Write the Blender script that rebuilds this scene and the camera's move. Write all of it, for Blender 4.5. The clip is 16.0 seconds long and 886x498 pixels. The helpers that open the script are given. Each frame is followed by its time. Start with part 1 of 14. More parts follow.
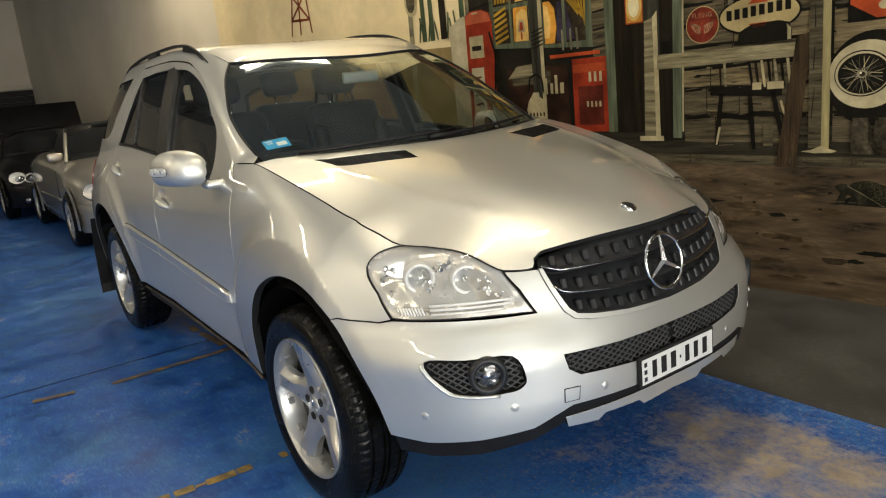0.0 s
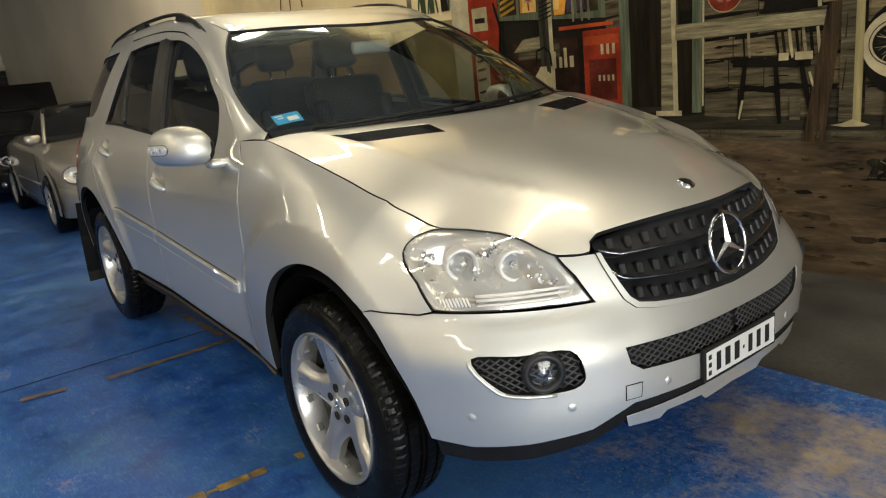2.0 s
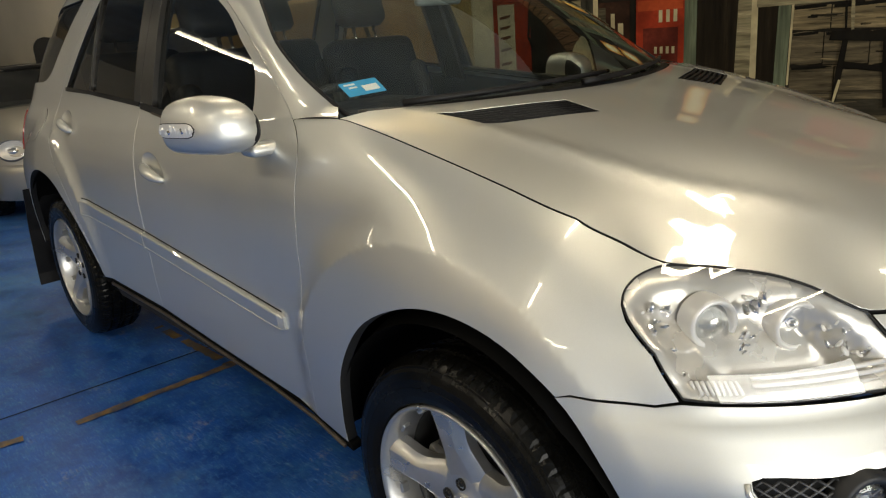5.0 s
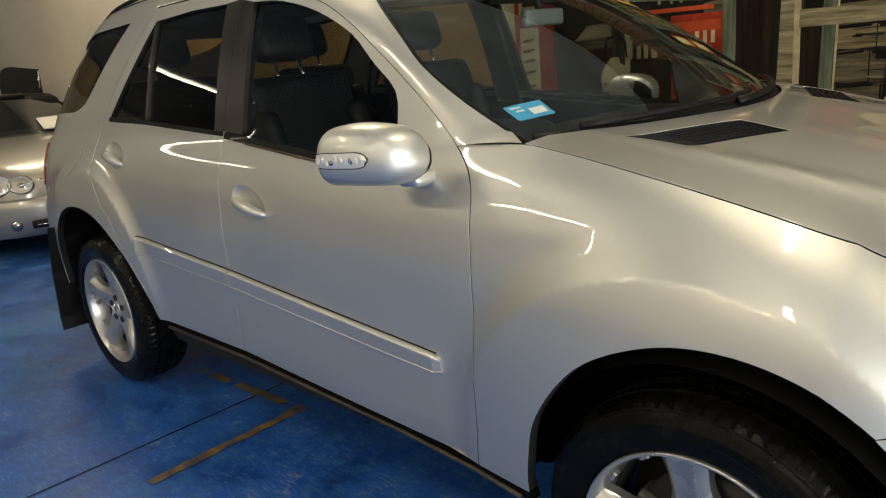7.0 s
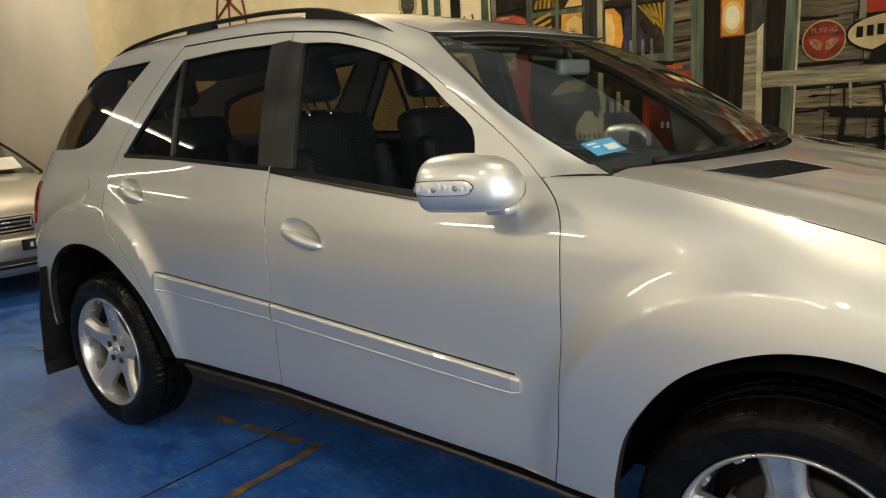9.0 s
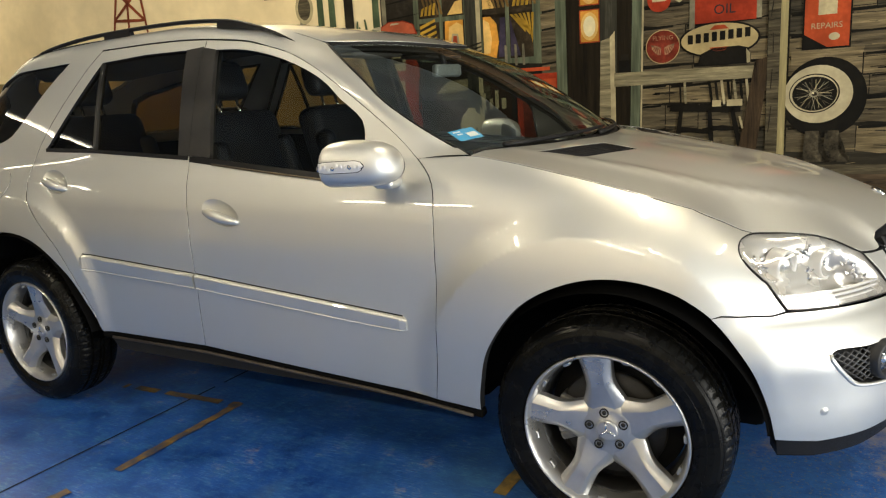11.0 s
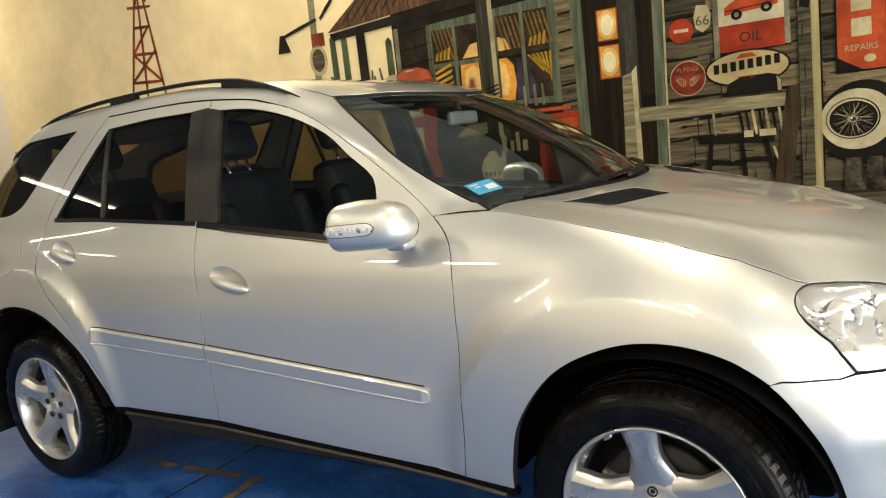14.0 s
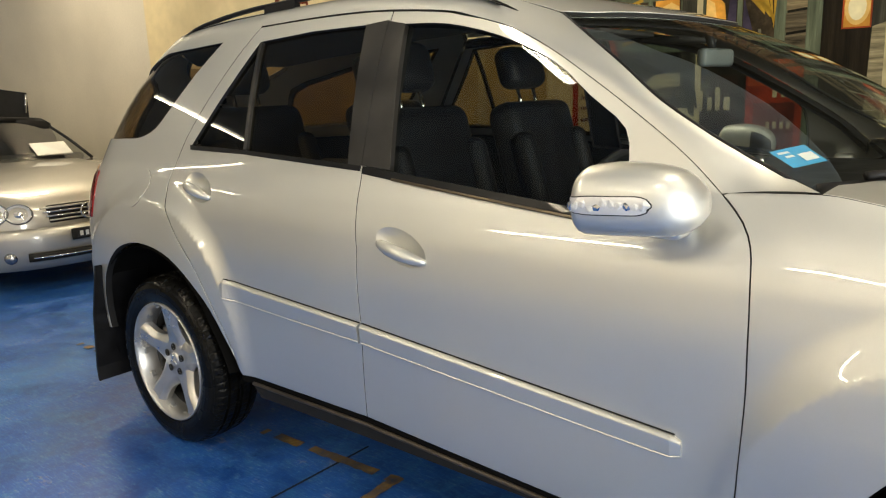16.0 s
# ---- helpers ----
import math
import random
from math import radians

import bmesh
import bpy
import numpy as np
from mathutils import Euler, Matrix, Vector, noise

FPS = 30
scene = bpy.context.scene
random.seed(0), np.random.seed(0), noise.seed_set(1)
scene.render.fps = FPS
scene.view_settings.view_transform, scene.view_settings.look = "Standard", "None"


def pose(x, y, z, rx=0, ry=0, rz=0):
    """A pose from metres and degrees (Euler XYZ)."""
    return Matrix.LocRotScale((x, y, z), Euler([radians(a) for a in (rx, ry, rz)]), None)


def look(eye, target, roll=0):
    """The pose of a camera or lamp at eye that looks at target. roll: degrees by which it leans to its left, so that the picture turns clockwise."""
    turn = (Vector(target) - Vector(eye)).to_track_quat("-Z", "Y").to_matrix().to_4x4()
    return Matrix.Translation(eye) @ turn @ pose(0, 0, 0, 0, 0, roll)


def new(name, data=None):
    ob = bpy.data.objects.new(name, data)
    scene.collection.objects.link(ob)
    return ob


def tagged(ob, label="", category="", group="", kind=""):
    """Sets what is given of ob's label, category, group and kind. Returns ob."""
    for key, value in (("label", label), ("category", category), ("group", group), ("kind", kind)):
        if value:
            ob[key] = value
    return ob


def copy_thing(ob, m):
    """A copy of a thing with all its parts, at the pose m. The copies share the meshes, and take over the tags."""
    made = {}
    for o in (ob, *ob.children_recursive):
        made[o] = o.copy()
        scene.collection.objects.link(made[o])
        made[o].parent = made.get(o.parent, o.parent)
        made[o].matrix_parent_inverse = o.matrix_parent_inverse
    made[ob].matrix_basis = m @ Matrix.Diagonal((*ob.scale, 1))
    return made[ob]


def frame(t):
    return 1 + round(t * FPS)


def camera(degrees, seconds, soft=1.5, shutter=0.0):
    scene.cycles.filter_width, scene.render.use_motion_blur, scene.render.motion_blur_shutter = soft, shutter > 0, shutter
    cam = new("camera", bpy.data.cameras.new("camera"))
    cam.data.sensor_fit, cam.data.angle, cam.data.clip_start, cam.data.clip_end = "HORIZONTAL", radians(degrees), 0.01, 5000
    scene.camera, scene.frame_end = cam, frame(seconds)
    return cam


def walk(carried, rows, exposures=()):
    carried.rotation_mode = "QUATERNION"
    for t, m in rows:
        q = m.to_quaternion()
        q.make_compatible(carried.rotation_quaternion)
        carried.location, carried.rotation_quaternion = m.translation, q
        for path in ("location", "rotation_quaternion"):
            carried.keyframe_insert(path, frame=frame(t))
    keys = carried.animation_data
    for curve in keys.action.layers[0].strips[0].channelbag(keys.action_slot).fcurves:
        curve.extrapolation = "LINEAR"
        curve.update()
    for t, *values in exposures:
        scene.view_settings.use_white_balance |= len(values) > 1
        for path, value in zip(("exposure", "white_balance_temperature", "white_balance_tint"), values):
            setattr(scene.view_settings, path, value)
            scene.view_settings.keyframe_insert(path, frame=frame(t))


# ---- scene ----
cam = camera(63.1, 16.0, soft=1.2)
PATH = [
    (0, (2.254, -1.838, 1.439), (0.657, -0.722, 0.988), -5.8),
    (0.5, (2.227, -1.873, 1.42), (0.665, -0.746, 0.881), -4.2),
    (1, (2.171, -1.924, 1.418), (0.641, -0.745, 0.9), -3.9),
    (1.5, (2.093, -1.929, 1.413), (0.59, -0.724, 0.876), -4.1),
    (2, (1.968, -1.848, 1.409), (0.408, -0.702, 0.904), -6.1),
    (2.5, (1.85, -1.743, 1.415), (0.32, -0.574, 0.876), -6.0),
    (3, (1.748, -1.724, 1.408), (0.237, -0.554, 0.816), -5.4),
    (3.5, (1.581, -1.747, 1.415), (0.066, -0.569, 0.851), -5.7),
    (3.7, (1.506, -1.762, 1.42), (-0.022, -0.599, 0.86), -6.8),
    (5.8, (0.799, -1.84, 1.374), (-0.602, -0.519, 0.835), -2.3),
    (6, (0.75, -1.885, 1.378), (-0.659, -0.559, 0.873), -1.9),
    (6.5, (0.65, -2.045, 1.421), (-0.686, -0.645, 0.916), -3.7),
    (7, (0.538, -2.112, 1.42), (-0.809, -0.731, 0.891), -5.1),
    (7.5, (0.406, -2.134, 1.414), (-1.003, -0.827, 0.858), -8.2),
    (8, (0.334, -2.197, 1.419), (-1.02, -0.783, 1.008), -6.1),
    (8.5, (0.28, -2.345, 1.43), (-0.968, -0.806, 1.151), -5.3),
    (9, (0.276, -2.478, 1.402), (-0.91, -0.917, 1.003), -3.4),
    (9.5, (0.393, -2.582, 1.39), (-0.744, -0.987, 0.987), -4.1),
    (10, (0.518, -2.697, 1.393), (-0.584, -1.082, 0.974), -4.4),
    (10.2, (0.55, -2.736, 1.394), (-0.513, -1.091, 0.988), -3.8),
    (12.3, (0.61, -3.026, 1.407), (-0.296, -1.301, 0.958), -4.2),
    (12.5, (0.597, -2.993, 1.404), (-0.329, -1.281, 0.945), -4.8),
    (13, (0.567, -2.889, 1.418), (-0.408, -1.188, 1.021), -6.0),
    (13.5, (0.55, -2.773, 1.436), (-0.485, -1.087, 1.142), -6.7),
    (14, (0.531, -2.7, 1.434), (-0.504, -1.016, 1.126), -6.6),
    (14.5, (0.426, -2.607, 1.431), (-0.692, -0.993, 1.051), -6.0),
    (15, (0.244, -2.529, 1.432), (-0.886, -0.924, 1.046), -4.9),
    (15.5, (0.08, -2.449, 1.424), (-1.079, -0.874, 1.003), -2.1),
    (16, (-0.142, -2.341, 1.417), (-1.398, -0.842, 1.0), -2.2),
]
walk(cam, [(t, look(eye, target, roll)) for t, eye, target, roll in PATH],
     [(0, -0.58), (2, -0.68), (3.5, -0.83), (6, -0.78), (7.5, -0.62), (9, -0.48), (12.3, -0.20), (16, -0.08)])

from mathutils import geometry

# ---- light ----
world = bpy.data.worlds.new("world")
scene.world = world
world.use_nodes = True
world.node_tree.nodes["Background"].inputs[0].default_value = (0.9, 0.95, 1.0, 1)
world.node_tree.nodes["Background"].inputs[1].default_value = 0.008
TUBE_POWER, DAY_POWER = 148, 860
WALL_Y, CEIL_Z = 2.22, 4.3


def area_lamp(name, m, w, h, power, colour):
    data = bpy.data.lights.new(name, "AREA")
    data.shape, data.size, data.size_y, data.energy, data.color = "RECTANGLE", w, h, power, colour
    ob = new(name, data)
    ob.matrix_world = m
    return ob


# ---- materials ----
def nodes_of(name):
    m = bpy.data.materials.new(name)
    m.use_nodes = True
    return m, m.node_tree.nodes, m.node_tree.links, m.node_tree.nodes["Principled BSDF"]


def noise_node(n, l, coords, scale, detail=4, rough=0.55):
    t = n.new("ShaderNodeTexNoise")
    t.inputs["Scale"].default_value, t.inputs["Detail"].default_value, t.inputs["Roughness"].default_value = scale, detail, rough
    l.new(coords, t.inputs["Vector"])
    return t.outputs["Fac"]


def ramp(n, l, fac, a, b, lo=0.35, hi=0.65):
    r = n.new("ShaderNodeMapRange")
    r.inputs[1].default_value, r.inputs[2].default_value, r.inputs[3].default_value, r.inputs[4].default_value = lo, hi, a, b
    l.new(fac, r.inputs[0])
    return r.outputs[0]


def mix_rgb(n, l, fac, a, b):
    x = n.new("ShaderNodeMix")
    x.data_type = "RGBA"
    for sock, v in ((x.inputs[0], fac), (x.inputs[6], a), (x.inputs[7], b)):
        if isinstance(v, bpy.types.NodeSocket):
            l.new(v, sock)
        else:
            sock.default_value = v if not isinstance(v, tuple) else (*v, 1)
    return x.outputs[2]


def mat(name, base, rough=0.5, metal=0.0, var=0.12, scale=6.0, grain=60.0, bump=0.0, coat=0.0, spec=0.5, dark=None, stretch=None):
    """A plain surface with stains at one scale and grain at another."""
    m, n, l, p = nodes_of(name)
    tc = n.new("ShaderNodeTexCoord").outputs["Object"]
    if stretch:
        mp = n.new("ShaderNodeMapping")
        mp.inputs["Scale"].default_value = stretch
        l.new(tc, mp.inputs[0])
        tc = mp.outputs[0]
    big, fine = noise_node(n, l, tc, scale), noise_node(n, l, tc, grain, 3)
    lo = dark or tuple(c * (1 - var * 2) for c in base)
    hi = tuple(min(1, c * (1 + var)) for c in base)
    one = mix_rgb(n, l, ramp(n, l, big, 0, 1), lo, hi)
    l.new(mix_rgb(n, l, ramp(n, l, fine, 0, var * 2), one, tuple(c * 0.6 for c in base)), p.inputs["Base Color"])
    l.new(ramp(n, l, big, max(0, rough - 0.06), min(1, rough + 0.06)), p.inputs["Roughness"])
    p.inputs["Metallic"].default_value, p.inputs["Coat Weight"].default_value = metal, coat
    p.inputs["Coat Roughness"].default_value, p.inputs["Specular IOR Level"].default_value = 0.03, spec
    if bump:
        b = n.new("ShaderNodeBump")
        b.inputs["Strength"].default_value, b.inputs["Distance"].default_value = bump, 0.002
        l.new(fine, b.inputs["Height"])
        l.new(b.outputs[0], p.inputs["Normal"])
    return m


def glass_mat(name, tint, low=0.06, rough=0.0, tone=(1, 1, 1), power=3.0):
    """Thin tinted glass: a tint that lets the view through, and a gloss that grows at a glancing angle."""
    m, n, l, p = nodes_of(name)
    n.remove(p)
    tr, gl, mx, lw = n.new("ShaderNodeBsdfTransparent"), n.new("ShaderNodeBsdfGlossy"), n.new("ShaderNodeMixShader"), n.new("ShaderNodeLayerWeight")
    pw, ma = n.new("ShaderNodeMath"), n.new("ShaderNodeMath")
    pw.operation, ma.operation = "POWER", "MULTIPLY_ADD"
    lw.inputs["Blend"].default_value, pw.inputs[1].default_value = 0.5, power
    ma.inputs[1].default_value, ma.inputs[2].default_value = 0.9 - low, low
    tr.inputs[0].default_value = (*tint, 1)
    gl.inputs["Roughness"].default_value = rough
    gl.inputs[0].default_value = (*tone, 1)
    l.new(lw.outputs["Facing"], pw.inputs[0]), l.new(pw.outputs[0], ma.inputs[0])
    l.new(ma.outputs[0], mx.inputs[0]), l.new(tr.outputs[0], mx.inputs[1]), l.new(gl.outputs[0], mx.inputs[2])
    l.new(mx.outputs[0], n["Material Output"].inputs[0])
    return m


def glow_mat(name, colour, strength):
    m, n, l, p = nodes_of(name)
    p.inputs["Emission Color"].default_value, p.inputs["Emission Strength"].default_value = (*colour, 1), strength
    p.inputs["Base Color"].default_value = (*colour, 1)
    return m


def paint_mat(name, base, flake=0.06, rough=0.32, metal=0.75):
    """Metallic car paint: a soft metal coat with flakes under clear lacquer, faint dust on it."""
    m, n, l, p = nodes_of(name)
    tc = n.new("ShaderNodeTexCoord").outputs["Object"]
    v = n.new("ShaderNodeTexVoronoi")
    v.inputs["Scale"].default_value = 900
    l.new(tc, v.inputs["Vector"])
    big = noise_node(n, l, tc, 2.5, 5)
    one = mix_rgb(n, l, ramp(n, l, v.outputs["Distance"], 0, flake * 4, 0.2, 0.7), base, tuple(c * 0.75 for c in base))
    l.new(mix_rgb(n, l, ramp(n, l, big, 0, 0.06), one, (0.50, 0.48, 0.45)), p.inputs["Base Color"])
    l.new(ramp(n, l, big, rough - 0.03, rough + 0.04), p.inputs["Roughness"])
    p.inputs["Metallic"].default_value, p.inputs["Coat Weight"].default_value, p.inputs["Coat Roughness"].default_value = metal, 1.0, 0.015
    p.inputs["Coat IOR"].default_value = 1.75
    return m


def times_node(n, l, a, b):
    q = n.new("ShaderNodeMath")
    q.operation = "MULTIPLY"
    l.new(a, q.inputs[0]), l.new(b, q.inputs[1])
    return q.outputs[0]


def floor_mat():
    """Blue floor paint, scuffed to lighter blue, worn through to tan concrete in patches; brighter light painted in at
    the front.
    """
    m, n, l, p = nodes_of("blue_floor_paint")
    tc = n.new("ShaderNodeTexCoord").outputs["Object"]
    big, mid, fine = noise_node(n, l, tc, 0.55, 6, 0.6), noise_node(n, l, tc, 3.5, 8, 0.7), noise_node(n, l, tc, 60, 6, 0.75)
    mp = n.new("ShaderNodeMapping")
    mp.inputs["Scale"].default_value, mp.inputs["Rotation"].default_value = (5.0, 22.0, 1), (0, 0, 0.3)
    l.new(tc, mp.inputs[0])
    streak = noise_node(n, l, mp.outputs[0], 1.6, 8, 0.7)
    blotch, speck = noise_node(n, l, tc, 9, 8, 0.72), noise_node(n, l, tc, 28, 8, 0.8)
    blue = mix_rgb(n, l, ramp(n, l, mid, 0, 1, 0.36, 0.62), (0.009, 0.052, 0.255), (0.020, 0.120, 0.50))
    blue = mix_rgb(n, l, ramp(n, l, blotch, 0, 0.85, 0.50, 0.66), blue, (0.030, 0.15, 0.42))
    blue = mix_rgb(n, l, ramp(n, l, streak, 0, 0.4, 0.52, 0.68), blue, (0.07, 0.23, 0.50))
    blue = mix_rgb(n, l, ramp(n, l, speck, 0, 0.5, 0.55, 0.68), blue, (0.10, 0.25, 0.47))
    blue = mix_rgb(n, l, ramp(n, l, big, 0, 0.40, 0.50, 0.66), blue, (0.13, 0.33, 0.52))
    sc = n.new("ShaderNodeMapping")
    sc.inputs["Scale"].default_value, sc.inputs["Rotation"].default_value = (9.0, 46.0, 1), (0, 0, -0.5)
    l.new(tc, sc.inputs[0])
    scratch = noise_node(n, l, sc.outputs[0], 1.7, 9, 0.78)
    blue = mix_rgb(n, l, times_node(n, l, ramp(n, l, scratch, 0, 0.75, 0.53, 0.66), ramp(n, l, blotch, 0, 1, 0.42, 0.58)), blue, (0.15, 0.30, 0.46))
    # fine brush-cleaning hatch both ways, and pinprick chips
    for turn, tint in ((0.75, (0.14, 0.33, 0.60)), (-0.95, (0.010, 0.05, 0.22))):
        hm = n.new("ShaderNodeMapping")
        hm.inputs["Scale"].default_value, hm.inputs["Rotation"].default_value = (14.0, 110.0, 1), (0, 0, turn)
        l.new(tc, hm.inputs[0])
        hatch = noise_node(n, l, hm.outputs[0], 1.3, 6, 0.7)
        blue = mix_rgb(n, l, times_node(n, l, ramp(n, l, hatch, 0, 0.8, 0.54, 0.66), ramp(n, l, mid, 0, 1, 0.42, 0.62)), blue, tint)
    chips = noise_node(n, l, tc, 75, 4, 0.6)
    blue = mix_rgb(n, l, ramp(n, l, chips, 0, 0.55, 0.66, 0.74), blue, (0.22, 0.26, 0.27))
    stain = noise_node(n, l, tc, 2.2, 9, 0.72)
    blue = mix_rgb(n, l, ramp(n, l, stain, 0, 0.35, 0.60, 0.74), blue, (0.10, 0.10, 0.09))
    blue = mix_rgb(n, l, ramp(n, l, stain, 0.6, 0, 0.30, 0.44), blue, (0.006, 0.026, 0.10))
    # the worn stretch in front of the parked car
    sep = n.new("ShaderNodeSeparateXYZ")
    l.new(tc, sep.inputs[0])

    def band(sock, lo0, lo1, hi0, hi1):
        a, b = ramp(n, l, sock, 0, 1, lo0, lo1), ramp(n, l, sock, 1, 0, hi0, hi1)
        q = n.new("ShaderNodeMath")
        q.operation = "MULTIPLY"
        l.new(a, q.inputs[0]), l.new(b, q.inputs[1])
        return q.outputs[0]

    def times(a, b):
        q = n.new("ShaderNodeMath")
        q.operation = "MULTIPLY"
        l.new(a, q.inputs[0]), l.new(b, q.inputs[1])
        return q.outputs[0]
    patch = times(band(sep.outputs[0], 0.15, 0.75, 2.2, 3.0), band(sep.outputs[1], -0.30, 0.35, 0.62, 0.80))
    add = n.new("ShaderNodeMath")
    add.operation = "MULTIPLY_ADD"
    l.new(patch, add.inputs[0])
    add.inputs[1].default_value = 0.32
    l.new(mid, add.inputs[2])
    add2 = n.new("ShaderNodeMath")
    add2.operation = "MULTIPLY_ADD"
    l.new(speck, add2.inputs[0])
    add2.inputs[1].default_value = 0.30
    l.new(add.outputs[0], add2.inputs[2])
    add3 = n.new("ShaderNodeMath")
    add3.operation = "MULTIPLY_ADD"
    l.new(scratch, add3.inputs[0])
    add3.inputs[1].default_value = 0.30
    l.new(add2.outputs[0], add3.inputs[2])
    worn = ramp(n, l, add3.outputs[0], 0, 0.88, 0.90, 1.20)
    # lighter blue painted in for the brighter light in front of the bumper
    front_light = times(band(sep.outputs[0], -0.4, 0.4, 2.6, 3.4), ramp(n, l, speck, 0.15, 0.85, 0.40, 0.66))
    blue = mix_rgb(n, l, front_light, blue, (0.050, 0.20, 0.58))
    flecks = times(band(sep.outputs[0], -0.4, 0.5, 3.0, 4.0), ramp(n, l, chips, 0, 0.9, 0.58, 0.66))
    blue = mix_rgb(n, l, flecks, blue, (0.34, 0.25, 0.14))
    rim = times(ramp(n, l, sep.outputs[1], 0, 1, 0.70, 0.885), ramp(n, l, speck, 0, 0.9, 0.52, 0.62))
    blue = mix_rgb(n, l, rim, blue, mix_rgb(n, l, ramp(n, l, blotch, 0, 1, 0.45, 0.55), (0.40, 0.28, 0.16), (0.16, 0.36, 0.62)))
    col = mix_rgb(n, l, worn, blue, mix_rgb(n, l, ramp(n, l, blotch, 0, 1, 0.35, 0.65), (0.35, 0.27, 0.16), (0.52, 0.41, 0.26)))
    l.new(col, p.inputs["Base Color"])
    l.new(ramp(n, l, mid, 0.28, 0.5), p.inputs["Roughness"])
    b = n.new("ShaderNodeBump")
    b.inputs["Strength"].default_value, b.inputs["Distance"].default_value = 0.25, 0.002
    l.new(fine, b.inputs["Height"]), l.new(b.outputs[0], p.inputs["Normal"])
    return m


SILVER = paint_mat("silver_paint", (0.74, 0.74, 0.695), rough=0.46, metal=0.82)
SILVER_OLD = paint_mat("silver_paint_second_car", (0.47, 0.45, 0.40), rough=0.40)
BLACK_PAINT = mat("black_paint", (0.005, 0.005, 0.006), 0.4, 0, 0.1, coat=0.12, spec=0.25)
CHROME = mat("chrome", (0.80, 0.80, 0.80), 0.10, 1.0, 0.04)
DARK_CHROME = mat("dark_chrome", (0.36, 0.36, 0.37), 0.2, 1.0, 0.06)
ALLOY = mat("alloy_wheel_paint", (0.54, 0.54, 0.53), 0.33, 0.78, 0.06, coat=0.6)
BARREL_SHADE = mat("barrel_shade", (0.035, 0.035, 0.034), 0.45, 0.4, 0.15, 20)
STEEL = mat("brake_steel", (0.045, 0.043, 0.04), 0.5, 0.6, 0.2, 20)
CALIPER = mat("cast_caliper", (0.26, 0.25, 0.23), 0.45, 0.5, 0.2, 40)
RUBBER = mat("tyre_rubber", (0.0055, 0.0055, 0.005), 0.25, 0, 0.25, 14, 160, 0.12, spec=0.14)
PLASTIC = mat("black_plastic", (0.009, 0.009, 0.010), 0.5, 0, 0.15, 20, 400, 0.25, spec=0.24)
GREY_PLASTIC = mat("charcoal_plastic", (0.018, 0.019, 0.021), 0.45, 0, 0.1, 20, 400, 0.2, spec=0.4)
MESH_GREY = mat("mesh_grey", (0.055, 0.056, 0.058), 0.4, 0, 0.1, 20, 400, 0.2, spec=0.5)
PILLAR = mat("pillar_film", (0.030, 0.028, 0.024), 0.35, 0, 0.2, 9, 300)
MIRROR_BACK = mat("mirror_back_grey", (0.20, 0.23, 0.22), 0.4)
SILL_EDGE = mat("brown_sill", (0.07, 0.055, 0.04), 0.5, 0, 0.25, 12)
BELT_GLINT = mat("bronze_reflection", (0.22, 0.165, 0.10), 0.35, 0.7, 0.1)
GAP = mat("seam_black", (0.006, 0.006, 0.006), 0.8)
LINER = mat("wheel_well_liner", (0.006, 0.006, 0.006), 0.9, 0, 0.1, spec=0.05)
LEATHER = mat("black_leather", (0.007, 0.008, 0.010), 0.55, 0, 0.2, 12, 220, 0.4)
HEADLINER = mat("grey_headliner", (0.10, 0.095, 0.085), 0.9)
SCREEN_GLASS = glass_mat("windscreen_glass", (0.88, 0.94, 0.92), 0.10, tone=(0.92, 1.0, 0.97), power=2.3)
FRONT_GLASS = glass_mat("front_door_glass", (0.56, 0.60, 0.58), 0.028, power=4.2)
TINT_GLASS = glass_mat("privacy_glass", (0.43, 0.36, 0.24), 0.036, power=4.2)
COUPE_GLASS = glass_mat("coupe_glass", (0.45, 0.47, 0.46), 0.06)
LENS = glass_mat("headlight_lens", (0.96, 0.96, 0.96), 0.06)
BULB = glass_mat("projector_glass", (0.80, 0.82, 0.83), 0.15)
REFLECTOR = mat("bright_reflector", (0.86, 0.86, 0.87), 0.16, 1.0, 0.05)
CLEAR_LAMP = mat("clear_lamp", (0.80, 0.80, 0.78), 0.3, 0.15, 0.1, 60, 200)
SATIN = mat("satin_reflector", (0.84, 0.84, 0.83), 0.34, 0.35, 0.05)
TRAY = mat("lamp_tray", (0.70, 0.68, 0.63), 0.24, 0.6, 0.04, 9, 120)
CLEAR_RIB = mat("clear_plastic_ribs", (0.82, 0.82, 0.81), 0.2, 0.1, 0.05)
WHITE_PLATE = mat("plate_white", (0.72, 0.72, 0.70), 0.4, 0, 0.06)
TAIL_RED = mat("tail_light_red", (0.28, 0.012, 0.008), 0.12, 0, 0.15, coat=1)
STICKER = mat("sticker_blue", (0.03, 0.34, 0.62), 0.5, 0, 0.05)
PAPER = mat("paper_white", (0.78, 0.77, 0.72), 0.6, 0, 0.05)
WALL_CREAM = mat("cream_wall_paint", (0.70, 0.64, 0.52), 0.6, 0, 0.05, 0.8, 40, 0.1)
CEILING = mat("pale_ceiling", (0.46, 0.475, 0.44), 0.7, 0, 0.12, 1.2)
CONCRETE = mat("dark_concrete", (0.088, 0.086, 0.078), 0.5, 0, 0.22, 2.2, 45, 0.4)
YELLOW = mat("worn_yellow_line", (0.21, 0.135, 0.045), 0.5, 0, 0.3, 14, 60, 0.2, dark=(0.03, 0.06, 0.13))
MUSTARD = mat("mustard_line", (0.36, 0.235, 0.06), 0.5, 0, 0.2, 20, 60, 0.2, dark=(0.13, 0.11, 0.07))
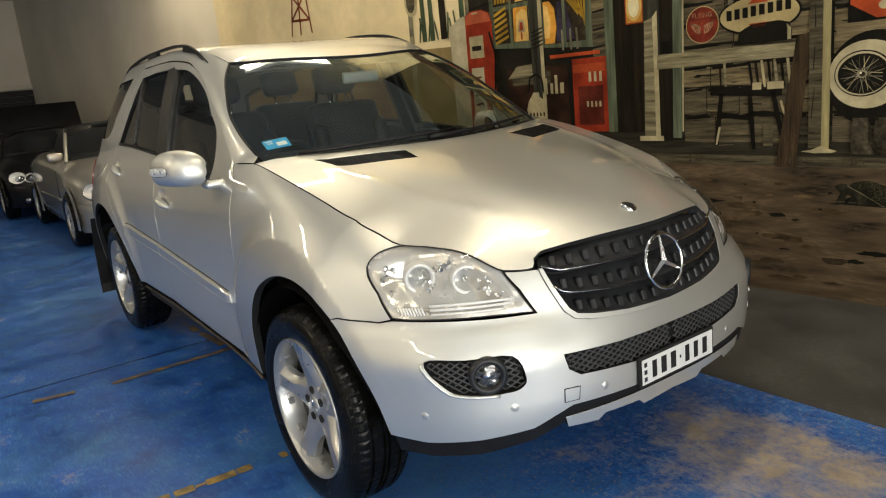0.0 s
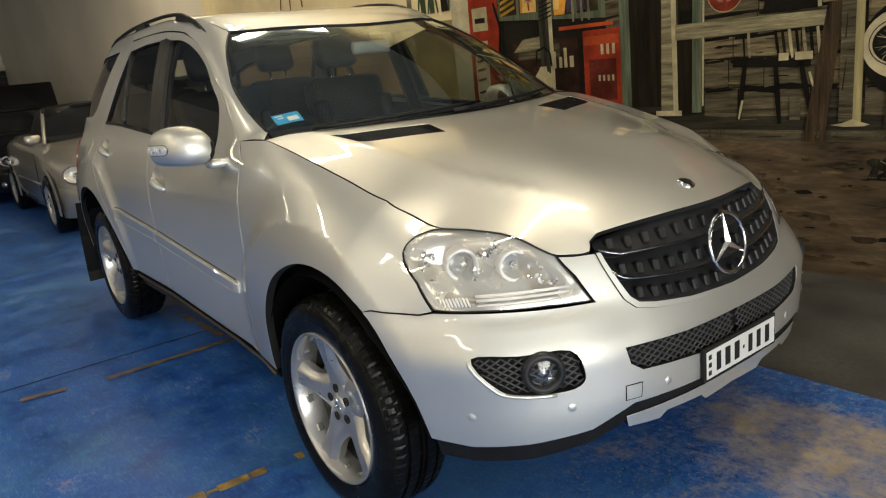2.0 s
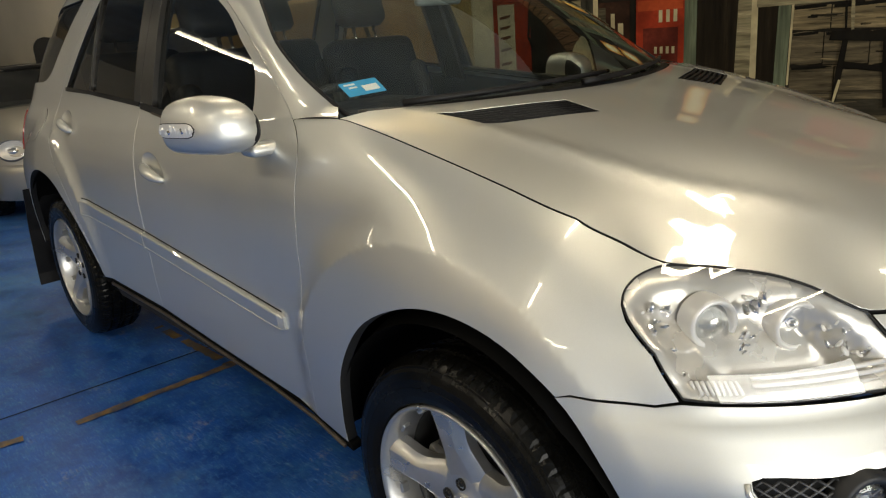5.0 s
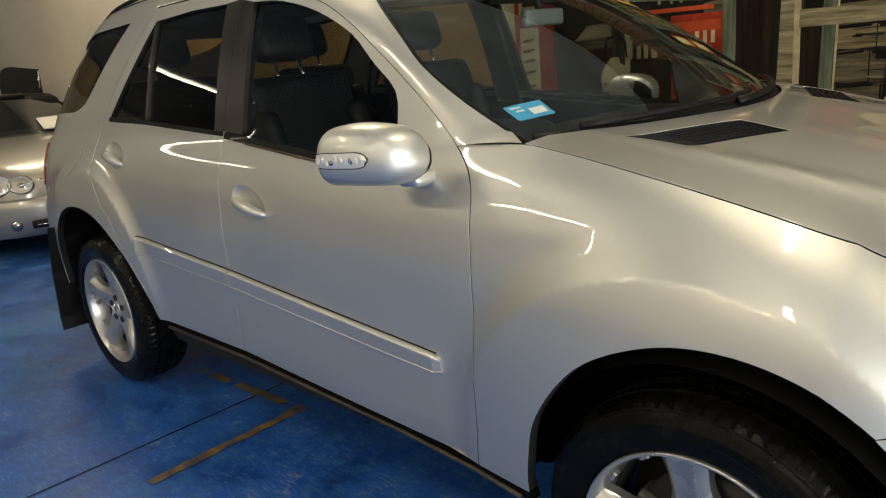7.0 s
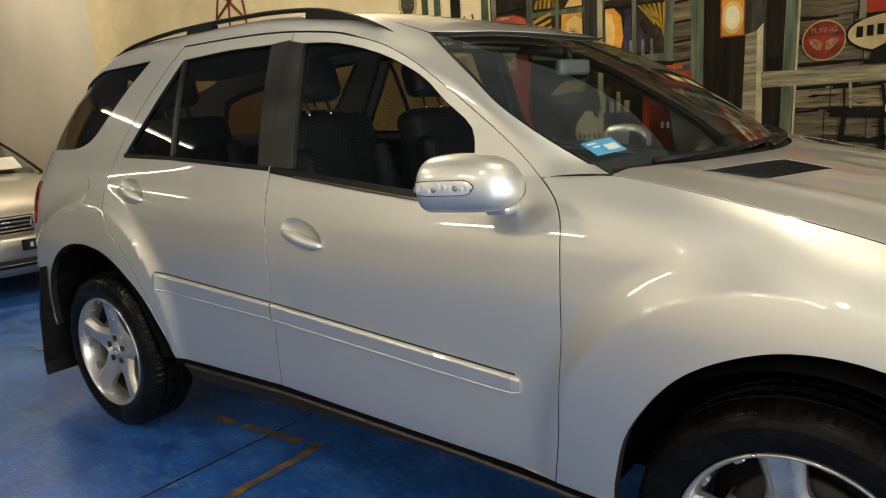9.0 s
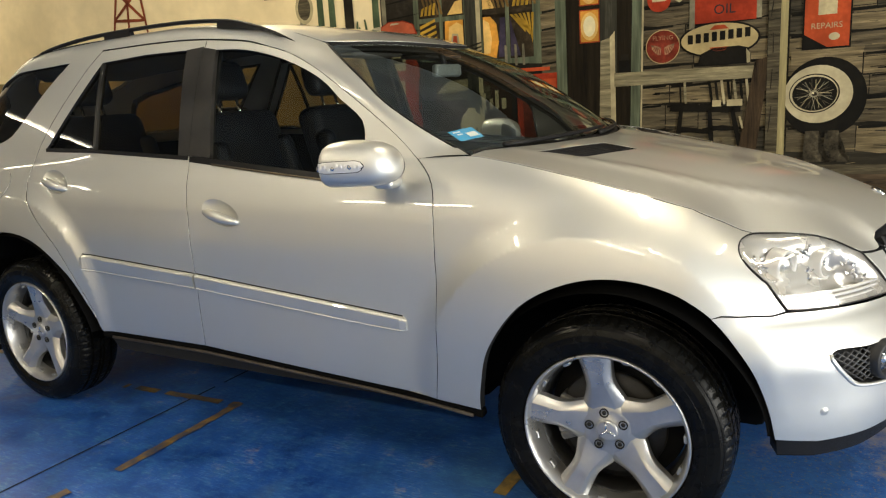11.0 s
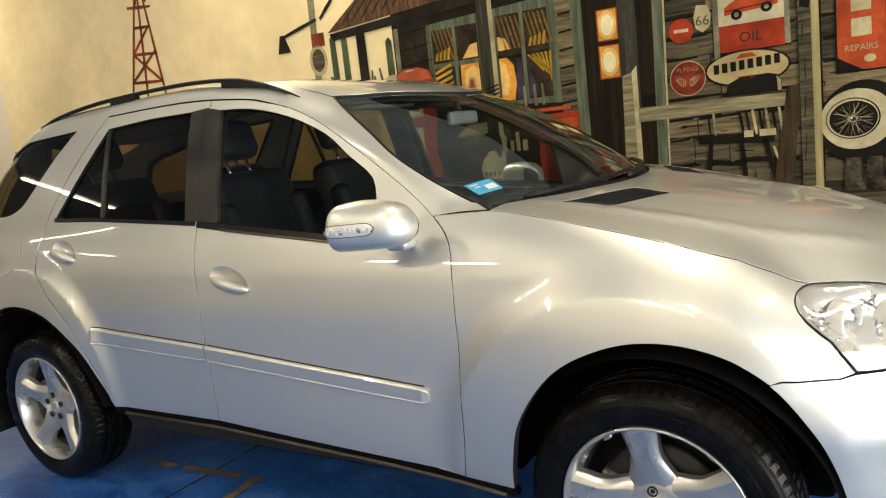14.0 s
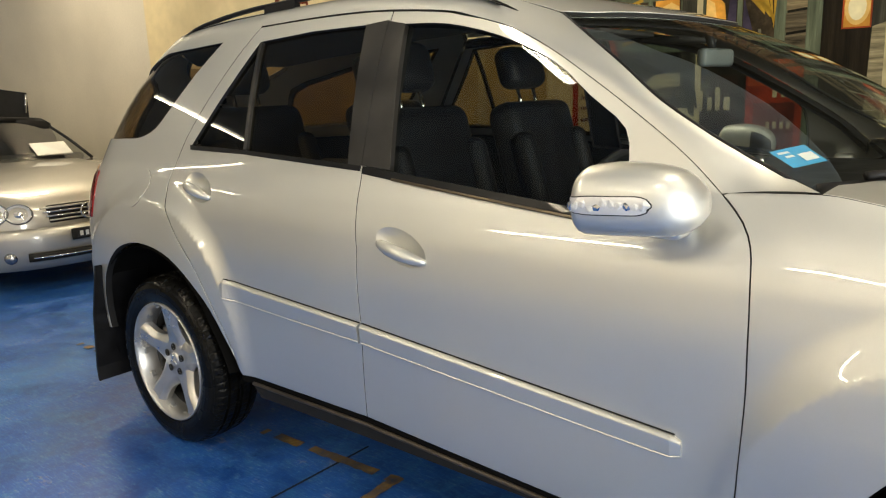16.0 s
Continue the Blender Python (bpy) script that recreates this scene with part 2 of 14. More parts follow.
GROOVE = mat("floor_joint", (0.008, 0.016, 0.045), 0.8)
TUBE = glow_mat("lamp_tube", (1.0, 0.90, 0.70), 9)
FIXTURE = mat("lamp_housing", (0.75, 0.75, 0.72), 0.4)


# ---- mesh helpers ----
def mesh_object(name, verts, faces, material, parent=None, label="", smooth=True, normals=None):
    me = bpy.data.meshes.new(name)
    me.from_pydata([tuple(v) for v in verts], [], faces)
    me.materials.append(material)
    me.polygons.foreach_set("use_smooth", [smooth] * len(me.polygons))
    me.update()
    if normals is not None:
        me.normals_split_custom_set_from_vertices([tuple(v) for v in normals])
    ob = new(name, me)
    ob.parent = parent
    return tagged(ob, label) if label else ob


def part(name, bm, material, parent=None, label="", smooth=True, sharp=35):
    if smooth:
        for e in bm.edges:
            if len(e.link_faces) == 2 and e.calc_face_angle(0) > radians(sharp):
                e.smooth = False
    for f in bm.faces:
        f.smooth = smooth
    me = bpy.data.meshes.new(name)
    bm.to_mesh(me)
    bm.free()
    me.materials.append(material)
    ob = new(name, me)
    ob.parent = parent
    return tagged(ob, label) if label else ob


def thing(name, label, category, m=None, group="", kind=""):
    ob = new(name)
    if m is not None:
        ob.matrix_world = m
    return tagged(ob, label, category, group, kind)


def box(bm, lo, hi, bevel=0.0, seg=2, m=None):
    vs = bmesh.ops.create_cube(bm, size=1)["verts"]
    for v in vs:
        v.co = Vector([lo[i] + (v.co[i] + 0.5) * (hi[i] - lo[i]) for i in range(3)])
    if bevel:
        es = list({e for v in vs for e in v.link_edges})
        vs = list({v for f in bmesh.ops.bevel(bm, geom=es, offset=bevel, segments=seg, affect="EDGES", profile=0.5)["faces"] for v in f.verts} | {v for v in vs if v.is_valid})
    if m is not None:
        for v in vs:
            v.co = m @ v.co
    return vs


def boxed(name, lo, hi, material, parent=None, bevel=0.0, label="", m=None, seg=2):
    bm = bmesh.new()
    box(bm, lo, hi, bevel, seg, m)
    return part(name, bm, material, parent, label)


def lathe(bm, profile, steps=64, m=None, closed=False):
    """Turns (radius, y) pairs round the y axis."""
    rings = []
    for i in range(steps):
        a = 2 * math.pi * i / steps
        rings.append([bm.verts.new((m or Matrix()) @ Vector((r * math.cos(a), y, r * math.sin(a)))) for r, y in profile])
    k = len(profile)
    for i in range(steps):
        A, B = rings[i], rings[(i + 1) % steps]
        for j in range(k if closed else k - 1):
            bm.faces.new((A[j], A[(j + 1) % k], B[(j + 1) % k], B[j]))
    return rings


def tube(bm, pts, r, seg=8, close=False, flat=1.0):
    """A round bar along points."""
    pts = [Vector(p) for p in pts]
    rings = []
    for i, p in enumerate(pts):
        a, b = pts[max(i - 1, 0)], pts[min(i + 1, len(pts) - 1)]
        if close:
            a, b = pts[i - 1], pts[(i + 1) % len(pts)]
        d = (b - a).normalized()
        up = Vector((0, 0, 1)) if abs(d.z) < 0.9 else Vector((1, 0, 0))
        s = d.cross(up).normalized()
        t = s.cross(d)
        rr = r(i / (len(pts) - 1)) if callable(r) else r
        rings.append([bm.verts.new(p + s * math.cos(2 * math.pi * k / seg) * rr + t * math.sin(2 * math.pi * k / seg) * rr * flat) for k in range(seg)])
    n = len(rings)
    for i in range(n if close else n - 1):
        A, B = rings[i], rings[(i + 1) % n]
        for k in range(seg):
            bm.faces.new((A[k], A[(k + 1) % seg], B[(k + 1) % seg], B[k]))
    if not close:
        bm.faces.new(rings[0][::-1]), bm.faces.new(rings[-1])


def curve_smooth(pts, k=5, closed=True):
    """A rounded line through points."""
    out, n = [], len(pts)
    rng = range(n if closed else n - 1)
    for i in rng:
        p = [pts[(i + j) % n] if closed else pts[min(max(i + j, 0), n - 1)] for j in (-1, 0, 1, 2)]
        for s in range(k):
            t = s / k
            out.append(tuple(0.5 * (2 * p[1][c] + (p[2][c] - p[0][c]) * t + (2 * p[0][c] - 5 * p[1][c] + 4 * p[2][c] - p[3][c]) * t * t
                                    + (3 * p[1][c] - p[0][c] - 3 * p[2][c] + p[3][c]) * t ** 3) for c in range(len(pts[0]))))
    if not closed:
        out.append(tuple(pts[-1]))
    return out


def area2(p):
    return sum(p[i - 1][0] * p[i][1] - p[i][0] * p[i - 1][1] for i in range(len(p)))


def inside(p, loops):
    c, (x, y) = False, p
    for q in loops:
        for i in range(len(q)):
            (x0, y0), (x1, y1) = q[i - 1], q[i]
            if (y0 > y) != (y1 > y) and x < (x1 - x0) * (y - y0) / (y1 - y0) + x0:
                c = not c
    return c


def shrink(pts, d):
    """Moves a closed outline inward by d."""
    s = 1 if area2(pts) > 0 else -1
    out = []
    for i in range(len(pts)):
        a, b, c = Vector(pts[i - 1]), Vector(pts[i]), Vector(pts[(i + 1) % len(pts)])
        e, f = (b - a), (c - b)
        if e.length < 1e-9 or f.length < 1e-9:
            out.append(tuple(b))
            continue
        n1, n2 = Vector((-e.y, e.x)).normalized() * s, Vector((-f.y, f.x)).normalized() * s
        m = n1 + n2
        m = m.normalized() if m.length > 1e-6 else n1
        out.append(tuple(b + m * d / max(0.4, m.dot(n1))))
    return out


def resample(pts, step):
    out = []
    for i in range(len(pts)):
        a, b = Vector(pts[i]), Vector(pts[(i + 1) % len(pts)])
        k = max(1, math.ceil((b - a).length / step))
        out += [tuple(a.lerp(b, j / k)) for j in range(k) if (b - a).length > 1e-6]
    return out


def fill(outline, holes, step):
    """Triangles that fill an outline with holes, with points inside at the given step."""
    loops = [resample(outline if area2(outline) > 0 else outline[::-1], step * 0.7)]
    loops += [resample(h if area2(h) < 0 else h[::-1], step * 0.7) for h in holes]
    pts, edges = [], []
    for q in loops:
        k = len(pts)
        pts += q
        edges += [(k + i, k + (i + 1) % len(q)) for i in range(len(q))]
    edge_pts = np.array(pts)
    lo, hi = edge_pts.min(0), edge_pts.max(0)
    for r in range(int((hi[1] - lo[1]) / (step * 0.87)) + 1):
        for c in range(int((hi[0] - lo[0]) / step) + 1):
            p = (lo[0] + (c + 0.5 * (r % 2)) * step, lo[1] + r * step * 0.87)
            if np.min(np.hypot(edge_pts[:, 0] - p[0], edge_pts[:, 1] - p[1])) > step * 0.5 and inside(p, loops):
                pts.append(p)
    vs, _, fs, _, _, _ = geometry.delaunay_2d_cdt([Vector(p) for p in pts], edges, [], 0, 1e-6)
    keep = [f for f in fs if inside(tuple(sum((vs[i] for i in f), Vector((0, 0))) / 3), loops)]
    return vs, keep, loops


def normal_of(S, a, b, e=2e-3):
    da = Vector(S(a + e, b)) - Vector(S(a - e, b))
    db = Vector(S(a, b + e)) - Vector(S(a, b - e))
    n = da.cross(db)
    return n.normalized() if n.length > 1e-12 else Vector((1, 0, 0))


def skin(name, S, outline, material, parent, holes=(), step=0.04, depth=0.014, lift=0.0, sides=(1,), label="", gap=0.0032):
    """A panel of the surface S inside an outline, with holes, edges turned in by depth; sides: 1 as it is, -1 mirrored."""
    outline = shrink(outline, gap) if gap else outline
    vs, fs, loops = fill(outline, holes, step)
    V, F, N, K = [], [], [], []
    for sd in sides:
        def put(p, n):
            V.append((p.x, p.y * sd, p.z)), N.append((n.x, n.y * sd, n.z))
            return len(V) - 1

        def face(ix, wall=0):
            K.append(wall)
            F.append(tuple(ix) if sd > 0 else tuple(ix)[::-1])
        ids, cache = [], {}
        for v in vs:
            n = normal_of(S, v.x, v.y)
            ids.append(put(Vector(S(v.x, v.y)) + n * lift, n))
        for f in fs:
            a, b, c = (Vector(vs[i]) for i in f)
            f = f if (b - a).cross(c - a) > 0 else f[::-1]
            face([ids[i] for i in f])
        if depth:
            for q in loops:
                P = [Vector(S(*p)) for p in q]
                M = [normal_of(S, *p) for p in q]
                rows = []
                for i in range(len(q)):
                    t = (P[(i + 1) % len(q)] - P[i - 1]).normalized()
                    s = t.cross(M[i]).normalized()
                    p = P[i] + M[i] * lift
                    rows.append((put(p, (M[i] + s * 0.3).normalized()), put(p - M[i] * min(0.0014, depth * 0.4) + s * 0.0005, s), put(p - M[i] * depth, s)))
                for i in range(len(q)):
                    A, B = rows[i], rows[(i + 1) % len(q)]
                    for j in (0, 1):
                        face((A[j], A[j + 1], B[j + 1], B[j]), j)
    ob = mesh_object(name, V, F, material, parent, label, True, N)
    if depth and material is SILVER:   # flanks inside the seams coloured black for the shade there
        ob.data.materials.append(GAP)
        ob.data.polygons.foreach_set("material_index", K)
    return ob


# ---- the room ----
def plain_panel(name, lo, hi, material, label, bevel=0.0):
    return tagged(boxed(name, lo, hi, material, None, bevel), label, name.split("_")[0], kind="structure")


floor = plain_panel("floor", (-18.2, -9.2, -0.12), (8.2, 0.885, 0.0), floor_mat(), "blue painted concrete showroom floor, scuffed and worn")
plain_panel("pavement", (-18.2, 0.889, -0.12), (8.2, WALL_Y + 0.9, -0.004), CONCRETE, "bare dark concrete strip along the painted wall")
plain_panel("wall_mural_side", (-18.6, 0.0, -0.12), (8.6, 0.2, CEIL_Z), WALL_CREAM, "cream plastered wall that carries the mural").matrix_world = Matrix.Translation((0, WALL_Y, 0)) @ Matrix.Rotation(math.atan(0.08), 4, "Z")
plain_panel("wall_back", (-18.4, -9.2, -0.12), (-18.2, WALL_Y + 0.2, CEIL_Z), WALL_CREAM, "plain cream wall at the back of the showroom")
# unseen walls, added to close the room and throw light back
plain_panel("wall_near", (-18.2, -9.4, -0.12), (8.2, -9.2, CEIL_Z), WALL_CREAM, "plain cream wall out of view, added to close the room")
for nm, lo, hi in (("wall_front_left", (8.2, -9.4, -0.12), (8.4, -6.0, CEIL_Z)), ("wall_front_right", (8.2, 0.5, -0.12), (8.4, WALL_Y + 1.0, CEIL_Z)), ("wall_front_top", (8.2, -6.0, 3.2), (8.4, 0.5, CEIL_Z))):
    plain_panel(nm, lo, hi, WALL_CREAM, "plain cream wall out of view, added round the front light")
plain_panel("ceiling", (-18.4, -9.4, CEIL_Z), (8.4, WALL_Y + 1.0, CEIL_Z + 0.15), CEILING, "pale grey painted ceiling")
# large lamp added out of view to brighten the bumper and front floor
area_lamp("added_front_daylight", look((8.0, -2.75, 1.6), (0, -1.6, 0.8)), 6.4, 3.0, DAY_POWER, (1.0, 0.975, 0.89))
# two fixtures follow reflections; the others, unseen, are added for fill light
for x, y, turn, power in ((2.7, 0.25, 90, 0.22), (0.45, 0.10, 90, 0.30), (-3.5, 0.80, 90, 0.47), (-7.8, 0.60, 90, 0.55), (-3.5, -3.3, 90, 0.32), (0.6, -3.3, 90, 0.24), (3.0, -7.2, 0, 0.6), (-1.0, -7.2, 0, 0.9), (-5.0, -7.2, 0, 0.8), (-11.0, -4.8, 90, 0.32)):
    lamp = thing("unseen_ceiling_light", "long white twin-tube fluorescent ceiling light, out of view", "ceiling light", pose(x, y, CEIL_Z - 0.10, 0, 0, turn), "ceiling lights")
    long = 1.2 if turn == 0 or x < -10 or y < -4 else 0.76
    boxed("housing", (-long, -0.09, 0.03), (long, 0.09, 0.10), FIXTURE, lamp, 0.01)
    for s in (-0.045, 0.045):
        bm = bmesh.new()
        tube(bm, [(-long + 0.03, s, 0.01), (long - 0.03, s, 0.01)], 0.016, 10)
        part("tube", bm, TUBE, lamp, "glowing fluorescent tube")
    area_lamp("tube_light", pose(x, y, CEIL_Z - 0.13, 0, 0, turn), 2 * long - 0.1, 0.11, TUBE_POWER * power, (1.0, 0.85, 0.60))


def floor_line(name, a, b, width, material, label, z=0.003, seed=0, rag=0.25):
    """A painted stripe with ragged, worn edges and missing bits."""
    rnd = random.Random(seed)
    a, b = Vector(a), Vector(b)
    d = (b - a).normalized()
    s = Vector((-d.y, d.x))
    n = max(2, int((b - a).length / 0.03))
    bm = bmesh.new()
    last = None
    for i in range(n + 1):
        p = a.lerp(b, i / n)
        if rnd.random() < rag * 0.35:
            last = None
            continue
        w0, w1 = width / 2 * (1 - rag * rnd.random()), width / 2 * (1 - rag * rnd.random())
        row = [bm.verts.new((*(p + s * w0), z)), bm.verts.new((*(p - s * w1), z))]
        if last:
            bm.faces.new((last[0], last[1], row[1], row[0]))
        last = row
    return tagged(part(name, bm, material, None), label, "floor line", kind="structure")


for k, (f0, f1, w) in enumerate(((-0.02, 0.02, 0.028), (0.08, 0.155, 0.042), (0.18, 0.42, 0.052), (0.455, 0.63, 0.055), (0.64, 0.73, 0.022), (0.735, 1.0, 0.055))):   # what is left of the stripe beside the front wheel
    floor_line("floor_stripe", (-0.46 + 0.03 * f0, -1.52 + 0.44 * f0), (-0.46 + 0.03 * f1, -1.52 + 0.44 * f1), w, MUSTARD, "worn dashes of a mustard parking stripe", 0.0026, 20 + k, 0.12)
for i, (a, b) in enumerate((((-0.43, -1.075), (-0.38, 0.2)), ((-1.90, -1.30), (-1.90, -0.55)), ((-2.66, -0.61), (-1.88, -0.57)), ((-1.98, -1.62), (-1.94, -1.42)), ((-4.6, -0.54), (-3.7, -0.52)))):
    floor_line("floor_stripe", a, b, 0.055, MUSTARD if i < 1 else YELLOW, "faded mustard parking stripe on the blue floor", 0.003 + 0.0008 * i, i + 1, 0.2 if i < 1 else 0.3)
floor_line("floor_joint", (-2.30, -9.0), (-2.16, 0.88), 0.012, GROOVE, "thin dark joint across the painted floor", 0.002, 9, 0.05)

def curve(*knots):
    """A smooth function through (x, y) knots, flat beyond the ends."""
    xs, ys = [k[0] for k in knots], [k[1] for k in knots]
    d = [(ys[i + 1] - ys[i]) / (xs[i + 1] - xs[i]) for i in range(len(xs) - 1)]
    m = [d[0]] + [0 if d[i] * d[i + 1] <= 0 else 2 * d[i] * d[i + 1] / (d[i] + d[i + 1]) for i in range(len(d) - 1)] + [d[-1]]

    def f(x):
        if x <= xs[0]:
            return ys[0] + m[0] * (x - xs[0])
        if x >= xs[-1]:
            return ys[-1] + m[-1] * (x - xs[-1])
        i = 0
        while x > xs[i + 1]:
            i += 1
        h = xs[i + 1] - xs[i]
        t = (x - xs[i]) / h
        return ((1 + 2 * t) * (1 - t) ** 2 * ys[i] + t * (1 - t) ** 2 * h * m[i]
                + t * t * (3 - 2 * t) * ys[i + 1] + t * t * (t - 1) * h * m[i + 1])
    return f


def ease(a, b, x):
    t = min(1.0, max(0.0, (x - a) / (b - a)))
    return t * t * (3 - 2 * t)


# ---- the suv's skin: x forward from the front axle, y to the car's left, z up ----
WRAP, SPAN = 0.22, 1.10
half_width = curve((0.20, 0.84), (0.34, 0.868), (0.45, 0.884), (0.65, 0.896), (0.85, 0.900), (1.00, 0.886), (1.10, 0.856), (1.19, 0.812),
                   (1.30, 0.778), (1.45, 0.728), (1.60, 0.668), (1.68, 0.628), (1.76, 0.57))
hood_line = curve((-0.75, 1.235), (-0.30, 1.205), (0.0, 1.155), (0.25, 1.108), (0.50, 1.045), (0.68, 0.985), (0.78, 0.93), (0.86, 0.86))
hood_drop = curve((-0.75, 0.035), (-0.30, 0.05), (0.0, 0.07), (0.25, 0.09), (0.42, 0.120), (0.54, 0.20), (0.665, 0.40), (0.86, 0.60))
roof_line = curve((-3.9, 1.43), (-3.6, 1.58), (-3.2, 1.695), (-2.6, 1.755), (-2.0, 1.762), (-1.5, 1.728), (-1.12, 1.662), (-0.9, 1.597))
nose_x = curve((0.20, 0.80), (0.36, 0.855), (0.50, 0.875), (0.62, 0.868), (0.75, 0.835), (0.93, 0.79), (1.1, 0.75))
tail_x = curve((0.3, -3.90), (0.72, -3.92), (1.10, -3.88), (1.28, -3.80), (1.50, -3.62), (1.66, -3.42), (1.76, -3.25))
wing_top = curve((-0.66, 1.196), (-0.47, 1.199), (-0.38, 1.186), (-0.134, 1.131), (0.047, 1.083), (0.22, 1.032), (0.304, 0.993), (0.374, 0.959), (0.438, 0.950))
seam_y = curve((-0.75, 0.79), (-0.3, 0.785), (0.1, 0.77), (0.40, 0.735))


def hood(x, y):
    y = abs(y)
    ridge = 0.52 + 0.10 * ease(0.7, -0.4, x)
    return hood_line(x) - hood_drop(x) * (y / 0.77) ** 2.3 + 0.010 * math.exp(-((y - ridge) / 0.05) ** 2)


def roof(x, y):
    """Nearly flat across, with a tight roll at the sides; softer towards the screen."""
    k = ease(-1.10, -1.48, x)
    return roof_line(x) - (0.085 - 0.032 * k) * (abs(y) / (0.64 + 0.02 * k)) ** (2.6 + 6.4 * k)


def flare(x, z):
    """Broad arch flares: a sloping band round each arch, a crisp shoulder, then a hollow that fades into the flank."""
    out = 0.0
    for cx, cz, amount, edge, fall in ((-0.05, 0.375, 0.031, 0.594, 0.10), (-2.92, 0.40, 0.028, 0.655, 0.085)):
        r = math.hypot(x - cx, z - cz) + (0.07 if cx < -1 else 0.03) * ease(0.95, 0.40, z)
        amount *= 1 - 0.55 * ease(0.78, 0.42, z)
        band = amount + 0.12 * max(0.0, edge - r)
        step = min(1.0, max(0.0, (r - edge) / fall))
        corner = math.sqrt((r - edge) ** 2 + 0.014 ** 2)
        band -= 0.5 * (corner + (r - edge)) * 0.12
        out = max(out, band * (1 - step) ** 2 * (1 + 0.6 * step) if r < edge + fall else 0.0)
    return out


def shell(u, z):
    """The right-hand skin: u is x along the side, and runs on round the front corner to the nose."""
    w = half_width(z)
    ue = u if u < WRAP else WRAP + 0.64 * (u - WRAP)   # length along the car, not along the skin
    if u > -0.75:  # the wing rolls over to the bonnet
        k = ease(-0.75, -0.45, u) 
        xs = min(ue, 0.36)
        top = wing_top(min(ue, 0.438))
        t = max(0.0, (z - top + 0.20) / 0.20)
        w -= k * max(0.0, half_width(top) - seam_y(xs)) * min(t, 1.25) ** 3.6
    if u < -2.2:
        w *= 1 - 0.055 * ((-2.2 - u) / 1.7) ** 2
    tail = tail_x(z)
    if u < tail + 0.55:
        u = max(u, tail)
        w *= max(0.0, 1 - ((tail + 0.55 - u) / 0.55) ** 2.4) ** 0.42
    if u > -0.5:  # the wing narrows towards the headlight
        v = ue - WRAP
        q = ((u + 0.5) / 0.72) ** 2 if v < 0 else 1 + 0.8333 * (1 - math.exp(-v / 0.3))
        w -= 0.016 * ease(0.72, 0.98, z) * q
    w += flare(u, z) * (1 if u < 0.2 else 1 - ease(0.2, 0.75, u))
    if u <= WRAP:
        return (u, -w, z)
    a = (u - WRAP) / SPAN * math.pi / 2
    a = min(a, math.pi / 2)
    n = 2.45 - 0.45 * ease(0.60, 0.76, z)
    s, c = math.sin(a), math.cos(a)
    r = (abs(s) ** n + abs(c) ** n) ** (-1 / n)
    ledge = 0.011 * ease(0.752, 0.712, z) * ease(0.50, 0.70, z) * ease(0.32, 0.52, u) * ease(1.02, 0.86, u)   # soft ridge along the bumper
    w += ledge
    reach = nose_x(z) - WRAP + ledge - 0.85 * max(0.0, z - 0.74) ** 1.3 * (1 - s ** 4)
    return (WRAP + reach * r * s, -w * r * c, z)


def screen(y, t):
    """The windscreen: t from 0 at its foot to 1 at the roof."""
    foot = (-0.25 - 0.46 * y * y, 1.200)
    head = (-0.93 - 0.82 * y * y, roof(-0.93 - 0.82 * y * y, y) - 0.004)
    bow = 0.035 * math.sin(math.pi * t)
    return (foot[0] + (head[0] - foot[0]) * t + bow * 0.5, y, foot[1] + (head[1] - foot[1]) * t + bow)

# ---- the silver suv ----
edge_z = curve((-0.66, 1.196), (-0.47, 1.199), (-0.38, 1.186), (-0.134, 1.131), (0.047, 1.083), (0.22, 1.032), (0.351, 0.993), (0.46, 0.957), (0.503, 0.953), (0.583, 0.948), (0.681, 0.939), (0.765, 0.921), (0.832, 0.893), (0.867, 0.877), (0.91, 0.872), (0.956, 0.869))
grille_top = curve((0.949, 0.898), (0.956, 0.909), (0.985, 0.9155), (1.035, 0.923), (1.112, 0.931), (1.2, 0.9365), (1.29, 0.938), (1.33, 0.938))


def meet(u, f, lo, hi):
    """The height at which the side skin meets the surface f."""
    for _ in range(36):
        m = (lo + hi) / 2
        x, y, z = shell(u, m)
        lo, hi = (m, hi) if z < f(x, y) else (lo, m)
    return lo


def bonnet_edge(u):
    return edge_z(u)


def roof_edge(u):
    return meet(u, roof, 1.3, 1.9)


suv = thing("suv", "silver metallic suv with black roof rails on a blue floor", "car")
BOTH = (1, -1)

# outlines on the side skin, as (length, height)
SEAM_FRONT = curve_smooth([(-0.655, 1.192), (-0.586, 1.115), (-0.566, 1.0), (-0.560, 0.76), (-0.568, 0.55), (-0.594, 0.372)], 4, False)
SEAM_MID = [(-1.737, 1.20), (-1.697, 0.98), (-1.687, 0.74), (-1.703, 0.432)]
PILLAR_LINE = curve_smooth([(-0.655, 1.192), (-0.745, 1.272), (-0.87, 1.360), (-1.005, 1.447), (-1.14, 1.527), (-1.27, 1.588), (-1.38, 1.622)], 4, False)
top_seam = curve((-2.42, 1.690), (-2.1, 1.694), (-1.93, 1.692), (-1.80, 1.686), (-1.65, 1.673), (-1.50, 1.654), (-1.38, 1.622))   # where the doors end under the roof
DOOR_TOP = [(u, top_seam(u) - 0.004) for u in (-1.44, -1.5, -1.56, -1.65, -1.737)]
DOOR_TOP_REAR = [(u, top_seam(u) - 0.004) for u in (-1.737, -1.83, -1.93, -2.03, -2.14, -2.27, -2.41)]
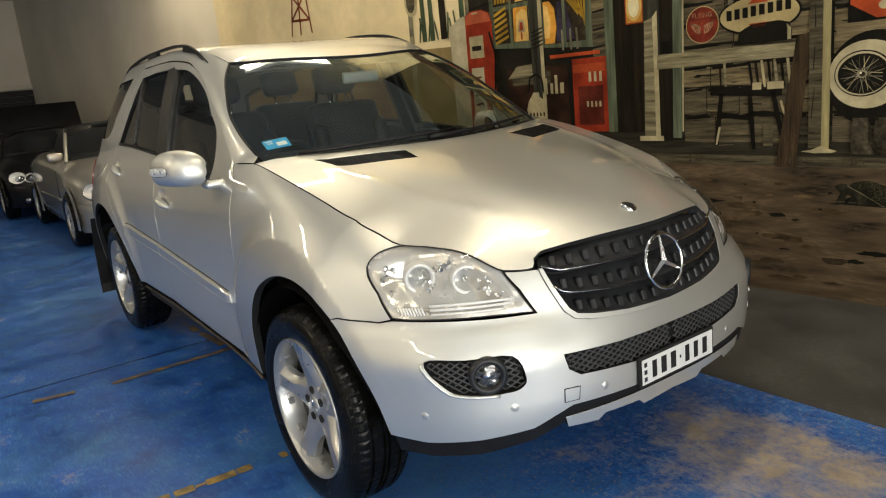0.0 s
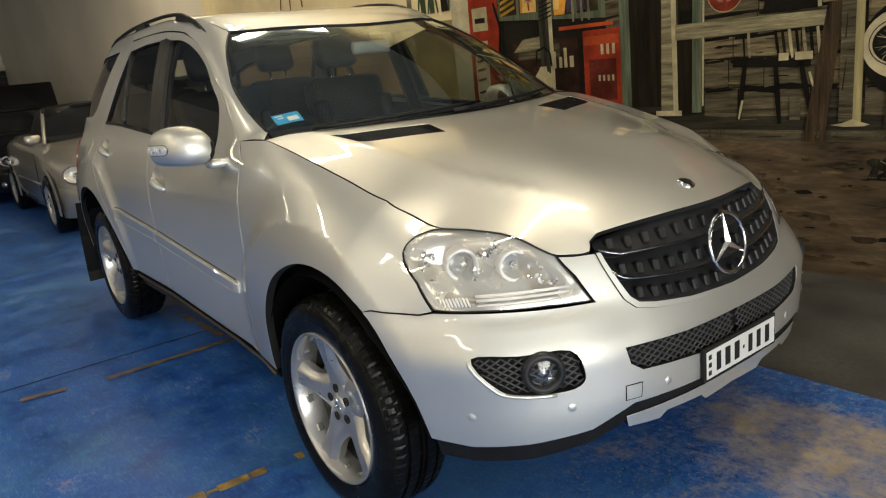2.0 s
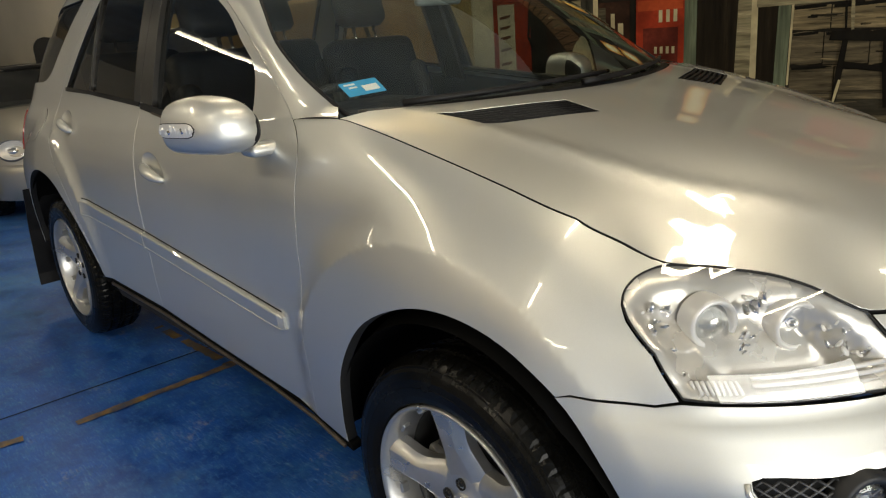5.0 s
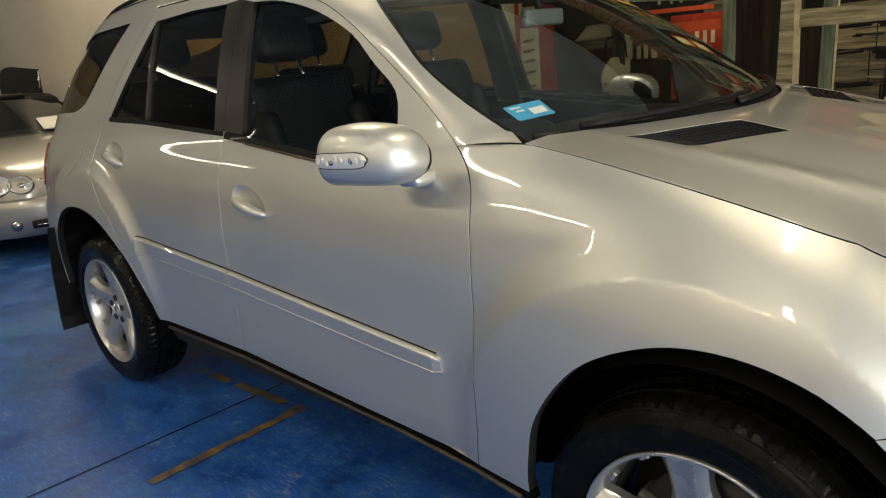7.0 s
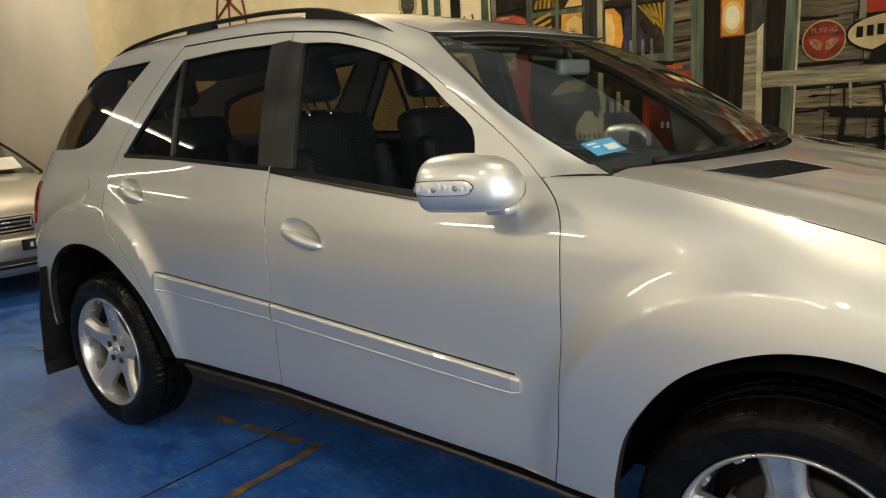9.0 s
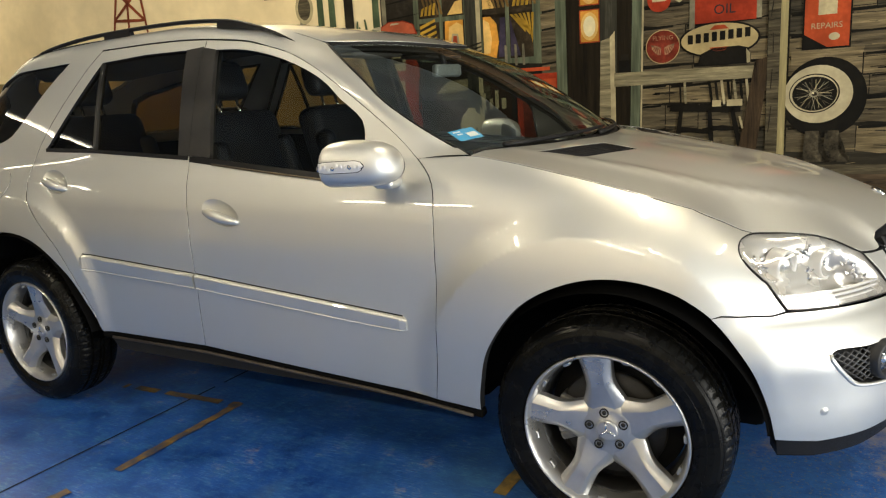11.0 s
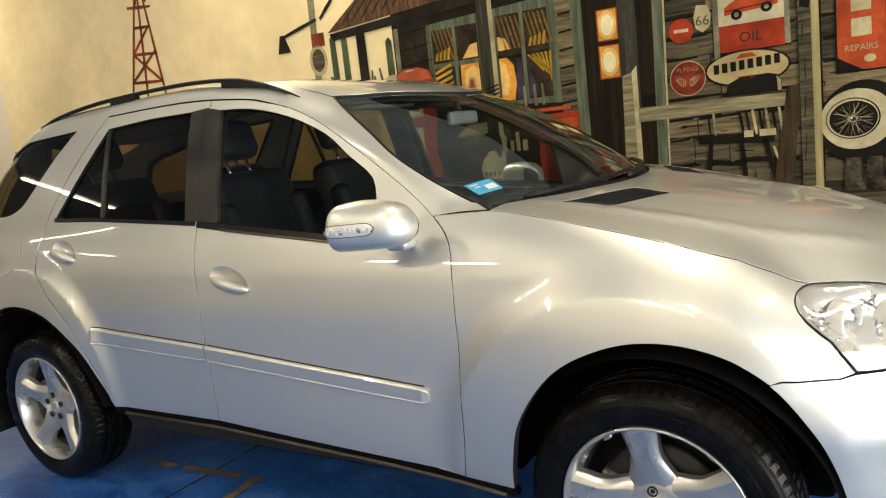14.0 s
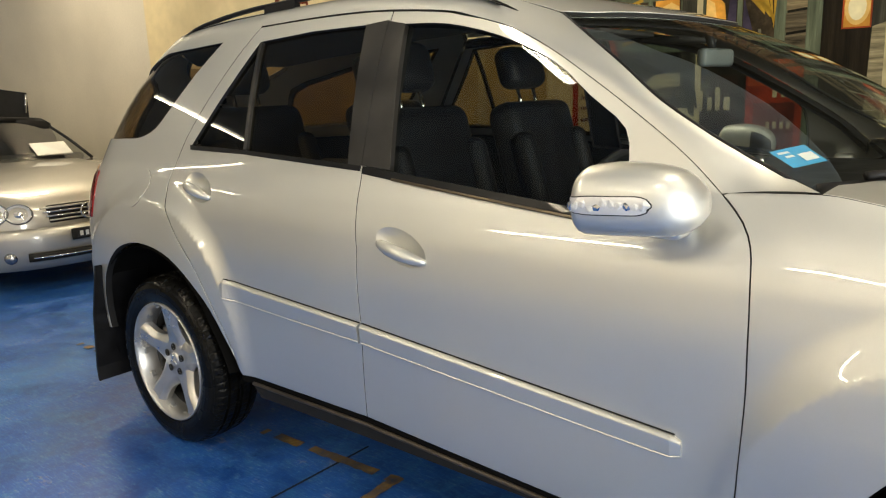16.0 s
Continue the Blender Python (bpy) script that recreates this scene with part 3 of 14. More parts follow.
SEAM_REAR = curve_smooth([(-2.41, 1.686), (-2.52, 1.57), (-2.72, 1.325), (-2.80, 1.16), (-2.775, 1.07), (-2.67, 0.955), (-2.52, 0.81), (-2.40, 0.60), (-2.345, 0.430)], 4, False)
FRONT_ARCH = curve_smooth([(-0.415, 0.372), (-0.405, 0.46), (-0.365, 0.60), (-0.25, 0.752), (-0.10, 0.833), (0.045, 0.855), (0.19, 0.829), (0.315, 0.760), (0.405, 0.640), (0.452, 0.53), (0.485, 0.405)], 5, False)
ARCH_SPLIT = min(range(len(FRONT_ARCH)), key=lambda i: abs(FRONT_ARCH[i][0] - 0.315))
REAR_ARCH = curve_smooth([(-2.345, 0.430), (-2.39, 0.54), (-2.49, 0.703), (-2.69, 0.842), (-2.92, 0.878), (-3.12, 0.83), (-3.27, 0.70), (-3.345, 0.54), (-3.36, 0.42)], 5, False)
LIGHT_CORNER = curve_smooth([(0.420, 0.911), (0.414, 0.929), (0.422, 0.945), (0.446, 0.953), (0.474, 0.9545)], 3, False)
LIGHT_TOP = LIGHT_CORNER + [(u, edge_z(u)) for u in np.linspace(0.495, 0.865, 20)]
LIGHT_RIGHT = [(0.865, edge_z(0.865)), (0.901, 0.823), (0.929, 0.755)]
LIGHT_LOW = [(0.929, 0.755), (0.82, 0.759), (0.694, 0.761), (0.587, 0.765), (0.534, 0.770)]
LIGHT_LEFT = [(0.534, 0.770), (0.495, 0.841), (0.439, 0.890), (0.420, 0.911)]
WIN_FRONT = [(-1.722, 1.212), (-1.30, 1.172), (-0.872, 1.130)] + curve_smooth([(-0.872, 1.238), (-0.893, 1.326), (-1.0, 1.405), (-1.115, 1.49), (-1.30, 1.568), (-1.50, 1.618), (-1.66, 1.632)], 3, False) + [(-1.722, 1.636)]
WIN_REAR = [(-2.70, 1.262), (-2.35, 1.250), (-1.80, 1.215), (-1.752, 1.213), (-1.752, 1.638), (-1.84, 1.644), (-2.10, 1.646), (-2.385, 1.632)]
QUARTER_WIN = curve_smooth([(-3.71, 1.270), (-3.62, 1.40), (-3.48, 1.52), (-3.05, 1.632)], 3, False) + [(-2.63, 1.648), (-2.76, 1.54)] + curve_smooth([(-2.90, 1.41), (-3.0, 1.325), (-3.12, 1.288), (-3.25, 1.283)], 3, False)
QUARTER_TOP = [(u, roof_edge(u) - 0.004) for u in (-2.41, -2.6, -2.8, -3.0, -3.2, -3.4, -3.55)]
WING_TOP = [(u, bonnet_edge(u)) for u in np.linspace(0.462, -0.64, 34)]

wing_outline = SEAM_FRONT[::-1][:-1] + [(-0.655, 1.190)] + WING_TOP[::-1] + LIGHT_CORNER[::-1] + [(0.437, 0.889), (0.492, 0.840), (0.529, 0.766)] + [(0.486, 0.758), (0.40, 0.764), (0.345, 0.768)] + FRONT_ARCH[:ARCH_SPLIT + 1][::-1]
wing_outline = [p for i, p in enumerate(wing_outline) if i == 0 or (Vector(p) - Vector(wing_outline[i - 1])).length > 0.003]
for s in BOTH:
    skin("front_wing", shell, wing_outline, SILVER, suv, sides=(s,), step=0.013, depth=0.03, gap=0.0018)

front_door_out = SEAM_FRONT + [(-0.9, 0.387), (-1.3, 0.408), (-1.703, 0.432)] + SEAM_MID[::-1][1:] + [(-1.742, 1.45), DOOR_TOP[-1]] + DOOR_TOP[::-1][1:] + PILLAR_LINE[::-1][:-1]
rear_door_out = SEAM_MID[::-1] + [(-1.742, 1.45)] + DOOR_TOP_REAR + SEAM_REAR[1:] + [(-2.1, 0.431)]
front_door_out, rear_door_out = front_door_out[::-1], rear_door_out[::-1]
quarter_out = [(-2.41, roof_edge(-2.41) - 0.002)] + SEAM_REAR[:-1] + REAR_ARCH + [(-3.40, 0.62), (-3.60, 0.70), (-3.92, 0.72), (-3.92, 1.26), (-3.86, 1.30), (-3.60, 1.52)] + QUARTER_TOP[::-1][1:-1]


def pane(name, outline, material, parent, s, lift=-0.012, label=""):
    ob = skin(name, shell, outline, material, parent, sides=(s,), step=0.09, depth=0.004, lift=lift, gap=0.0, label=label)
    ob.visible_shadow = False
    return ob


def on_shell(u, z, lift=0.0, s=1):
    p = Vector(shell(u, z)) + normal_of(shell, u, z) * lift
    return Vector((p.x, p.y * s, p.z))


def strip_on(name, pts, r, material, parent, lift, s, flat=1.0, label=""):
    bm = bmesh.new()
    tube(bm, [on_shell(u, z, lift, s) for u, z in pts], r, 8, flat=flat)
    return part(name, bm, material, parent, label)


def moulding(door, top, low, s):
    """A raised bar between two lines: a bright upper bevel, a flat face and a thin lip along its foot."""
    prof = ((0.0, 0.0), (0.0, 0.006), (0.04, 0.012), (0.13, 0.0165), (0.18, 0.0170), (0.82, 0.0150), (0.87, 0.0132), (0.91, 0.0148), (0.97, 0.0142), (1.0, 0.010), (1.0, 0.0))
    ft, fl = curve(*sorted(top)), curve(*sorted(low))
    lo, hi = top[0][0], top[-1][0]
    V, F, n, k = [], [], 44, len(prof)
    for i in range(n + 1):
        u = lo + (hi - lo) * i / n
        e = min(1.0, abs(u - hi) / 0.022)
        e = math.sqrt(max(0.0, 1 - (1 - e) ** 2))
        a, b = ft(u), fl(u)
        mid = a * 0.45 + b * 0.55
        a, b = mid + (a - mid) * (0.72 + 0.28 * e), mid + (b - mid) * (0.72 + 0.28 * e)
        for f, h in prof:
            V.append(on_shell(u, a + (b - a) * f, h * (0.5 + 0.5 * e) - 0.001, s))
    for i in range(n):
        for j in range(k - 1):
            q = (i * k + j, i * k + j + 1, (i + 1) * k + j + 1, (i + 1) * k + j)
            F.append(q if (hi > lo) == (s > 0) else q[::-1])
    F += [tuple(range(k)), tuple(range(n * k, n * k + k))[::-1]]
    ob = mesh_object("side_moulding", V, F, SILVER, door, "", False)
    # thin black bar in place of the shadow above the moulding
    strip_on("moulding_shadow_line", [(lo + (hi - lo) * t, ft(lo + (hi - lo) * t) + 0.0015) for t in np.linspace(0, 0.985, 24)], 0.0022, GAP, ob, 0.0004, s)
    return ob


def dish_outline(u, z):
    return [(u + 0.098 * math.cos(a), z - 0.022 * math.cos(a) + 0.048 * math.sin(a)) for a in np.linspace(0, 2 * math.pi, 28, endpoint=False)]


def handle_set(door, u, z, s):
    """A recessed dish and a bowed silver grip over it."""
    dish = dish_outline(u, z)
    V, F, rings = [], [], 6
    for k in range(rings + 1):
        f = k / rings
        for a, b in dish:
            V.append(on_shell(u + (a - u) * f, z + (b - z) * f, -0.0165 * (1 - f ** 3.2), s))
    n = len(dish)
    for k in range(rings):
        for i in range(n):
            q = (k * n + i, k * n + (i + 1) % n, (k + 1) * n + (i + 1) % n, (k + 1) * n + i)
            F.append(q if s < 0 else q[::-1])
    mesh_object("handle_dish", V, F, SILVER, door)
    bm = bmesh.new()
    tube(bm, [on_shell(u + 0.006 + t * 0.094, z - 0.014 - 0.020 * t, 0.002 + 0.018 * (1 - t * t), s) for t in np.linspace(-1, 1, 15)], lambda t: 0.006 + 0.015 * math.sin(math.pi * t) ** 0.6 if 0 < t < 1 else 0.006, 14, flat=1.0)
    part("handle", bm, SILVER, door, "silver grip handle")


for s in BOTH:
    door = skin("front_door", shell, front_door_out, SILVER, suv, [WIN_FRONT, dish_outline(-1.52, 1.0)], sides=(s,), step=0.035, gap=0.0024)
    skin("window_trim", shell, [(-1.618, 1.206), (-1.7365, 1.216), (-1.7395, 1.645), (-1.668, 1.631)], PILLAR, door, sides=(s,), lift=0.004, gap=0, depth=0.02, label="dark door pillar film")
    pane("window_pane", shrink(WIN_FRONT, -0.01), FRONT_GLASS, door, s, -0.014)
    skin("belt_strip", shell, [(-1.734, 1.189), (-1.3, 1.144), (-0.868, 1.104), (-0.868, 1.134), (-1.3, 1.175), (-1.734, 1.217)], BLACK_PAINT, door, sides=(s,), lift=0.004, label="black belt line strip")
    # bronze bar stands in for the wall's warm reflection in the black strip
    strip_on("belt_reflection", [(-1.60, 1.1795), (-1.3, 1.149), (-0.872, 1.109)], 0.0042, BELT_GLINT, door, 0.006, s, label="thin bronze line for the warm reflection in the belt strip")
    moulding(door, [(-1.682, 0.748), (-1.2, 0.706), (-0.78, 0.670), (-0.690, 0.662)], [(-1.682, 0.684), (-1.2, 0.645), (-0.735, 0.610), (-0.690, 0.608)], s)
    handle_set(door, -1.52, 1.0, s)
    door = skin("rear_door", shell, rear_door_out, SILVER, suv, [WIN_REAR, dish_outline(-2.585, 1.112)], sides=(s,), step=0.0155, gap=0.0022)
    skin("window_trim", shell, [(-1.7395, 1.216), (-1.80, 1.218), (-1.838, 1.642), (-1.7425, 1.648)][::-1], PILLAR, door, sides=(s,), lift=0.004, gap=0, depth=0.02, label="dark door pillar film")
    skin("divider", shell, [(-2.338, 1.252), (-2.362, 1.252), (-2.396, 1.632), (-2.374, 1.634)], PILLAR, door, sides=(s,), lift=-0.002, label="black window divider bar")
    pane("window_pane", shrink(WIN_REAR, -0.01), TINT_GLASS, door, s, -0.014, "dark tinted glass")
    skin("belt_strip", shell, [(-2.70, 1.243), (-2.35, 1.233), (-1.741, 1.196), (-1.741, 1.218), (-2.35, 1.254), (-2.708, 1.267)], BLACK_PAINT, door, sides=(s,), lift=0.004, label="black belt line strip")
    moulding(door, [(-1.692, 0.748), (-2.05, 0.772), (-2.365, 0.794), (-2.39, 0.797)], [(-1.692, 0.685), (-2.05, 0.702), (-2.34, 0.718), (-2.39, 0.724)], s)
    handle_set(door, -2.585, 1.112, s)
    q = skin("rear_quarter", shell, quarter_out, SILVER, suv, [QUARTER_WIN], sides=(s,), step=0.016, depth=0.03)
    pane("quarter_pane", shrink(QUARTER_WIN, -0.01), TINT_GLASS, q, s, -0.008, "dark tinted quarter glass")
    if s > 0:
        fuel = [(-3.02 + 0.085 * math.cos(a), 1.09 + 0.075 * math.sin(a)) for a in np.linspace(0, 2 * math.pi, 28, endpoint=False)]
        skin("fuel_flap", shell, fuel, SILVER, q, sides=(s,), lift=0.003, gap=0)
    skin("tail_light", shell, [(-3.46, 0.93), (-3.43, 1.03), (-3.45, 1.14), (-3.62, 1.16), (-3.80, 1.14), (-3.80, 0.93)], TAIL_RED, suv, sides=(s,), lift=0.006, label="red tail light lens")
    skin("rear_bumper", shell, [(-3.365, 0.43), (-3.42, 0.62), (-3.60, 0.695), (-3.92, 0.715), (-3.92, 0.38), (-3.6, 0.36)], SILVER, suv, sides=(s,), depth=0.03)
    # sill: dull dark strip under the doors
    skin("sill", shell, [(-2.36, 0.398), (-2.36, 0.427), (-1.712, 0.428), (-1.3, 0.404), (-0.9, 0.383), (-0.612, 0.368), (-0.415, 0.366), (-0.415, 0.334), (-0.9, 0.350), (-1.712, 0.396)], LINER, suv, sides=(s,), lift=-0.006, depth=0.03, label="black plastic sill strip")
    strip_on("sill_edge", [(-2.30, 0.404), (-1.712, 0.402), (-1.3, 0.381), (-0.9, 0.361), (-0.62, 0.347), (-0.45, 0.342)], 0.0065, SILL_EDGE, suv, -0.001, s, label="thin brown strip along the lower edge of the sill")
    # mud flap behind the rear wheel
    V = []
    for d in (0, 0.012):
        for x, z in ((-3.30, 0.74), (-3.385, 0.50), (-3.425, 0.24), (-3.42, 0.175)):
            for y in (-0.950, -0.70):
                V.append((x - d, y * s, z))
    F = [(0, 1, 3, 2), (2, 3, 5, 4), (4, 5, 7, 6), (8, 10, 11, 9), (10, 12, 13, 11), (12, 14, 15, 13), (0, 2, 10, 8), (2, 4, 12, 10), (4, 6, 14, 12), (1, 9, 11, 3), (3, 11, 13, 5), (5, 13, 15, 7), (6, 7, 15, 14)]
    mesh_object("mud_flap", V, F, PLASTIC, suv, "black rubber mud flap", False)
    # dark inner skin behind the seams
    inner = [(-3.70, 0.45), (-3.40, 0.45)] + REAR_ARCH[::-1] + [(-2.30, 0.33), (-0.45, 0.33)] + FRONT_ARCH[:ARCH_SPLIT + 1] + [(0.33, 0.78), (0.40, 0.80), (0.40, 0.93)] + [(u, bonnet_edge(u) - 0.012) for u in (0.3, 0.1, -0.2, -0.5)] + [(-0.70, 1.10), (-0.86, 1.10), (-1.3, 1.14), (-1.72, 1.18), (-2.7, 1.22), (-3.75, 1.20)]
    skin("inner_panel", shell, inner, GAP, suv, sides=(s,), lift=-0.018, step=0.08, depth=0)
    skin("centre_pillar", shell, [(-1.80, 1.17), (-1.66, 1.16), (-1.68, 1.66), (-1.80, 1.67)], GAP, suv, sides=(s,), lift=-0.03, depth=0.02, gap=0)
    # cabin ring behind the door tops
    for strip in ([p for p in PILLAR_LINE] + DOOR_TOP + DOOR_TOP_REAR,):
        up = [(u, z) for u, z in strip]
        low = [(u - 0.0, z - 0.028) for u, z in strip]
        skin("roof_frame", shell, low + up[::-1], GAP, suv, sides=(s,), lift=-0.016, depth=0.03, gap=0)

# bonnet
EDGE_UZ = [(u, edge_z(u)) for u in np.linspace(-0.47, 0.950, 90)] + [(0.953, 0.884)] + [(u, grille_top(u)) for u in np.linspace(0.950, 1.318, 26)]
EDGE = np.array([shell(u, z) for u, z in EDGE_UZ])


def thin_plate(P, Z):
    """The smoothest sheet z(x, y) through the given points."""
    def phi(r2):
        return 0.5 * r2 * np.log(r2 + 1e-12)
    n = len(P)
    A = np.zeros((n + 3, n + 3))
    A[:n, :n] = phi(((P[:, None] - P[None]) ** 2).sum(2))
    A[:n, n], A[:n, n + 1:], A[n, :n], A[n + 1:, :n] = 1, P, 1, P.T
    w = np.linalg.solve(A, np.concatenate([Z, np.zeros(3)]))

    def f(x, y):
        d = (P[:, 0] - x) ** 2 + (P[:, 1] - y) ** 2
        return float(phi(d) @ w[:n] + w[n] + w[n + 1] * x + w[n + 2] * y)
    return f


ties = [tuple(p) for p in EDGE[::2]] + [(p[0], -p[1], p[2]) for p in EDGE[::2]]
ties += [(x, 0.0, hood_line(x) + 0.006) for x in np.linspace(-0.30, 0.70, 11)]
ties += [(x, y, hood_line(x) + 0.006 - 0.35 * (hood_line(x) - edge_z(x)) * (abs(y) / 0.75) ** 2) for x in (-0.3, -0.1, 0.1, 0.25, 0.4) for y in (-0.3, 0.3)]
sheet = thin_plate(np.array([t[:2] for t in ties]), np.array([t[2] for t in ties]))
ridge_y = curve((-0.45, 0.62), (-0.2, 0.60), (0.2, 0.53), (0.45, 0.43), (0.62, 0.34))


def bonnet(x, y):
    """A smooth sheet from edge to edge, with two soft ridges."""
    k = ease(-0.5, -0.2, x) * (1 - ease(0.42, 0.62, x))
    ridge = 0.006 * k * math.exp(-((abs(y) - ridge_y(x)) / 0.032) ** 2)
    return (x, y, sheet(x, y) + ridge)


bonnet_out = [(p[0], p[1]) for p in EDGE] + [(p[0], -p[1]) for p in EDGE[::-1]]
bonnet_out += [(-0.25 - 0.46 * y * y + 0.015, y) for y in np.linspace(0.70, -0.70, 25)]
VENTS = []
for sg in (1, -1):
    VENTS.append([(-0.31, -0.615 * sg), (-0.17, -0.585 * sg), (-0.045, -0.30 * sg), (-0.175, -0.275 * sg)])
hood_ob = skin("bonnet", bonnet, bonnet_out, SILVER, suv, VENTS, step=0.035, depth=0.02, gap=0.0026)
for v in VENTS:
    vv = v if area2(v) > 0 else v[::-1]
    grid = skin("bonnet_vent", bonnet, vv, PLASTIC, hood_ob, lift=-0.016, step=0.06, depth=0, gap=-0.002, label="black slatted bonnet vent")
    a, b, c, d = (Vector(p) for p in v)
    for k in range(7):
        f = (k + 0.5) / 7
        p, q = a.lerp(b, f), d.lerp(c, f)
        bm = bmesh.new()
        tube(bm, [Vector(bonnet(*p.lerp(q, t))) - Vector((0, 0, 0.006)) for t in np.linspace(0.02, 0.98, 6)], 0.0045, 6)
        part("slat", bm, PLASTIC, grid)
BADGE = Matrix.Translation(bonnet(0.705, 0)) @ normal_of(bonnet, 0.705, 0.0).to_track_quat("Y", "Z").to_matrix().to_4x4()
bm = bmesh.new()
lathe(bm, [(0.0, 0.008), (0.018, 0.0075), (0.026, 0.004), (0.0275, -0.004)], 28, BADGE)
part("bonnet_badge", bm, CHROME, hood_ob, "small round chrome badge")
bm = bmesh.new()
lathe(bm, [(0.0, 0.0095), (0.016, 0.009)], 28, BADGE)
part("badge_centre", bm, GREY_PLASTIC, hood_ob)

# front bumper with its openings
GRILLE_LEFT = [(0.966, 0.8655), (0.972, 0.850), (1.012, 0.743), (1.034, 0.723), (1.08, 0.712), (1.174, 0.698), (1.32, 0.691)]
LIP_TOP = [(0.495, 0.408), (0.60, 0.392), (0.749, 0.400), (0.885, 0.418), (0.935, 0.444), (0.985, 0.468), (1.178, 0.463), (1.32, 0.458)]
INTAKE = [(0.975, 0.630), (0.983, 0.582), (1.012, 0.556), (1.181, 0.540), (1.317, 0.536), (1.317, 0.622), (1.135, 0.622)]
FOG = curve_smooth([(0.628, 0.655), (0.678, 0.575), (0.722, 0.552), (0.817, 0.545), (0.866, 0.556), (0.878, 0.592), (0.852, 0.655), (0.74, 0.657)], 4)
bumper_out = FRONT_ARCH[ARCH_SPLIT:] + LIP_TOP[1:] + [(1.32, 0.536), (1.181, 0.540), (1.012, 0.556), (0.983, 0.582), (0.975, 0.630), (1.135, 0.622), (1.32, 0.622)] + GRILLE_LEFT[::-1] + [(0.91, bonnet_edge(0.91) - 0.005), (0.874, bonnet_edge(0.874) - 0.005)] + [(0.908, 0.823), (0.937, 0.749)] + [(0.81, 0.751), (0.68, 0.756), (0.53, 0.7615), (0.486, 0.7545), (0.40, 0.7605), (0.345, 0.7645)]
bumper = skin("front_bumper", shell, bumper_out, SILVER, suv, [FOG], sides=BOTH, step=0.026, depth=0.035, gap=0)
grille_out = [(u + 0.004, z + 0.004) for u, z in GRILLE_LEFT] + [(1.32, 0.938), (1.2, 0.9365), (1.112, 0.931), (1.035, 0.923), (0.985, 0.9155), (0.958, 0.908)]
grille = skin("grille", shell, grille_out, GREY_PLASTIC, suv, sides=BOTH, lift=-0.05, step=0.05, depth=0, gap=-0.004, label="charcoal grille with three louvres and fins")
skin("grille_rim", shell, [(0.972, 0.866), (0.977, 0.855), (1.017, 0.746), (1.036, 0.727), (1.078, 0.717), (1.175, 0.704), (1.32, 0.697), (1.32, 0.686), (1.172, 0.692), (1.072, 0.704), (1.026, 0.716), (1.003, 0.742), (0.968, 0.850), (0.962, 0.866)], SILVER, grille, sides=BOTH, lift=0.008, step=0.03, depth=0.03, gap=0, label="bright silver grille surround")


grille_foot = curve((0.985, 0.775), (1.0, 0.755), (1.02, 0.733), (1.09, 0.713), (1.19, 0.697), (1.32, 0.691))


def grille_z(u, f):
    return grille_foot(u) + (grille_top(u) - grille_foot(u)) * f


def louvre(f0, f1, u0):
    """One slanted louvre across the grille, between two fractions of its height."""
    V, F, prof = [], [], ((1.0, -0.042), (0.75, -0.030), (0.30, -0.016), (0.06, -0.004), (0.0, 0.003), (-0.05, 0.002), (-0.06, -0.030))
    us = list(np.linspace(u0, 1.32, 18))
    row = [(u, 1) for u in us] + [(u, -1) for u in us[::-1][1:]]
    for u, s in row:
        for t, lift in prof:
            V.append(on_shell(u, grille_z(u, f0 + (f1 - f0) * t), lift, s))
    k = len(prof)
    for i in range(len(row) - 1):
        for j in range(k - 1):
            F.append((i * k + j, (i + 1) * k + j, (i + 1) * k + j + 1, i * k + j + 1))
    return V, F


for f0, f1, u0 in ((0.66, 1.0, 0.962), (0.33, 0.63, 0.985), (0.03, 0.30, 1.012)):
    V, F = louvre(f0, f1, u0)
    bar = mesh_object("louvre", V, F, GREY_PLASTIC, grille)
    if f0 > 0.1:
        for s in BOTH:
            strip_on("louvre_trim", [(u, grille_z(u, f0 - 0.01)) for u in np.linspace(u0 + 0.006, 1.24, 12)], lambda t: 0.0055 - 0.0025 * t, DARK_CHROME, grille, 0.004, s, 0.8, "thin dull silver trim bar")
    for s in BOTH:
        for u in np.linspace(u0 + 0.040, 1.285, 7):
            bm = bmesh.new()
            zf = grille_z(u, f0 + (f1 - f0) * 0.40)
            p = on_shell(u, zf, -0.016, s)
            n = normal_of(shell, u, zf)
            n.y *= s
            m = Matrix.Translation(p) @ n.to_track_quat("X", "Z").to_matrix().to_4x4()
            box(bm, (-0.022, -0.010, -0.017), (0.014, 0.010, 0.017), 0.004, 1, m)
            part("fin", bm, GREY_PLASTIC, grille)

# round emblem: a ring with three bars
em = on_shell(1.318, 0.812, 0.022)
tilt = Matrix.Translation(em) @ Matrix.Rotation(radians(-12), 4, "Y")
bm = bmesh.new()
tube(bm, [tilt @ Vector((0.0, 0.087 * math.cos(a), 0.087 * math.sin(a))) for a in np.linspace(0, 2 * math.pi, 48, endpoint=False)], 0.0062, 10, True)
emblem = part("emblem_ring", bm, CHROME, suv, "round chrome grille emblem")
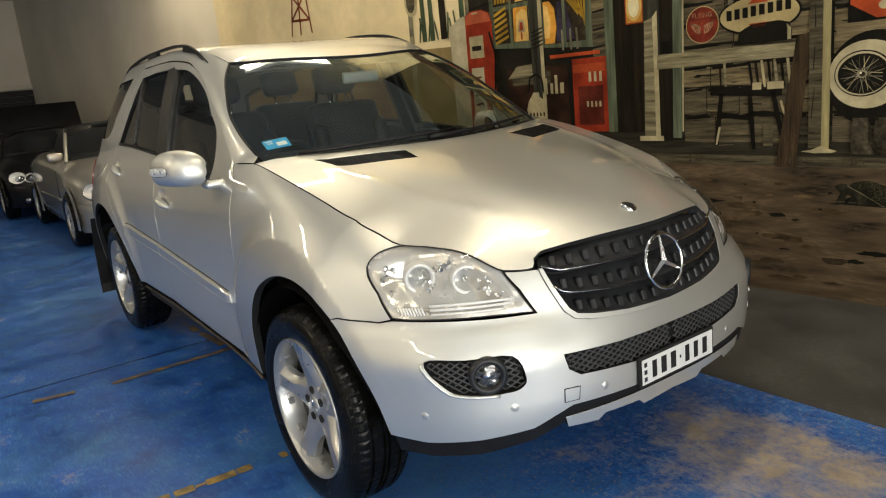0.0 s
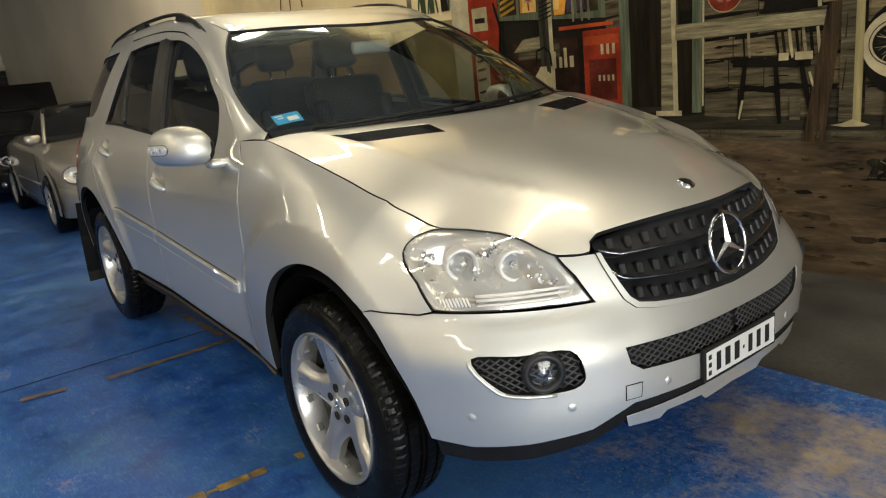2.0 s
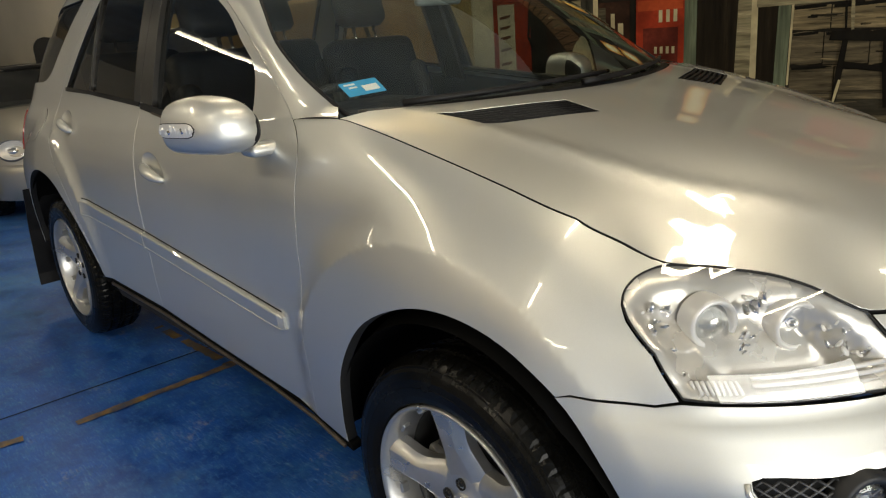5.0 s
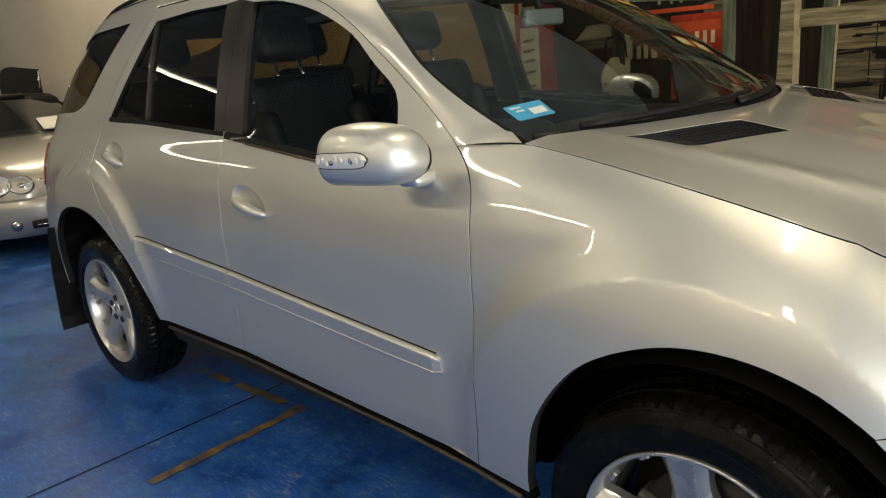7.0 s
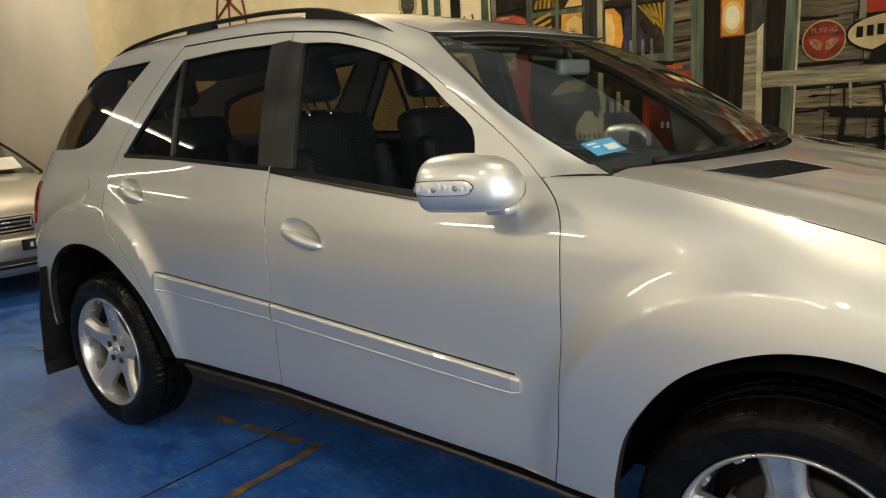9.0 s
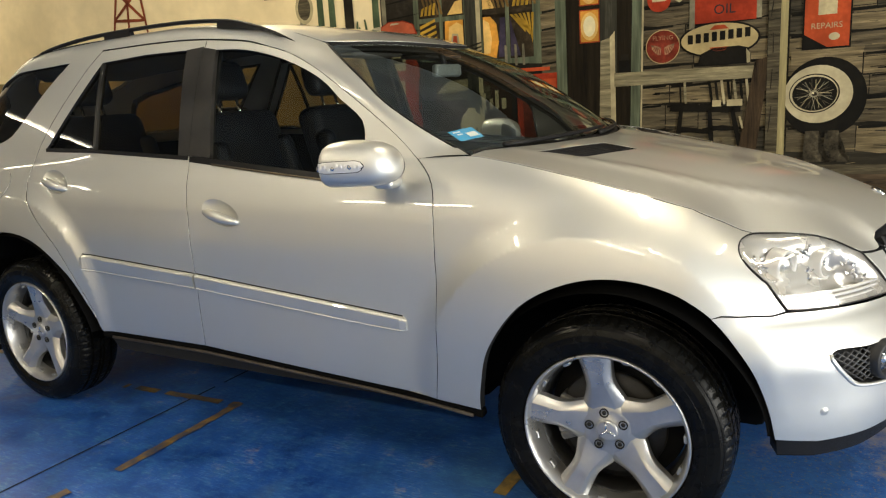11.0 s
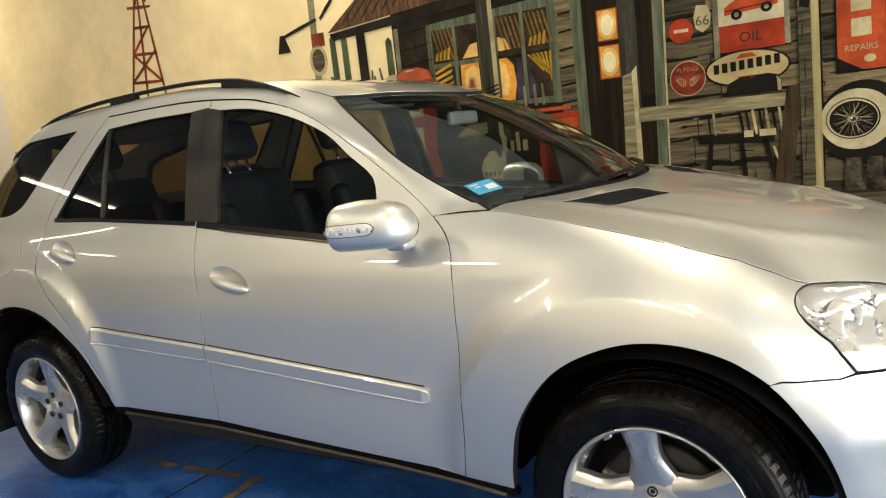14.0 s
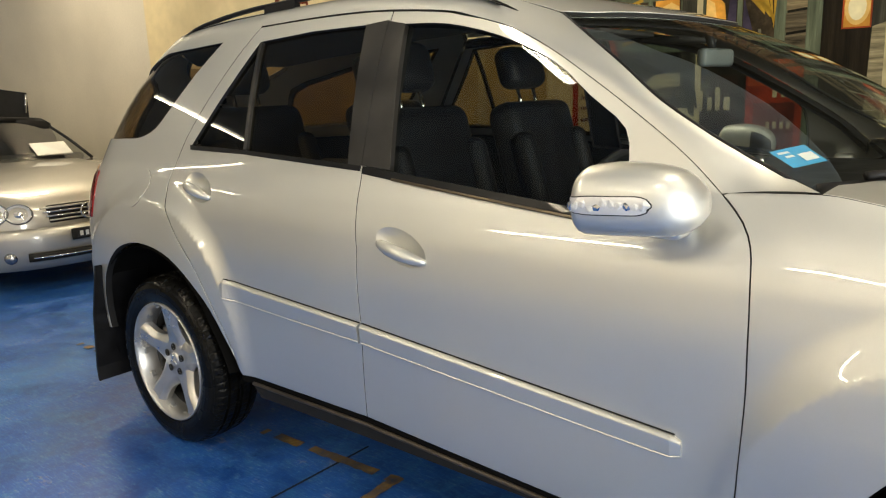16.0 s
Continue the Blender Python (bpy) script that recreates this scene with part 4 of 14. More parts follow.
for k in range(3):
    a = radians(90 + 120 * k)
    bm = bmesh.new()
    tip, side = Vector((0, math.cos(a), math.sin(a))), Vector((0, -math.sin(a), math.cos(a)))
    base = [side * 0.010 + tip * 0.004, Vector((0.011, 0, 0)), -side * 0.010 + tip * 0.004, Vector((-0.006, 0, 0))]
    end = [side * 0.003, Vector((0.004, 0, 0)), -side * 0.003, Vector((-0.004, 0, 0))]
    A, B = [bm.verts.new(tilt @ v) for v in base], [bm.verts.new(tilt @ (v + tip * 0.084)) for v in end]
    for i in range(4):
        bm.faces.new((A[i], A[(i + 1) % 4], B[(i + 1) % 4], B[i]))
    bm.faces.new(B)
    bmesh.ops.recalc_face_normals(bm, faces=bm.faces)
    part("emblem_bar", bm, CHROME, emblem, smooth=False)


def mesh_grid(name, outline, parent, s, du, lift=-0.012, r=0.0026):
    """Crossed bars that fill an opening."""
    bm = bmesh.new()
    lo, hi = min(p[1] for p in outline), max(p[1] for p in outline)
    u0, u1 = min(p[0] for p in outline), max(p[0] for p in outline)
    h = hi - lo
    for sg in (1, -1):
        k = u0 - h * 1.3
        while k < u1 + h * 1.3:
            run = []
            for t in np.linspace(0, 1, 15):
                p = (k + sg * (t - 0.5) * h * 1.3, lo + t * h)
                if inside(p, [outline]):
                    run.append(on_shell(*p, lift, s))
            if len(run) > 1:
                tube(bm, run, r, 5)
            k += du
    return part(name, bm, MESH_GREY, parent, "charcoal diamond mesh")


for s in BOTH:
    skin("intake_back", shell, INTAKE, GAP, bumper, sides=(s,), lift=-0.034, step=0.06, depth=0, gap=-0.004)
    mesh_grid("intake_mesh", INTAKE, bumper, s, 0.024)
    skin("fog_recess", shell, FOG, GAP, bumper, sides=(s,), lift=-0.033, step=0.05, depth=0, gap=-0.004)
    mesh_grid("fog_mesh", FOG, bumper, s, 0.026)
    c = on_shell(0.790, 0.606, -0.004, s)
    n = Vector((0.86, -0.50 * s, -0.02)).normalized()
    m = Matrix.Translation(c) @ n.to_track_quat("Y", "Z").to_matrix().to_4x4()
    bm = bmesh.new()
    lathe(bm, [(0.036, -0.03), (0.038, 0.004), (0.046, 0.010), (0.056, 0.006), (0.058, -0.03)], 32, m)
    fog = part("fog_light", bm, GREY_PLASTIC, bumper, "round fog light in a charcoal collar")
    bm = bmesh.new()
    lathe(bm, [(0.0, -0.045), (0.018, -0.04), (0.03, -0.025), (0.037, -0.006)], 32, m)
    part("fog_reflector", bm, REFLECTOR, fog)
    bm = bmesh.new()
    lathe(bm, [(0.0, 0.008), (0.02, 0.005), (0.037, -0.003)], 32, m)
    part("fog_lens", bm, LENS, fog).visible_shadow = False
    bm = bmesh.new()
    lathe(bm, [(0.0, 0.002), (0.012, 0.0), (0.015, -0.01)], 20, m)
    part("fog_bulb_cap", bm, CHROME, fog)
    strip_on("fog_rim", [(p[0] - 0.006, p[1] - 0.004) for p in FOG[:13]], 0.006, SILVER, bumper, 0.0, s, label="raised silver edge of the fog opening")
    for u, z in ((0.841, 0.497), (1.075, 0.500), (0.607, 0.485)):
        bm = bmesh.new()
        p = on_shell(u, z, 0.0, s)
        n = normal_of(shell, u, z)
        n.y *= s
        lathe(bm, [(0.0, 0.0016), (0.0095, 0.0015), (0.0105, 0.0006), (0.0118, 0.0012), (0.013, 0.0), (0.0135, -0.004)], 18, Matrix.Translation(p) @ n.to_track_quat("Y", "Z").to_matrix().to_4x4())
        part("parking_sensor", bm, SILVER, bumper)
    lip = [(0.500, 0.345), (0.492, 0.40)] + LIP_TOP[1:] + [(1.32, 0.43), (1.0, 0.43), (0.955, 0.402), (0.89, 0.370), (0.75, 0.342), (0.60, 0.335)]
    skin("bumper_lip", shell, lip, PLASTIC, bumper, sides=(s,), lift=-0.010, depth=0.05, gap=0, label="black plastic lower lip")
    skid = [(0.968, 0.428), (1.32, 0.432), (1.32, 0.385), (1.21, 0.377), (1.19, 0.398), (1.08, 0.402), (1.06, 0.383), (0.975, 0.392)]
    skin("skid_plate", shell, skid, SILVER, bumper, sides=(s,), lift=-0.004, depth=0.05, gap=0, label="silver skid plate edge")
skin("tow_cover_gap", shell, [(0.9625, 0.4815), (1.0025, 0.4805), (1.0065, 0.5235), (0.9645, 0.5255)], GAP, bumper, sides=(1,), lift=0.0012, gap=0, depth=0.002)
skin("tow_cover", shell, [(0.965, 0.484), (1.0, 0.483), (1.004, 0.521), (0.967, 0.523)], SILVER, bumper, sides=(1,), lift=0.002, gap=0, depth=0.004)

# headlights
lamp_left = curve((0.77, 0.534), (0.841, 0.495), (0.89, 0.439), (0.911, 0.420), (0.945, 0.422))


def inset(outline, d):
    """The outline drawn in by d metres on the skin itself."""
    out = []
    for p, q in zip(outline, shrink(outline, d)):
        far = (Vector(shell(*p)) - Vector(shell(*q))).length
        k = min(1.0, d / max(far, 1e-6))
        out.append((p[0] + (q[0] - p[0]) * k, p[1] + (q[1] - p[1]) * k))
    return out


for s in BOTH:
    light_out = LIGHT_TOP[:-1] + LIGHT_RIGHT[:-1] + LIGHT_LOW[:-1] + LIGHT_LEFT[:-1]
    light_out = light_out[::-1]
    lamp = skin("headlight", shell, light_out, GAP, suv, [inset(light_out, 0.0030)], sides=(s,), lift=0.001, step=0.02, depth=0.004, gap=0, label="clear headlight cluster with two round lamps")
    ob = skin("lens", shell, inset(light_out, 0.002), LENS, lamp, sides=(s,), lift=0.003, step=0.03, depth=0.004, gap=0, label="clear polycarbonate lens")
    ob.visible_shadow = False

    def bowl(u, z):
        """The tray behind the lens: deepest in the middle."""
        e = min(1.0, max(0.0, (u - lamp_left(z)) / 0.11)) * min(1.0, max(0.0, (0.865 + (0.877 - z) * 0.525 - u) / 0.10)) * min(1.0, max(0.0, (edge_z(max(u, 0.46)) - z) / 0.045))
        k = ease(0.785, 0.80, z)
        p = Vector(shell(u, z)) - normal_of(shell, u, z) * (0.004 + 0.060 * k * ease(0, 1, e))
        return tuple(p)
    skin("tray", bowl, light_out, TRAY, lamp, sides=(s,), step=0.02, depth=0, gap=0.0, label="silvered lamp tray")
    fwd = Vector((0.88, -0.46 * s, -0.04)).normalized()
    for u, z, r, kind in ((0.600, 0.902, 0.044, "projector"), (0.762, 0.885, 0.043, "bowl")):
        c = on_shell(u, z, -0.050, s)
        m = Matrix.Translation(c) @ fwd.to_track_quat("Y", "Z").to_matrix().to_4x4()
        bm = bmesh.new()
        lathe(bm, [(r * 0.78, 0.0), (r * 0.84, 0.012), (r, 0.016), (r * 1.06, 0.008), (r * 1.08, -0.03)], 36, m)
        ring = part("lamp_ring", bm, SATIN, lamp, "bright ring round the lamp")
        bm = bmesh.new()
        if kind == "projector":
            lathe(bm, [(0.0, 0.022), (r * 0.3, 0.020), (r * 0.55, 0.013), (r * 0.78, 0.0)], 32, m)
            part("projector_lens", bm, BULB, ring)
            bm = bmesh.new()
            lathe(bm, [(0.0, -0.03), (r * 0.5, -0.02), (r * 0.8, 0.0)], 24, m)
            part("projector_back", bm, REFLECTOR, ring)
        else:
            lathe(bm, [(0.0, -0.04), (r * 0.3, -0.034), (r * 0.6, -0.02), (r * 0.80, 0.004)], 32, m)
            part("reflector", bm, REFLECTOR, ring)
            bm = bmesh.new()
            lathe(bm, [(0.0, 0.006), (0.010, 0.002), (0.013, -0.03)], 16, m)
            part("bulb_cap", bm, CHROME, ring)
    for k in range(9):  # ribbed turn signal at the outer foot
        u = 0.560 + k * 0.0095
        strip_on("rib", [(u, 0.776), (u - 0.006, 0.800)], 0.0034, CLEAR_RIB, lamp, -0.010, s)
    for z in (0.777, 0.790, 0.802):
        strip_on("signal_bar", [(u, z - 0.004 * (u - 0.65)) for u in np.linspace(0.655, 0.905 - (z - 0.777) * 0.6, 9)], 0.0042, CLEAR_RIB, lamp, -0.010, s)
    rnd = random.Random(5)
    spots = []
    for u0, u1, z0, z1, count in ((0.462, 0.515, 0.835, 0.915, 22), (0.50, 0.545, 0.805, 0.86, 12), (0.655, 0.695, 0.84, 0.925, 16), (0.80, 0.865, 0.812, 0.872, 20), (0.835, 0.875, 0.79, 0.83, 6)):
        spots += [(u0 + (u1 - u0) * rnd.random(), z0 + (z1 - z0) * rnd.random()) for _ in range(count)]
    for u, z in spots:   # small cut facets of the reflector
        c = on_shell(u, z, -0.018 - 0.012 * rnd.random(), s)
        bm = bmesh.new()
        bmesh.ops.create_icosphere(bm, subdivisions=1, radius=0.005 + 0.005 * rnd.random(), matrix=Matrix.Translation(c) @ Matrix.Rotation(rnd.random() * 6, 4, "Y") @ Matrix.Diagonal((0.5, 1, 1.3, 1)))
        part("facet", bm, SATIN if rnd.random() < 0.35 else REFLECTOR, lamp, smooth=False)

# number plate with its characters as plain bars
plate = boxed("number_plate", (0.872, -0.190, 0.452), (0.884, 0.190, 0.552), GAP, suv, 0.003, "white number plate in a black surround", Matrix())
boxed("plate_face", (0.884, -0.181, 0.461), (0.8855, 0.181, 0.543), WHITE_PLATE, plate)
for k, (w, y) in enumerate(((0.022, -0.122), (0.026, -0.076), (0.026, -0.028), (0.008, 0.008), (0.022, 0.044), (0.022, 0.090), (0.024, 0.138))):
    z0, z1 = (0.474, 0.530) if w > 0.01 else (0.496, 0.506)
    boxed("plate_bar", (0.8855, y - w / 2, z0), (0.8862, y + w / 2, z1), GAP, plate)
for k in range(3):
    boxed("plate_bar_small", (0.8855, -0.172, 0.470 + k * 0.024), (0.8862, -0.158, 0.484 + k * 0.024), GREY_PLASTIC, plate)

# roof, pillars, screen
def roof_s(x, y):
    return (x, y, roof(x, y))


head_x = [(-0.93 - 0.82 * y * y, y) for y in np.linspace(-0.56, 0.56, 17)]
side_pts = [(u, -0.582) for u in np.linspace(-1.33, -2.40, 16)] + [(u, shell(u, roof_edge(u))[1]) for u in np.linspace(-2.46, -3.40, 14)]
roof_out = [(x, y) for x, y in head_x] + [(x, -y) for x, y in side_pts] + [(x, y) for x, y in side_pts[::-1]]
skin("roof_panel", roof_s, roof_out, SILVER, suv, step=0.06, depth=0.02, gap=0.001)
skin("headlining", lambda x, y: (x, y, roof(x, y) - 0.045), [(x - 0.02, y * 0.97) for x, y in roof_out], HEADLINER, suv, step=0.12, depth=0, gap=0.01)


def ruled(A, B, bulge=0.0, k=6):
    """A band between two lines of points, bowed outward."""
    V, F = [], []
    n = len(A)
    for i in range(n):
        for j in range(k + 1):
            f = j / k
            p = Vector(A[i]).lerp(Vector(B[i]), f)
            out = Vector((0.35, -0.75, 0.55))
            V.append(p + out * bulge * 4 * f * (1 - f))
    for i in range(n - 1):
        for j in range(k):
            F.append((i * (k + 1) + j, i * (k + 1) + j + 1, (i + 1) * (k + 1) + j + 1, (i + 1) * (k + 1) + j))
    return V, F


def along(line, n):
    d = [0]
    for i in range(1, len(line)):
        d.append(d[-1] + (Vector(line[i]) - Vector(line[i - 1])).length)
    out = []
    for k in range(n):
        t = d[-1] * k / (n - 1)
        i = max(j for j in range(len(d)) if d[j] <= t + 1e-9)
        i = min(i, len(line) - 2)
        out.append(Vector(line[i]).lerp(Vector(line[i + 1]), (t - d[i]) / (d[i + 1] - d[i])))
    return out


glass_y = curve((0.0, 0.738), (0.17, 0.743), (0.36, 0.730), (0.61, 0.676), (0.78, 0.630), (1.0, 0.556))
seam3 = along([shell(u, z) for u, z in PILLAR_LINE], 24) + [Vector(shell(u, top_seam(u))) for u in np.linspace(-1.41, -2.418, 26)]
glass3 = along([screen(-glass_y(t), t) for t in np.linspace(0.0, 1.0, 24)] + [roof_s(-1.33, -0.582)], 24) + [Vector(roof_s(u, -0.582)) for u in np.linspace(-1.37, -2.418, 26)]
glass3[0] = Vector(shell(-0.472, 1.199)) + Vector((0, 0, 0.002))
for s in BOTH:
    V, F = ruled(seam3, glass3, 0.010)
    V = [Vector((v.x, v.y * s, v.z)) for v in V]
    mesh_object("front_pillar", V, F if s < 0 else [f[::-1] for f in F], SILVER, suv)
V, F, nt, ny = [], [], 14, 24
for i in range(nt + 1):
    t = i / nt * 1.03 - 0.03
    for j in range(ny + 1):
        V.append(screen((2 * j / ny - 1) * (glass_y(t) + 0.012), t))
for i in range(nt):
    for j in range(ny):
        F.append((i * (ny + 1) + j, i * (ny + 1) + j + 1, (i + 1) * (ny + 1) + j + 1, (i + 1) * (ny + 1) + j))
ws = mesh_object("windscreen", [Vector(v) - Vector((0.004, 0, 0.004)) for v in V], F, SCREEN_GLASS, suv, "raked clear windscreen")
ws.visible_shadow = False
for t0, t1, w in ((-0.03, 0.035, None),):
    bm = bmesh.new()
    tube(bm, [Vector(screen(y, 0.0)) + Vector((-0.01, 0, -0.012)) for y in np.linspace(-0.71, 0.71, 24)], 0.022, 8)
    part("screen_base", bm, PLASTIC, ws, "black lower screen border")
for s in BOTH:
    bm = bmesh.new()
    tube(bm, [Vector((screen(-glass_y(t), t)[0], -glass_y(t) * s, screen(-glass_y(t), t)[2] - 0.004)) for t in np.linspace(-0.02, 1, 20)], 0.0065, 6)
    part("screen_seal", bm, PLASTIC, ws, "black rubber screen seal")
bm = bmesh.new()
tube(bm, [Vector(screen(y, 0.99)) + Vector((0, 0, -0.006)) for y in np.linspace(-0.545, 0.545, 16)], 0.0035, 6)
part("screen_header", bm, PLASTIC, ws)
# cowl tray between bonnet and screen
V, F = [], []
for j in range(25):
    y = -0.76 + 1.52 * j / 24
    fx = -0.25 - 0.46 * y * y
    V += [(fx + 0.10, y, hood(fx + 0.1, y) - 0.03), (fx - 0.03, y, 1.185)]
for j in range(24):
    F.append((2 * j, 2 * j + 2, 2 * j + 3, 2 * j + 1))
mesh_object("cowl_tray", V, F, PLASTIC, suv, "black cowl tray under the screen")
for y0, y1 in ((-0.10, 0.58), (-0.62, 0.02)):
    bm = bmesh.new()
    tube(bm, [Vector(screen(y0 + (y1 - y0) * f, 0.012 + 0.035 * f)) + Vector((0.014, 0, 0.012)) for f in np.linspace(0, 1, 10)], lambda t: 0.010 - 0.004 * t, 6)
    wiper = part("wiper_arm", bm, PLASTIC, suv, "black wiper arm")
    bm = bmesh.new()
    tube(bm, [Vector(screen(y0 - 0.02 + (y1 - y0 + 0.06) * f, 0.02 + 0.035 * f)) + Vector((0.008, 0, 0.006)) for f in np.linspace(0.15, 1, 8)], 0.006, 6)
    part("wiper_blade", bm, RUBBER, wiper)


def screen_patch(name, y0, y1, t0, t1, material, lift, skew=0.0, parent=None, label=""):
    V, F = [], []
    for i in range(4):
        for j in range(5):
            f, g = i / 3, j / 4
            V.append(Vector(screen(y0 + (y1 - y0) * g, t0 + (t1 - t0) * f + skew * g)) - Vector((lift, 0, lift)))
    for i in range(3):
        for j in range(4):
            F.append((i * 5 + j, i * 5 + j + 1, i * 5 + j + 6, i * 5 + j + 5))
    return mesh_object(name, V, F, material, parent, label)


reg = screen_patch("sticker", -0.694, -0.606, 0.086, 0.150, STICKER, 0.006, 0.014, suv, "pale blue registration sticker inside the screen")
screen_patch("sticker_patch", -0.652, -0.616, 0.104, 0.130, PAPER, 0.0045, 0.007, reg)
for k in range(2):
    screen_patch("sticker_bar", -0.687 + 0.006 * k, -0.662, 0.134 - 0.014 * k, 0.141 - 0.014 * k, PAPER, 0.0045, 0.003, reg)

# roof rails
for s in BOTH:
    rise = curve((-3.06, -0.004), (-3.0, 0.014), (-2.79, 0.034), (-2.44, 0.050), (-2.17, 0.052), (-1.92, 0.050), (-1.63, 0.048), (-1.48, 0.033), (-1.34, 0.012), (-1.27, -0.004))

    rail_y = curve((-3.06, 0.575), (-2.9, 0.590), (-2.7, 0.581), (-2.4, 0.576), (-2.1, 0.573), (-1.8, 0.582), (-1.6, 0.598), (-1.4, 0.612), (-1.27, 0.622))

    def rail_base(x):
        return roof_line(x) - 0.085 * 0.914 ** (2.6 + 4.6 * ease(-1.15, -1.75, x))

    def rail_at(x, dz):
        return Vector((x, -rail_y(x) * s, rail_base(x) + dz))
    bm = bmesh.new()
    tube(bm, [rail_at(x, rise(x)) for x in np.linspace(-3.06, -1.27, 34)], lambda t: 0.012 * min(1.0, 0.25 + 7 * min(t, 1 - t)), 10, flat=0.75)
    rail = part("roof_rail", bm, PLASTIC, suv, "black roof rail")
    for x0, x1 in ((-1.34, -1.70), (-2.26, -2.43), (-2.90, -3.04)):   # feet that fill the gap under the rail
        V, F, n = [], [], 9
        for k in range(n):
            x = x0 + (x1 - x0) * k / (n - 1)
            top = rail_at(x, rise(x))
            low = Vector((x, top.y, min(top.z - 0.004, roof(x, top.y) - 0.006)))
            V += [top + Vector((0, -0.011, 0)), low + Vector((0, -0.016, 0)), low + Vector((0, 0.016, 0)), top + Vector((0, 0.011, 0))]
        for k in range(n - 1):
            F += [(4 * k + q, 4 * k + (q + 1) % 4, 4 * k + 4 + (q + 1) % 4, 4 * k + 4 + q) for q in range(4)]
        F += [(0, 3, 2, 1), (4 * n - 4, 4 * n - 3, 4 * n - 2, 4 * n - 1)]
        mesh_object("rail_foot", V, F, PLASTIC, rail, "", False)

# door mirrors
def mirror_grow(f):
    """How the mirror head swells from its tip (0) to its root (1)."""
    tip = math.sqrt(max(0.0, 1 - (1 - min(1.0, f / 0.15)) ** 2))
    root = math.sqrt(max(0.0, 1 - max(0.0, (f - 0.66) / 0.34) ** 3.2 * 0.86))
    return max(0.04, tip * root)


def mirror_face(x):
    f = (x + 0.884) / 0.250
    return -1.000 + 0.05 * f * f - 0.085 * mirror_grow(f)


for s in BOTH:
    fold = Vector((-0.40, 0.0, -0.03)) if s < 0 else Vector((0, 0, 0))   # the far mirror is folded back

    def mirror_hull(fs, scale):
        bm = bmesh.new()
        rows = []
        for f in fs:
            g, ff = mirror_grow(min(f, 1.0)) * scale, min(f, 1.0)
            ring = []
            for k in range(28):
                b = 2 * math.pi * k / 28
                c, d = math.cos(b), math.sin(b)
                up = (0.046 + 0.038 * math.sin(math.pi * min(1, 0.20 + 0.70 * ff))) if d > 0 else 0.068 - 0.006 * ff
                ring.append(bm.verts.new(Vector((-0.884 + 0.250 * f, (-1.000 + 0.05 * ff * ff + (0.085 if c < 0 else 0.06) * g * math.copysign(abs(c) ** 0.75, c)) * s, 1.190 + up * g * math.copysign(abs(d) ** 0.8, d))) + fold))
            rows.append(ring)
        for i in range(len(rows) - 1):
            for k in range(28):
                bm.faces.new((rows[i][k], rows[i][(k + 1) % 28], rows[i + 1][(k + 1) % 28], rows[i + 1][k]))
        bm.faces.new(rows[0][::-1]), bm.faces.new(rows[-1])
        bmesh.ops.recalc_face_normals(bm, faces=bm.faces)
        return bm
    mirror = part("door_mirror", mirror_hull([(i / 25) ** 1.2 for i in range(26)], 1.0), SILVER, suv, "silver door mirror with a clear signal strip", sharp=70)
    gasket = part("mirror_gasket", mirror_hull([0.66 + 0.34 * (i / 12) ** 0.8 for i in range(13)], 0.89), PLASTIC, mirror, "black gasket behind the mirror head")
    gasket.matrix_basis = pose(-0.004, 0.012 * s, -0.004)
    bm = bmesh.new()
    y0, y1 = sorted((-0.915 * s, -0.80 * s))
    box(bm, (-0.775, y0, 1.102), (-0.700, y1, 1.138), 0.016, 3)
    part("mirror_foot", bm, SILVER, mirror, "silver mirror foot")
    if s < 0:
        continue
    def strip_mesh(name, grow, lift, material, parent, label=""):
        V, F, n = [], [], 18
        for i in range(n + 1):
            f = i / n
            x = -0.868 - grow + (0.166 + 2 * grow) * f
            h = (0.0175 + grow) * math.sqrt(max(0.02, 1 - max(0.0, (f - 0.80) / 0.20) ** 2)) * (0.82 + 0.18 * ease(0, 0.3, f))
            for dz in (-1, -0.5, 0, 0.5, 1):
                V.append((x, mirror_face(x) - lift + 0.003 * dz * dz, 1.193 + dz * h + 0.004 * f))
        for i in range(n):
            for j in range(4):
                F.append((i * 5 + j, i * 5 + j + 1, i * 5 + j + 6, i * 5 + j + 5)[::-1])
        return mesh_object(name, V, F, material, parent, label)
    strip_mesh("signal_frame", 0.0022, 0.0024, GREY_PLASTIC, mirror)
    sig = strip_mesh("signal_strip", 0.0, 0.0034, SATIN, mirror, "clear mirror signal strip")
    rnd = random.Random(3)
    for k in range(11):   # cut facets behind the clear strip
        x = -0.863 + k * 0.0145
        bm = bmesh.new()
        bmesh.ops.create_icosphere(bm, subdivisions=1, radius=0.0095, matrix=Matrix.Translation((x, mirror_face(x) - 0.0022, 1.194 + 0.006 * rnd.uniform(-1, 1))) @ Matrix.Rotation(rnd.random() * 6, 4, "Y") @ Matrix.Diagonal((0.85, 0.35, 1.15, 1)))
        part("signal_facet", bm, (REFLECTOR, CLEAR_LAMP, SATIN, CLEAR_LAMP)[k % 4], sig, smooth=False)


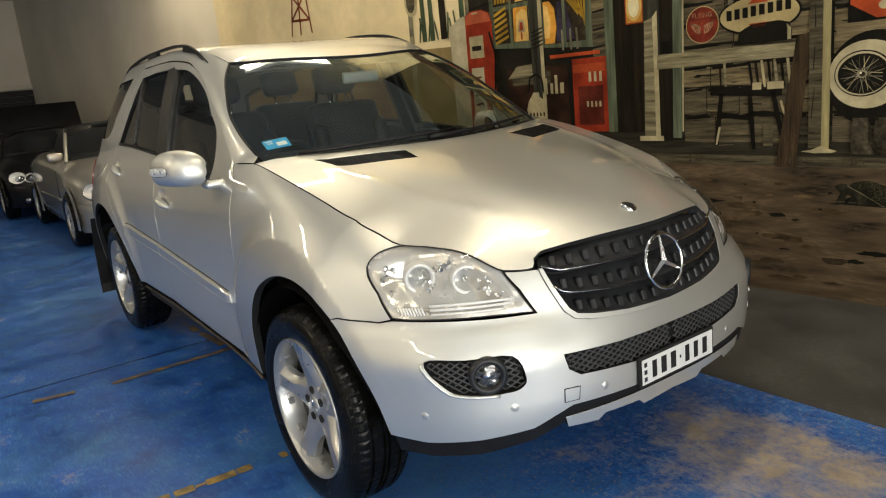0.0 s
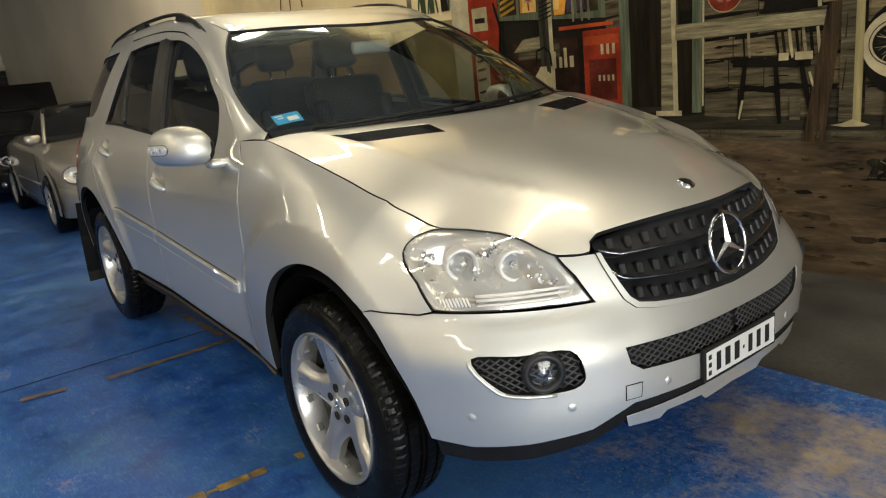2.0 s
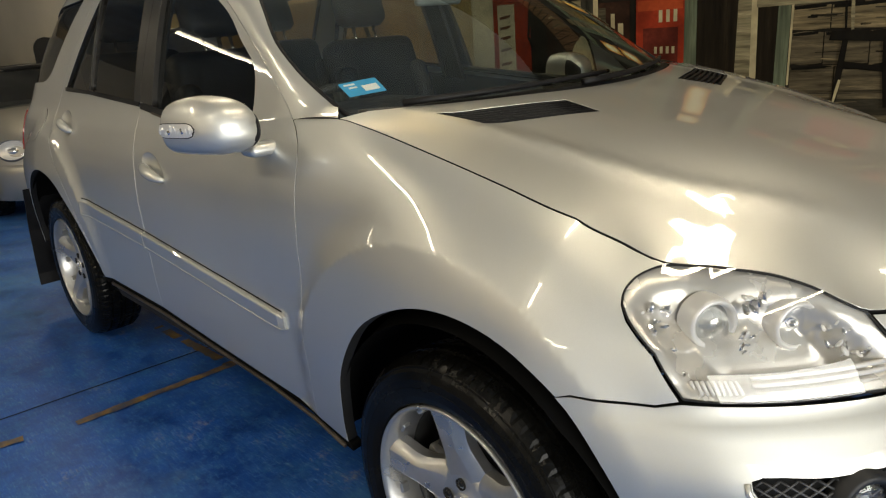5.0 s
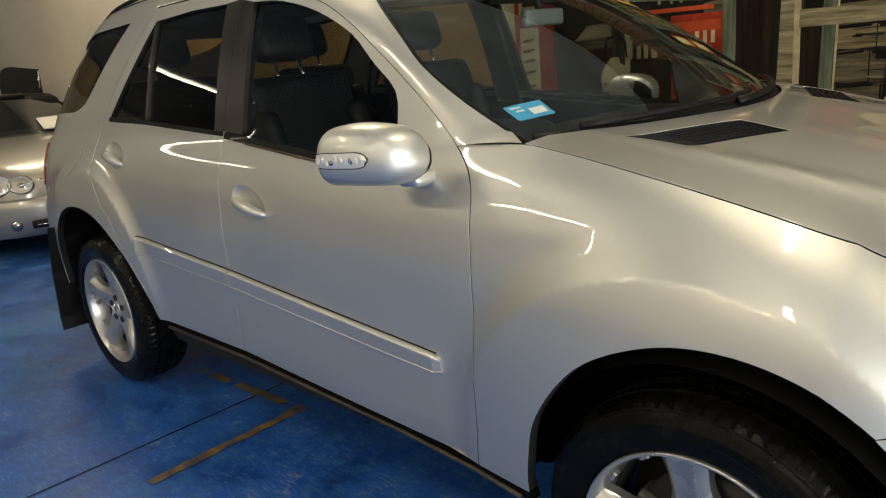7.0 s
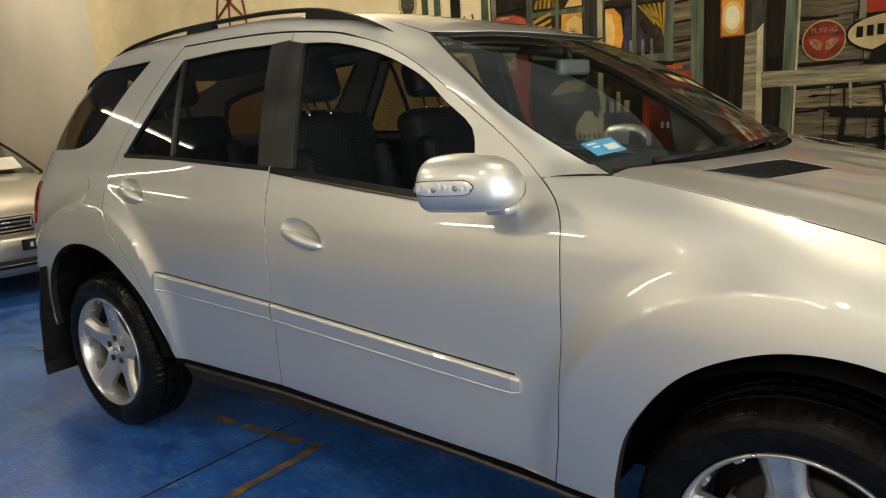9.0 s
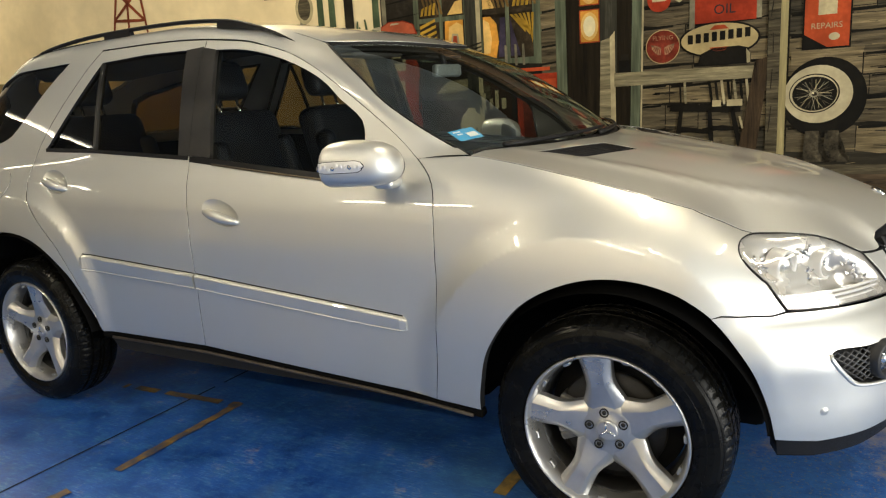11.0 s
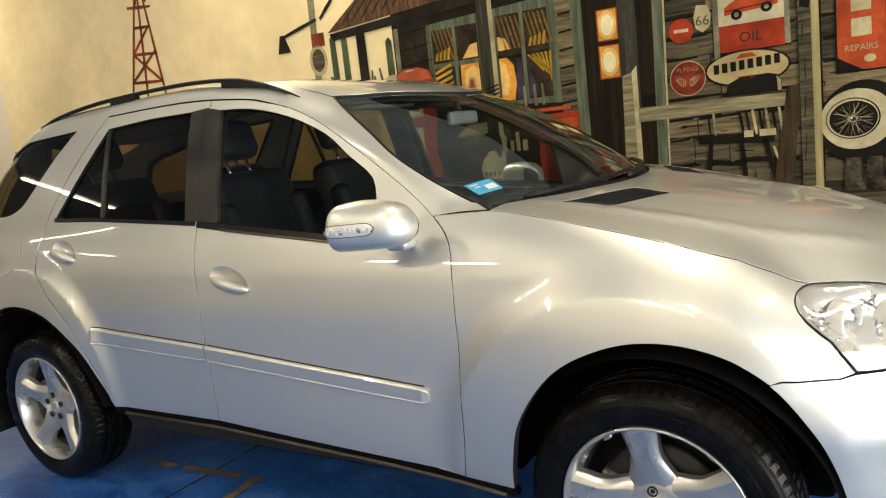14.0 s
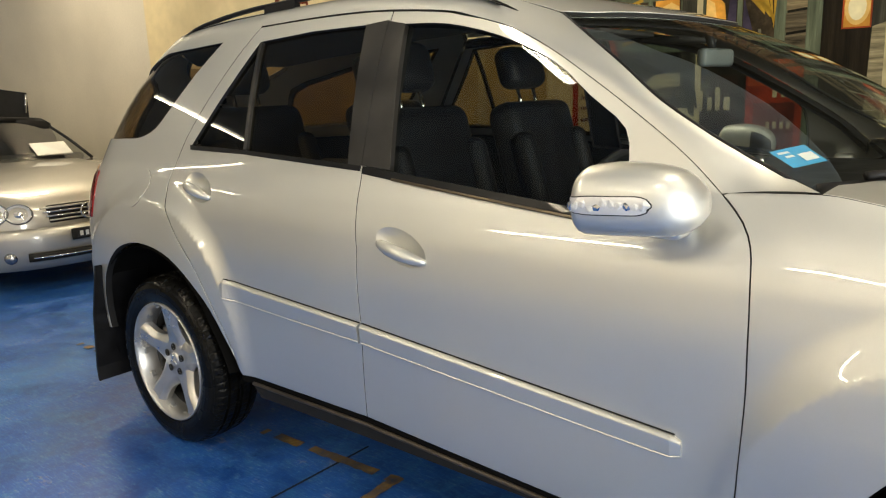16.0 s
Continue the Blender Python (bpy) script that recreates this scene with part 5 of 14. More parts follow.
# wheels
def tyre_mesh():
    R, prof = 0.366, []
    shape = [(0.253, 0.098), (0.262, 0.110), (0.280, 0.1165), (0.300, 0.1185), (0.318, 0.1165), (0.334, 0.1105), (0.347, 0.101), (0.3555, 0.091), (0.361, 0.082)]
    groove = 0.3565
    tread = [(0.3635, 0.073), (0.3645, 0.058), (groove, 0.056), (groove, 0.047), (0.3655, 0.045), (0.366, 0.016), (groove, 0.014), (groove, 0.004), (0.366, 0.002)]
    half = shape + tread
    prof = [(r, -y) for r, y in half] + [(r, y) for r, y in half[::-1]] + [(0.253, 0.100)]
    n, V, F = 288, [], []
    for i in range(n):
        a = 2 * math.pi * i / n
        for j, (r, y) in enumerate(prof):
            edge = abs(y)
            rr = r
            if i % 4 == 0 and 0.06 < edge < 0.112 and r > 0.355:
                rr -= 0.0028
            if (i + 2) % 4 == 0 and edge < 0.05 and r > 0.364:
                rr -= 0.0018
            V.append((rr * math.cos(a), y, rr * math.sin(a)))
    k = len(prof)
    for i in range(n):
        for j in range(k - 1):
            F.append((i * k + j, i * k + j + 1, ((i + 1) % n) * k + j + 1, ((i + 1) % n) * k + j))
    return V, F


def build_wheel(name):
    """A wheel that faces -y, its axle at the origin."""
    w = new(name)
    V, F = tyre_mesh()
    ty = mesh_object("tyre", V, F, RUBBER, w, "black road tyre with grooved tread", False)
    for r, wd in ((0.300, 0.0015), (0.343, 0.002)):
        bm = bmesh.new()
        tube(bm, [(r * math.cos(a), -0.1180 if r < 0.32 else -0.1035, r * math.sin(a)) for a in np.linspace(0, 2 * math.pi, 96, endpoint=False)], wd, 5, True)
        part("sidewall_rib", bm, RUBBER, ty)
    bm = bmesh.new()
    lathe(bm, [(0.256, -0.100), (0.2565, -0.108), (0.2535, -0.113), (0.249, -0.111), (0.245, -0.104), (0.241, -0.095), (0.2345, -0.060), (0.232, -0.025)], 96)
    rim = part("rim", bm, ALLOY, w, "silver alloy rim")
    bm = bmesh.new()
    lathe(bm, [(0.232, -0.025), (0.224, -0.018), (0.221, 0.02), (0.222, 0.09), (0.235, 0.10)], 96)
    # alloy barrel coloured near black for the shade behind the spokes
    part("rim_barrel", bm, BARREL_SHADE, rim, "inner barrel, coloured dark for the shade behind the spokes")
    # five broad spokes with a raised flank on each side
    for q in range(5):
        a0 = radians(90 + 72 * q)
        bm = bmesh.new()
        rows, n = [], 15
        for i in range(n):
            f = i / (n - 1)
            r = 0.055 + 0.191 * f
            half = 0.043 + 0.008 * ease(0.55, 1.0, f) + 0.031 * (1 - ease(0.0, 0.55, f))
            y0 = -0.070 - 0.020 * ease(0, 0.75, f) - 0.006 * ease(0.7, 1, f)
            ring = []
            for t, h in ((-1.0, 0.045), (-1.0, 0.020), (-0.88, 0.013), (-0.56, 0.001), (-0.46, -0.0005), (0, 0.001 + 0.002 * f), (0.46, -0.0005), (0.56, 0.001), (0.88, 0.013), (1.0, 0.020), (1.0, 0.045)):
                y = y0 + h + 0.004 * (1 - f)
                wv = t * half
                ring.append(bm.verts.new((r * math.cos(a0) - wv * math.sin(a0), y, r * math.sin(a0) + wv * math.cos(a0))))
            rows.append(ring)
        for i in range(n - 1):
            for j in range(10):
                bm.faces.new((rows[i][j], rows[i + 1][j], rows[i + 1][j + 1], rows[i][j + 1]))
        bmesh.ops.recalc_face_normals(bm, faces=bm.faces)
        part("spoke", bm, ALLOY, rim, sharp=24)
        for d in (-13, 13):   # cast pads on the rim between the spokes
            a = a0 + radians(36 + d)
            m = Matrix.Rotation(-a, 4, "Y")
            bm = bmesh.new()
            box(bm, (0.228, -0.078, -0.013), (0.2385, -0.056, 0.013), 0.003, 1, m)
            part("rim_pad", bm, ALLOY, rim)
    bm = bmesh.new()
    lathe(bm, [(0.0, -0.074), (0.030, -0.074), (0.034, -0.070), (0.062, -0.069), (0.080, -0.066), (0.092, -0.058), (0.098, -0.040), (0.100, 0.0)], 48)
    hub = part("hub", bm, ALLOY, rim)
    bm = bmesh.new()
    lathe(bm, [(0.0, -0.0765), (0.026, -0.076), (0.0335, -0.0745), (0.035, -0.068)], 40)
    cap = part("centre_cap", bm, ALLOY, hub, "round centre cap with a raised emblem")
    for k in range(3):
        a = radians(90 + 120 * k)
        bm = bmesh.new()
        tube(bm, [(0.004 * math.cos(a), -0.0775, 0.004 * math.sin(a)), (0.030 * math.cos(a), -0.077, 0.030 * math.sin(a))], lambda t: 0.0045 - 0.003 * t, 6)
        part("cap_bar", bm, CHROME, hub)
    for q in range(5):
        a = radians(90 + 72 * q)
        c = Vector((0.056 * math.cos(a), 0, 0.056 * math.sin(a)))
        bm = bmesh.new()
        lathe(bm, [(0.0, -0.067), (0.0105, -0.067), (0.0115, -0.0735), (0.0145, -0.0735), (0.0145, -0.066)], 18, Matrix.Translation(c))
        bolt = part("bolt_recess", bm, GAP, hub, "dark wheel bolt recess")
        bm = bmesh.new()
        lathe(bm, [(0.0, -0.0715), (0.007, -0.0715), (0.0085, -0.066)], 6, Matrix.Translation(c))
        part("wheel_bolt", bm, STEEL, hub)
    bm = bmesh.new()
    lathe(bm, [(0.06, 0.0), (0.075, -0.01), (0.165, -0.012), (0.170, 0.0), (0.165, 0.014), (0.06, 0.014)], 64)
    part("brake_disc", bm, STEEL, w, "grey steel brake disc")
    bm = bmesh.new()
    lathe(bm, [(0.0, 0.05), (0.215, 0.045), (0.218, 0.06)], 48)
    part("dust_shield", bm, GAP, w)
    bm = bmesh.new()
    for k in range(6):
        a = radians(150 + k * 9)
        box(bm, (0.10, -0.030, -0.014), (0.178, 0.035, 0.014), 0.008, 2, Matrix.Rotation(-a, 4, "Y"))
    part("brake_caliper", bm, CALIPER, w, "grey cast brake caliper")
    return w


wheel_right = build_wheel("wheel")
wheel_right.parent = suv
TRACK = 0.815
wheel_right.matrix_basis = pose(0, -TRACK, 0.364, 0, -8.5, 0)
for x, s, spin in ((-2.895, 1, 3), (0, -1, 11), (-2.895, -1, 40)):
    w = copy_thing(wheel_right, Matrix.Translation((x, -(TRACK if x > -1 else TRACK - 0.03) * s, 0.364)) @ pose(0, 0, 0, 0, spin, 0 if s > 0 else 180))
    w.parent = suv
# wheel wells and underbody
for x, c, s in ((0.01, 0.45, 1), (0.01, 0.45, -1), (-2.92, 0.50, 1), (-2.92, 0.50, -1)):
    V, F = [], []
    for i in range(33):
        a = math.pi * (0.03 + (0.95 if x > -1 else 1.02) * i / 32)
        for y, r in ((0.918, c - 0.012), (0.86, c + 0.01), (0.62, c + 0.01), (0.55, 0.02)):
            px, pz = x + r * math.cos(a), 0.37 + r * math.sin(a)
            u = px
            for _ in range(12):   # where the skin stands at this length
                u += (px - shell(u, pz)[0]) * 0.7
            V.append((px, -min(y, abs(shell(u, pz)[1]) - 0.010) * s, pz))
    for i in range(32):
        for j in range(3):
            F.append((i * 4 + j, i * 4 + j + 1, i * 4 + j + 5, i * 4 + j + 4))
    mesh_object("wheel_well", V, F, LINER, suv, "black wheel well liner")
boxed("underbody", (-3.75, -0.58, 0.30), (0.42, 0.58, 0.42), LINER, suv, 0.03)
boxed("sill_box", (-2.36, -0.76, 0.345), (-0.46, 0.76, 0.42), LINER, suv, 0.02)

# cabin
boxed("cabin_floor", (-3.6, -0.80, 0.42), (-0.45, 0.80, 0.46), LEATHER, suv, 0.01)
boxed("bulkhead", (-0.62, -0.76, 0.44), (-0.50, 0.76, 1.02), LEATHER, suv, 0.01)
bm = bmesh.new()
for y0, y1, z1 in ((-0.76, 0.76, 1.13),):
    box(bm, (-1.02, y0, 0.92), (-0.42, y1, z1), 0.05, 3)
box(bm, (-1.06, -0.56, 1.05), (-0.78, -0.16, 1.185), 0.05, 3)
part("dashboard", bm, LEATHER, suv, "black dashboard")
c = Vector((-1.18, -0.36, 1.06))
m = Matrix.Translation(c) @ Matrix.Rotation(radians(-64), 4, "Y")
bm = bmesh.new()
tube(bm, [m @ Vector((0.185 * math.cos(a), 0.185 * math.sin(a), 0)) for a in np.linspace(0, 2 * math.pi, 40, endpoint=False)], 0.016, 10, True)
box(bm, (-0.07, -0.06, -0.03), (0.06, 0.06, 0.01), 0.02, 2, m)
for a in (90, -90, 180):
    tube(bm, [m @ Vector((0, 0, -0.01)), m @ Vector((0.18 * math.cos(radians(a)), 0.18 * math.sin(radians(a)), 0))], 0.014, 8)
part("steering_wheel", bm, LEATHER, suv, "black leather steering wheel")


def build_seat(name, x, y, w=0.54):
    seat = new(name)
    bm = bmesh.new()
    box(bm, (-0.28, -w / 2, 0.0), (0.28, w / 2, 0.20), 0.07, 4)
    part("cushion", bm, LEATHER, seat)
    m = Matrix.Translation((-0.22, 0, 0.16)) @ Matrix.Rotation(radians(-16), 4, "Y")
    bm = bmesh.new()
    box(bm, (-0.08, -w / 2 + 0.02, 0.0), (0.07, w / 2 - 0.02, 0.66), 0.06, 4, m)
    for sd in (-1, 1):
        box(bm, (0.0, sd * (w / 2 - 0.06) - 0.05, 0.08), (0.11, sd * (w / 2 - 0.06) + 0.05, 0.52), 0.045, 3, m)
    part("backrest", bm, LEATHER, seat)
    bm = bmesh.new()
    box(bm, (-0.055, -0.135, 0.72), (0.055, 0.135, 0.90), 0.05, 4, m)
    head = part("headrest", bm, LEATHER, seat, "padded black headrest")
    for sd in (-0.06, 0.06):
        bm = bmesh.new()
        tube(bm, [m @ Vector((0, sd, 0.62)), m @ Vector((0, sd, 0.74))], 0.008, 8)
        part("headrest_post", bm, CHROME, seat)
    seat.matrix_basis = pose(x, y, 0.58)
    seat.parent = suv
    return tagged(seat, "black leather car seat")


first = build_seat("car_seat", -1.50, -0.38)
for x, y in ((-1.50, 0.38), (-2.42, -0.42), (-2.42, 0.42)):
    q = copy_thing(first, pose(x, y, 0.58 if x > -2 else 0.60))
    q.parent = suv
boxed("centre_console", (-1.7, -0.12, 0.45), (-0.9, 0.12, 0.82), LEATHER, suv, 0.03)
boxed("cargo_cover", (-3.60, -0.70, 1.02), (-2.82, 0.70, 1.06), LEATHER, suv, 0.015)
bm = bmesh.new()
box(bm, (-0.016, -0.095, -0.028), (0.016, 0.095, 0.028), 0.013, 3, Matrix.Translation((-0.97, 0.02, 1.500)) @ Matrix.Rotation(radians(-8), 4, "Z"))
mir = part("rear_view_mirror", bm, MIRROR_BACK, suv, "grey rear-view mirror behind the screen")
bm = bmesh.new()
tube(bm, [(-0.98, 0.02, 1.52), (-1.0, 0.02, 1.590)], 0.014, 8)
part("mirror_stem", bm, GREY_PLASTIC, mir)
for s in BOTH:   # sun visors
    boxed("sun_visor", (-1.26, 0.10 * s if s > 0 else -0.46, 1.570), (-1.12, 0.46 if s > 0 else -0.10, 1.584), HEADLINER, suv, 0.006)

# ---- the mural: flat painted shapes on the wall ----
TURN = math.atan(0.08)
WALL_FRAME = Matrix.Translation((0, WALL_Y, 0)) @ Matrix.Rotation(TURN, 4, "Z")
mural = thing("mural", "wall mural of an old roadside petrol station", "mural", WALL_FRAME)


def brush(name, base, var=0.30, scale=5.0, grain=38.0, stretch=None):
    return mat(name, tuple(c * k for c, k in zip(base, (0.77, 0.73, 0.565))), 0.65, 0, var, scale, grain, 0.15, stretch=stretch, spec=0.10)


LONG, TALL = (0.35, 1, 5.0), (5.0, 1, 0.35)


SKY_PAINT, DESERT_PAINT = brush("sky_paint", (0.98, 0.86, 0.66), 0.08, 1.2, 9), brush("desert_paint", (0.42, 0.33, 0.18), 0.2, 2)
EARTH_PAINT, EARTH_LIGHT, EARTH_LIGHT2, EARTH_DARK = mat("earth_paint", (0.115, 0.080, 0.046), 0.65, 0, 0.4, 4, 30, 0.15, spec=0.10, dark=(0.013, 0.010, 0.007), stretch=(0.45, 1, 2.6)), brush("earth_light", (0.15, 0.105, 0.066), 0.4, 9, 40, stretch=(0.6, 1, 1.6)), brush("earth_tan", (0.10, 0.072, 0.047), 0.4, 9, 40, stretch=(0.6, 1, 1.6)), brush("earth_dark", (0.014, 0.015, 0.012))
PORCH_PAINT, TIMBER_MID, TIMBER_DARK = brush("porch_paint", (0.050, 0.046, 0.040), 0.4, stretch=LONG), brush("timber_mid", (0.13, 0.115, 0.09), 0.45, 9, 60, stretch=LONG), brush("timber_dark", (0.030, 0.026, 0.022), 0.4)
BOARD_DARK, BOARD_DARK2, BOARD_MID, BOARD_LIGHT = brush("board_gap", (0.020, 0.018, 0.016)), brush("board_dark", (0.075, 0.068, 0.058), 0.45, 8, 50, stretch=LONG), brush("board_mid", (0.15, 0.128, 0.098), 0.45, 8, 50, stretch=LONG), brush("board_light", (0.26, 0.215, 0.15), 0.4, 8, 50, stretch=LONG)
RUST_PAINT, RUST_DARK, POLE_PAINT, POLE_DARK = brush("rust_paint", (0.30, 0.075, 0.04)), brush("rust_dark", (0.15, 0.06, 0.04)), brush("pole_paint", (0.26, 0.25, 0.21)), brush("pole_dark", (0.06, 0.06, 0.055), 0.4, stretch=TALL)
CREAM_PAINT, RAIL_PAINT, POST_LIT, POST_BROWN = brush("cream_paint", (0.56, 0.50, 0.37), 0.2), brush("rail_paint", (0.33, 0.30, 0.225), 0.35, 9, 50, stretch=LONG), brush("post_lit", (0.46, 0.41, 0.25), 0.2, stretch=TALL), brush("post_brown", (0.17, 0.135, 0.09), 0.35, stretch=TALL)
CACTUS_PAINT, ROOF_PAINT, GREEN_PAINT = brush("cactus_paint", (0.10, 0.15, 0.10)), brush("roof_paint", (0.16, 0.095, 0.06), 0.4, 9, 60, stretch=TALL), brush("green_paint", (0.15, 0.185, 0.15), 0.3, stretch=TALL)
NIGHT_BLUE, CURTAIN_DIM = brush("night_blue", (0.065, 0.055, 0.12), 0.3), brush("curtain_dim", (0.20, 0.13, 0.05), 0.3)
EARTH_PAINT2 = brush("earth_brown", (0.055, 0.040, 0.030), 0.4, 12, 40)
HALO_PAINT = brush("halo_paint", (0.98, 0.66, 0.26), 0.15)
PUMP_GLOW = brush("pump_cap_red", (0.62, 0.15, 0.085), 0.2)
GLOW_PAINT, LIGHT_PAINT, NIGHT_PAINT, CURTAIN_PAINT, ORANGE_PAINT = brush("amber_paint", (0.86, 0.42, 0.08), 0.2), brush("light_paint", (1.0, 0.95, 0.75), 0.1), brush("night_paint", (0.055, 0.042, 0.03), 0.5, 9), brush("curtain_paint", (0.55, 0.35, 0.05), 0.25), brush("orange_paint", (0.50, 0.085, 0.032), 0.2)
DRINK_BROWN, RED_PAINT, RED_DARK, PUMP_WHITE = brush("drink_brown", (0.045, 0.022, 0.016), 0.4), brush("red_paint", (0.38, 0.046, 0.022), 0.25), brush("red_dark", (0.15, 0.028, 0.02), 0.3), brush("pump_white", (0.60, 0.56, 0.48), 0.15)
DOOR_PAINT, OVAL_CREAM, LEAN_PAINT = brush("door_paint", (0.022, 0.017, 0.012), 0.4, stretch=TALL), brush("oval_cream", (0.52, 0.43, 0.26), 0.15), brush("lean_paint", (0.075, 0.052, 0.036), 0.5, 9, 60, stretch=TALL)
WHITEWALL, SPOKE_PAINT, BOOT_PAINT, TORTOISE, TORTOISE_LIGHT = brush("whitewall_paint", (0.58, 0.53, 0.42), 0.15), brush("spoke_paint", (0.35, 0.33, 0.29)), brush("boot_paint", (0.085, 0.075, 0.062), 0.5, 20), brush("tortoise_paint", (0.034, 0.033, 0.026), 0.4, 20), brush("tortoise_plate", (0.085, 0.078, 0.052), 0.3, 20)
FADED, SIGN_RED = brush("faded_letters", (0.44, 0.25, 0.17), 0.35, 30), brush("sign_red", (0.27, 0.045, 0.03), 0.35, 12)
INK = brush("ink_paint", (0.011, 0.010, 0.009), 0.3)
SHELL_DARK, SHELL_RIM = brush("shell_dark", (0.020, 0.019, 0.014), 0.4, 20), brush("shell_rim", (0.22, 0.20, 0.15), 0.3, 20)


def layer_y(layer):
    return -0.003 - 0.0012 * layer


def flat(name, material, layer, pts, label=""):
    """A painted patch on the wall: outline as (along the wall, height)."""
    pts = pts if area2(pts) > 0 else pts[::-1]
    bm = bmesh.new()
    f = bm.faces.new([bm.verts.new((x, layer_y(layer), z)) for x, z in pts])
    bmesh.ops.triangulate(bm, faces=[f])
    return part(name, bm, material, mural, label, smooth=False)


def round_patch(name, material, layer, x, z, rx, rz, label=""):
    return flat(name, material, layer, [(x + rx * math.cos(a), z + rz * math.sin(a)) for a in np.linspace(0, 2 * math.pi, 32, endpoint=False)], label)


def stroke(name, material, layer, a, b, w):
    """A brush stroke with tapered, uneven ends."""
    d = Vector((b[0] - a[0], b[1] - a[1]))
    s = Vector((-d.y, d.x)).normalized() * w / 2
    a, b = Vector(a), Vector(b)
    return flat(name, material, layer, [tuple(p) for p in (a + s * 0.7, a - s, a.lerp(b, 0.5) - s * 1.1, b - s * 0.6, b + s * 0.9, a.lerp(b, 0.45) + s)])


def lettering(text, material, layer, at, size):
    """Painted letters, as flat meshes of the built-in font."""
    cu = bpy.data.curves.new("letters", "FONT")
    cu.body, cu.size, cu.align_x, cu.align_y, cu.resolution_u = text, size, "CENTER", "CENTER", 3
    tmp = bpy.data.objects.new("letters", cu)
    scene.collection.objects.link(tmp)
    me = bpy.data.meshes.new_from_object(tmp.evaluated_get(bpy.context.evaluated_depsgraph_get()))
    bpy.data.objects.remove(tmp)
    me.materials.clear()
    me.materials.append(material)
    ob = new("lettering", me)
    ob.parent = mural
    ob.matrix_basis = Matrix.Translation((at[0], layer_y(layer), at[1])) @ Matrix.Rotation(radians(90), 4, "X")
    return tagged(ob, "painted word " + text)


flat("painted_sky", SKY_PAINT, 0, [(-7.3, -0.02), (-2.4, -0.02), (-2.4, 4.29), (-7.3, 4.29)], "pale ochre painted sky")
flat("painted_desert", DESERT_PAINT, 1, [(-7.3, -0.02), (-2.4, -0.02), (-2.4, 1.70), (-3.6, 1.74), (-5.0, 1.70), (-7.3, 1.78)], "tan painted desert")
flat("painted_wall", BOARD_DARK, 1, [(-2.6, 0.9), (8.0, 0.9), (8.0, 4.29), (-2.6, 4.29)], "dark weathered board wall in the painting")
flat("painted_earth", EARTH_PAINT, 2, [(-3.2, -0.02), (8.0, -0.02), (8.0, 0.74), (-3.2, 0.80)], "dark brown painted earth")
flat("painted_porch", PORCH_PAINT, 2, [(-2.6, 0.80), (8.0, 0.74), (8.0, 0.90), (-2.6, 1.02)], "grey painted porch floor")
flat("porch_edge", TIMBER_MID, 3, [(-2.6, 0.78), (8.0, 0.70), (8.0, 0.765), (-2.6, 0.84)])
stroke("tower_beam", RUST_PAINT, 3, (-5.431, 2.076), (-5.184, 3.011), 0.028)
stroke("tower_beam", RUST_PAINT, 3, (-5.001, 2.074), (-5.101, 3.012), 0.028)
stroke("tower_beam", RUST_PAINT, 3, (-5.233, 2.075), (-5.15, 3.011), 0.028)
stroke("tower_beam", RUST_PAINT, 3, (-5.39, 2.24), (-5.018, 2.212), 0.028)
stroke("tower_beam", RUST_PAINT, 3, (-5.324, 2.487), (-5.043, 2.461), 0.028)
stroke("tower_beam", RUST_PAINT, 3, (-5.266, 2.716), (-5.067, 2.7), 0.028)
stroke("tower_beam", RUST_PAINT, 3, (-5.307, 2.899), (-5.018, 2.866), 0.028)
stroke("tower_beam", RUST_PAINT, 3, (-5.39, 2.24), (-5.043, 2.488), 0.028)
stroke("tower_beam", RUST_PAINT, 3, (-5.018, 2.212), (-5.324, 2.487), 0.028)
stroke("tower_beam", RUST_PAINT, 3, (-5.324, 2.487), (-5.067, 2.718), 0.028)
stroke("tower_vane", RUST_DARK, 4, (-5.084, 3.141), (-4.918, 3.144), 0.035)
stroke("tower_vane", RUST_DARK, 4, (-5.094, 3.173), (-4.959, 3.284), 0.035)
stroke("tower_vane", RUST_DARK, 4, (-5.118, 3.193), (-5.067, 3.369), 0.035)
stroke("tower_vane", RUST_DARK, 4, (-5.149, 3.192), (-5.2, 3.366), 0.035)
stroke("tower_vane", RUST_DARK, 4, (-5.174, 3.172), (-5.308, 3.277), 0.035)
stroke("tower_vane", RUST_DARK, 4, (-5.184, 3.139), (-5.349, 3.137), 0.035)
stroke("tower_vane", RUST_DARK, 4, (-5.174, 3.107), (-5.308, 2.997), 0.035)
stroke("tower_vane", RUST_DARK, 4, (-5.149, 3.087), (-5.2, 2.912), 0.035)
stroke("tower_vane", RUST_DARK, 4, (-5.118, 3.088), (-5.067, 2.914), 0.035)
stroke("tower_vane", RUST_DARK, 4, (-5.094, 3.108), (-4.959, 3.002), 0.035)
flat("tower_tail", RUST_PAINT, 5, [(-5.184, 3.103), (-4.951, 3.088), (-4.918, 3.199), (-5.167, 3.195)])
flat("lamp_pole", POLE_PAINT, 4, [(-3.355, 1.788), (-3.294, 1.788), (-3.258, 2.878), (-3.32, 2.877)])
stroke("lamp_arm", TIMBER_DARK, 5, (-3.267, 2.451), (-3.628, 2.364), 0.03)
stroke("lamp_arm", TIMBER_DARK, 5, (-3.232, 2.452), (-3.054, 2.624), 0.03)
stroke("lamp_arm", TIMBER_DARK, 5, (-3.054, 2.624), (-2.767, 2.646), 0.03)
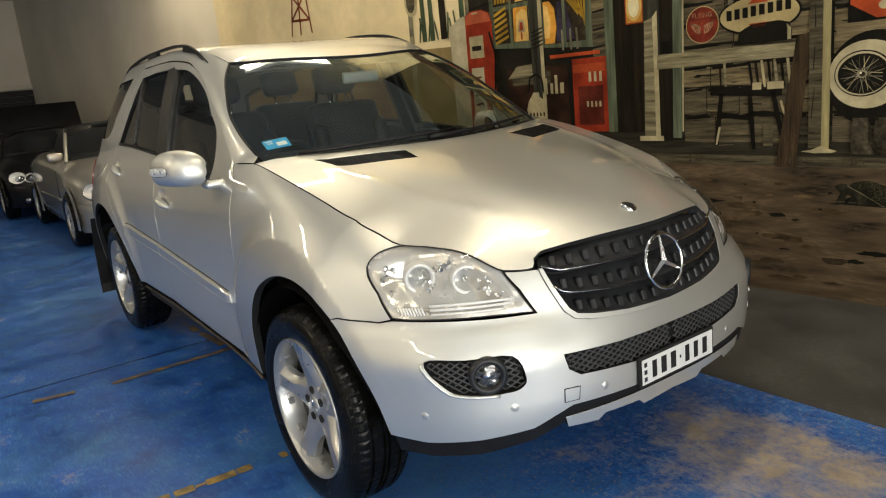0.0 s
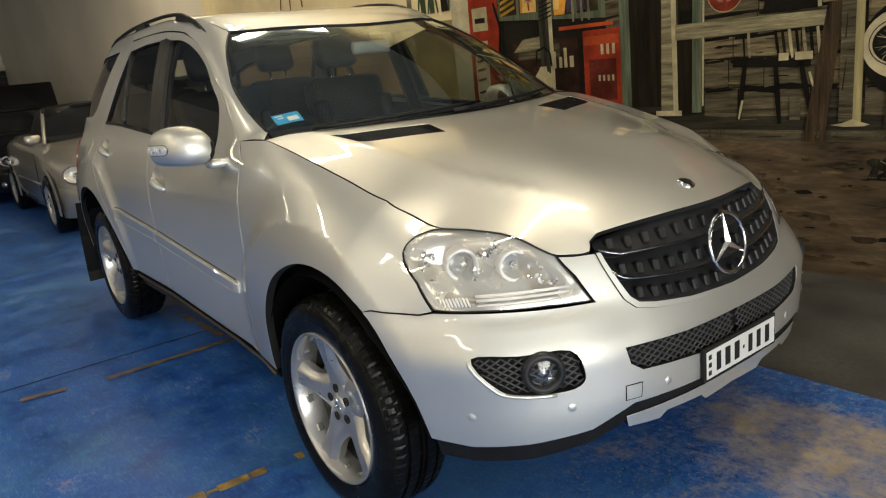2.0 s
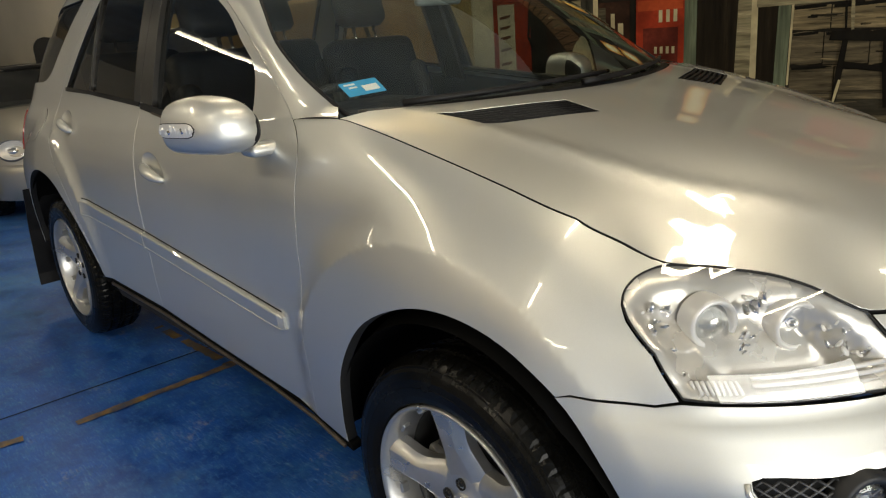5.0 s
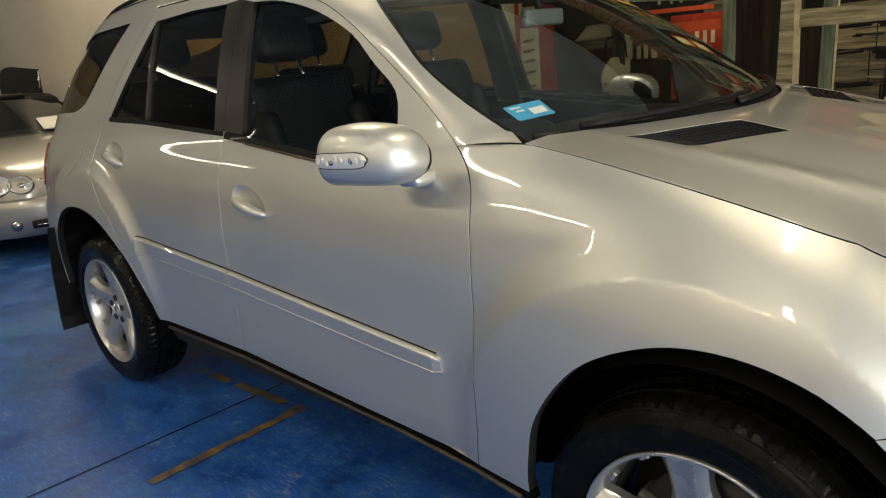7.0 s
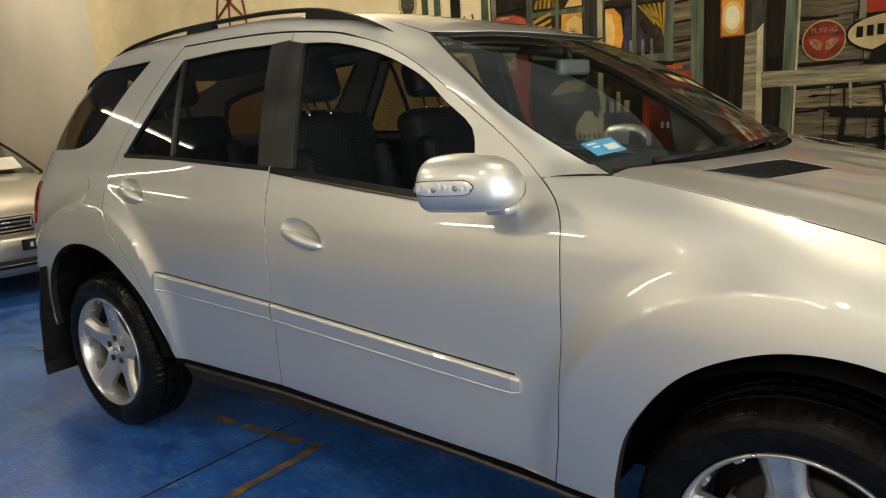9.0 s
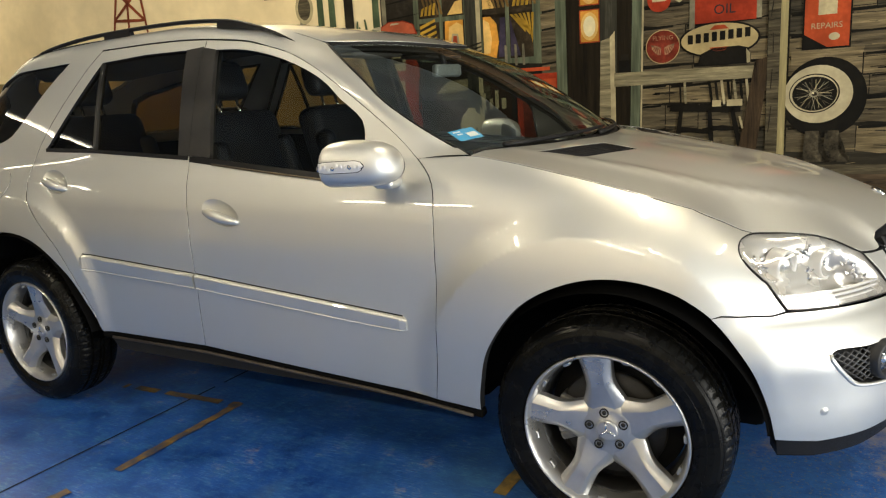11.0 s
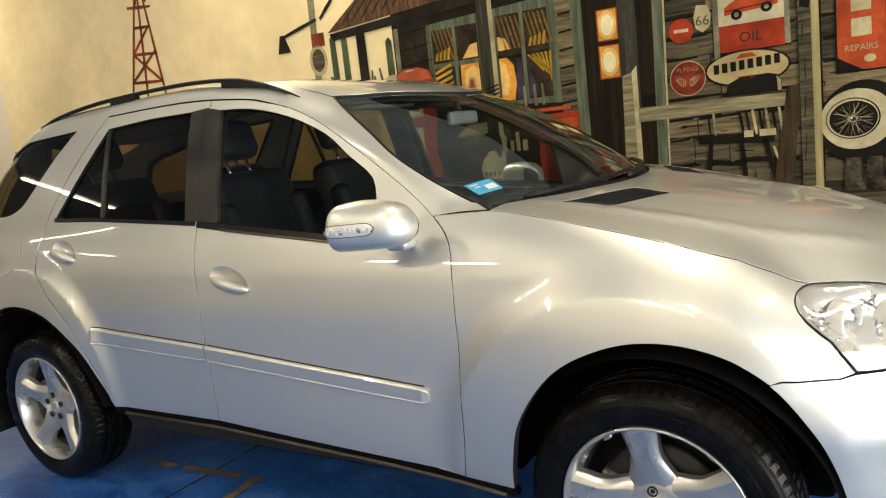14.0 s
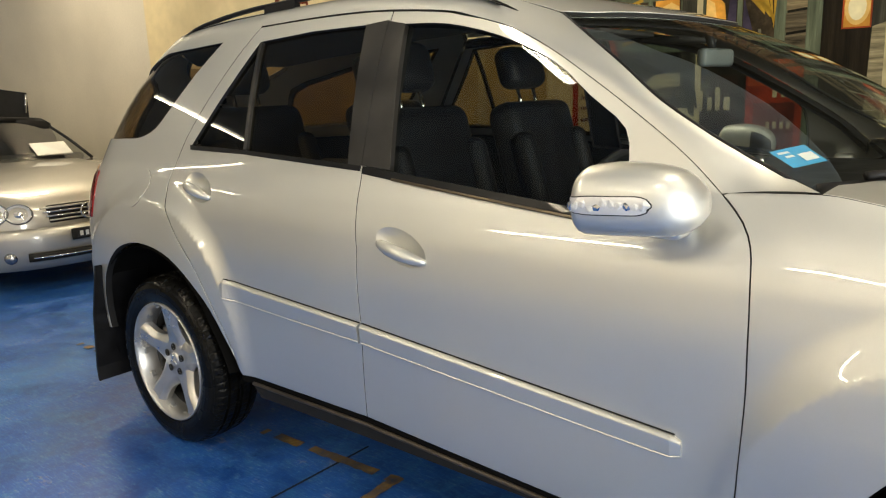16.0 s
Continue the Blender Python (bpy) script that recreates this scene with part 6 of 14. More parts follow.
flat("lamp_hood", TIMBER_DARK, 5, [(-3.68, 2.242), (-3.549, 2.242), (-3.601, 2.383), (-3.645, 2.383)])
flat("pole_sign", RUST_PAINT, 5, [(-3.338, 2.243), (-3.214, 2.243), (-3.214, 2.347), (-3.338, 2.347)])
round_patch("pole_sign_round", CREAM_PAINT, 5, -3.294, 2.138, 0.085, 0.12)
round_patch("pole_sign_disc", TIMBER_MID, 6, -3.294, 2.138, 0.06, 0.09)
flat("cactus", CACTUS_PAINT, 4, [(-3.174, 1.787), (-3.112, 1.787), (-3.116, 2.281), (-3.143, 2.31), (-3.17, 2.281)])
flat("cactus", CACTUS_PAINT, 4, [(-3.067, 1.787), (-3.005, 1.787), (-3.009, 2.263), (-3.036, 2.291), (-3.063, 2.262)])
flat("cactus", CACTUS_PAINT, 4, [(-2.673, 1.785), (-2.609, 1.785), (-2.614, 2.188), (-2.641, 2.216), (-2.668, 2.187)])
stroke("shrub", CACTUS_PAINT, 5, (-3.214, 1.787), (-3.177, 1.99), 0.02)
stroke("shrub", CACTUS_PAINT, 5, (-3.152, 1.787), (-3.191, 1.996), 0.02)
stroke("shrub", CACTUS_PAINT, 5, (-3.09, 1.787), (-3.041, 2.002), 0.02)
stroke("shrub", CACTUS_PAINT, 5, (-3.027, 1.787), (-3.055, 1.975), 0.02)
stroke("shrub", CACTUS_PAINT, 5, (-2.965, 1.786), (-2.993, 1.946), 0.02)
stroke("shrub", CACTUS_PAINT, 5, (-2.902, 1.786), (-2.889, 1.988), 0.02)
stroke("shrub", CACTUS_PAINT, 5, (-2.839, 1.786), (-2.808, 1.994), 0.02)
stroke("shrub", CACTUS_PAINT, 5, (-2.776, 1.786), (-2.795, 1.949), 0.02)
stroke("shrub", CACTUS_PAINT, 5, (-2.713, 1.785), (-2.743, 2.003), 0.02)
stroke("shrub", CACTUS_PAINT, 5, (-2.65, 1.785), (-2.654, 1.964), 0.02)
stroke("shrub", CACTUS_PAINT, 5, (-2.587, 1.785), (-2.579, 1.967), 0.02)
stroke("shrub", CACTUS_PAINT, 5, (-2.523, 1.785), (-2.528, 1.976), 0.02)
flat("painted_roof", ROOF_PAINT, 6, [(-3.178, 2.329), (-2.74, 2.646), (-0.52, 3.024), (-0.52, 2.558), (-1.384, 2.468), (-1.759, 2.434)], "brown corrugated roof in the painting")
stroke("roof_ridge", TIMBER_DARK, 7, (-3.036, 2.367), (-2.749, 2.646), 0.012)
stroke("roof_ridge", TIMBER_DARK, 7, (-2.942, 2.381), (-2.663, 2.66), 0.012)
stroke("roof_ridge", TIMBER_DARK, 7, (-2.848, 2.394), (-2.577, 2.674), 0.012)
stroke("roof_ridge", TIMBER_DARK, 7, (-2.754, 2.408), (-2.491, 2.688), 0.012)
stroke("roof_ridge", TIMBER_DARK, 7, (-2.659, 2.421), (-2.405, 2.702), 0.012)
stroke("roof_ridge", TIMBER_DARK, 7, (-2.564, 2.435), (-2.318, 2.716), 0.012)
stroke("roof_ridge", TIMBER_DARK, 7, (-2.468, 2.448), (-2.231, 2.73), 0.012)
stroke("roof_ridge", TIMBER_DARK, 7, (-2.373, 2.462), (-2.144, 2.744), 0.012)
stroke("roof_ridge", TIMBER_DARK, 7, (-2.277, 2.476), (-2.056, 2.758), 0.012)
stroke("roof_ridge", TIMBER_DARK, 7, (-2.18, 2.49), (-1.968, 2.773), 0.012)
stroke("roof_ridge", TIMBER_DARK, 7, (-2.084, 2.504), (-1.88, 2.787), 0.012)
stroke("roof_ridge", TIMBER_DARK, 7, (-1.987, 2.518), (-1.792, 2.801), 0.012)
stroke("roof_ridge", TIMBER_DARK, 7, (-1.889, 2.532), (-1.703, 2.816), 0.012)
stroke("roof_ridge", TIMBER_DARK, 7, (-1.792, 2.546), (-1.614, 2.83), 0.012)
stroke("roof_ridge", TIMBER_DARK, 7, (-1.694, 2.56), (-1.525, 2.845), 0.012)
stroke("roof_ridge", TIMBER_DARK, 7, (-1.595, 2.574), (-1.435, 2.86), 0.012)
stroke("roof_ridge", TIMBER_DARK, 7, (-1.497, 2.589), (-1.346, 2.874), 0.012)
stroke("roof_ridge", TIMBER_DARK, 7, (-1.398, 2.603), (-1.256, 2.889), 0.012)
stroke("roof_ridge", TIMBER_DARK, 7, (-1.298, 2.618), (-1.165, 2.904), 0.012)
stroke("roof_ridge", TIMBER_DARK, 7, (-1.199, 2.632), (-1.075, 2.919), 0.012)
stroke("roof_ridge", TIMBER_DARK, 7, (-1.099, 2.647), (-0.984, 2.934), 0.012)
stroke("roof_ridge", TIMBER_DARK, 7, (-0.998, 2.662), (-0.893, 2.949), 0.012)
stroke("roof_ridge", TIMBER_DARK, 7, (-0.897, 2.676), (-0.801, 2.964), 0.012)
stroke("roof_ridge", TIMBER_DARK, 7, (-0.796, 2.691), (-0.709, 2.98), 0.012)
stroke("roof_ridge", TIMBER_DARK, 7, (-0.695, 2.706), (-0.617, 2.995), 0.012)
stroke("roof_ridge", TIMBER_DARK, 7, (-0.593, 2.721), (-0.525, 3.01), 0.012)
flat("eave_beam", TIMBER_DARK, 7, [(-3.125, 2.262), (-1.336, 2.37), (-1.336, 2.448), (-1.759, 2.425), (-3.161, 2.319)])
flat("veranda_post", TIMBER_DARK, 7, [(-2.92, 1.786), (-2.839, 1.786), (-2.839, 2.282), (-2.92, 2.282)])
flat("veranda_post", POLE_PAINT, 7, [(-2.587, 1.785), (-2.55, 1.785), (-2.55, 2.265), (-2.587, 2.264)])
flat("wall_dark", TIMBER_DARK, 6, [(-2.55, 0.987), (-2.268, 0.984), (-2.268, 2.305), (-2.55, 2.303)])
stroke("wall_gap", INK, 7, (-2.55, 1.401), (-2.268, 1.399), 0.012)
stroke("wall_gap", INK, 7, (-2.55, 1.516), (-2.268, 1.519), 0.012)
stroke("wall_gap", INK, 7, (-2.55, 1.631), (-2.268, 1.639), 0.012)
stroke("wall_gap", INK, 7, (-2.55, 1.747), (-2.268, 1.76), 0.012)
stroke("wall_gap", INK, 7, (-2.55, 1.862), (-2.268, 1.88), 0.012)
stroke("wall_gap", INK, 7, (-2.55, 1.977), (-2.268, 2.001), 0.012)
stroke("wall_gap", INK, 7, (-2.55, 2.092), (-2.268, 2.121), 0.012)
stroke("wall_gap", INK, 7, (-2.55, 2.207), (-2.268, 2.242), 0.012)
flat("window_frame", GREEN_PAINT, 7, [(-2.323, 1.649), (-1.327, 1.568), (-1.308, 2.292), (-2.313, 2.247)], "green-grey painted window")
flat("window_dark", NIGHT_PAINT, 8, [(-2.272, 1.673), (-2.107, 1.673), (-2.107, 1.924), (-2.272, 1.924)])
flat("window_dark", NIGHT_PAINT, 8, [(-2.272, 1.958), (-2.107, 1.958), (-2.107, 2.199), (-2.272, 2.199)])
flat("window_dark", NIGHT_PAINT, 8, [(-2.079, 1.672), (-1.908, 1.672), (-1.908, 1.924), (-2.079, 1.924)])
flat("window_dark", NIGHT_PAINT, 8, [(-2.079, 1.958), (-1.908, 1.958), (-1.908, 2.2), (-2.079, 2.199)])
flat("window_dark", NIGHT_PAINT, 8, [(-1.764, 1.623), (-1.586, 1.622), (-1.586, 1.939), (-1.764, 1.939)])
flat("window_dark", NIGHT_PAINT, 8, [(-1.764, 1.91), (-1.586, 1.91), (-1.586, 2.217), (-1.764, 2.216)])
flat("window_dark", NIGHT_PAINT, 8, [(-1.558, 1.622), (-1.384, 1.622), (-1.384, 1.939), (-1.558, 1.939)])
flat("window_dark", NIGHT_PAINT, 8, [(-1.558, 1.91), (-1.384, 1.91), (-1.384, 2.218), (-1.558, 2.217)])
flat("window_glow", GLOW_PAINT, 9, [(-2.07, 1.677), (-1.917, 1.672), (-1.917, 1.924), (-2.061, 1.924)])
flat("window_glow", HALO_PAINT, 10, [(-2.051, 1.677), (-1.917, 1.672), (-1.917, 1.88), (-1.964, 1.909), (-2.028, 1.88)])
flat("window_glow", GLOW_PAINT, 9, [(-1.759, 1.628), (-1.666, 1.627), (-1.642, 1.744), (-1.656, 1.871), (-1.703, 1.924), (-1.759, 1.924)])
flat("window_glow", HALO_PAINT, 10, [(-1.759, 1.667), (-1.712, 1.666), (-1.694, 1.764), (-1.712, 1.88), (-1.759, 1.91)])
flat("window_glow", HALO_PAINT, 9, [(-2.038, 1.967), (-1.917, 1.968), (-1.917, 2.065), (-1.973, 2.055)])
flat("window_glow", HALO_PAINT, 9, [(-1.759, 1.978), (-1.666, 1.978), (-1.703, 2.056), (-1.759, 2.075)])
flat("window_night", NIGHT_BLUE, 9, [(-1.647, 1.637), (-1.591, 1.637), (-1.591, 1.91), (-1.628, 1.91)])
flat("window_night", NIGHT_BLUE, 9, [(-1.553, 1.637), (-1.478, 1.636), (-1.534, 1.832), (-1.553, 1.91)])
flat("curtain_fold", CURTAIN_PAINT, 10, [(-2.268, 1.668), (-2.121, 1.716), (-2.121, 1.737), (-2.268, 1.692)])
flat("curtain_fold", CURTAIN_PAINT, 10, [(-1.553, 1.924), (-1.534, 1.924), (-1.431, 1.832), (-1.44, 1.793)])
flat("curtain_fold", CURTAIN_PAINT, 10, [(-2.268, 1.711), (-2.124, 1.759), (-2.124, 1.78), (-2.268, 1.734)])
flat("curtain_fold", CURTAIN_PAINT, 10, [(-1.521, 1.924), (-1.502, 1.924), (-1.399, 1.807), (-1.408, 1.773)])
flat("curtain_fold", CURTAIN_PAINT, 10, [(-2.268, 1.753), (-2.128, 1.801), (-2.128, 1.822), (-2.268, 1.776)])
flat("curtain_fold", CURTAIN_PAINT, 10, [(-1.489, 1.925), (-1.47, 1.925), (-1.388, 1.783), (-1.388, 1.754)])
flat("curtain_fold", CURTAIN_PAINT, 10, [(-2.268, 1.796), (-2.132, 1.844), (-2.132, 1.865), (-2.268, 1.819)])
flat("curtain_fold", CURTAIN_PAINT, 10, [(-1.457, 1.925), (-1.438, 1.925), (-1.388, 1.758), (-1.388, 1.734)])
flat("curtain_fold", CURTAIN_PAINT, 10, [(-2.268, 1.838), (-2.135, 1.886), (-2.135, 1.907), (-2.268, 1.861)])
flat("curtain_fold", CURTAIN_PAINT, 10, [(-1.425, 1.925), (-1.406, 1.925), (-1.388, 1.734), (-1.388, 1.714)])
flat("curtain_fold", CURTAIN_PAINT, 10, [(-2.268, 1.88), (-2.139, 1.929), (-2.139, 1.95), (-2.268, 1.904)])
flat("curtain_fold", CURTAIN_PAINT, 10, [(-1.393, 1.925), (-1.374, 1.925), (-1.388, 1.71), (-1.388, 1.695)])
flat("curtain_fold", CURTAIN_DIM, 9, [(-2.268, 2.199), (-2.253, 2.199), (-2.199, 1.977), (-2.217, 1.977)])
flat("curtain_fold", CURTAIN_DIM, 9, [(-2.236, 2.199), (-2.222, 2.199), (-2.168, 1.977), (-2.186, 1.977)])
flat("curtain_fold", CURTAIN_DIM, 9, [(-2.205, 2.199), (-2.191, 2.199), (-2.136, 1.977), (-2.155, 1.977)])
flat("curtain_fold", CURTAIN_DIM, 9, [(-2.174, 2.199), (-2.159, 2.199), (-2.105, 1.977), (-2.123, 1.977)])
flat("curtain_fold", CURTAIN_DIM, 9, [(-2.143, 2.199), (-2.128, 2.199), (-2.074, 1.977), (-2.092, 1.977)])
flat("curtain_fold", CURTAIN_DIM, 9, [(-1.759, 2.201), (-1.744, 2.201), (-1.689, 1.978), (-1.708, 1.978)])
flat("curtain_fold", CURTAIN_DIM, 9, [(-1.726, 2.201), (-1.711, 2.201), (-1.655, 1.978), (-1.674, 1.978)])
flat("curtain_fold", CURTAIN_DIM, 9, [(-1.692, 2.202), (-1.677, 2.202), (-1.622, 1.978), (-1.64, 1.978)])
flat("curtain_fold", CURTAIN_DIM, 9, [(-1.658, 2.202), (-1.643, 2.202), (-1.588, 1.978), (-1.607, 1.978)])
flat("curtain_fold", CURTAIN_DIM, 9, [(-1.624, 2.202), (-1.609, 2.202), (-1.554, 1.978), (-1.573, 1.978)])
flat("curtain_fold", CURTAIN_DIM, 9, [(-1.553, 2.202), (-1.538, 2.202), (-1.483, 1.978), (-1.501, 1.978)])
flat("curtain_fold", CURTAIN_DIM, 9, [(-1.521, 2.203), (-1.506, 2.203), (-1.451, 1.978), (-1.469, 1.978)])
flat("curtain_fold", CURTAIN_DIM, 9, [(-1.489, 2.203), (-1.474, 2.203), (-1.419, 1.978), (-1.437, 1.978)])
flat("curtain_fold", CURTAIN_DIM, 9, [(-1.457, 2.203), (-1.442, 2.203), (-1.386, 1.979), (-1.405, 1.978)])
flat("curtain_fold", CURTAIN_DIM, 9, [(-1.425, 2.203), (-1.41, 2.203), (-1.354, 1.979), (-1.373, 1.979)])
flat("curtain_hem", CURTAIN_PAINT, 10, [(-2.258, 1.977), (-2.238, 1.977), (-2.226, 2.035), (-2.245, 2.03)])
flat("curtain_hem", CURTAIN_PAINT, 10, [(-2.226, 1.977), (-2.206, 1.977), (-2.194, 2.045), (-2.213, 2.04)])
flat("curtain_hem", CURTAIN_PAINT, 10, [(-2.194, 1.977), (-2.174, 1.977), (-2.162, 2.054), (-2.18, 2.049)])
flat("curtain_hem", CURTAIN_PAINT, 10, [(-2.162, 1.977), (-2.142, 1.977), (-2.13, 2.064), (-2.148, 2.059)])
flat("curtain_hem", CURTAIN_PAINT, 10, [(-1.534, 1.978), (-1.514, 1.978), (-1.501, 2.037), (-1.52, 2.032)])
flat("curtain_hem", CURTAIN_PAINT, 10, [(-1.501, 1.978), (-1.481, 1.978), (-1.468, 2.047), (-1.487, 2.042)])
flat("curtain_hem", CURTAIN_PAINT, 10, [(-1.468, 1.978), (-1.448, 1.978), (-1.435, 2.057), (-1.454, 2.052)])
flat("curtain_hem", CURTAIN_PAINT, 10, [(-1.435, 1.978), (-1.415, 1.978), (-1.402, 2.066), (-1.421, 2.061)])
flat("lamp_shade", CREAM_PAINT, 11, [(-2.024, 1.745), (-1.945, 1.74), (-1.959, 1.827), (-2.005, 1.832)])
flat("lamp_shade_core", ORANGE_PAINT, 12, [(-2.005, 1.754), (-1.964, 1.752), (-1.97, 1.813), (-1.996, 1.814)])
stroke("lamp_stem", ORANGE_PAINT, 12, (-1.985, 1.687), (-1.985, 1.745), 0.016)
flat("porch_post", POLE_DARK, 11, [(-1.899, 1.048), (-1.815, 1.048), (-1.815, 2.385), (-1.899, 2.385)])
flat("porch_post_lit", CREAM_PAINT, 11, [(-1.812, 1.048), (-1.778, 1.047), (-1.778, 2.337), (-1.812, 2.337)])
stroke("post_stripe", TIMBER_DARK, 12, (-1.889, 1.609), (-1.778, 1.633), 0.012)
stroke("post_stripe", TIMBER_DARK, 12, (-1.889, 1.638), (-1.778, 1.662), 0.012)
stroke("post_stripe", TIMBER_DARK, 12, (-1.889, 1.667), (-1.778, 1.691), 0.012)
stroke("post_stripe", TIMBER_DARK, 12, (-1.889, 1.696), (-1.778, 1.72), 0.012)
stroke("post_stripe", TIMBER_DARK, 12, (-1.889, 1.725), (-1.778, 1.749), 0.012)
flat("siding_board", BOARD_MID, 8, [(-1.327, 1.45), (-1.222, 1.459), (-1.222, 1.562), (-1.327, 1.553)])
flat("siding_board", BOARD_MID, 8, [(-1.327, 1.568), (-1.222, 1.577), (-1.222, 1.68), (-1.327, 1.67)])
flat("siding_board", BOARD_MID, 8, [(-1.327, 1.685), (-1.222, 1.695), (-1.222, 1.798), (-1.327, 1.788)])
flat("siding_board", BOARD_LIGHT, 8, [(-1.327, 1.802), (-1.222, 1.812), (-1.222, 1.915), (-1.327, 1.905)])
flat("siding_board", BOARD_LIGHT, 8, [(-1.327, 1.92), (-1.222, 1.93), (-1.222, 2.033), (-1.327, 2.023)])
flat("siding_board", BOARD_LIGHT, 8, [(-1.327, 2.037), (-1.222, 2.048), (-1.222, 2.151), (-1.327, 2.14)])
flat("siding_board", BOARD_LIGHT, 8, [(-1.327, 2.155), (-1.222, 2.165), (-1.222, 2.268), (-1.327, 2.258)])
flat("siding_board", BOARD_LIGHT, 8, [(-1.327, 2.272), (-1.222, 2.283), (-1.222, 2.386), (-1.327, 2.375)])
stroke("bottle", POLE_PAINT, 12, (-1.591, 1.569), (-1.591, 1.715), 0.02)
stroke("bottle", POLE_PAINT, 12, (-1.516, 1.568), (-1.516, 1.715), 0.02)
stroke("bottle", POLE_PAINT, 12, (-1.459, 1.568), (-1.459, 1.715), 0.02)
flat("drink_panel", DRINK_BROWN, 8, [(-2.17, 0.971), (-1.564, 0.965), (-1.564, 1.469), (-2.17, 1.469)])
flat("red_frame", ORANGE_PAINT, 9, [(-1.722, 1.52), (-1.27, 1.518), (-1.27, 1.543), (-1.722, 1.545)])
flat("bench_top", TIMBER_MID, 9, [(-2.118, 1.344), (-1.726, 1.343), (-1.726, 1.44), (-2.118, 1.44)])
flat("script_bar", CREAM_PAINT, 10, [(-1.807, 1.266), (-1.762, 1.266), (-1.762, 1.382), (-1.807, 1.382)])
flat("script_bar", CREAM_PAINT, 10, [(-1.735, 1.266), (-1.708, 1.266), (-1.708, 1.343), (-1.735, 1.343)])
flat("script_bar", CREAM_PAINT, 10, [(-1.69, 1.266), (-1.663, 1.266), (-1.663, 1.401), (-1.69, 1.401)])
flat("script_bar", CREAM_PAINT, 10, [(-1.641, 1.266), (-1.605, 1.266), (-1.605, 1.343), (-1.641, 1.343)])
flat("oats_sign", CREAM_PAINT, 10, [(-1.887, 1.074), (-1.78, 1.073), (-1.78, 1.15), (-1.807, 1.199), (-1.86, 1.199), (-1.887, 1.151)])
flat("oats_bar", TIMBER_DARK, 11, [(-1.878, 1.093), (-1.789, 1.093), (-1.789, 1.126), (-1.878, 1.127)])
flat("red_cooler", RED_PAINT, 10, [(-1.519, 0.984), (-1.219, 0.981), (-1.219, 1.499), (-1.519, 1.498)], "orange-red painted drinks cooler")
flat("cooler_panel", RED_DARK, 11, [(-1.474, 1.032), (-1.255, 1.03), (-1.255, 1.303), (-1.474, 1.304)])
flat("cooler_lid", ORANGE_PAINT, 11, [(-1.51, 1.401), (-1.228, 1.401), (-1.228, 1.46), (-1.51, 1.459)])
flat("cooler_bar", CREAM_PAINT, 12, [(-1.374, 1.333), (-1.351, 1.333), (-1.351, 1.401), (-1.374, 1.401)])
flat("cooler_bar", CREAM_PAINT, 12, [(-1.328, 1.333), (-1.306, 1.333), (-1.306, 1.401), (-1.328, 1.401)])
flat("cooler_bar", CREAM_PAINT, 12, [(-1.283, 1.333), (-1.26, 1.333), (-1.26, 1.401), (-1.283, 1.401)])
flat("cooler_bar", CREAM_PAINT, 12, [(-1.401, 1.158), (-1.383, 1.158), (-1.383, 1.197), (-1.401, 1.197)])
flat("cooler_bar", CREAM_PAINT, 12, [(-1.365, 1.158), (-1.347, 1.158), (-1.347, 1.197), (-1.365, 1.197)])
flat("cooler_bar", CREAM_PAINT, 12, [(-1.328, 1.158), (-1.31, 1.157), (-1.31, 1.196), (-1.328, 1.197)])
flat("cooler_bar", CREAM_PAINT, 12, [(-1.292, 1.157), (-1.274, 1.157), (-1.274, 1.196), (-1.292, 1.196)])
flat("petrol_pump", RED_PAINT, 12, [(-2.623, 0.987), (-2.295, 0.985), (-2.295, 1.861), (-2.323, 1.929), (-2.405, 1.962), (-2.532, 1.962), (-2.605, 1.929), (-2.623, 1.862)], "red painted petrol pump")
stroke("pale_pole", CREAM_PAINT, 12, (-3.33, 0.9), (-3.31, 1.85), 0.07)
flat("jug", CREAM_PAINT, 13, [(-1.965, 1.075), (-1.79, 1.075), (-1.775, 1.16), (-1.80, 1.225), (-1.845, 1.25), (-1.85, 1.285), (-1.905, 1.285), (-1.91, 1.25), (-1.955, 1.225), (-1.98, 1.16)], "cream painted jug")
for k in range(5):
    stroke("jug_mark", TIMBER_DARK, 14, (-1.945 + 0.034 * k, 1.105), (-1.945 + 0.034 * k, 1.135), 0.016)
for a, b in (((-1.95, 1.29), (-1.93, 1.40)), ((-1.93, 1.40), (-1.86, 1.42)), ((-1.86, 1.42), (-1.81, 1.38)), ((-1.81, 1.38), (-1.80, 1.28))):
    stroke("jug_wire", INK, 14, a, b, 0.016)
flat("crate_top", RAIL_PAINT, 12, [(-2.16, 1.40), (-1.90, 1.415), (-1.90, 1.50), (-2.06, 1.49)])
flat("pump_side", PUMP_WHITE, 13, [(-2.80, 0.988), (-2.614, 0.987), (-2.600, 1.935), (-2.66, 1.930), (-2.80, 1.865)])
flat("pump_cap", PUMP_GLOW, 13, [(-2.60, 1.862), (-2.305, 1.862), (-2.33, 1.925), (-2.405, 1.955), (-2.53, 1.955), (-2.596, 1.925)])
flat("pump_cap_glint", PUMP_WHITE, 14, [(-2.52, 1.935), (-2.45, 1.938), (-2.44, 1.948), (-2.51, 1.948)])
flat("pump_dial", CREAM_PAINT, 13, [(-2.568, 1.593), (-2.405, 1.592), (-2.405, 1.765), (-2.568, 1.766)])
flat("pump_dial_bar", TIMBER_DARK, 14, [(-2.541, 1.651), (-2.432, 1.65), (-2.432, 1.688), (-2.541, 1.689)])
flat("pump_panel", PUMP_WHITE, 13, [(-2.568, 1.054), (-2.423, 1.053), (-2.423, 1.515), (-2.568, 1.516)])
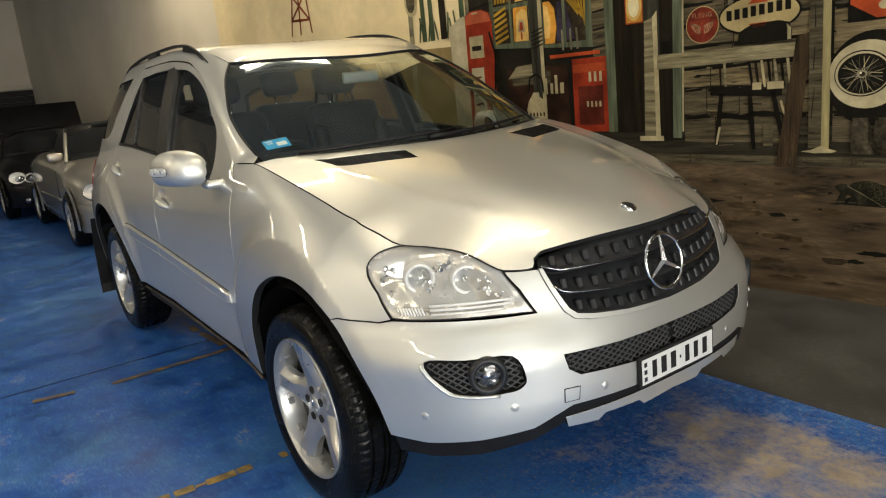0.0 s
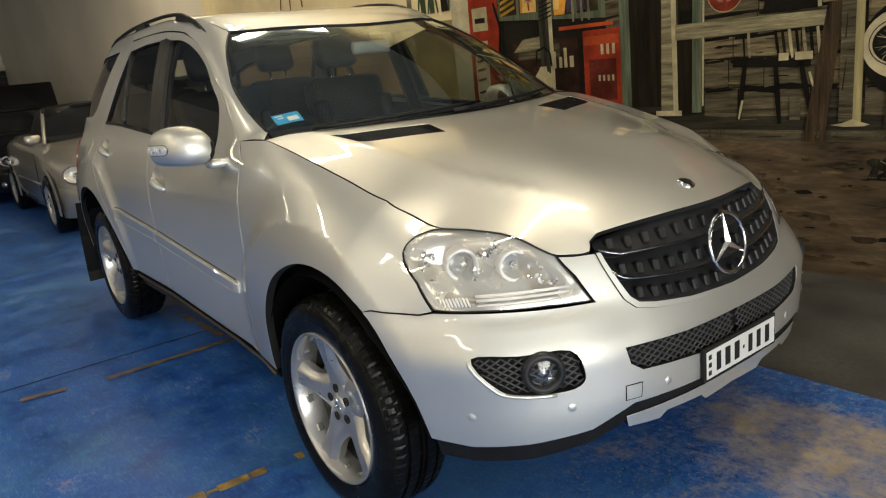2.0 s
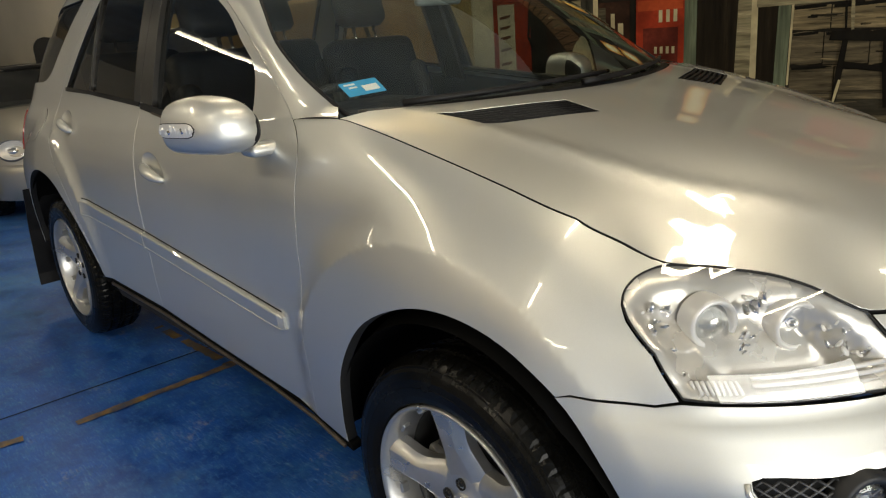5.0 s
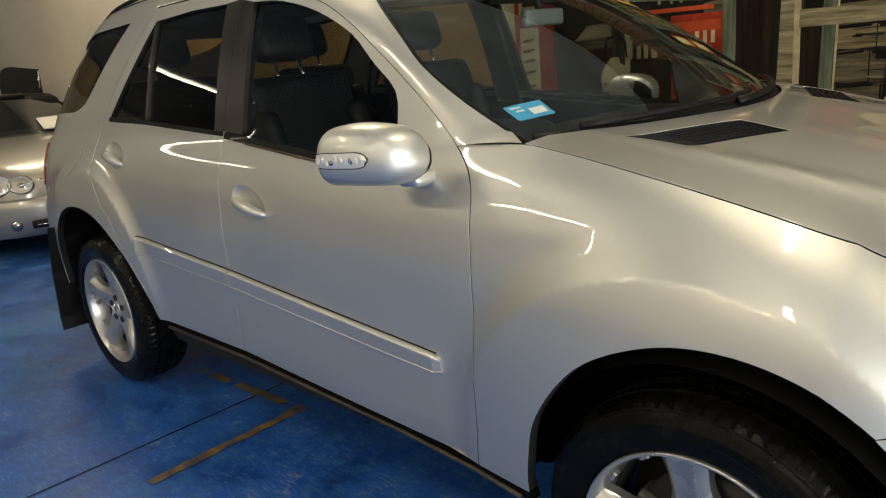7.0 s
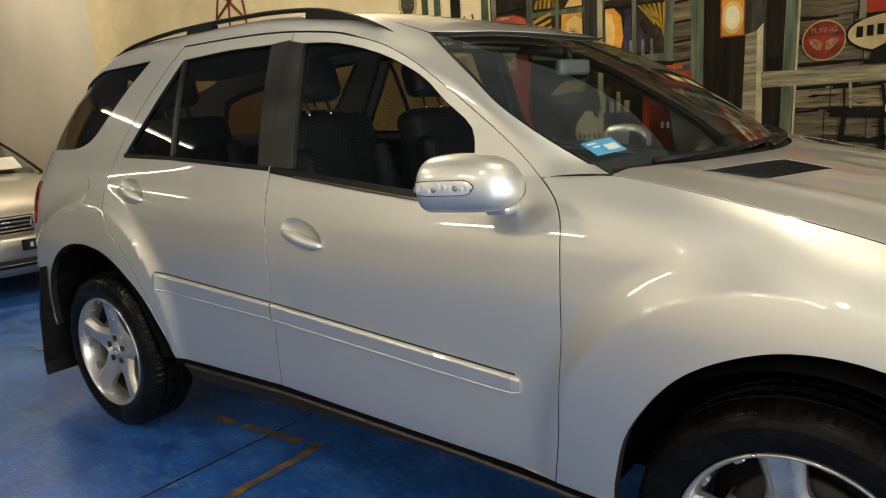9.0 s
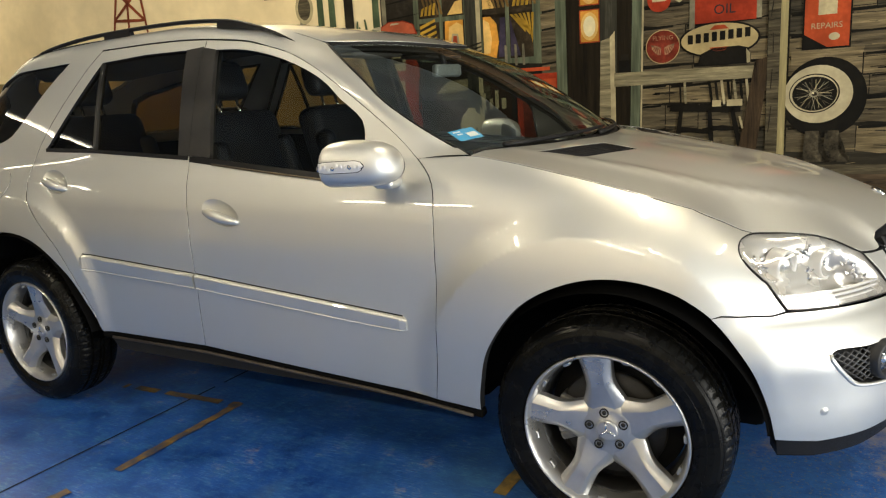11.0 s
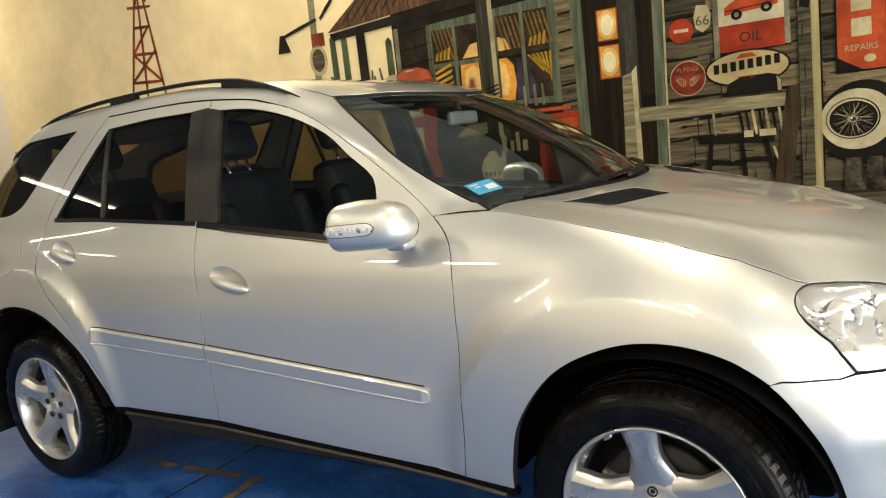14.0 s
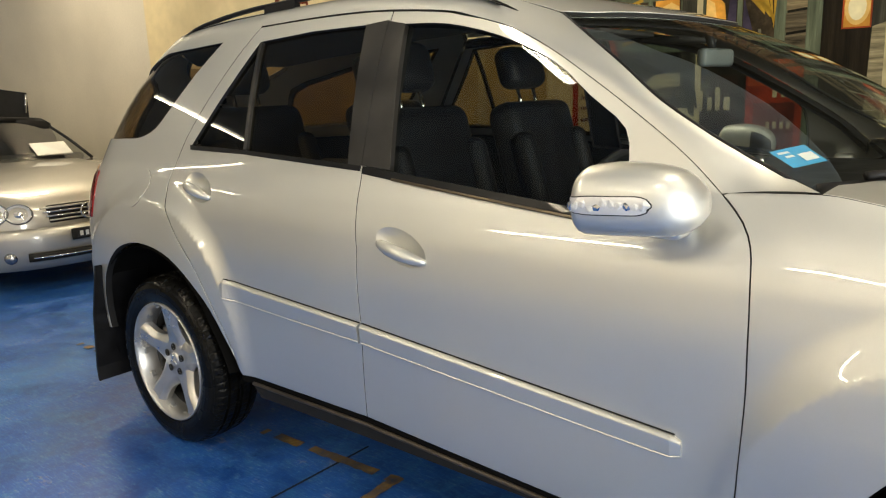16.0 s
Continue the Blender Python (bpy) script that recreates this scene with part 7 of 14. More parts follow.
stroke("pump_mark", RUST_DARK, 14, (-2.55, 1.122), (-2.459, 1.135), 0.02)
stroke("pump_mark", RUST_DARK, 14, (-2.55, 1.217), (-2.459, 1.229), 0.02)
stroke("pump_mark", RUST_DARK, 14, (-2.55, 1.296), (-2.459, 1.304), 0.02)
stroke("pump_mark", RUST_DARK, 14, (-2.55, 1.363), (-2.459, 1.371), 0.02)
stroke("pump_mark", RUST_DARK, 14, (-2.55, 1.43), (-2.459, 1.439), 0.02)
stroke("pump_hose", INK, 14, (-2.332, 1.784), (-2.277, 1.591), 0.022)
stroke("pump_hose", INK, 14, (-2.277, 1.591), (-2.313, 1.303), 0.022)
stroke("pump_hose", INK, 14, (-2.313, 1.303), (-2.258, 1.186), 0.022)
flat("door_frame", GREEN_PAINT, 8, [(-1.222, 0.976), (-1.146, 0.975), (-1.146, 2.313), (-1.222, 2.312)], "pale green painted door frame")
flat("door_frame", GREEN_PAINT, 8, [(-1.222, 2.234), (-0.888, 2.237), (-0.888, 2.316), (-1.222, 2.312)])
flat("painted_door", DOOR_PAINT, 8, [(-1.146, 0.975), (-0.897, 0.974), (-0.897, 2.237), (-1.146, 2.235)], "dark brown painted door")
flat("door_light", ORANGE_PAINT, 9, [(-1.051, 1.681), (-0.912, 1.681), (-0.912, 1.9), (-1.051, 1.9)])
flat("door_light_glow", GLOW_PAINT, 10, [(-1.043, 1.689), (-0.92, 1.689), (-0.92, 1.893), (-1.043, 1.892)])
round_patch("door_light_halo", HALO_PAINT, 11, -0.982, 1.79, 0.06, 0.092)
round_patch("door_light_core", LIGHT_PAINT, 12, -0.982, 1.79, 0.042, 0.068)
flat("door_light", ORANGE_PAINT, 9, [(-1.051, 1.927), (-0.912, 1.927), (-0.912, 2.132), (-1.051, 2.131)])
flat("door_light_glow", GLOW_PAINT, 10, [(-1.043, 1.934), (-0.92, 1.935), (-0.92, 2.124), (-1.043, 2.123)])
round_patch("door_light_halo", HALO_PAINT, 11, -0.982, 2.029, 0.06, 0.092)
round_patch("door_light_core", LIGHT_PAINT, 12, -0.982, 2.029, 0.042, 0.068)
flat("door_side", DOOR_PAINT, 8, [(-0.811, 0.933), (-0.676, 0.932), (-0.676, 2.476), (-0.811, 2.474)])
flat("porch_post", POLE_DARK, 11, [(-0.912, 1.389), (-0.796, 1.388), (-0.796, 2.672), (-0.912, 2.67)])
flat("fence_post", RAIL_PAINT, 12, [(-0.926, 0.947), (-0.84, 0.946), (-0.845, 1.704), (-0.907, 1.685)])
flat("fence_post_lit", CREAM_PAINT, 12, [(-0.84, 0.946), (-0.806, 0.946), (-0.811, 1.744), (-0.845, 1.704)])
flat("post_foot", CREAM_PAINT, 13, [(-0.965, 0.914), (-0.782, 0.913), (-0.782, 0.946), (-0.965, 0.947)])
flat("green_post", GREEN_PAINT, 11, [(-0.714, 0.932), (-0.651, 0.932), (-0.617, 2.576), (-0.68, 2.575)])
stroke("green_post_edge", CREAM_PAINT, 12, (-0.642, 0.972), (-0.61, 2.576), 0.012)
flat("siding_board", BOARD_MID, 5, [(-0.634, 0.909), (-0.529, 0.903), (-0.424, 0.897), (-0.424, 1.063), (-0.54, 1.053), (-0.634, 1.061)])
stroke("board_shadow", INK, 6, (-0.627, 1.055), (-0.46, 1.059), 0.013472509008686453)
flat("siding_board", BOARD_MID, 5, [(-0.418, 0.899), (-0.217, 0.903), (-0.013, 0.897), (-0.013, 1.056), (-0.237, 1.054), (-0.418, 1.06)])
stroke("board_shadow", INK, 6, (-0.412, 1.053), (-0.158, 1.057), 0.012572805190946997)
flat("siding_board", BOARD_DARK2, 5, [(-0.008, 0.906), (0.065, 0.893), (0.137, 0.896), (0.137, 1.06), (0.057, 1.061), (-0.008, 1.057)])
stroke("board_shadow", INK, 6, (-0.001, 1.05), (0.124, 1.055), 0.020255780295896163)
flat("siding_board", BOARD_MID, 5, [(0.263, 0.905), (0.455, 0.893), (0.648, 0.894), (0.648, 1.058), (0.435, 1.051), (0.263, 1.056)])
stroke("board_shadow", INK, 6, (0.27, 1.049), (0.533, 1.053), 0.013359971143842894)
flat("siding_board", BOARD_LIGHT, 5, [(0.654, 0.902), (0.784, 0.883), (0.914, 0.89), (0.914, 1.057), (0.771, 1.058), (0.654, 1.054)])
stroke("board_shadow", INK, 6, (0.661, 1.047), (0.844, 1.051), 0.019182493612918766)
flat("siding_board", BOARD_LIGHT, 5, [(1.002, 0.894), (1.108, 0.89), (1.213, 0.886), (1.213, 1.053), (1.097, 1.049), (1.002, 1.052)])
stroke("board_shadow", INK, 6, (1.009, 1.045), (1.2, 1.05), 0.010518861628866982)
flat("siding_board", BOARD_DARK2, 5, [(1.219, 0.891), (1.305, 0.895), (1.391, 0.893), (1.391, 1.052), (1.296, 1.045), (1.219, 1.051)])
stroke("board_shadow", INK, 6, (1.227, 1.044), (1.371, 1.049), 0.010797261632632732)
flat("siding_board", BOARD_LIGHT, 5, [(1.398, 0.886), (1.602, 0.885), (1.808, 0.891), (1.808, 1.048), (1.581, 1.047), (1.398, 1.05)])
stroke("board_shadow", INK, 6, (1.405, 1.043), (1.737, 1.048), 0.020851781218367893)
flat("siding_board", BOARD_MID, 5, [(1.814, 0.89), (1.909, 0.881), (2.005, 0.887), (2.005, 1.052), (1.899, 1.057), (1.814, 1.049)])
stroke("board_shadow", INK, 6, (1.821, 1.042), (1.939, 1.047), 0.02121496902503428)
flat("siding_board", BOARD_MID, 5, [(2.011, 0.878), (2.133, 0.89), (2.256, 0.891), (2.256, 1.044), (2.121, 1.058), (2.011, 1.048)])
stroke("board_shadow", INK, 6, (2.019, 1.041), (2.232, 1.046), 0.021518411099355414)
flat("siding_board", BOARD_DARK2, 5, [(2.262, 0.881), (2.347, 0.874), (2.433, 0.885), (2.433, 1.047), (2.339, 1.056), (2.262, 1.047)])
stroke("board_shadow", INK, 6, (2.27, 1.04), (2.427, 1.046), 0.01816052462022851)
flat("siding_board", BOARD_LIGHT, 5, [(2.439, 0.877), (2.497, 0.88), (2.555, 0.876), (2.555, 1.045), (2.491, 1.046), (2.439, 1.047)])
stroke("board_shadow", INK, 6, (2.447, 1.04), (2.556, 1.045), 0.013975686750390237)
flat("siding_board", BOARD_MID, 5, [(-0.634, 1.075), (-0.558, 1.071), (-0.482, 1.081), (-0.482, 1.232), (-0.566, 1.242), (-0.634, 1.233)])
stroke("board_shadow", INK, 6, (-0.627, 1.226), (-0.506, 1.23), 0.015271921245612082)
flat("siding_board", BOARD_MID, 5, [(-0.476, 1.068), (-0.374, 1.061), (-0.272, 1.078), (-0.272, 1.228), (-0.385, 1.234), (-0.476, 1.232)])
stroke("board_shadow", INK, 6, (-0.469, 1.225), (-0.272, 1.229), 0.01727820983894697)
flat("siding_board", BOARD_MID, 5, [(-0.267, 1.069), (-0.121, 1.088), (0.026, 1.065), (0.026, 1.228), (-0.136, 1.232), (-0.267, 1.23)])
stroke("board_shadow", INK, 6, (-0.26, 1.224), (0.002, 1.228), 0.014911854772413864)
flat("siding_board", BOARD_LIGHT, 5, [(0.032, 1.066), (0.084, 1.07), (0.137, 1.071), (0.137, 1.227), (0.079, 1.225), (0.032, 1.229)])
stroke("board_shadow", INK, 6, (0.039, 1.222), (0.115, 1.227), 0.0177692278822631)
flat("siding_board", BOARD_MID, 5, [(0.263, 1.07), (0.396, 1.056), (0.529, 1.064), (0.529, 1.228), (0.382, 1.224), (0.263, 1.228)])
stroke("board_shadow", INK, 6, (0.27, 1.221), (0.446, 1.226), 0.012777599848848704)
flat("siding_board", BOARD_MID, 5, [(0.535, 1.066), (0.724, 1.08), (0.914, 1.064), (0.914, 1.226), (0.705, 1.221), (0.535, 1.227)])
stroke("board_shadow", INK, 6, (0.542, 1.22), (0.851, 1.225), 0.02155306260892321)
flat("siding_board", BOARD_MID, 5, [(1.002, 1.067), (1.169, 1.054), (1.336, 1.06), (1.336, 1.227), (1.152, 1.234), (1.002, 1.226)])
stroke("board_shadow", INK, 6, (1.009, 1.219), (1.326, 1.225), 0.021094928458224735)
flat("siding_board", BOARD_LIGHT, 5, [(1.343, 1.071), (1.468, 1.069), (1.594, 1.071), (1.594, 1.23), (1.455, 1.228), (1.343, 1.226)])
stroke("board_shadow", INK, 6, (1.35, 1.219), (1.562, 1.225), 0.018231518221000227)
flat("siding_board", BOARD_LIGHT, 5, [(1.601, 1.073), (1.718, 1.051), (1.836, 1.073), (1.836, 1.232), (1.706, 1.236), (1.601, 1.226)])
stroke("board_shadow", INK, 6, (1.608, 1.219), (1.807, 1.225), 0.010534527635109404)
flat("siding_board", BOARD_MID, 5, [(1.842, 1.069), (2.048, 1.056), (2.254, 1.07), (2.254, 1.231), (2.027, 1.235), (1.842, 1.226)])
stroke("board_shadow", INK, 6, (1.85, 1.219), (2.205, 1.226), 0.015574915251362852)
flat("siding_board", BOARD_LIGHT, 5, [(2.261, 1.071), (2.407, 1.054), (2.555, 1.052), (2.555, 1.234), (2.392, 1.237), (2.261, 1.227)])
stroke("board_shadow", INK, 6, (2.268, 1.22), (2.439, 1.226), 0.020517083012223755)
flat("siding_board", BOARD_LIGHT, 5, [(-0.634, 1.25), (-0.544, 1.246), (-0.455, 1.249), (-0.455, 1.364), (-0.554, 1.357), (-0.634, 1.361)])
stroke("board_shadow", INK, 6, (-0.627, 1.356), (-0.476, 1.359), 0.013967717392900213)
flat("siding_board", BOARD_LIGHT, 5, [(-0.449, 1.25), (-0.26, 1.242), (-0.07, 1.236), (-0.07, 1.363), (-0.279, 1.363), (-0.449, 1.36)])
stroke("board_shadow", INK, 6, (-0.442, 1.355), (-0.204, 1.358), 0.01672967528087376)
flat("siding_board", BOARD_MID, 5, [(-0.064, 1.235), (0.036, 1.231), (0.137, 1.247), (0.137, 1.356), (0.026, 1.365), (-0.064, 1.359)])
stroke("board_shadow", INK, 6, (-0.057, 1.354), (0.082, 1.358), 0.014162951454004181)
flat("siding_board", BOARD_LIGHT, 5, [(0.263, 1.24), (0.349, 1.234), (0.437, 1.247), (0.437, 1.359), (0.34, 1.358), (0.263, 1.358)])
stroke("board_shadow", INK, 6, (0.27, 1.353), (0.422, 1.357), 0.020265695896710033)
flat("siding_board", BOARD_MID, 5, [(0.443, 1.235), (0.573, 1.243), (0.704, 1.245), (0.704, 1.356), (0.559, 1.359), (0.443, 1.358)])
stroke("board_shadow", INK, 6, (0.45, 1.353), (0.646, 1.357), 0.020294127468279105)
flat("siding_board", BOARD_MID, 5, [(0.71, 1.241), (0.812, 1.249), (0.914, 1.241), (0.914, 1.36), (0.801, 1.365), (0.71, 1.358)])
stroke("board_shadow", INK, 6, (0.717, 1.353), (0.873, 1.357), 0.011418069851250845)
flat("siding_board", BOARD_DARK2, 5, [(1.002, 1.244), (1.156, 1.231), (1.311, 1.234), (1.311, 1.362), (1.14, 1.359), (1.002, 1.358)])
stroke("board_shadow", INK, 6, (1.009, 1.353), (1.23, 1.357), 0.01650235637787823)
flat("siding_board", BOARD_MID, 5, [(1.317, 1.232), (1.52, 1.235), (1.723, 1.24), (1.723, 1.357), (1.499, 1.36), (1.317, 1.358)])
stroke("board_shadow", INK, 6, (1.324, 1.353), (1.679, 1.358), 0.01581099345025207)
flat("siding_board", BOARD_MID, 5, [(1.73, 1.238), (1.821, 1.235), (1.913, 1.236), (1.913, 1.36), (1.812, 1.356), (1.73, 1.359)])
stroke("board_shadow", INK, 6, (1.737, 1.354), (1.906, 1.359), 0.010020310015386344)
flat("siding_board", BOARD_DARK2, 5, [(1.919, 1.24), (2.008, 1.249), (2.097, 1.244), (2.097, 1.362), (1.999, 1.362), (1.919, 1.36)])
stroke("board_shadow", INK, 6, (1.927, 1.355), (2.096, 1.36), 0.01607993284942353)
flat("siding_board", BOARD_LIGHT, 5, [(2.104, 1.239), (2.247, 1.231), (2.391, 1.245), (2.391, 1.363), (2.232, 1.36), (2.104, 1.361)])
stroke("board_shadow", INK, 6, (2.111, 1.356), (2.354, 1.361), 0.011599056968098875)
flat("siding_board", BOARD_MID, 5, [(2.398, 1.243), (2.476, 1.244), (2.555, 1.238), (2.555, 1.365), (2.468, 1.37), (2.398, 1.362)])
stroke("board_shadow", INK, 6, (2.405, 1.357), (2.505, 1.362), 0.019526739300826865)
flat("siding_board", BOARD_MID, 5, [(-0.634, 1.366), (-0.474, 1.374), (-0.313, 1.376), (-0.313, 1.485), (-0.49, 1.486), (-0.634, 1.488)])
stroke("board_shadow", INK, 6, (-0.627, 1.483), (-0.392, 1.486), 0.012095473495177637)
flat("siding_board", BOARD_MID, 5, [(-0.307, 1.364), (-0.086, 1.38), (0.137, 1.374), (0.137, 1.484), (-0.108, 1.492), (-0.307, 1.487)])
stroke("board_shadow", INK, 6, (-0.3, 1.482), (0.105, 1.486), 0.021439989188170236)
flat("siding_board", BOARD_LIGHT, 5, [(0.263, 1.376), (0.36, 1.373), (0.459, 1.376), (0.459, 1.491), (0.35, 1.482), (0.263, 1.487)])
stroke("board_shadow", INK, 6, (0.27, 1.482), (0.456, 1.486), 0.02183653474898556)
flat("siding_board", BOARD_LIGHT, 5, [(0.465, 1.372), (0.565, 1.375), (0.665, 1.371), (0.665, 1.489), (0.555, 1.493), (0.465, 1.487)])
stroke("board_shadow", INK, 6, (0.472, 1.482), (0.611, 1.486), 0.021133861394622262)
flat("siding_board", BOARD_LIGHT, 5, [(0.672, 1.365), (0.793, 1.369), (0.914, 1.365), (0.914, 1.487), (0.78, 1.487), (0.672, 1.487)])
stroke("board_shadow", INK, 6, (0.679, 1.482), (0.892, 1.487), 0.01644671946407527)
flat("siding_board", BOARD_LIGHT, 5, [(1.002, 1.375), (1.152, 1.367), (1.303, 1.368), (1.303, 1.493), (1.137, 1.494), (1.002, 1.488)])
stroke("board_shadow", INK, 6, (1.009, 1.483), (1.218, 1.488), 0.014938773327005009)
flat("siding_board", BOARD_MID, 5, [(1.309, 1.375), (1.391, 1.369), (1.473, 1.371), (1.473, 1.494), (1.383, 1.495), (1.309, 1.489)])
stroke("board_shadow", INK, 6, (1.317, 1.484), (1.436, 1.489), 0.014663755085160964)
flat("siding_board", BOARD_LIGHT, 5, [(1.479, 1.364), (1.564, 1.381), (1.648, 1.378), (1.648, 1.489), (1.555, 1.497), (1.479, 1.49)])
stroke("board_shadow", INK, 6, (1.487, 1.485), (1.623, 1.489), 0.013746842316709825)
flat("siding_board", BOARD_DARK2, 5, [(1.654, 1.37), (1.748, 1.374), (1.841, 1.371), (1.841, 1.493), (1.738, 1.494), (1.654, 1.491)])
stroke("board_shadow", INK, 6, (1.662, 1.486), (1.772, 1.49), 0.02108799996122862)
flat("siding_board", BOARD_MID, 5, [(1.848, 1.378), (1.939, 1.364), (2.03, 1.376), (2.03, 1.497), (1.929, 1.496), (1.848, 1.492)])
stroke("board_shadow", INK, 6, (1.855, 1.487), (1.999, 1.491), 0.0215115311627235)
flat("siding_board", BOARD_LIGHT, 5, [(2.036, 1.368), (2.154, 1.378), (2.273, 1.369), (2.273, 1.493), (2.142, 1.501), (2.036, 1.493)])
stroke("board_shadow", INK, 6, (2.044, 1.488), (2.187, 1.493), 0.013247540986054242)
flat("siding_board", BOARD_DARK2, 5, [(2.28, 1.375), (2.417, 1.377), (2.555, 1.37), (2.555, 1.498), (2.403, 1.491), (2.28, 1.494)])
stroke("board_shadow", INK, 6, (2.287, 1.489), (2.492, 1.495), 0.011559927959306323)
flat("siding_board", BOARD_MID, 5, [(-0.634, 1.499), (-0.469, 1.503), (-0.304, 1.501), (-0.304, 1.616), (-0.486, 1.616), (-0.634, 1.614)])
stroke("board_shadow", INK, 6, (-0.627, 1.609), (-0.368, 1.613), 0.011850416590129365)
flat("siding_board", BOARD_LIGHT, 5, [(-0.298, 1.498), (-0.081, 1.495), (0.137, 1.493), (0.137, 1.616), (-0.103, 1.621), (-0.298, 1.614)])
stroke("board_shadow", INK, 6, (-0.291, 1.609), (0.054, 1.614), 0.016448234559488954)
flat("siding_board", BOARD_LIGHT, 5, [(0.263, 1.495), (0.379, 1.495), (0.496, 1.497), (0.496, 1.616), (0.367, 1.61), (0.263, 1.615)])
stroke("board_shadow", INK, 6, (0.27, 1.61), (0.488, 1.615), 0.010227994677781845)
flat("siding_board", BOARD_MID, 5, [(0.502, 1.492), (0.708, 1.49), (0.914, 1.5), (0.914, 1.616), (0.687, 1.611), (0.502, 1.616)])
stroke("board_shadow", INK, 6, (0.51, 1.611), (0.788, 1.616), 0.010103356284800497)
flat("siding_board", BOARD_LIGHT, 5, [(1.002, 1.495), (1.204, 1.507), (1.406, 1.508), (1.406, 1.619), (1.183, 1.623), (1.002, 1.618)])
stroke("board_shadow", INK, 6, (1.009, 1.613), (1.396, 1.619), 0.02124548098719334)
flat("siding_board", BOARD_MID, 5, [(1.412, 1.506), (1.544, 1.503), (1.676, 1.496), (1.676, 1.626), (1.531, 1.624), (1.412, 1.62)])
stroke("board_shadow", INK, 6, (1.42, 1.615), (1.67, 1.621), 0.013661777758341445)
flat("siding_board", BOARD_LIGHT, 5, [(1.683, 1.503), (1.852, 1.492), (2.023, 1.506), (2.023, 1.627), (1.835, 1.621), (1.683, 1.622)])
stroke("board_shadow", INK, 6, (1.69, 1.617), (2.006, 1.624), 0.017943402820023942)
flat("siding_board", BOARD_LIGHT, 5, [(2.029, 1.506), (2.154, 1.501), (2.279, 1.511), (2.279, 1.629), (2.141, 1.632), (2.029, 1.625)])
stroke("board_shadow", INK, 6, (2.037, 1.62), (2.271, 1.626), 0.02059917388292181)
flat("siding_board", BOARD_MID, 5, [(2.285, 1.507), (2.42, 1.507), (2.555, 1.515), (2.555, 1.631), (2.406, 1.627), (2.285, 1.627)])
stroke("board_shadow", INK, 6, (2.293, 1.622), (2.456, 1.627), 0.018562117312236684)
flat("siding_board", BOARD_MID, 5, [(-0.634, 1.63), (-0.496, 1.63), (-0.358, 1.619), (-0.358, 1.745), (-0.51, 1.745), (-0.634, 1.741)])
stroke("board_shadow", INK, 6, (-0.627, 1.736), (-0.43, 1.741), 0.017220613948267287)
flat("siding_board", BOARD_DARK2, 5, [(-0.352, 1.62), (-0.259, 1.636), (-0.165, 1.63), (-0.165, 1.741), (-0.268, 1.743), (-0.352, 1.742)])
stroke("board_shadow", INK, 6, (-0.345, 1.737), (-0.239, 1.741), 0.0201262819373126)
flat("siding_board", BOARD_MID, 5, [(-0.159, 1.632), (-0.012, 1.634), (0.137, 1.633), (0.137, 1.747), (-0.027, 1.737), (-0.159, 1.742)])
stroke("board_shadow", INK, 6, (-0.152, 1.737), (0.103, 1.742), 0.012557707520708557)
flat("siding_board", BOARD_DARK2, 5, [(0.263, 1.631), (0.372, 1.622), (0.482, 1.625), (0.482, 1.748), (0.361, 1.747), (0.263, 1.744)])
stroke("board_shadow", INK, 6, (0.27, 1.739), (0.398, 1.743), 0.014947562112840507)
flat("siding_board", BOARD_LIGHT, 5, [(0.488, 1.632), (0.7, 1.623), (0.914, 1.632), (0.914, 1.751), (0.679, 1.751), (0.488, 1.745)])
stroke("board_shadow", INK, 6, (0.495, 1.74), (0.866, 1.746), 0.015248824774191823)
flat("siding_board", BOARD_MID, 5, [(1.002, 1.629), (1.105, 1.628), (1.208, 1.637), (1.208, 1.75), (1.094, 1.747), (1.002, 1.748)])
stroke("board_shadow", INK, 6, (1.009, 1.743), (1.203, 1.749), 0.021398847725467705)
flat("siding_board", BOARD_LIGHT, 5, [(1.214, 1.628), (1.419, 1.634), (1.625, 1.63), (1.625, 1.753), (1.398, 1.752), (1.214, 1.75)])
stroke("board_shadow", INK, 6, (1.221, 1.745), (1.466, 1.751), 0.013162849748930497)
flat("siding_board", BOARD_MID, 5, [(1.631, 1.635), (1.752, 1.63), (1.872, 1.641), (1.872, 1.757), (1.739, 1.759), (1.631, 1.753)])
stroke("board_shadow", INK, 6, (1.639, 1.748), (1.838, 1.754), 0.018412257392251816)
flat("siding_board", BOARD_DARK2, 5, [(1.878, 1.637), (2.089, 1.646), (2.301, 1.639), (2.301, 1.762), (2.068, 1.753), (1.878, 1.755)])
stroke("board_shadow", INK, 6, (1.886, 1.75), (2.19, 1.758), 0.015467507443136798)
flat("siding_board", BOARD_MID, 5, [(2.307, 1.633), (2.431, 1.64), (2.555, 1.635), (2.555, 1.761), (2.418, 1.766), (2.307, 1.76)])
stroke("board_shadow", INK, 6, (2.315, 1.755), (2.488, 1.761), 0.020430981984786795)
flat("siding_board", BOARD_MID, 5, [(-0.634, 1.758), (-0.485, 1.743), (-0.336, 1.757), (-0.336, 1.873), (-0.501, 1.865), (-0.634, 1.868)])
stroke("board_shadow", INK, 6, (-0.627, 1.863), (-0.368, 1.868), 0.010326637961500558)
flat("siding_board", BOARD_MID, 5, [(-0.33, 1.755), (-0.157, 1.748), (0.018, 1.755), (0.018, 1.873), (-0.174, 1.873), (-0.33, 1.869)])
stroke("board_shadow", INK, 6, (-0.323, 1.864), (-0.017, 1.87), 0.0192404937988643)
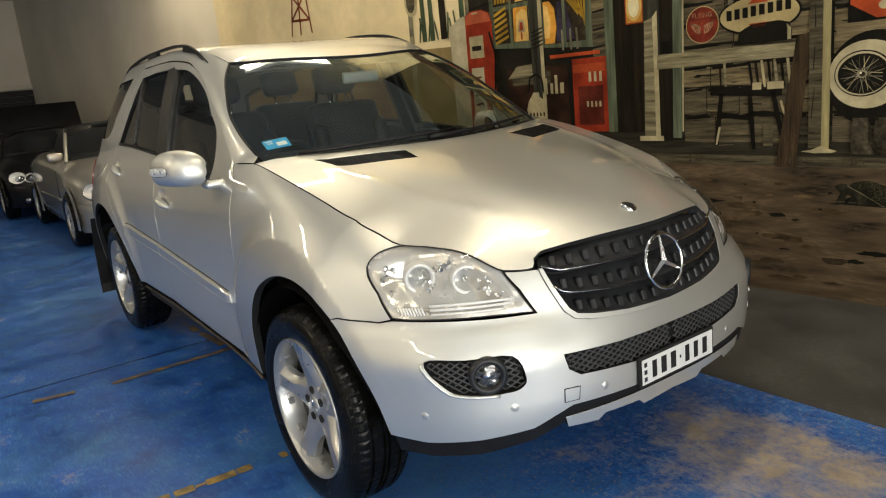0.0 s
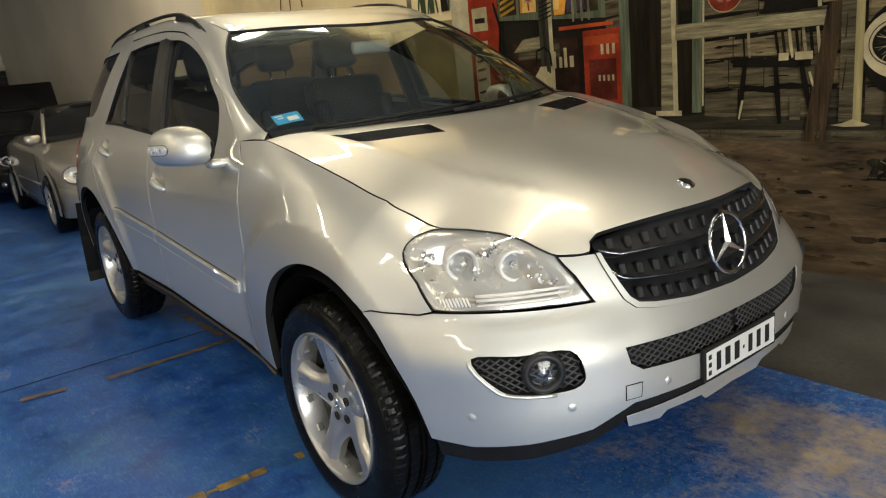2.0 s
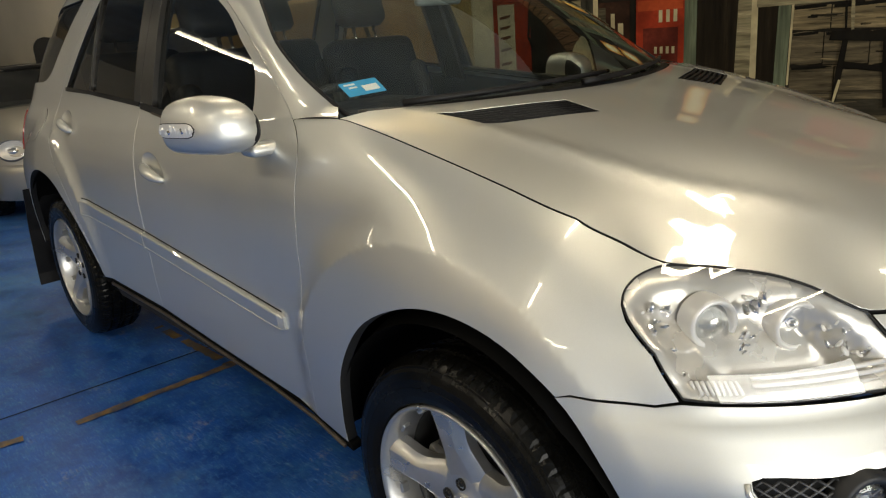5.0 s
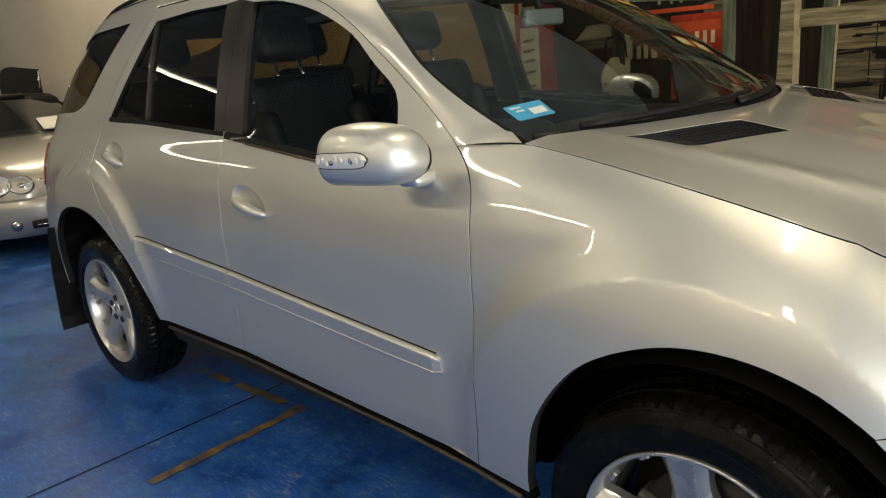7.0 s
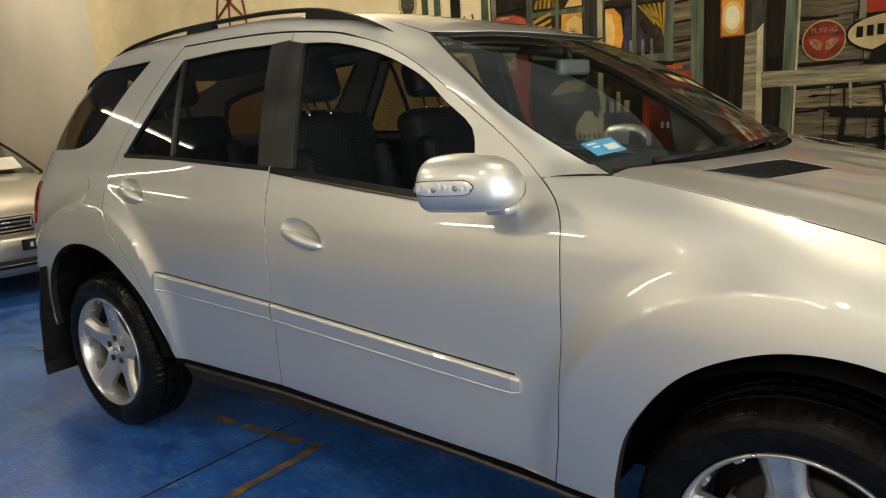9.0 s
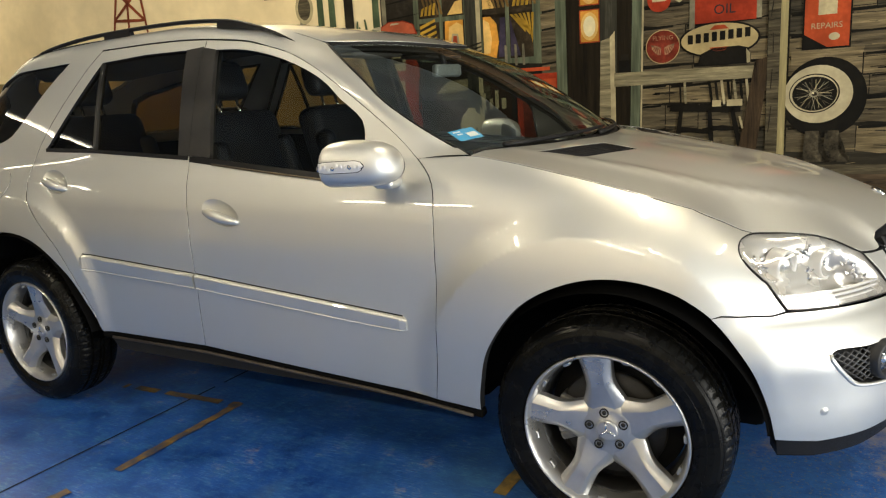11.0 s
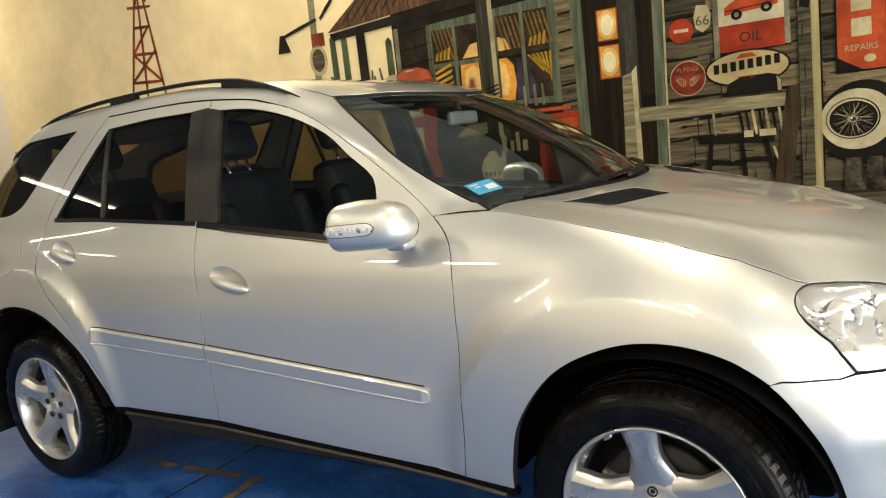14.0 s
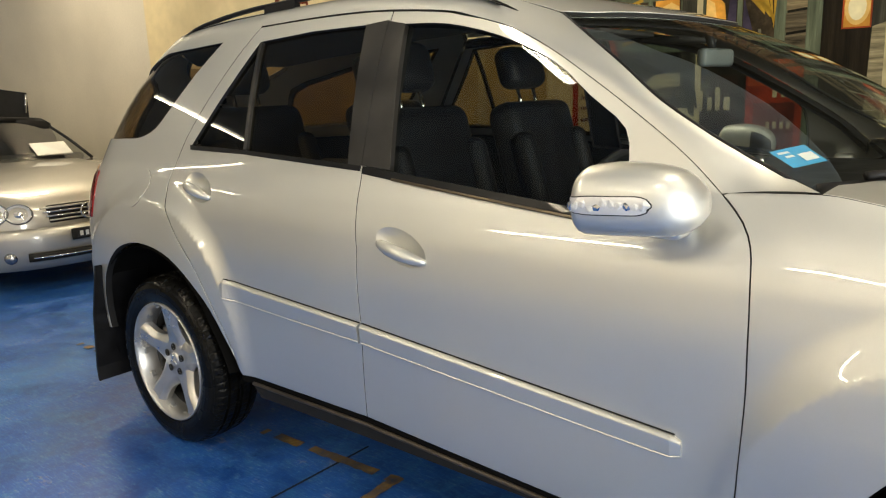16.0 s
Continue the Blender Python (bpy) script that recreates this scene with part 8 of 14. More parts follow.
flat("siding_board", BOARD_MID, 5, [(0.024, 1.749), (0.08, 1.748), (0.137, 1.761), (0.137, 1.87), (0.074, 1.879), (0.024, 1.871)])
stroke("board_shadow", INK, 6, (0.031, 1.866), (0.125, 1.87), 0.02174359851439038)
flat("siding_board", BOARD_DARK2, 5, [(0.263, 1.758), (0.347, 1.759), (0.432, 1.761), (0.432, 1.876), (0.338, 1.868), (0.263, 1.872)])
stroke("board_shadow", INK, 6, (0.27, 1.867), (0.379, 1.872), 0.011653596108462687)
flat("siding_board", BOARD_LIGHT, 5, [(0.438, 1.756), (0.579, 1.753), (0.72, 1.756), (0.72, 1.877), (0.564, 1.874), (0.438, 1.874)])
stroke("board_shadow", INK, 6, (0.445, 1.869), (0.612, 1.874), 0.021023068938065943)
flat("siding_board", BOARD_DARK2, 5, [(0.726, 1.753), (0.82, 1.752), (0.914, 1.76), (0.914, 1.876), (0.81, 1.873), (0.726, 1.876)])
stroke("board_shadow", INK, 6, (0.733, 1.871), (0.888, 1.876), 0.014128887896271923)
flat("siding_board", BOARD_MID, 5, [(1.002, 1.766), (1.13, 1.753), (1.258, 1.759), (1.258, 1.885), (1.117, 1.887), (1.002, 1.878)])
stroke("board_shadow", INK, 6, (1.009, 1.873), (1.179, 1.879), 0.010323461274902008)
flat("siding_board", BOARD_DARK2, 5, [(1.265, 1.768), (1.37, 1.762), (1.476, 1.756), (1.476, 1.887), (1.359, 1.88), (1.265, 1.881)])
stroke("board_shadow", INK, 6, (1.272, 1.876), (1.455, 1.882), 0.014713902875518946)
flat("siding_board", BOARD_LIGHT, 5, [(1.483, 1.765), (1.582, 1.761), (1.682, 1.758), (1.682, 1.887), (1.572, 1.888), (1.483, 1.883)])
stroke("board_shadow", INK, 6, (1.49, 1.878), (1.639, 1.884), 0.018919801752302373)
flat("siding_board", BOARD_LIGHT, 5, [(1.688, 1.761), (1.896, 1.763), (2.105, 1.77), (2.105, 1.889), (1.874, 1.882), (1.688, 1.885)])
stroke("board_shadow", INK, 6, (1.695, 1.88), (1.951, 1.887), 0.011936099735535522)
flat("siding_board", BOARD_MID, 5, [(2.111, 1.765), (2.287, 1.774), (2.464, 1.774), (2.464, 1.893), (2.269, 1.895), (2.111, 1.89)])
stroke("board_shadow", INK, 6, (2.118, 1.885), (2.428, 1.893), 0.010274472539079593)
flat("siding_board", BOARD_LIGHT, 5, [(2.471, 1.768), (2.513, 1.763), (2.555, 1.769), (2.555, 1.894), (2.508, 1.893), (2.471, 1.895)])
stroke("board_shadow", INK, 6, (2.478, 1.89), (2.537, 1.895), 0.013772494394268312)
flat("siding_board", BOARD_MID, 5, [(-0.634, 1.882), (-0.479, 1.889), (-0.323, 1.885), (-0.323, 1.999), (-0.495, 1.999), (-0.634, 1.995)])
stroke("board_shadow", INK, 6, (-0.627, 1.99), (-0.374, 1.995), 0.014138591223180843)
flat("siding_board", BOARD_MID, 5, [(-0.317, 1.874), (-0.165, 1.873), (-0.012, 1.883), (-0.012, 1.996), (-0.18, 2.003), (-0.317, 1.996)])
stroke("board_shadow", INK, 6, (-0.31, 1.992), (-0.072, 1.997), 0.01994412730211822)
flat("siding_board", BOARD_MID, 5, [(-0.006, 1.877), (0.065, 1.875), (0.137, 1.883), (0.137, 1.999), (0.058, 1.995), (-0.006, 1.999)])
stroke("board_shadow", INK, 6, (0.001, 1.994), (0.13, 1.999), 0.016464314325455417)
flat("siding_board", BOARD_MID, 5, [(0.263, 1.886), (0.385, 1.874), (0.508, 1.89), (0.508, 2.006), (0.372, 1.998), (0.263, 2.001)])
stroke("board_shadow", INK, 6, (0.27, 1.996), (0.428, 2.001), 0.017499084388370285)
flat("siding_board", BOARD_DARK2, 5, [(0.514, 1.881), (0.63, 1.885), (0.748, 1.884), (0.748, 2.004), (0.618, 2.008), (0.514, 2.003)])
stroke("board_shadow", INK, 6, (0.521, 1.998), (0.747, 2.004), 0.02065660194818199)
flat("siding_board", BOARD_LIGHT, 5, [(0.754, 1.881), (0.834, 1.884), (0.914, 1.89), (0.914, 2.005), (0.826, 2.013), (0.754, 2.006)])
stroke("board_shadow", INK, 6, (0.761, 2.001), (0.875, 2.006), 0.012402475395802838)
flat("siding_board", BOARD_LIGHT, 5, [(1.002, 1.893), (1.172, 1.88), (1.343, 1.888), (1.343, 2.015), (1.155, 2.013), (1.002, 2.008)])
stroke("board_shadow", INK, 6, (1.009, 2.003), (1.234, 2.01), 0.012063445407326177)
flat("siding_board", BOARD_MID, 5, [(1.349, 1.9), (1.526, 1.883), (1.704, 1.889), (1.704, 2.021), (1.508, 2.012), (1.349, 2.012)])
stroke("board_shadow", INK, 6, (1.356, 2.007), (1.637, 2.015), 0.015088740414215786)
flat("siding_board", BOARD_DARK2, 5, [(1.711, 1.899), (1.804, 1.901), (1.898, 1.899), (1.898, 2.022), (1.795, 2.02), (1.711, 2.017)])
stroke("board_shadow", INK, 6, (1.718, 2.012), (1.877, 2.018), 0.010773484004066372)
flat("siding_board", BOARD_MID, 5, [(1.905, 1.905), (2.046, 1.911), (2.189, 1.903), (2.189, 2.027), (2.032, 2.022), (1.905, 2.019)])
stroke("board_shadow", INK, 6, (1.912, 2.014), (2.153, 2.022), 0.01159542482381288)
flat("siding_board", BOARD_LIGHT, 5, [(2.195, 1.905), (2.374, 1.895), (2.555, 1.914), (2.555, 2.031), (2.356, 2.022), (2.195, 2.024)])
stroke("board_shadow", INK, 6, (2.203, 2.019), (2.524, 2.028), 0.016543008981086633)
flat("siding_board", BOARD_DARK2, 5, [(-0.634, 2.007), (-0.505, 2.017), (-0.376, 2.002), (-0.376, 2.125), (-0.519, 2.121), (-0.634, 2.121)])
stroke("board_shadow", INK, 6, (-0.627, 2.116), (-0.431, 2.122), 0.02182672631366673)
flat("siding_board", BOARD_LIGHT, 5, [(-0.37, 2.014), (-0.237, 2.01), (-0.103, 2.002), (-0.103, 2.13), (-0.251, 2.126), (-0.37, 2.123)])
stroke("board_shadow", INK, 6, (-0.363, 2.118), (-0.104, 2.125), 0.01313781565049391)
flat("siding_board", BOARD_MID, 5, [(-0.097, 2.012), (0.02, 2.02), (0.137, 2.01), (0.137, 2.131), (0.008, 2.125), (-0.097, 2.126)])
stroke("board_shadow", INK, 6, (-0.09, 2.121), (0.073, 2.126), 0.013795245375429853)
flat("siding_board", BOARD_DARK2, 5, [(0.263, 2.015), (0.379, 2.014), (0.496, 2.016), (0.496, 2.134), (0.367, 2.128), (0.263, 2.129)])
stroke("board_shadow", INK, 6, (0.27, 2.124), (0.485, 2.131), 0.01198992490606297)
flat("siding_board", BOARD_MID, 5, [(0.502, 2.018), (0.592, 2.011), (0.683, 2.021), (0.683, 2.137), (0.583, 2.129), (0.502, 2.132)])
stroke("board_shadow", INK, 6, (0.509, 2.127), (0.618, 2.132), 0.021938135502648053)
flat("siding_board", BOARD_MID, 5, [(0.689, 2.01), (0.801, 2.027), (0.914, 2.024), (0.914, 2.135), (0.79, 2.139), (0.689, 2.134)])
stroke("board_shadow", INK, 6, (0.696, 2.129), (0.841, 2.135), 0.021008669964567694)
flat("siding_board", BOARD_LIGHT, 5, [(1.002, 2.018), (1.131, 2.024), (1.261, 2.029), (1.261, 2.142), (1.118, 2.14), (1.002, 2.138)])
stroke("board_shadow", INK, 6, (1.009, 2.133), (1.212, 2.14), 0.01412438486135409)
flat("siding_board", BOARD_MID, 5, [(1.267, 2.016), (1.353, 2.012), (1.439, 2.032), (1.439, 2.142), (1.344, 2.143), (1.267, 2.142)])
stroke("board_shadow", INK, 6, (1.274, 2.137), (1.423, 2.143), 0.016692616035578815)
flat("siding_board", BOARD_DARK2, 5, [(1.445, 2.025), (1.658, 2.036), (1.873, 2.025), (1.873, 2.152), (1.636, 2.146), (1.445, 2.144)])
stroke("board_shadow", INK, 6, (1.452, 2.139), (1.718, 2.147), 0.014542555711222737)
flat("siding_board", BOARD_DARK2, 5, [(1.879, 2.037), (1.99, 2.03), (2.101, 2.037), (2.101, 2.159), (1.979, 2.152), (1.879, 2.151)])
stroke("board_shadow", INK, 6, (1.886, 2.146), (2.021, 2.152), 0.014650951015201703)
flat("siding_board", BOARD_MID, 5, [(2.108, 2.028), (2.219, 2.026), (2.331, 2.032), (2.331, 2.156), (2.208, 2.156), (2.108, 2.155)])
stroke("board_shadow", INK, 6, (2.115, 2.15), (2.274, 2.156), 0.020817686010909074)
flat("siding_board", BOARD_LIGHT, 5, [(2.337, 2.04), (2.446, 2.048), (2.555, 2.039), (2.555, 2.164), (2.435, 2.167), (2.337, 2.158)])
stroke("board_shadow", INK, 6, (2.345, 2.153), (2.477, 2.16), 0.021049821764892604)
flat("siding_board", BOARD_MID, 5, [(-0.634, 2.137), (-0.447, 2.138), (-0.26, 2.134), (-0.26, 2.255), (-0.466, 2.254), (-0.634, 2.248)])
stroke("board_shadow", INK, 6, (-0.627, 2.243), (-0.276, 2.251), 0.016910125361858118)
flat("siding_board", BOARD_LIGHT, 5, [(-0.254, 2.132), (-0.059, 2.133), (0.137, 2.133), (0.137, 2.256), (-0.079, 2.26), (-0.254, 2.252)])
stroke("board_shadow", INK, 6, (-0.247, 2.247), (0.081, 2.255), 0.018073186250094856)
flat("siding_board", BOARD_MID, 5, [(0.263, 2.144), (0.371, 2.136), (0.479, 2.143), (0.479, 2.264), (0.36, 2.266), (0.263, 2.258)])
stroke("board_shadow", INK, 6, (0.27, 2.253), (0.432, 2.259), 0.01637946693698571)
flat("siding_board", BOARD_LIGHT, 5, [(0.485, 2.148), (0.651, 2.134), (0.817, 2.15), (0.817, 2.269), (0.634, 2.268), (0.485, 2.261)])
stroke("board_shadow", INK, 6, (0.493, 2.256), (0.748, 2.264), 0.01890183309459631)
flat("siding_board", BOARD_MID, 5, [(0.823, 2.145), (0.869, 2.14), (0.914, 2.149), (0.914, 2.267), (0.864, 2.274), (0.823, 2.266)])
stroke("board_shadow", INK, 6, (0.83, 2.261), (0.914, 2.266), 0.02169981029413168)
flat("siding_board", BOARD_LIGHT, 5, [(1.002, 2.154), (1.146, 2.162), (1.291, 2.159), (1.291, 2.276), (1.132, 2.275), (1.002, 2.268)])
stroke("board_shadow", INK, 6, (1.009, 2.263), (1.217, 2.271), 0.01609990484887751)
flat("siding_board", BOARD_MID, 5, [(1.297, 2.157), (1.479, 2.16), (1.663, 2.155), (1.663, 2.282), (1.461, 2.278), (1.297, 2.273)])
stroke("board_shadow", INK, 6, (1.304, 2.268), (1.544, 2.276), 0.017763770359992895)
flat("siding_board", BOARD_MID, 5, [(1.669, 2.158), (1.774, 2.165), (1.879, 2.163), (1.879, 2.283), (1.763, 2.276), (1.669, 2.279)])
stroke("board_shadow", INK, 6, (1.676, 2.274), (1.796, 2.28), 0.012791545400439851)
flat("siding_board", BOARD_DARK2, 5, [(1.886, 2.167), (2.014, 2.172), (2.143, 2.168), (2.143, 2.291), (2.001, 2.283), (1.886, 2.283)])
stroke("board_shadow", INK, 6, (1.893, 2.278), (2.046, 2.285), 0.01076097381434065)
flat("siding_board", BOARD_MID, 5, [(2.149, 2.163), (2.293, 2.176), (2.437, 2.165), (2.437, 2.292), (2.278, 2.293), (2.149, 2.288)])
stroke("board_shadow", INK, 6, (2.157, 2.283), (2.343, 2.29), 0.010065168725279553)
flat("siding_board", BOARD_MID, 5, [(2.444, 2.168), (2.499, 2.161), (2.555, 2.173), (2.555, 2.294), (2.493, 2.293), (2.444, 2.293)])
stroke("board_shadow", INK, 6, (2.451, 2.288), (2.538, 2.294), 0.016927390408372905)
flat("siding_board", BOARD_DARK2, 5, [(-0.634, 2.261), (-0.469, 2.265), (-0.304, 2.264), (-0.304, 2.381), (-0.486, 2.374), (-0.634, 2.375)])
stroke("board_shadow", INK, 6, (-0.627, 2.37), (-0.428, 2.376), 0.02174031418600598)
flat("siding_board", BOARD_MID, 5, [(-0.298, 2.268), (-0.082, 2.262), (0.137, 2.263), (0.137, 2.388), (-0.104, 2.379), (-0.298, 2.379)])
stroke("board_shadow", INK, 6, (-0.291, 2.374), (0.049, 2.382), 0.014648296865827998)
flat("siding_board", BOARD_MID, 5, [(0.263, 2.274), (0.349, 2.275), (0.435, 2.276), (0.435, 2.393), (0.34, 2.392), (0.263, 2.387)])
stroke("board_shadow", INK, 6, (0.27, 2.382), (0.397, 2.388), 0.01982502276078727)
flat("siding_board", BOARD_MID, 5, [(0.441, 2.267), (0.677, 2.264), (0.914, 2.28), (0.914, 2.395), (0.653, 2.394), (0.441, 2.389)])
stroke("board_shadow", INK, 6, (0.448, 2.384), (0.903, 2.396), 0.01566415451662806)
flat("siding_board", BOARD_LIGHT, 5, [(1.002, 2.278), (1.14, 2.29), (1.279, 2.28), (1.279, 2.404), (1.126, 2.402), (1.002, 2.398)])
stroke("board_shadow", INK, 6, (1.009, 2.393), (1.199, 2.401), 0.018274749508228914)
flat("siding_board", BOARD_DARK2, 5, [(1.286, 2.288), (1.41, 2.291), (1.536, 2.283), (1.536, 2.411), (1.398, 2.407), (1.286, 2.403)])
stroke("board_shadow", INK, 6, (1.293, 2.398), (1.455, 2.405), 0.02118717658180462)
flat("siding_board", BOARD_LIGHT, 5, [(1.542, 2.29), (1.645, 2.281), (1.748, 2.287), (1.748, 2.414), (1.634, 2.415), (1.542, 2.408)])
stroke("board_shadow", INK, 6, (1.549, 2.403), (1.713, 2.41), 0.010861850041813018)
flat("siding_board", BOARD_DARK2, 5, [(1.754, 2.285), (1.937, 2.295), (2.122, 2.301), (2.122, 2.417), (1.918, 2.418), (1.754, 2.412)])
stroke("board_shadow", INK, 6, (1.761, 2.407), (1.976, 2.415), 0.013175288512752186)
flat("siding_board", BOARD_MID, 5, [(2.128, 2.293), (2.237, 2.295), (2.347, 2.301), (2.347, 2.422), (2.226, 2.423), (2.128, 2.42)])
stroke("board_shadow", INK, 6, (2.135, 2.415), (2.285, 2.422), 0.011223937874940682)
flat("siding_board", BOARD_MID, 5, [(2.354, 2.306), (2.454, 2.307), (2.555, 2.31), (2.555, 2.431), (2.444, 2.434), (2.354, 2.424)])
stroke("board_shadow", INK, 6, (2.361, 2.419), (2.537, 2.427), 0.020193836478188676)
flat("siding_board", BOARD_MID, 5, [(-0.634, 2.381), (-0.497, 2.393), (-0.359, 2.387), (-0.359, 2.504), (-0.511, 2.498), (-0.634, 2.501)])
stroke("board_shadow", INK, 6, (-0.627, 2.497), (-0.445, 2.503), 0.018745739686948412)
flat("siding_board", BOARD_MID, 5, [(-0.354, 2.387), (-0.219, 2.393), (-0.083, 2.397), (-0.083, 2.509), (-0.232, 2.509), (-0.354, 2.505)])
stroke("board_shadow", INK, 6, (-0.347, 2.5), (-0.143, 2.508), 0.018917135964267345)
flat("siding_board", BOARD_MID, 5, [(-0.077, 2.397), (0.03, 2.394), (0.137, 2.392), (0.137, 2.516), (0.019, 2.507), (-0.077, 2.51)])
stroke("board_shadow", INK, 6, (-0.07, 2.505), (0.11, 2.512), 0.018982380876416058)
flat("siding_board", BOARD_LIGHT, 5, [(0.263, 2.398), (0.458, 2.4), (0.654, 2.41), (0.654, 2.523), (0.438, 2.513), (0.263, 2.515)])
stroke("board_shadow", INK, 6, (0.27, 2.51), (0.557, 2.519), 0.01654574737841733)
flat("siding_board", BOARD_LIGHT, 5, [(0.66, 2.397), (0.787, 2.403), (0.914, 2.413), (0.914, 2.524), (0.774, 2.528), (0.66, 2.522)])
stroke("board_shadow", INK, 6, (0.667, 2.517), (0.863, 2.525), 0.010395819245555526)
flat("siding_board", BOARD_MID, 5, [(1.002, 2.408), (1.111, 2.404), (1.22, 2.413), (1.22, 2.533), (1.1, 2.534), (1.002, 2.528)])
stroke("board_shadow", INK, 6, (1.009, 2.523), (1.16, 2.53), 0.013263846069619532)
flat("siding_board", BOARD_MID, 5, [(1.226, 2.417), (1.365, 2.418), (1.504, 2.423), (1.504, 2.541), (1.35, 2.537), (1.226, 2.533)])
stroke("board_shadow", INK, 6, (1.233, 2.528), (1.478, 2.537), 0.02004627457564615)
flat("siding_board", BOARD_DARK2, 5, [(1.51, 2.415), (1.663, 2.428), (1.816, 2.429), (1.816, 2.544), (1.647, 2.537), (1.51, 2.538)])
stroke("board_shadow", INK, 6, (1.517, 2.534), (1.701, 2.541), 0.018763695991214135)
flat("siding_board", BOARD_DARK2, 5, [(1.823, 2.421), (1.962, 2.426), (2.101, 2.429), (2.101, 2.551), (1.948, 2.542), (1.823, 2.545)])
stroke("board_shadow", INK, 6, (1.83, 2.54), (2.075, 2.55), 0.011657861006687736)
flat("siding_board", BOARD_DARK2, 5, [(2.108, 2.434), (2.247, 2.439), (2.386, 2.443), (2.386, 2.561), (2.232, 2.555), (2.108, 2.551)])
stroke("board_shadow", INK, 6, (2.115, 2.546), (2.316, 2.555), 0.019514077684013358)
flat("siding_board", BOARD_MID, 5, [(2.392, 2.431), (2.473, 2.441), (2.555, 2.44), (2.555, 2.56), (2.465, 2.565), (2.392, 2.558)])
stroke("board_shadow", INK, 6, (2.4, 2.553), (2.494, 2.559), 0.0180586189068435)
flat("siding_board", BOARD_MID, 5, [(-0.634, 2.518), (-0.454, 2.52), (-0.274, 2.519), (-0.274, 2.638), (-0.473, 2.628), (-0.634, 2.628)])
stroke("board_shadow", INK, 6, (-0.627, 2.623), (-0.305, 2.632), 0.015174204028258602)
flat("siding_board", BOARD_MID, 5, [(-0.268, 2.524), (-0.157, 2.529), (-0.047, 2.514), (-0.047, 2.642), (-0.169, 2.632), (-0.268, 2.634)])
stroke("board_shadow", INK, 6, (-0.261, 2.629), (-0.098, 2.636), 0.019648603453827712)
flat("siding_board", BOARD_MID, 5, [(-0.041, 2.52), (0.048, 2.533), (0.137, 2.528), (0.137, 2.642), (0.039, 2.634), (-0.041, 2.638)])
stroke("board_shadow", INK, 6, (-0.034, 2.633), (0.09, 2.639), 0.01649250415573316)
flat("siding_board", BOARD_LIGHT, 5, [(0.263, 2.521), (0.456, 2.519), (0.652, 2.531), (0.652, 2.65), (0.437, 2.644), (0.263, 2.644)])
stroke("board_shadow", INK, 6, (0.27, 2.639), (0.557, 2.648), 0.01071650623418414)
flat("siding_board", BOARD_LIGHT, 5, [(0.658, 2.538), (0.786, 2.537), (0.914, 2.534), (0.914, 2.66), (0.773, 2.649), (0.658, 2.651)])
stroke("board_shadow", INK, 6, (0.665, 2.646), (0.864, 2.654), 0.017211475695095676)
flat("siding_board", BOARD_MID, 5, [(1.002, 2.546), (1.136, 2.541), (1.271, 2.544), (1.271, 2.669), (1.122, 2.664), (1.002, 2.658)])
stroke("board_shadow", INK, 6, (1.009, 2.653), (1.227, 2.662), 0.021284871950510584)
flat("siding_board", BOARD_LIGHT, 5, [(1.277, 2.545), (1.448, 2.544), (1.62, 2.55), (1.62, 2.673), (1.43, 2.666), (1.277, 2.664)])
stroke("board_shadow", INK, 6, (1.284, 2.659), (1.571, 2.67), 0.015289056600916978)
flat("siding_board", BOARD_LIGHT, 5, [(1.626, 2.555), (1.778, 2.551), (1.93, 2.561), (1.93, 2.682), (1.762, 2.679), (1.626, 2.672)])
stroke("board_shadow", INK, 6, (1.633, 2.667), (1.922, 2.678), 0.014634304755432988)
flat("siding_board", BOARD_LIGHT, 5, [(1.937, 2.557), (2.092, 2.558), (2.248, 2.568), (2.248, 2.687), (2.076, 2.682), (1.937, 2.68)])
stroke("board_shadow", INK, 6, (1.944, 2.675), (2.231, 2.686), 0.014166110766681245)
flat("siding_board", BOARD_LIGHT, 5, [(2.254, 2.564), (2.404, 2.56), (2.555, 2.57), (2.555, 2.695), (2.389, 2.698), (2.254, 2.687)])
stroke("board_shadow", INK, 6, (2.262, 2.682), (2.539, 2.694), 0.013463380365233021)
stroke("board_grain", TIMBER_DARK, 7, (0.161, 1.304), (0.213, 1.303), 0.00598214669922963)
stroke("board_grain", BOARD_LIGHT, 7, (-0.035, 1.332), (0.039, 1.328), 0.007352748376939085)
stroke("board_grain", BOARD_LIGHT, 7, (0.599, 2.169), (0.727, 2.165), 0.006227184986952039)
stroke("board_grain", INK, 7, (-0.005, 2.489), (0.084, 2.485), 0.0065933635617378365)
stroke("board_grain", BOARD_LIGHT, 7, (0.742, 2.448), (0.824, 2.445), 0.01044432350444002)
stroke("board_grain", TIMBER_DARK, 7, (0.645, 2.081), (0.694, 2.085), 0.006233220360150636)
stroke("board_grain", BOARD_LIGHT, 7, (1.027, 2.562), (1.106, 2.567), 0.008972137730915111)
stroke("board_grain", BOARD_DARK2, 7, (0.954, 1.334), (1.058, 1.34), 0.005330604064712242)
stroke("board_grain", BOARD_DARK2, 7, (0.144, 2.024), (0.266, 2.028), 0.00819591445894856)
stroke("board_grain", BOARD_LIGHT, 7, (0.008, 2.079), (0.107, 2.085), 0.009766456081299696)
stroke("board_grain", BOARD_LIGHT, 7, (1.009, 0.948), (1.057, 0.941), 0.006018668205419677)
stroke("board_grain", INK, 7, (0.928, 2.304), (1.013, 2.308), 0.00620143802199195)
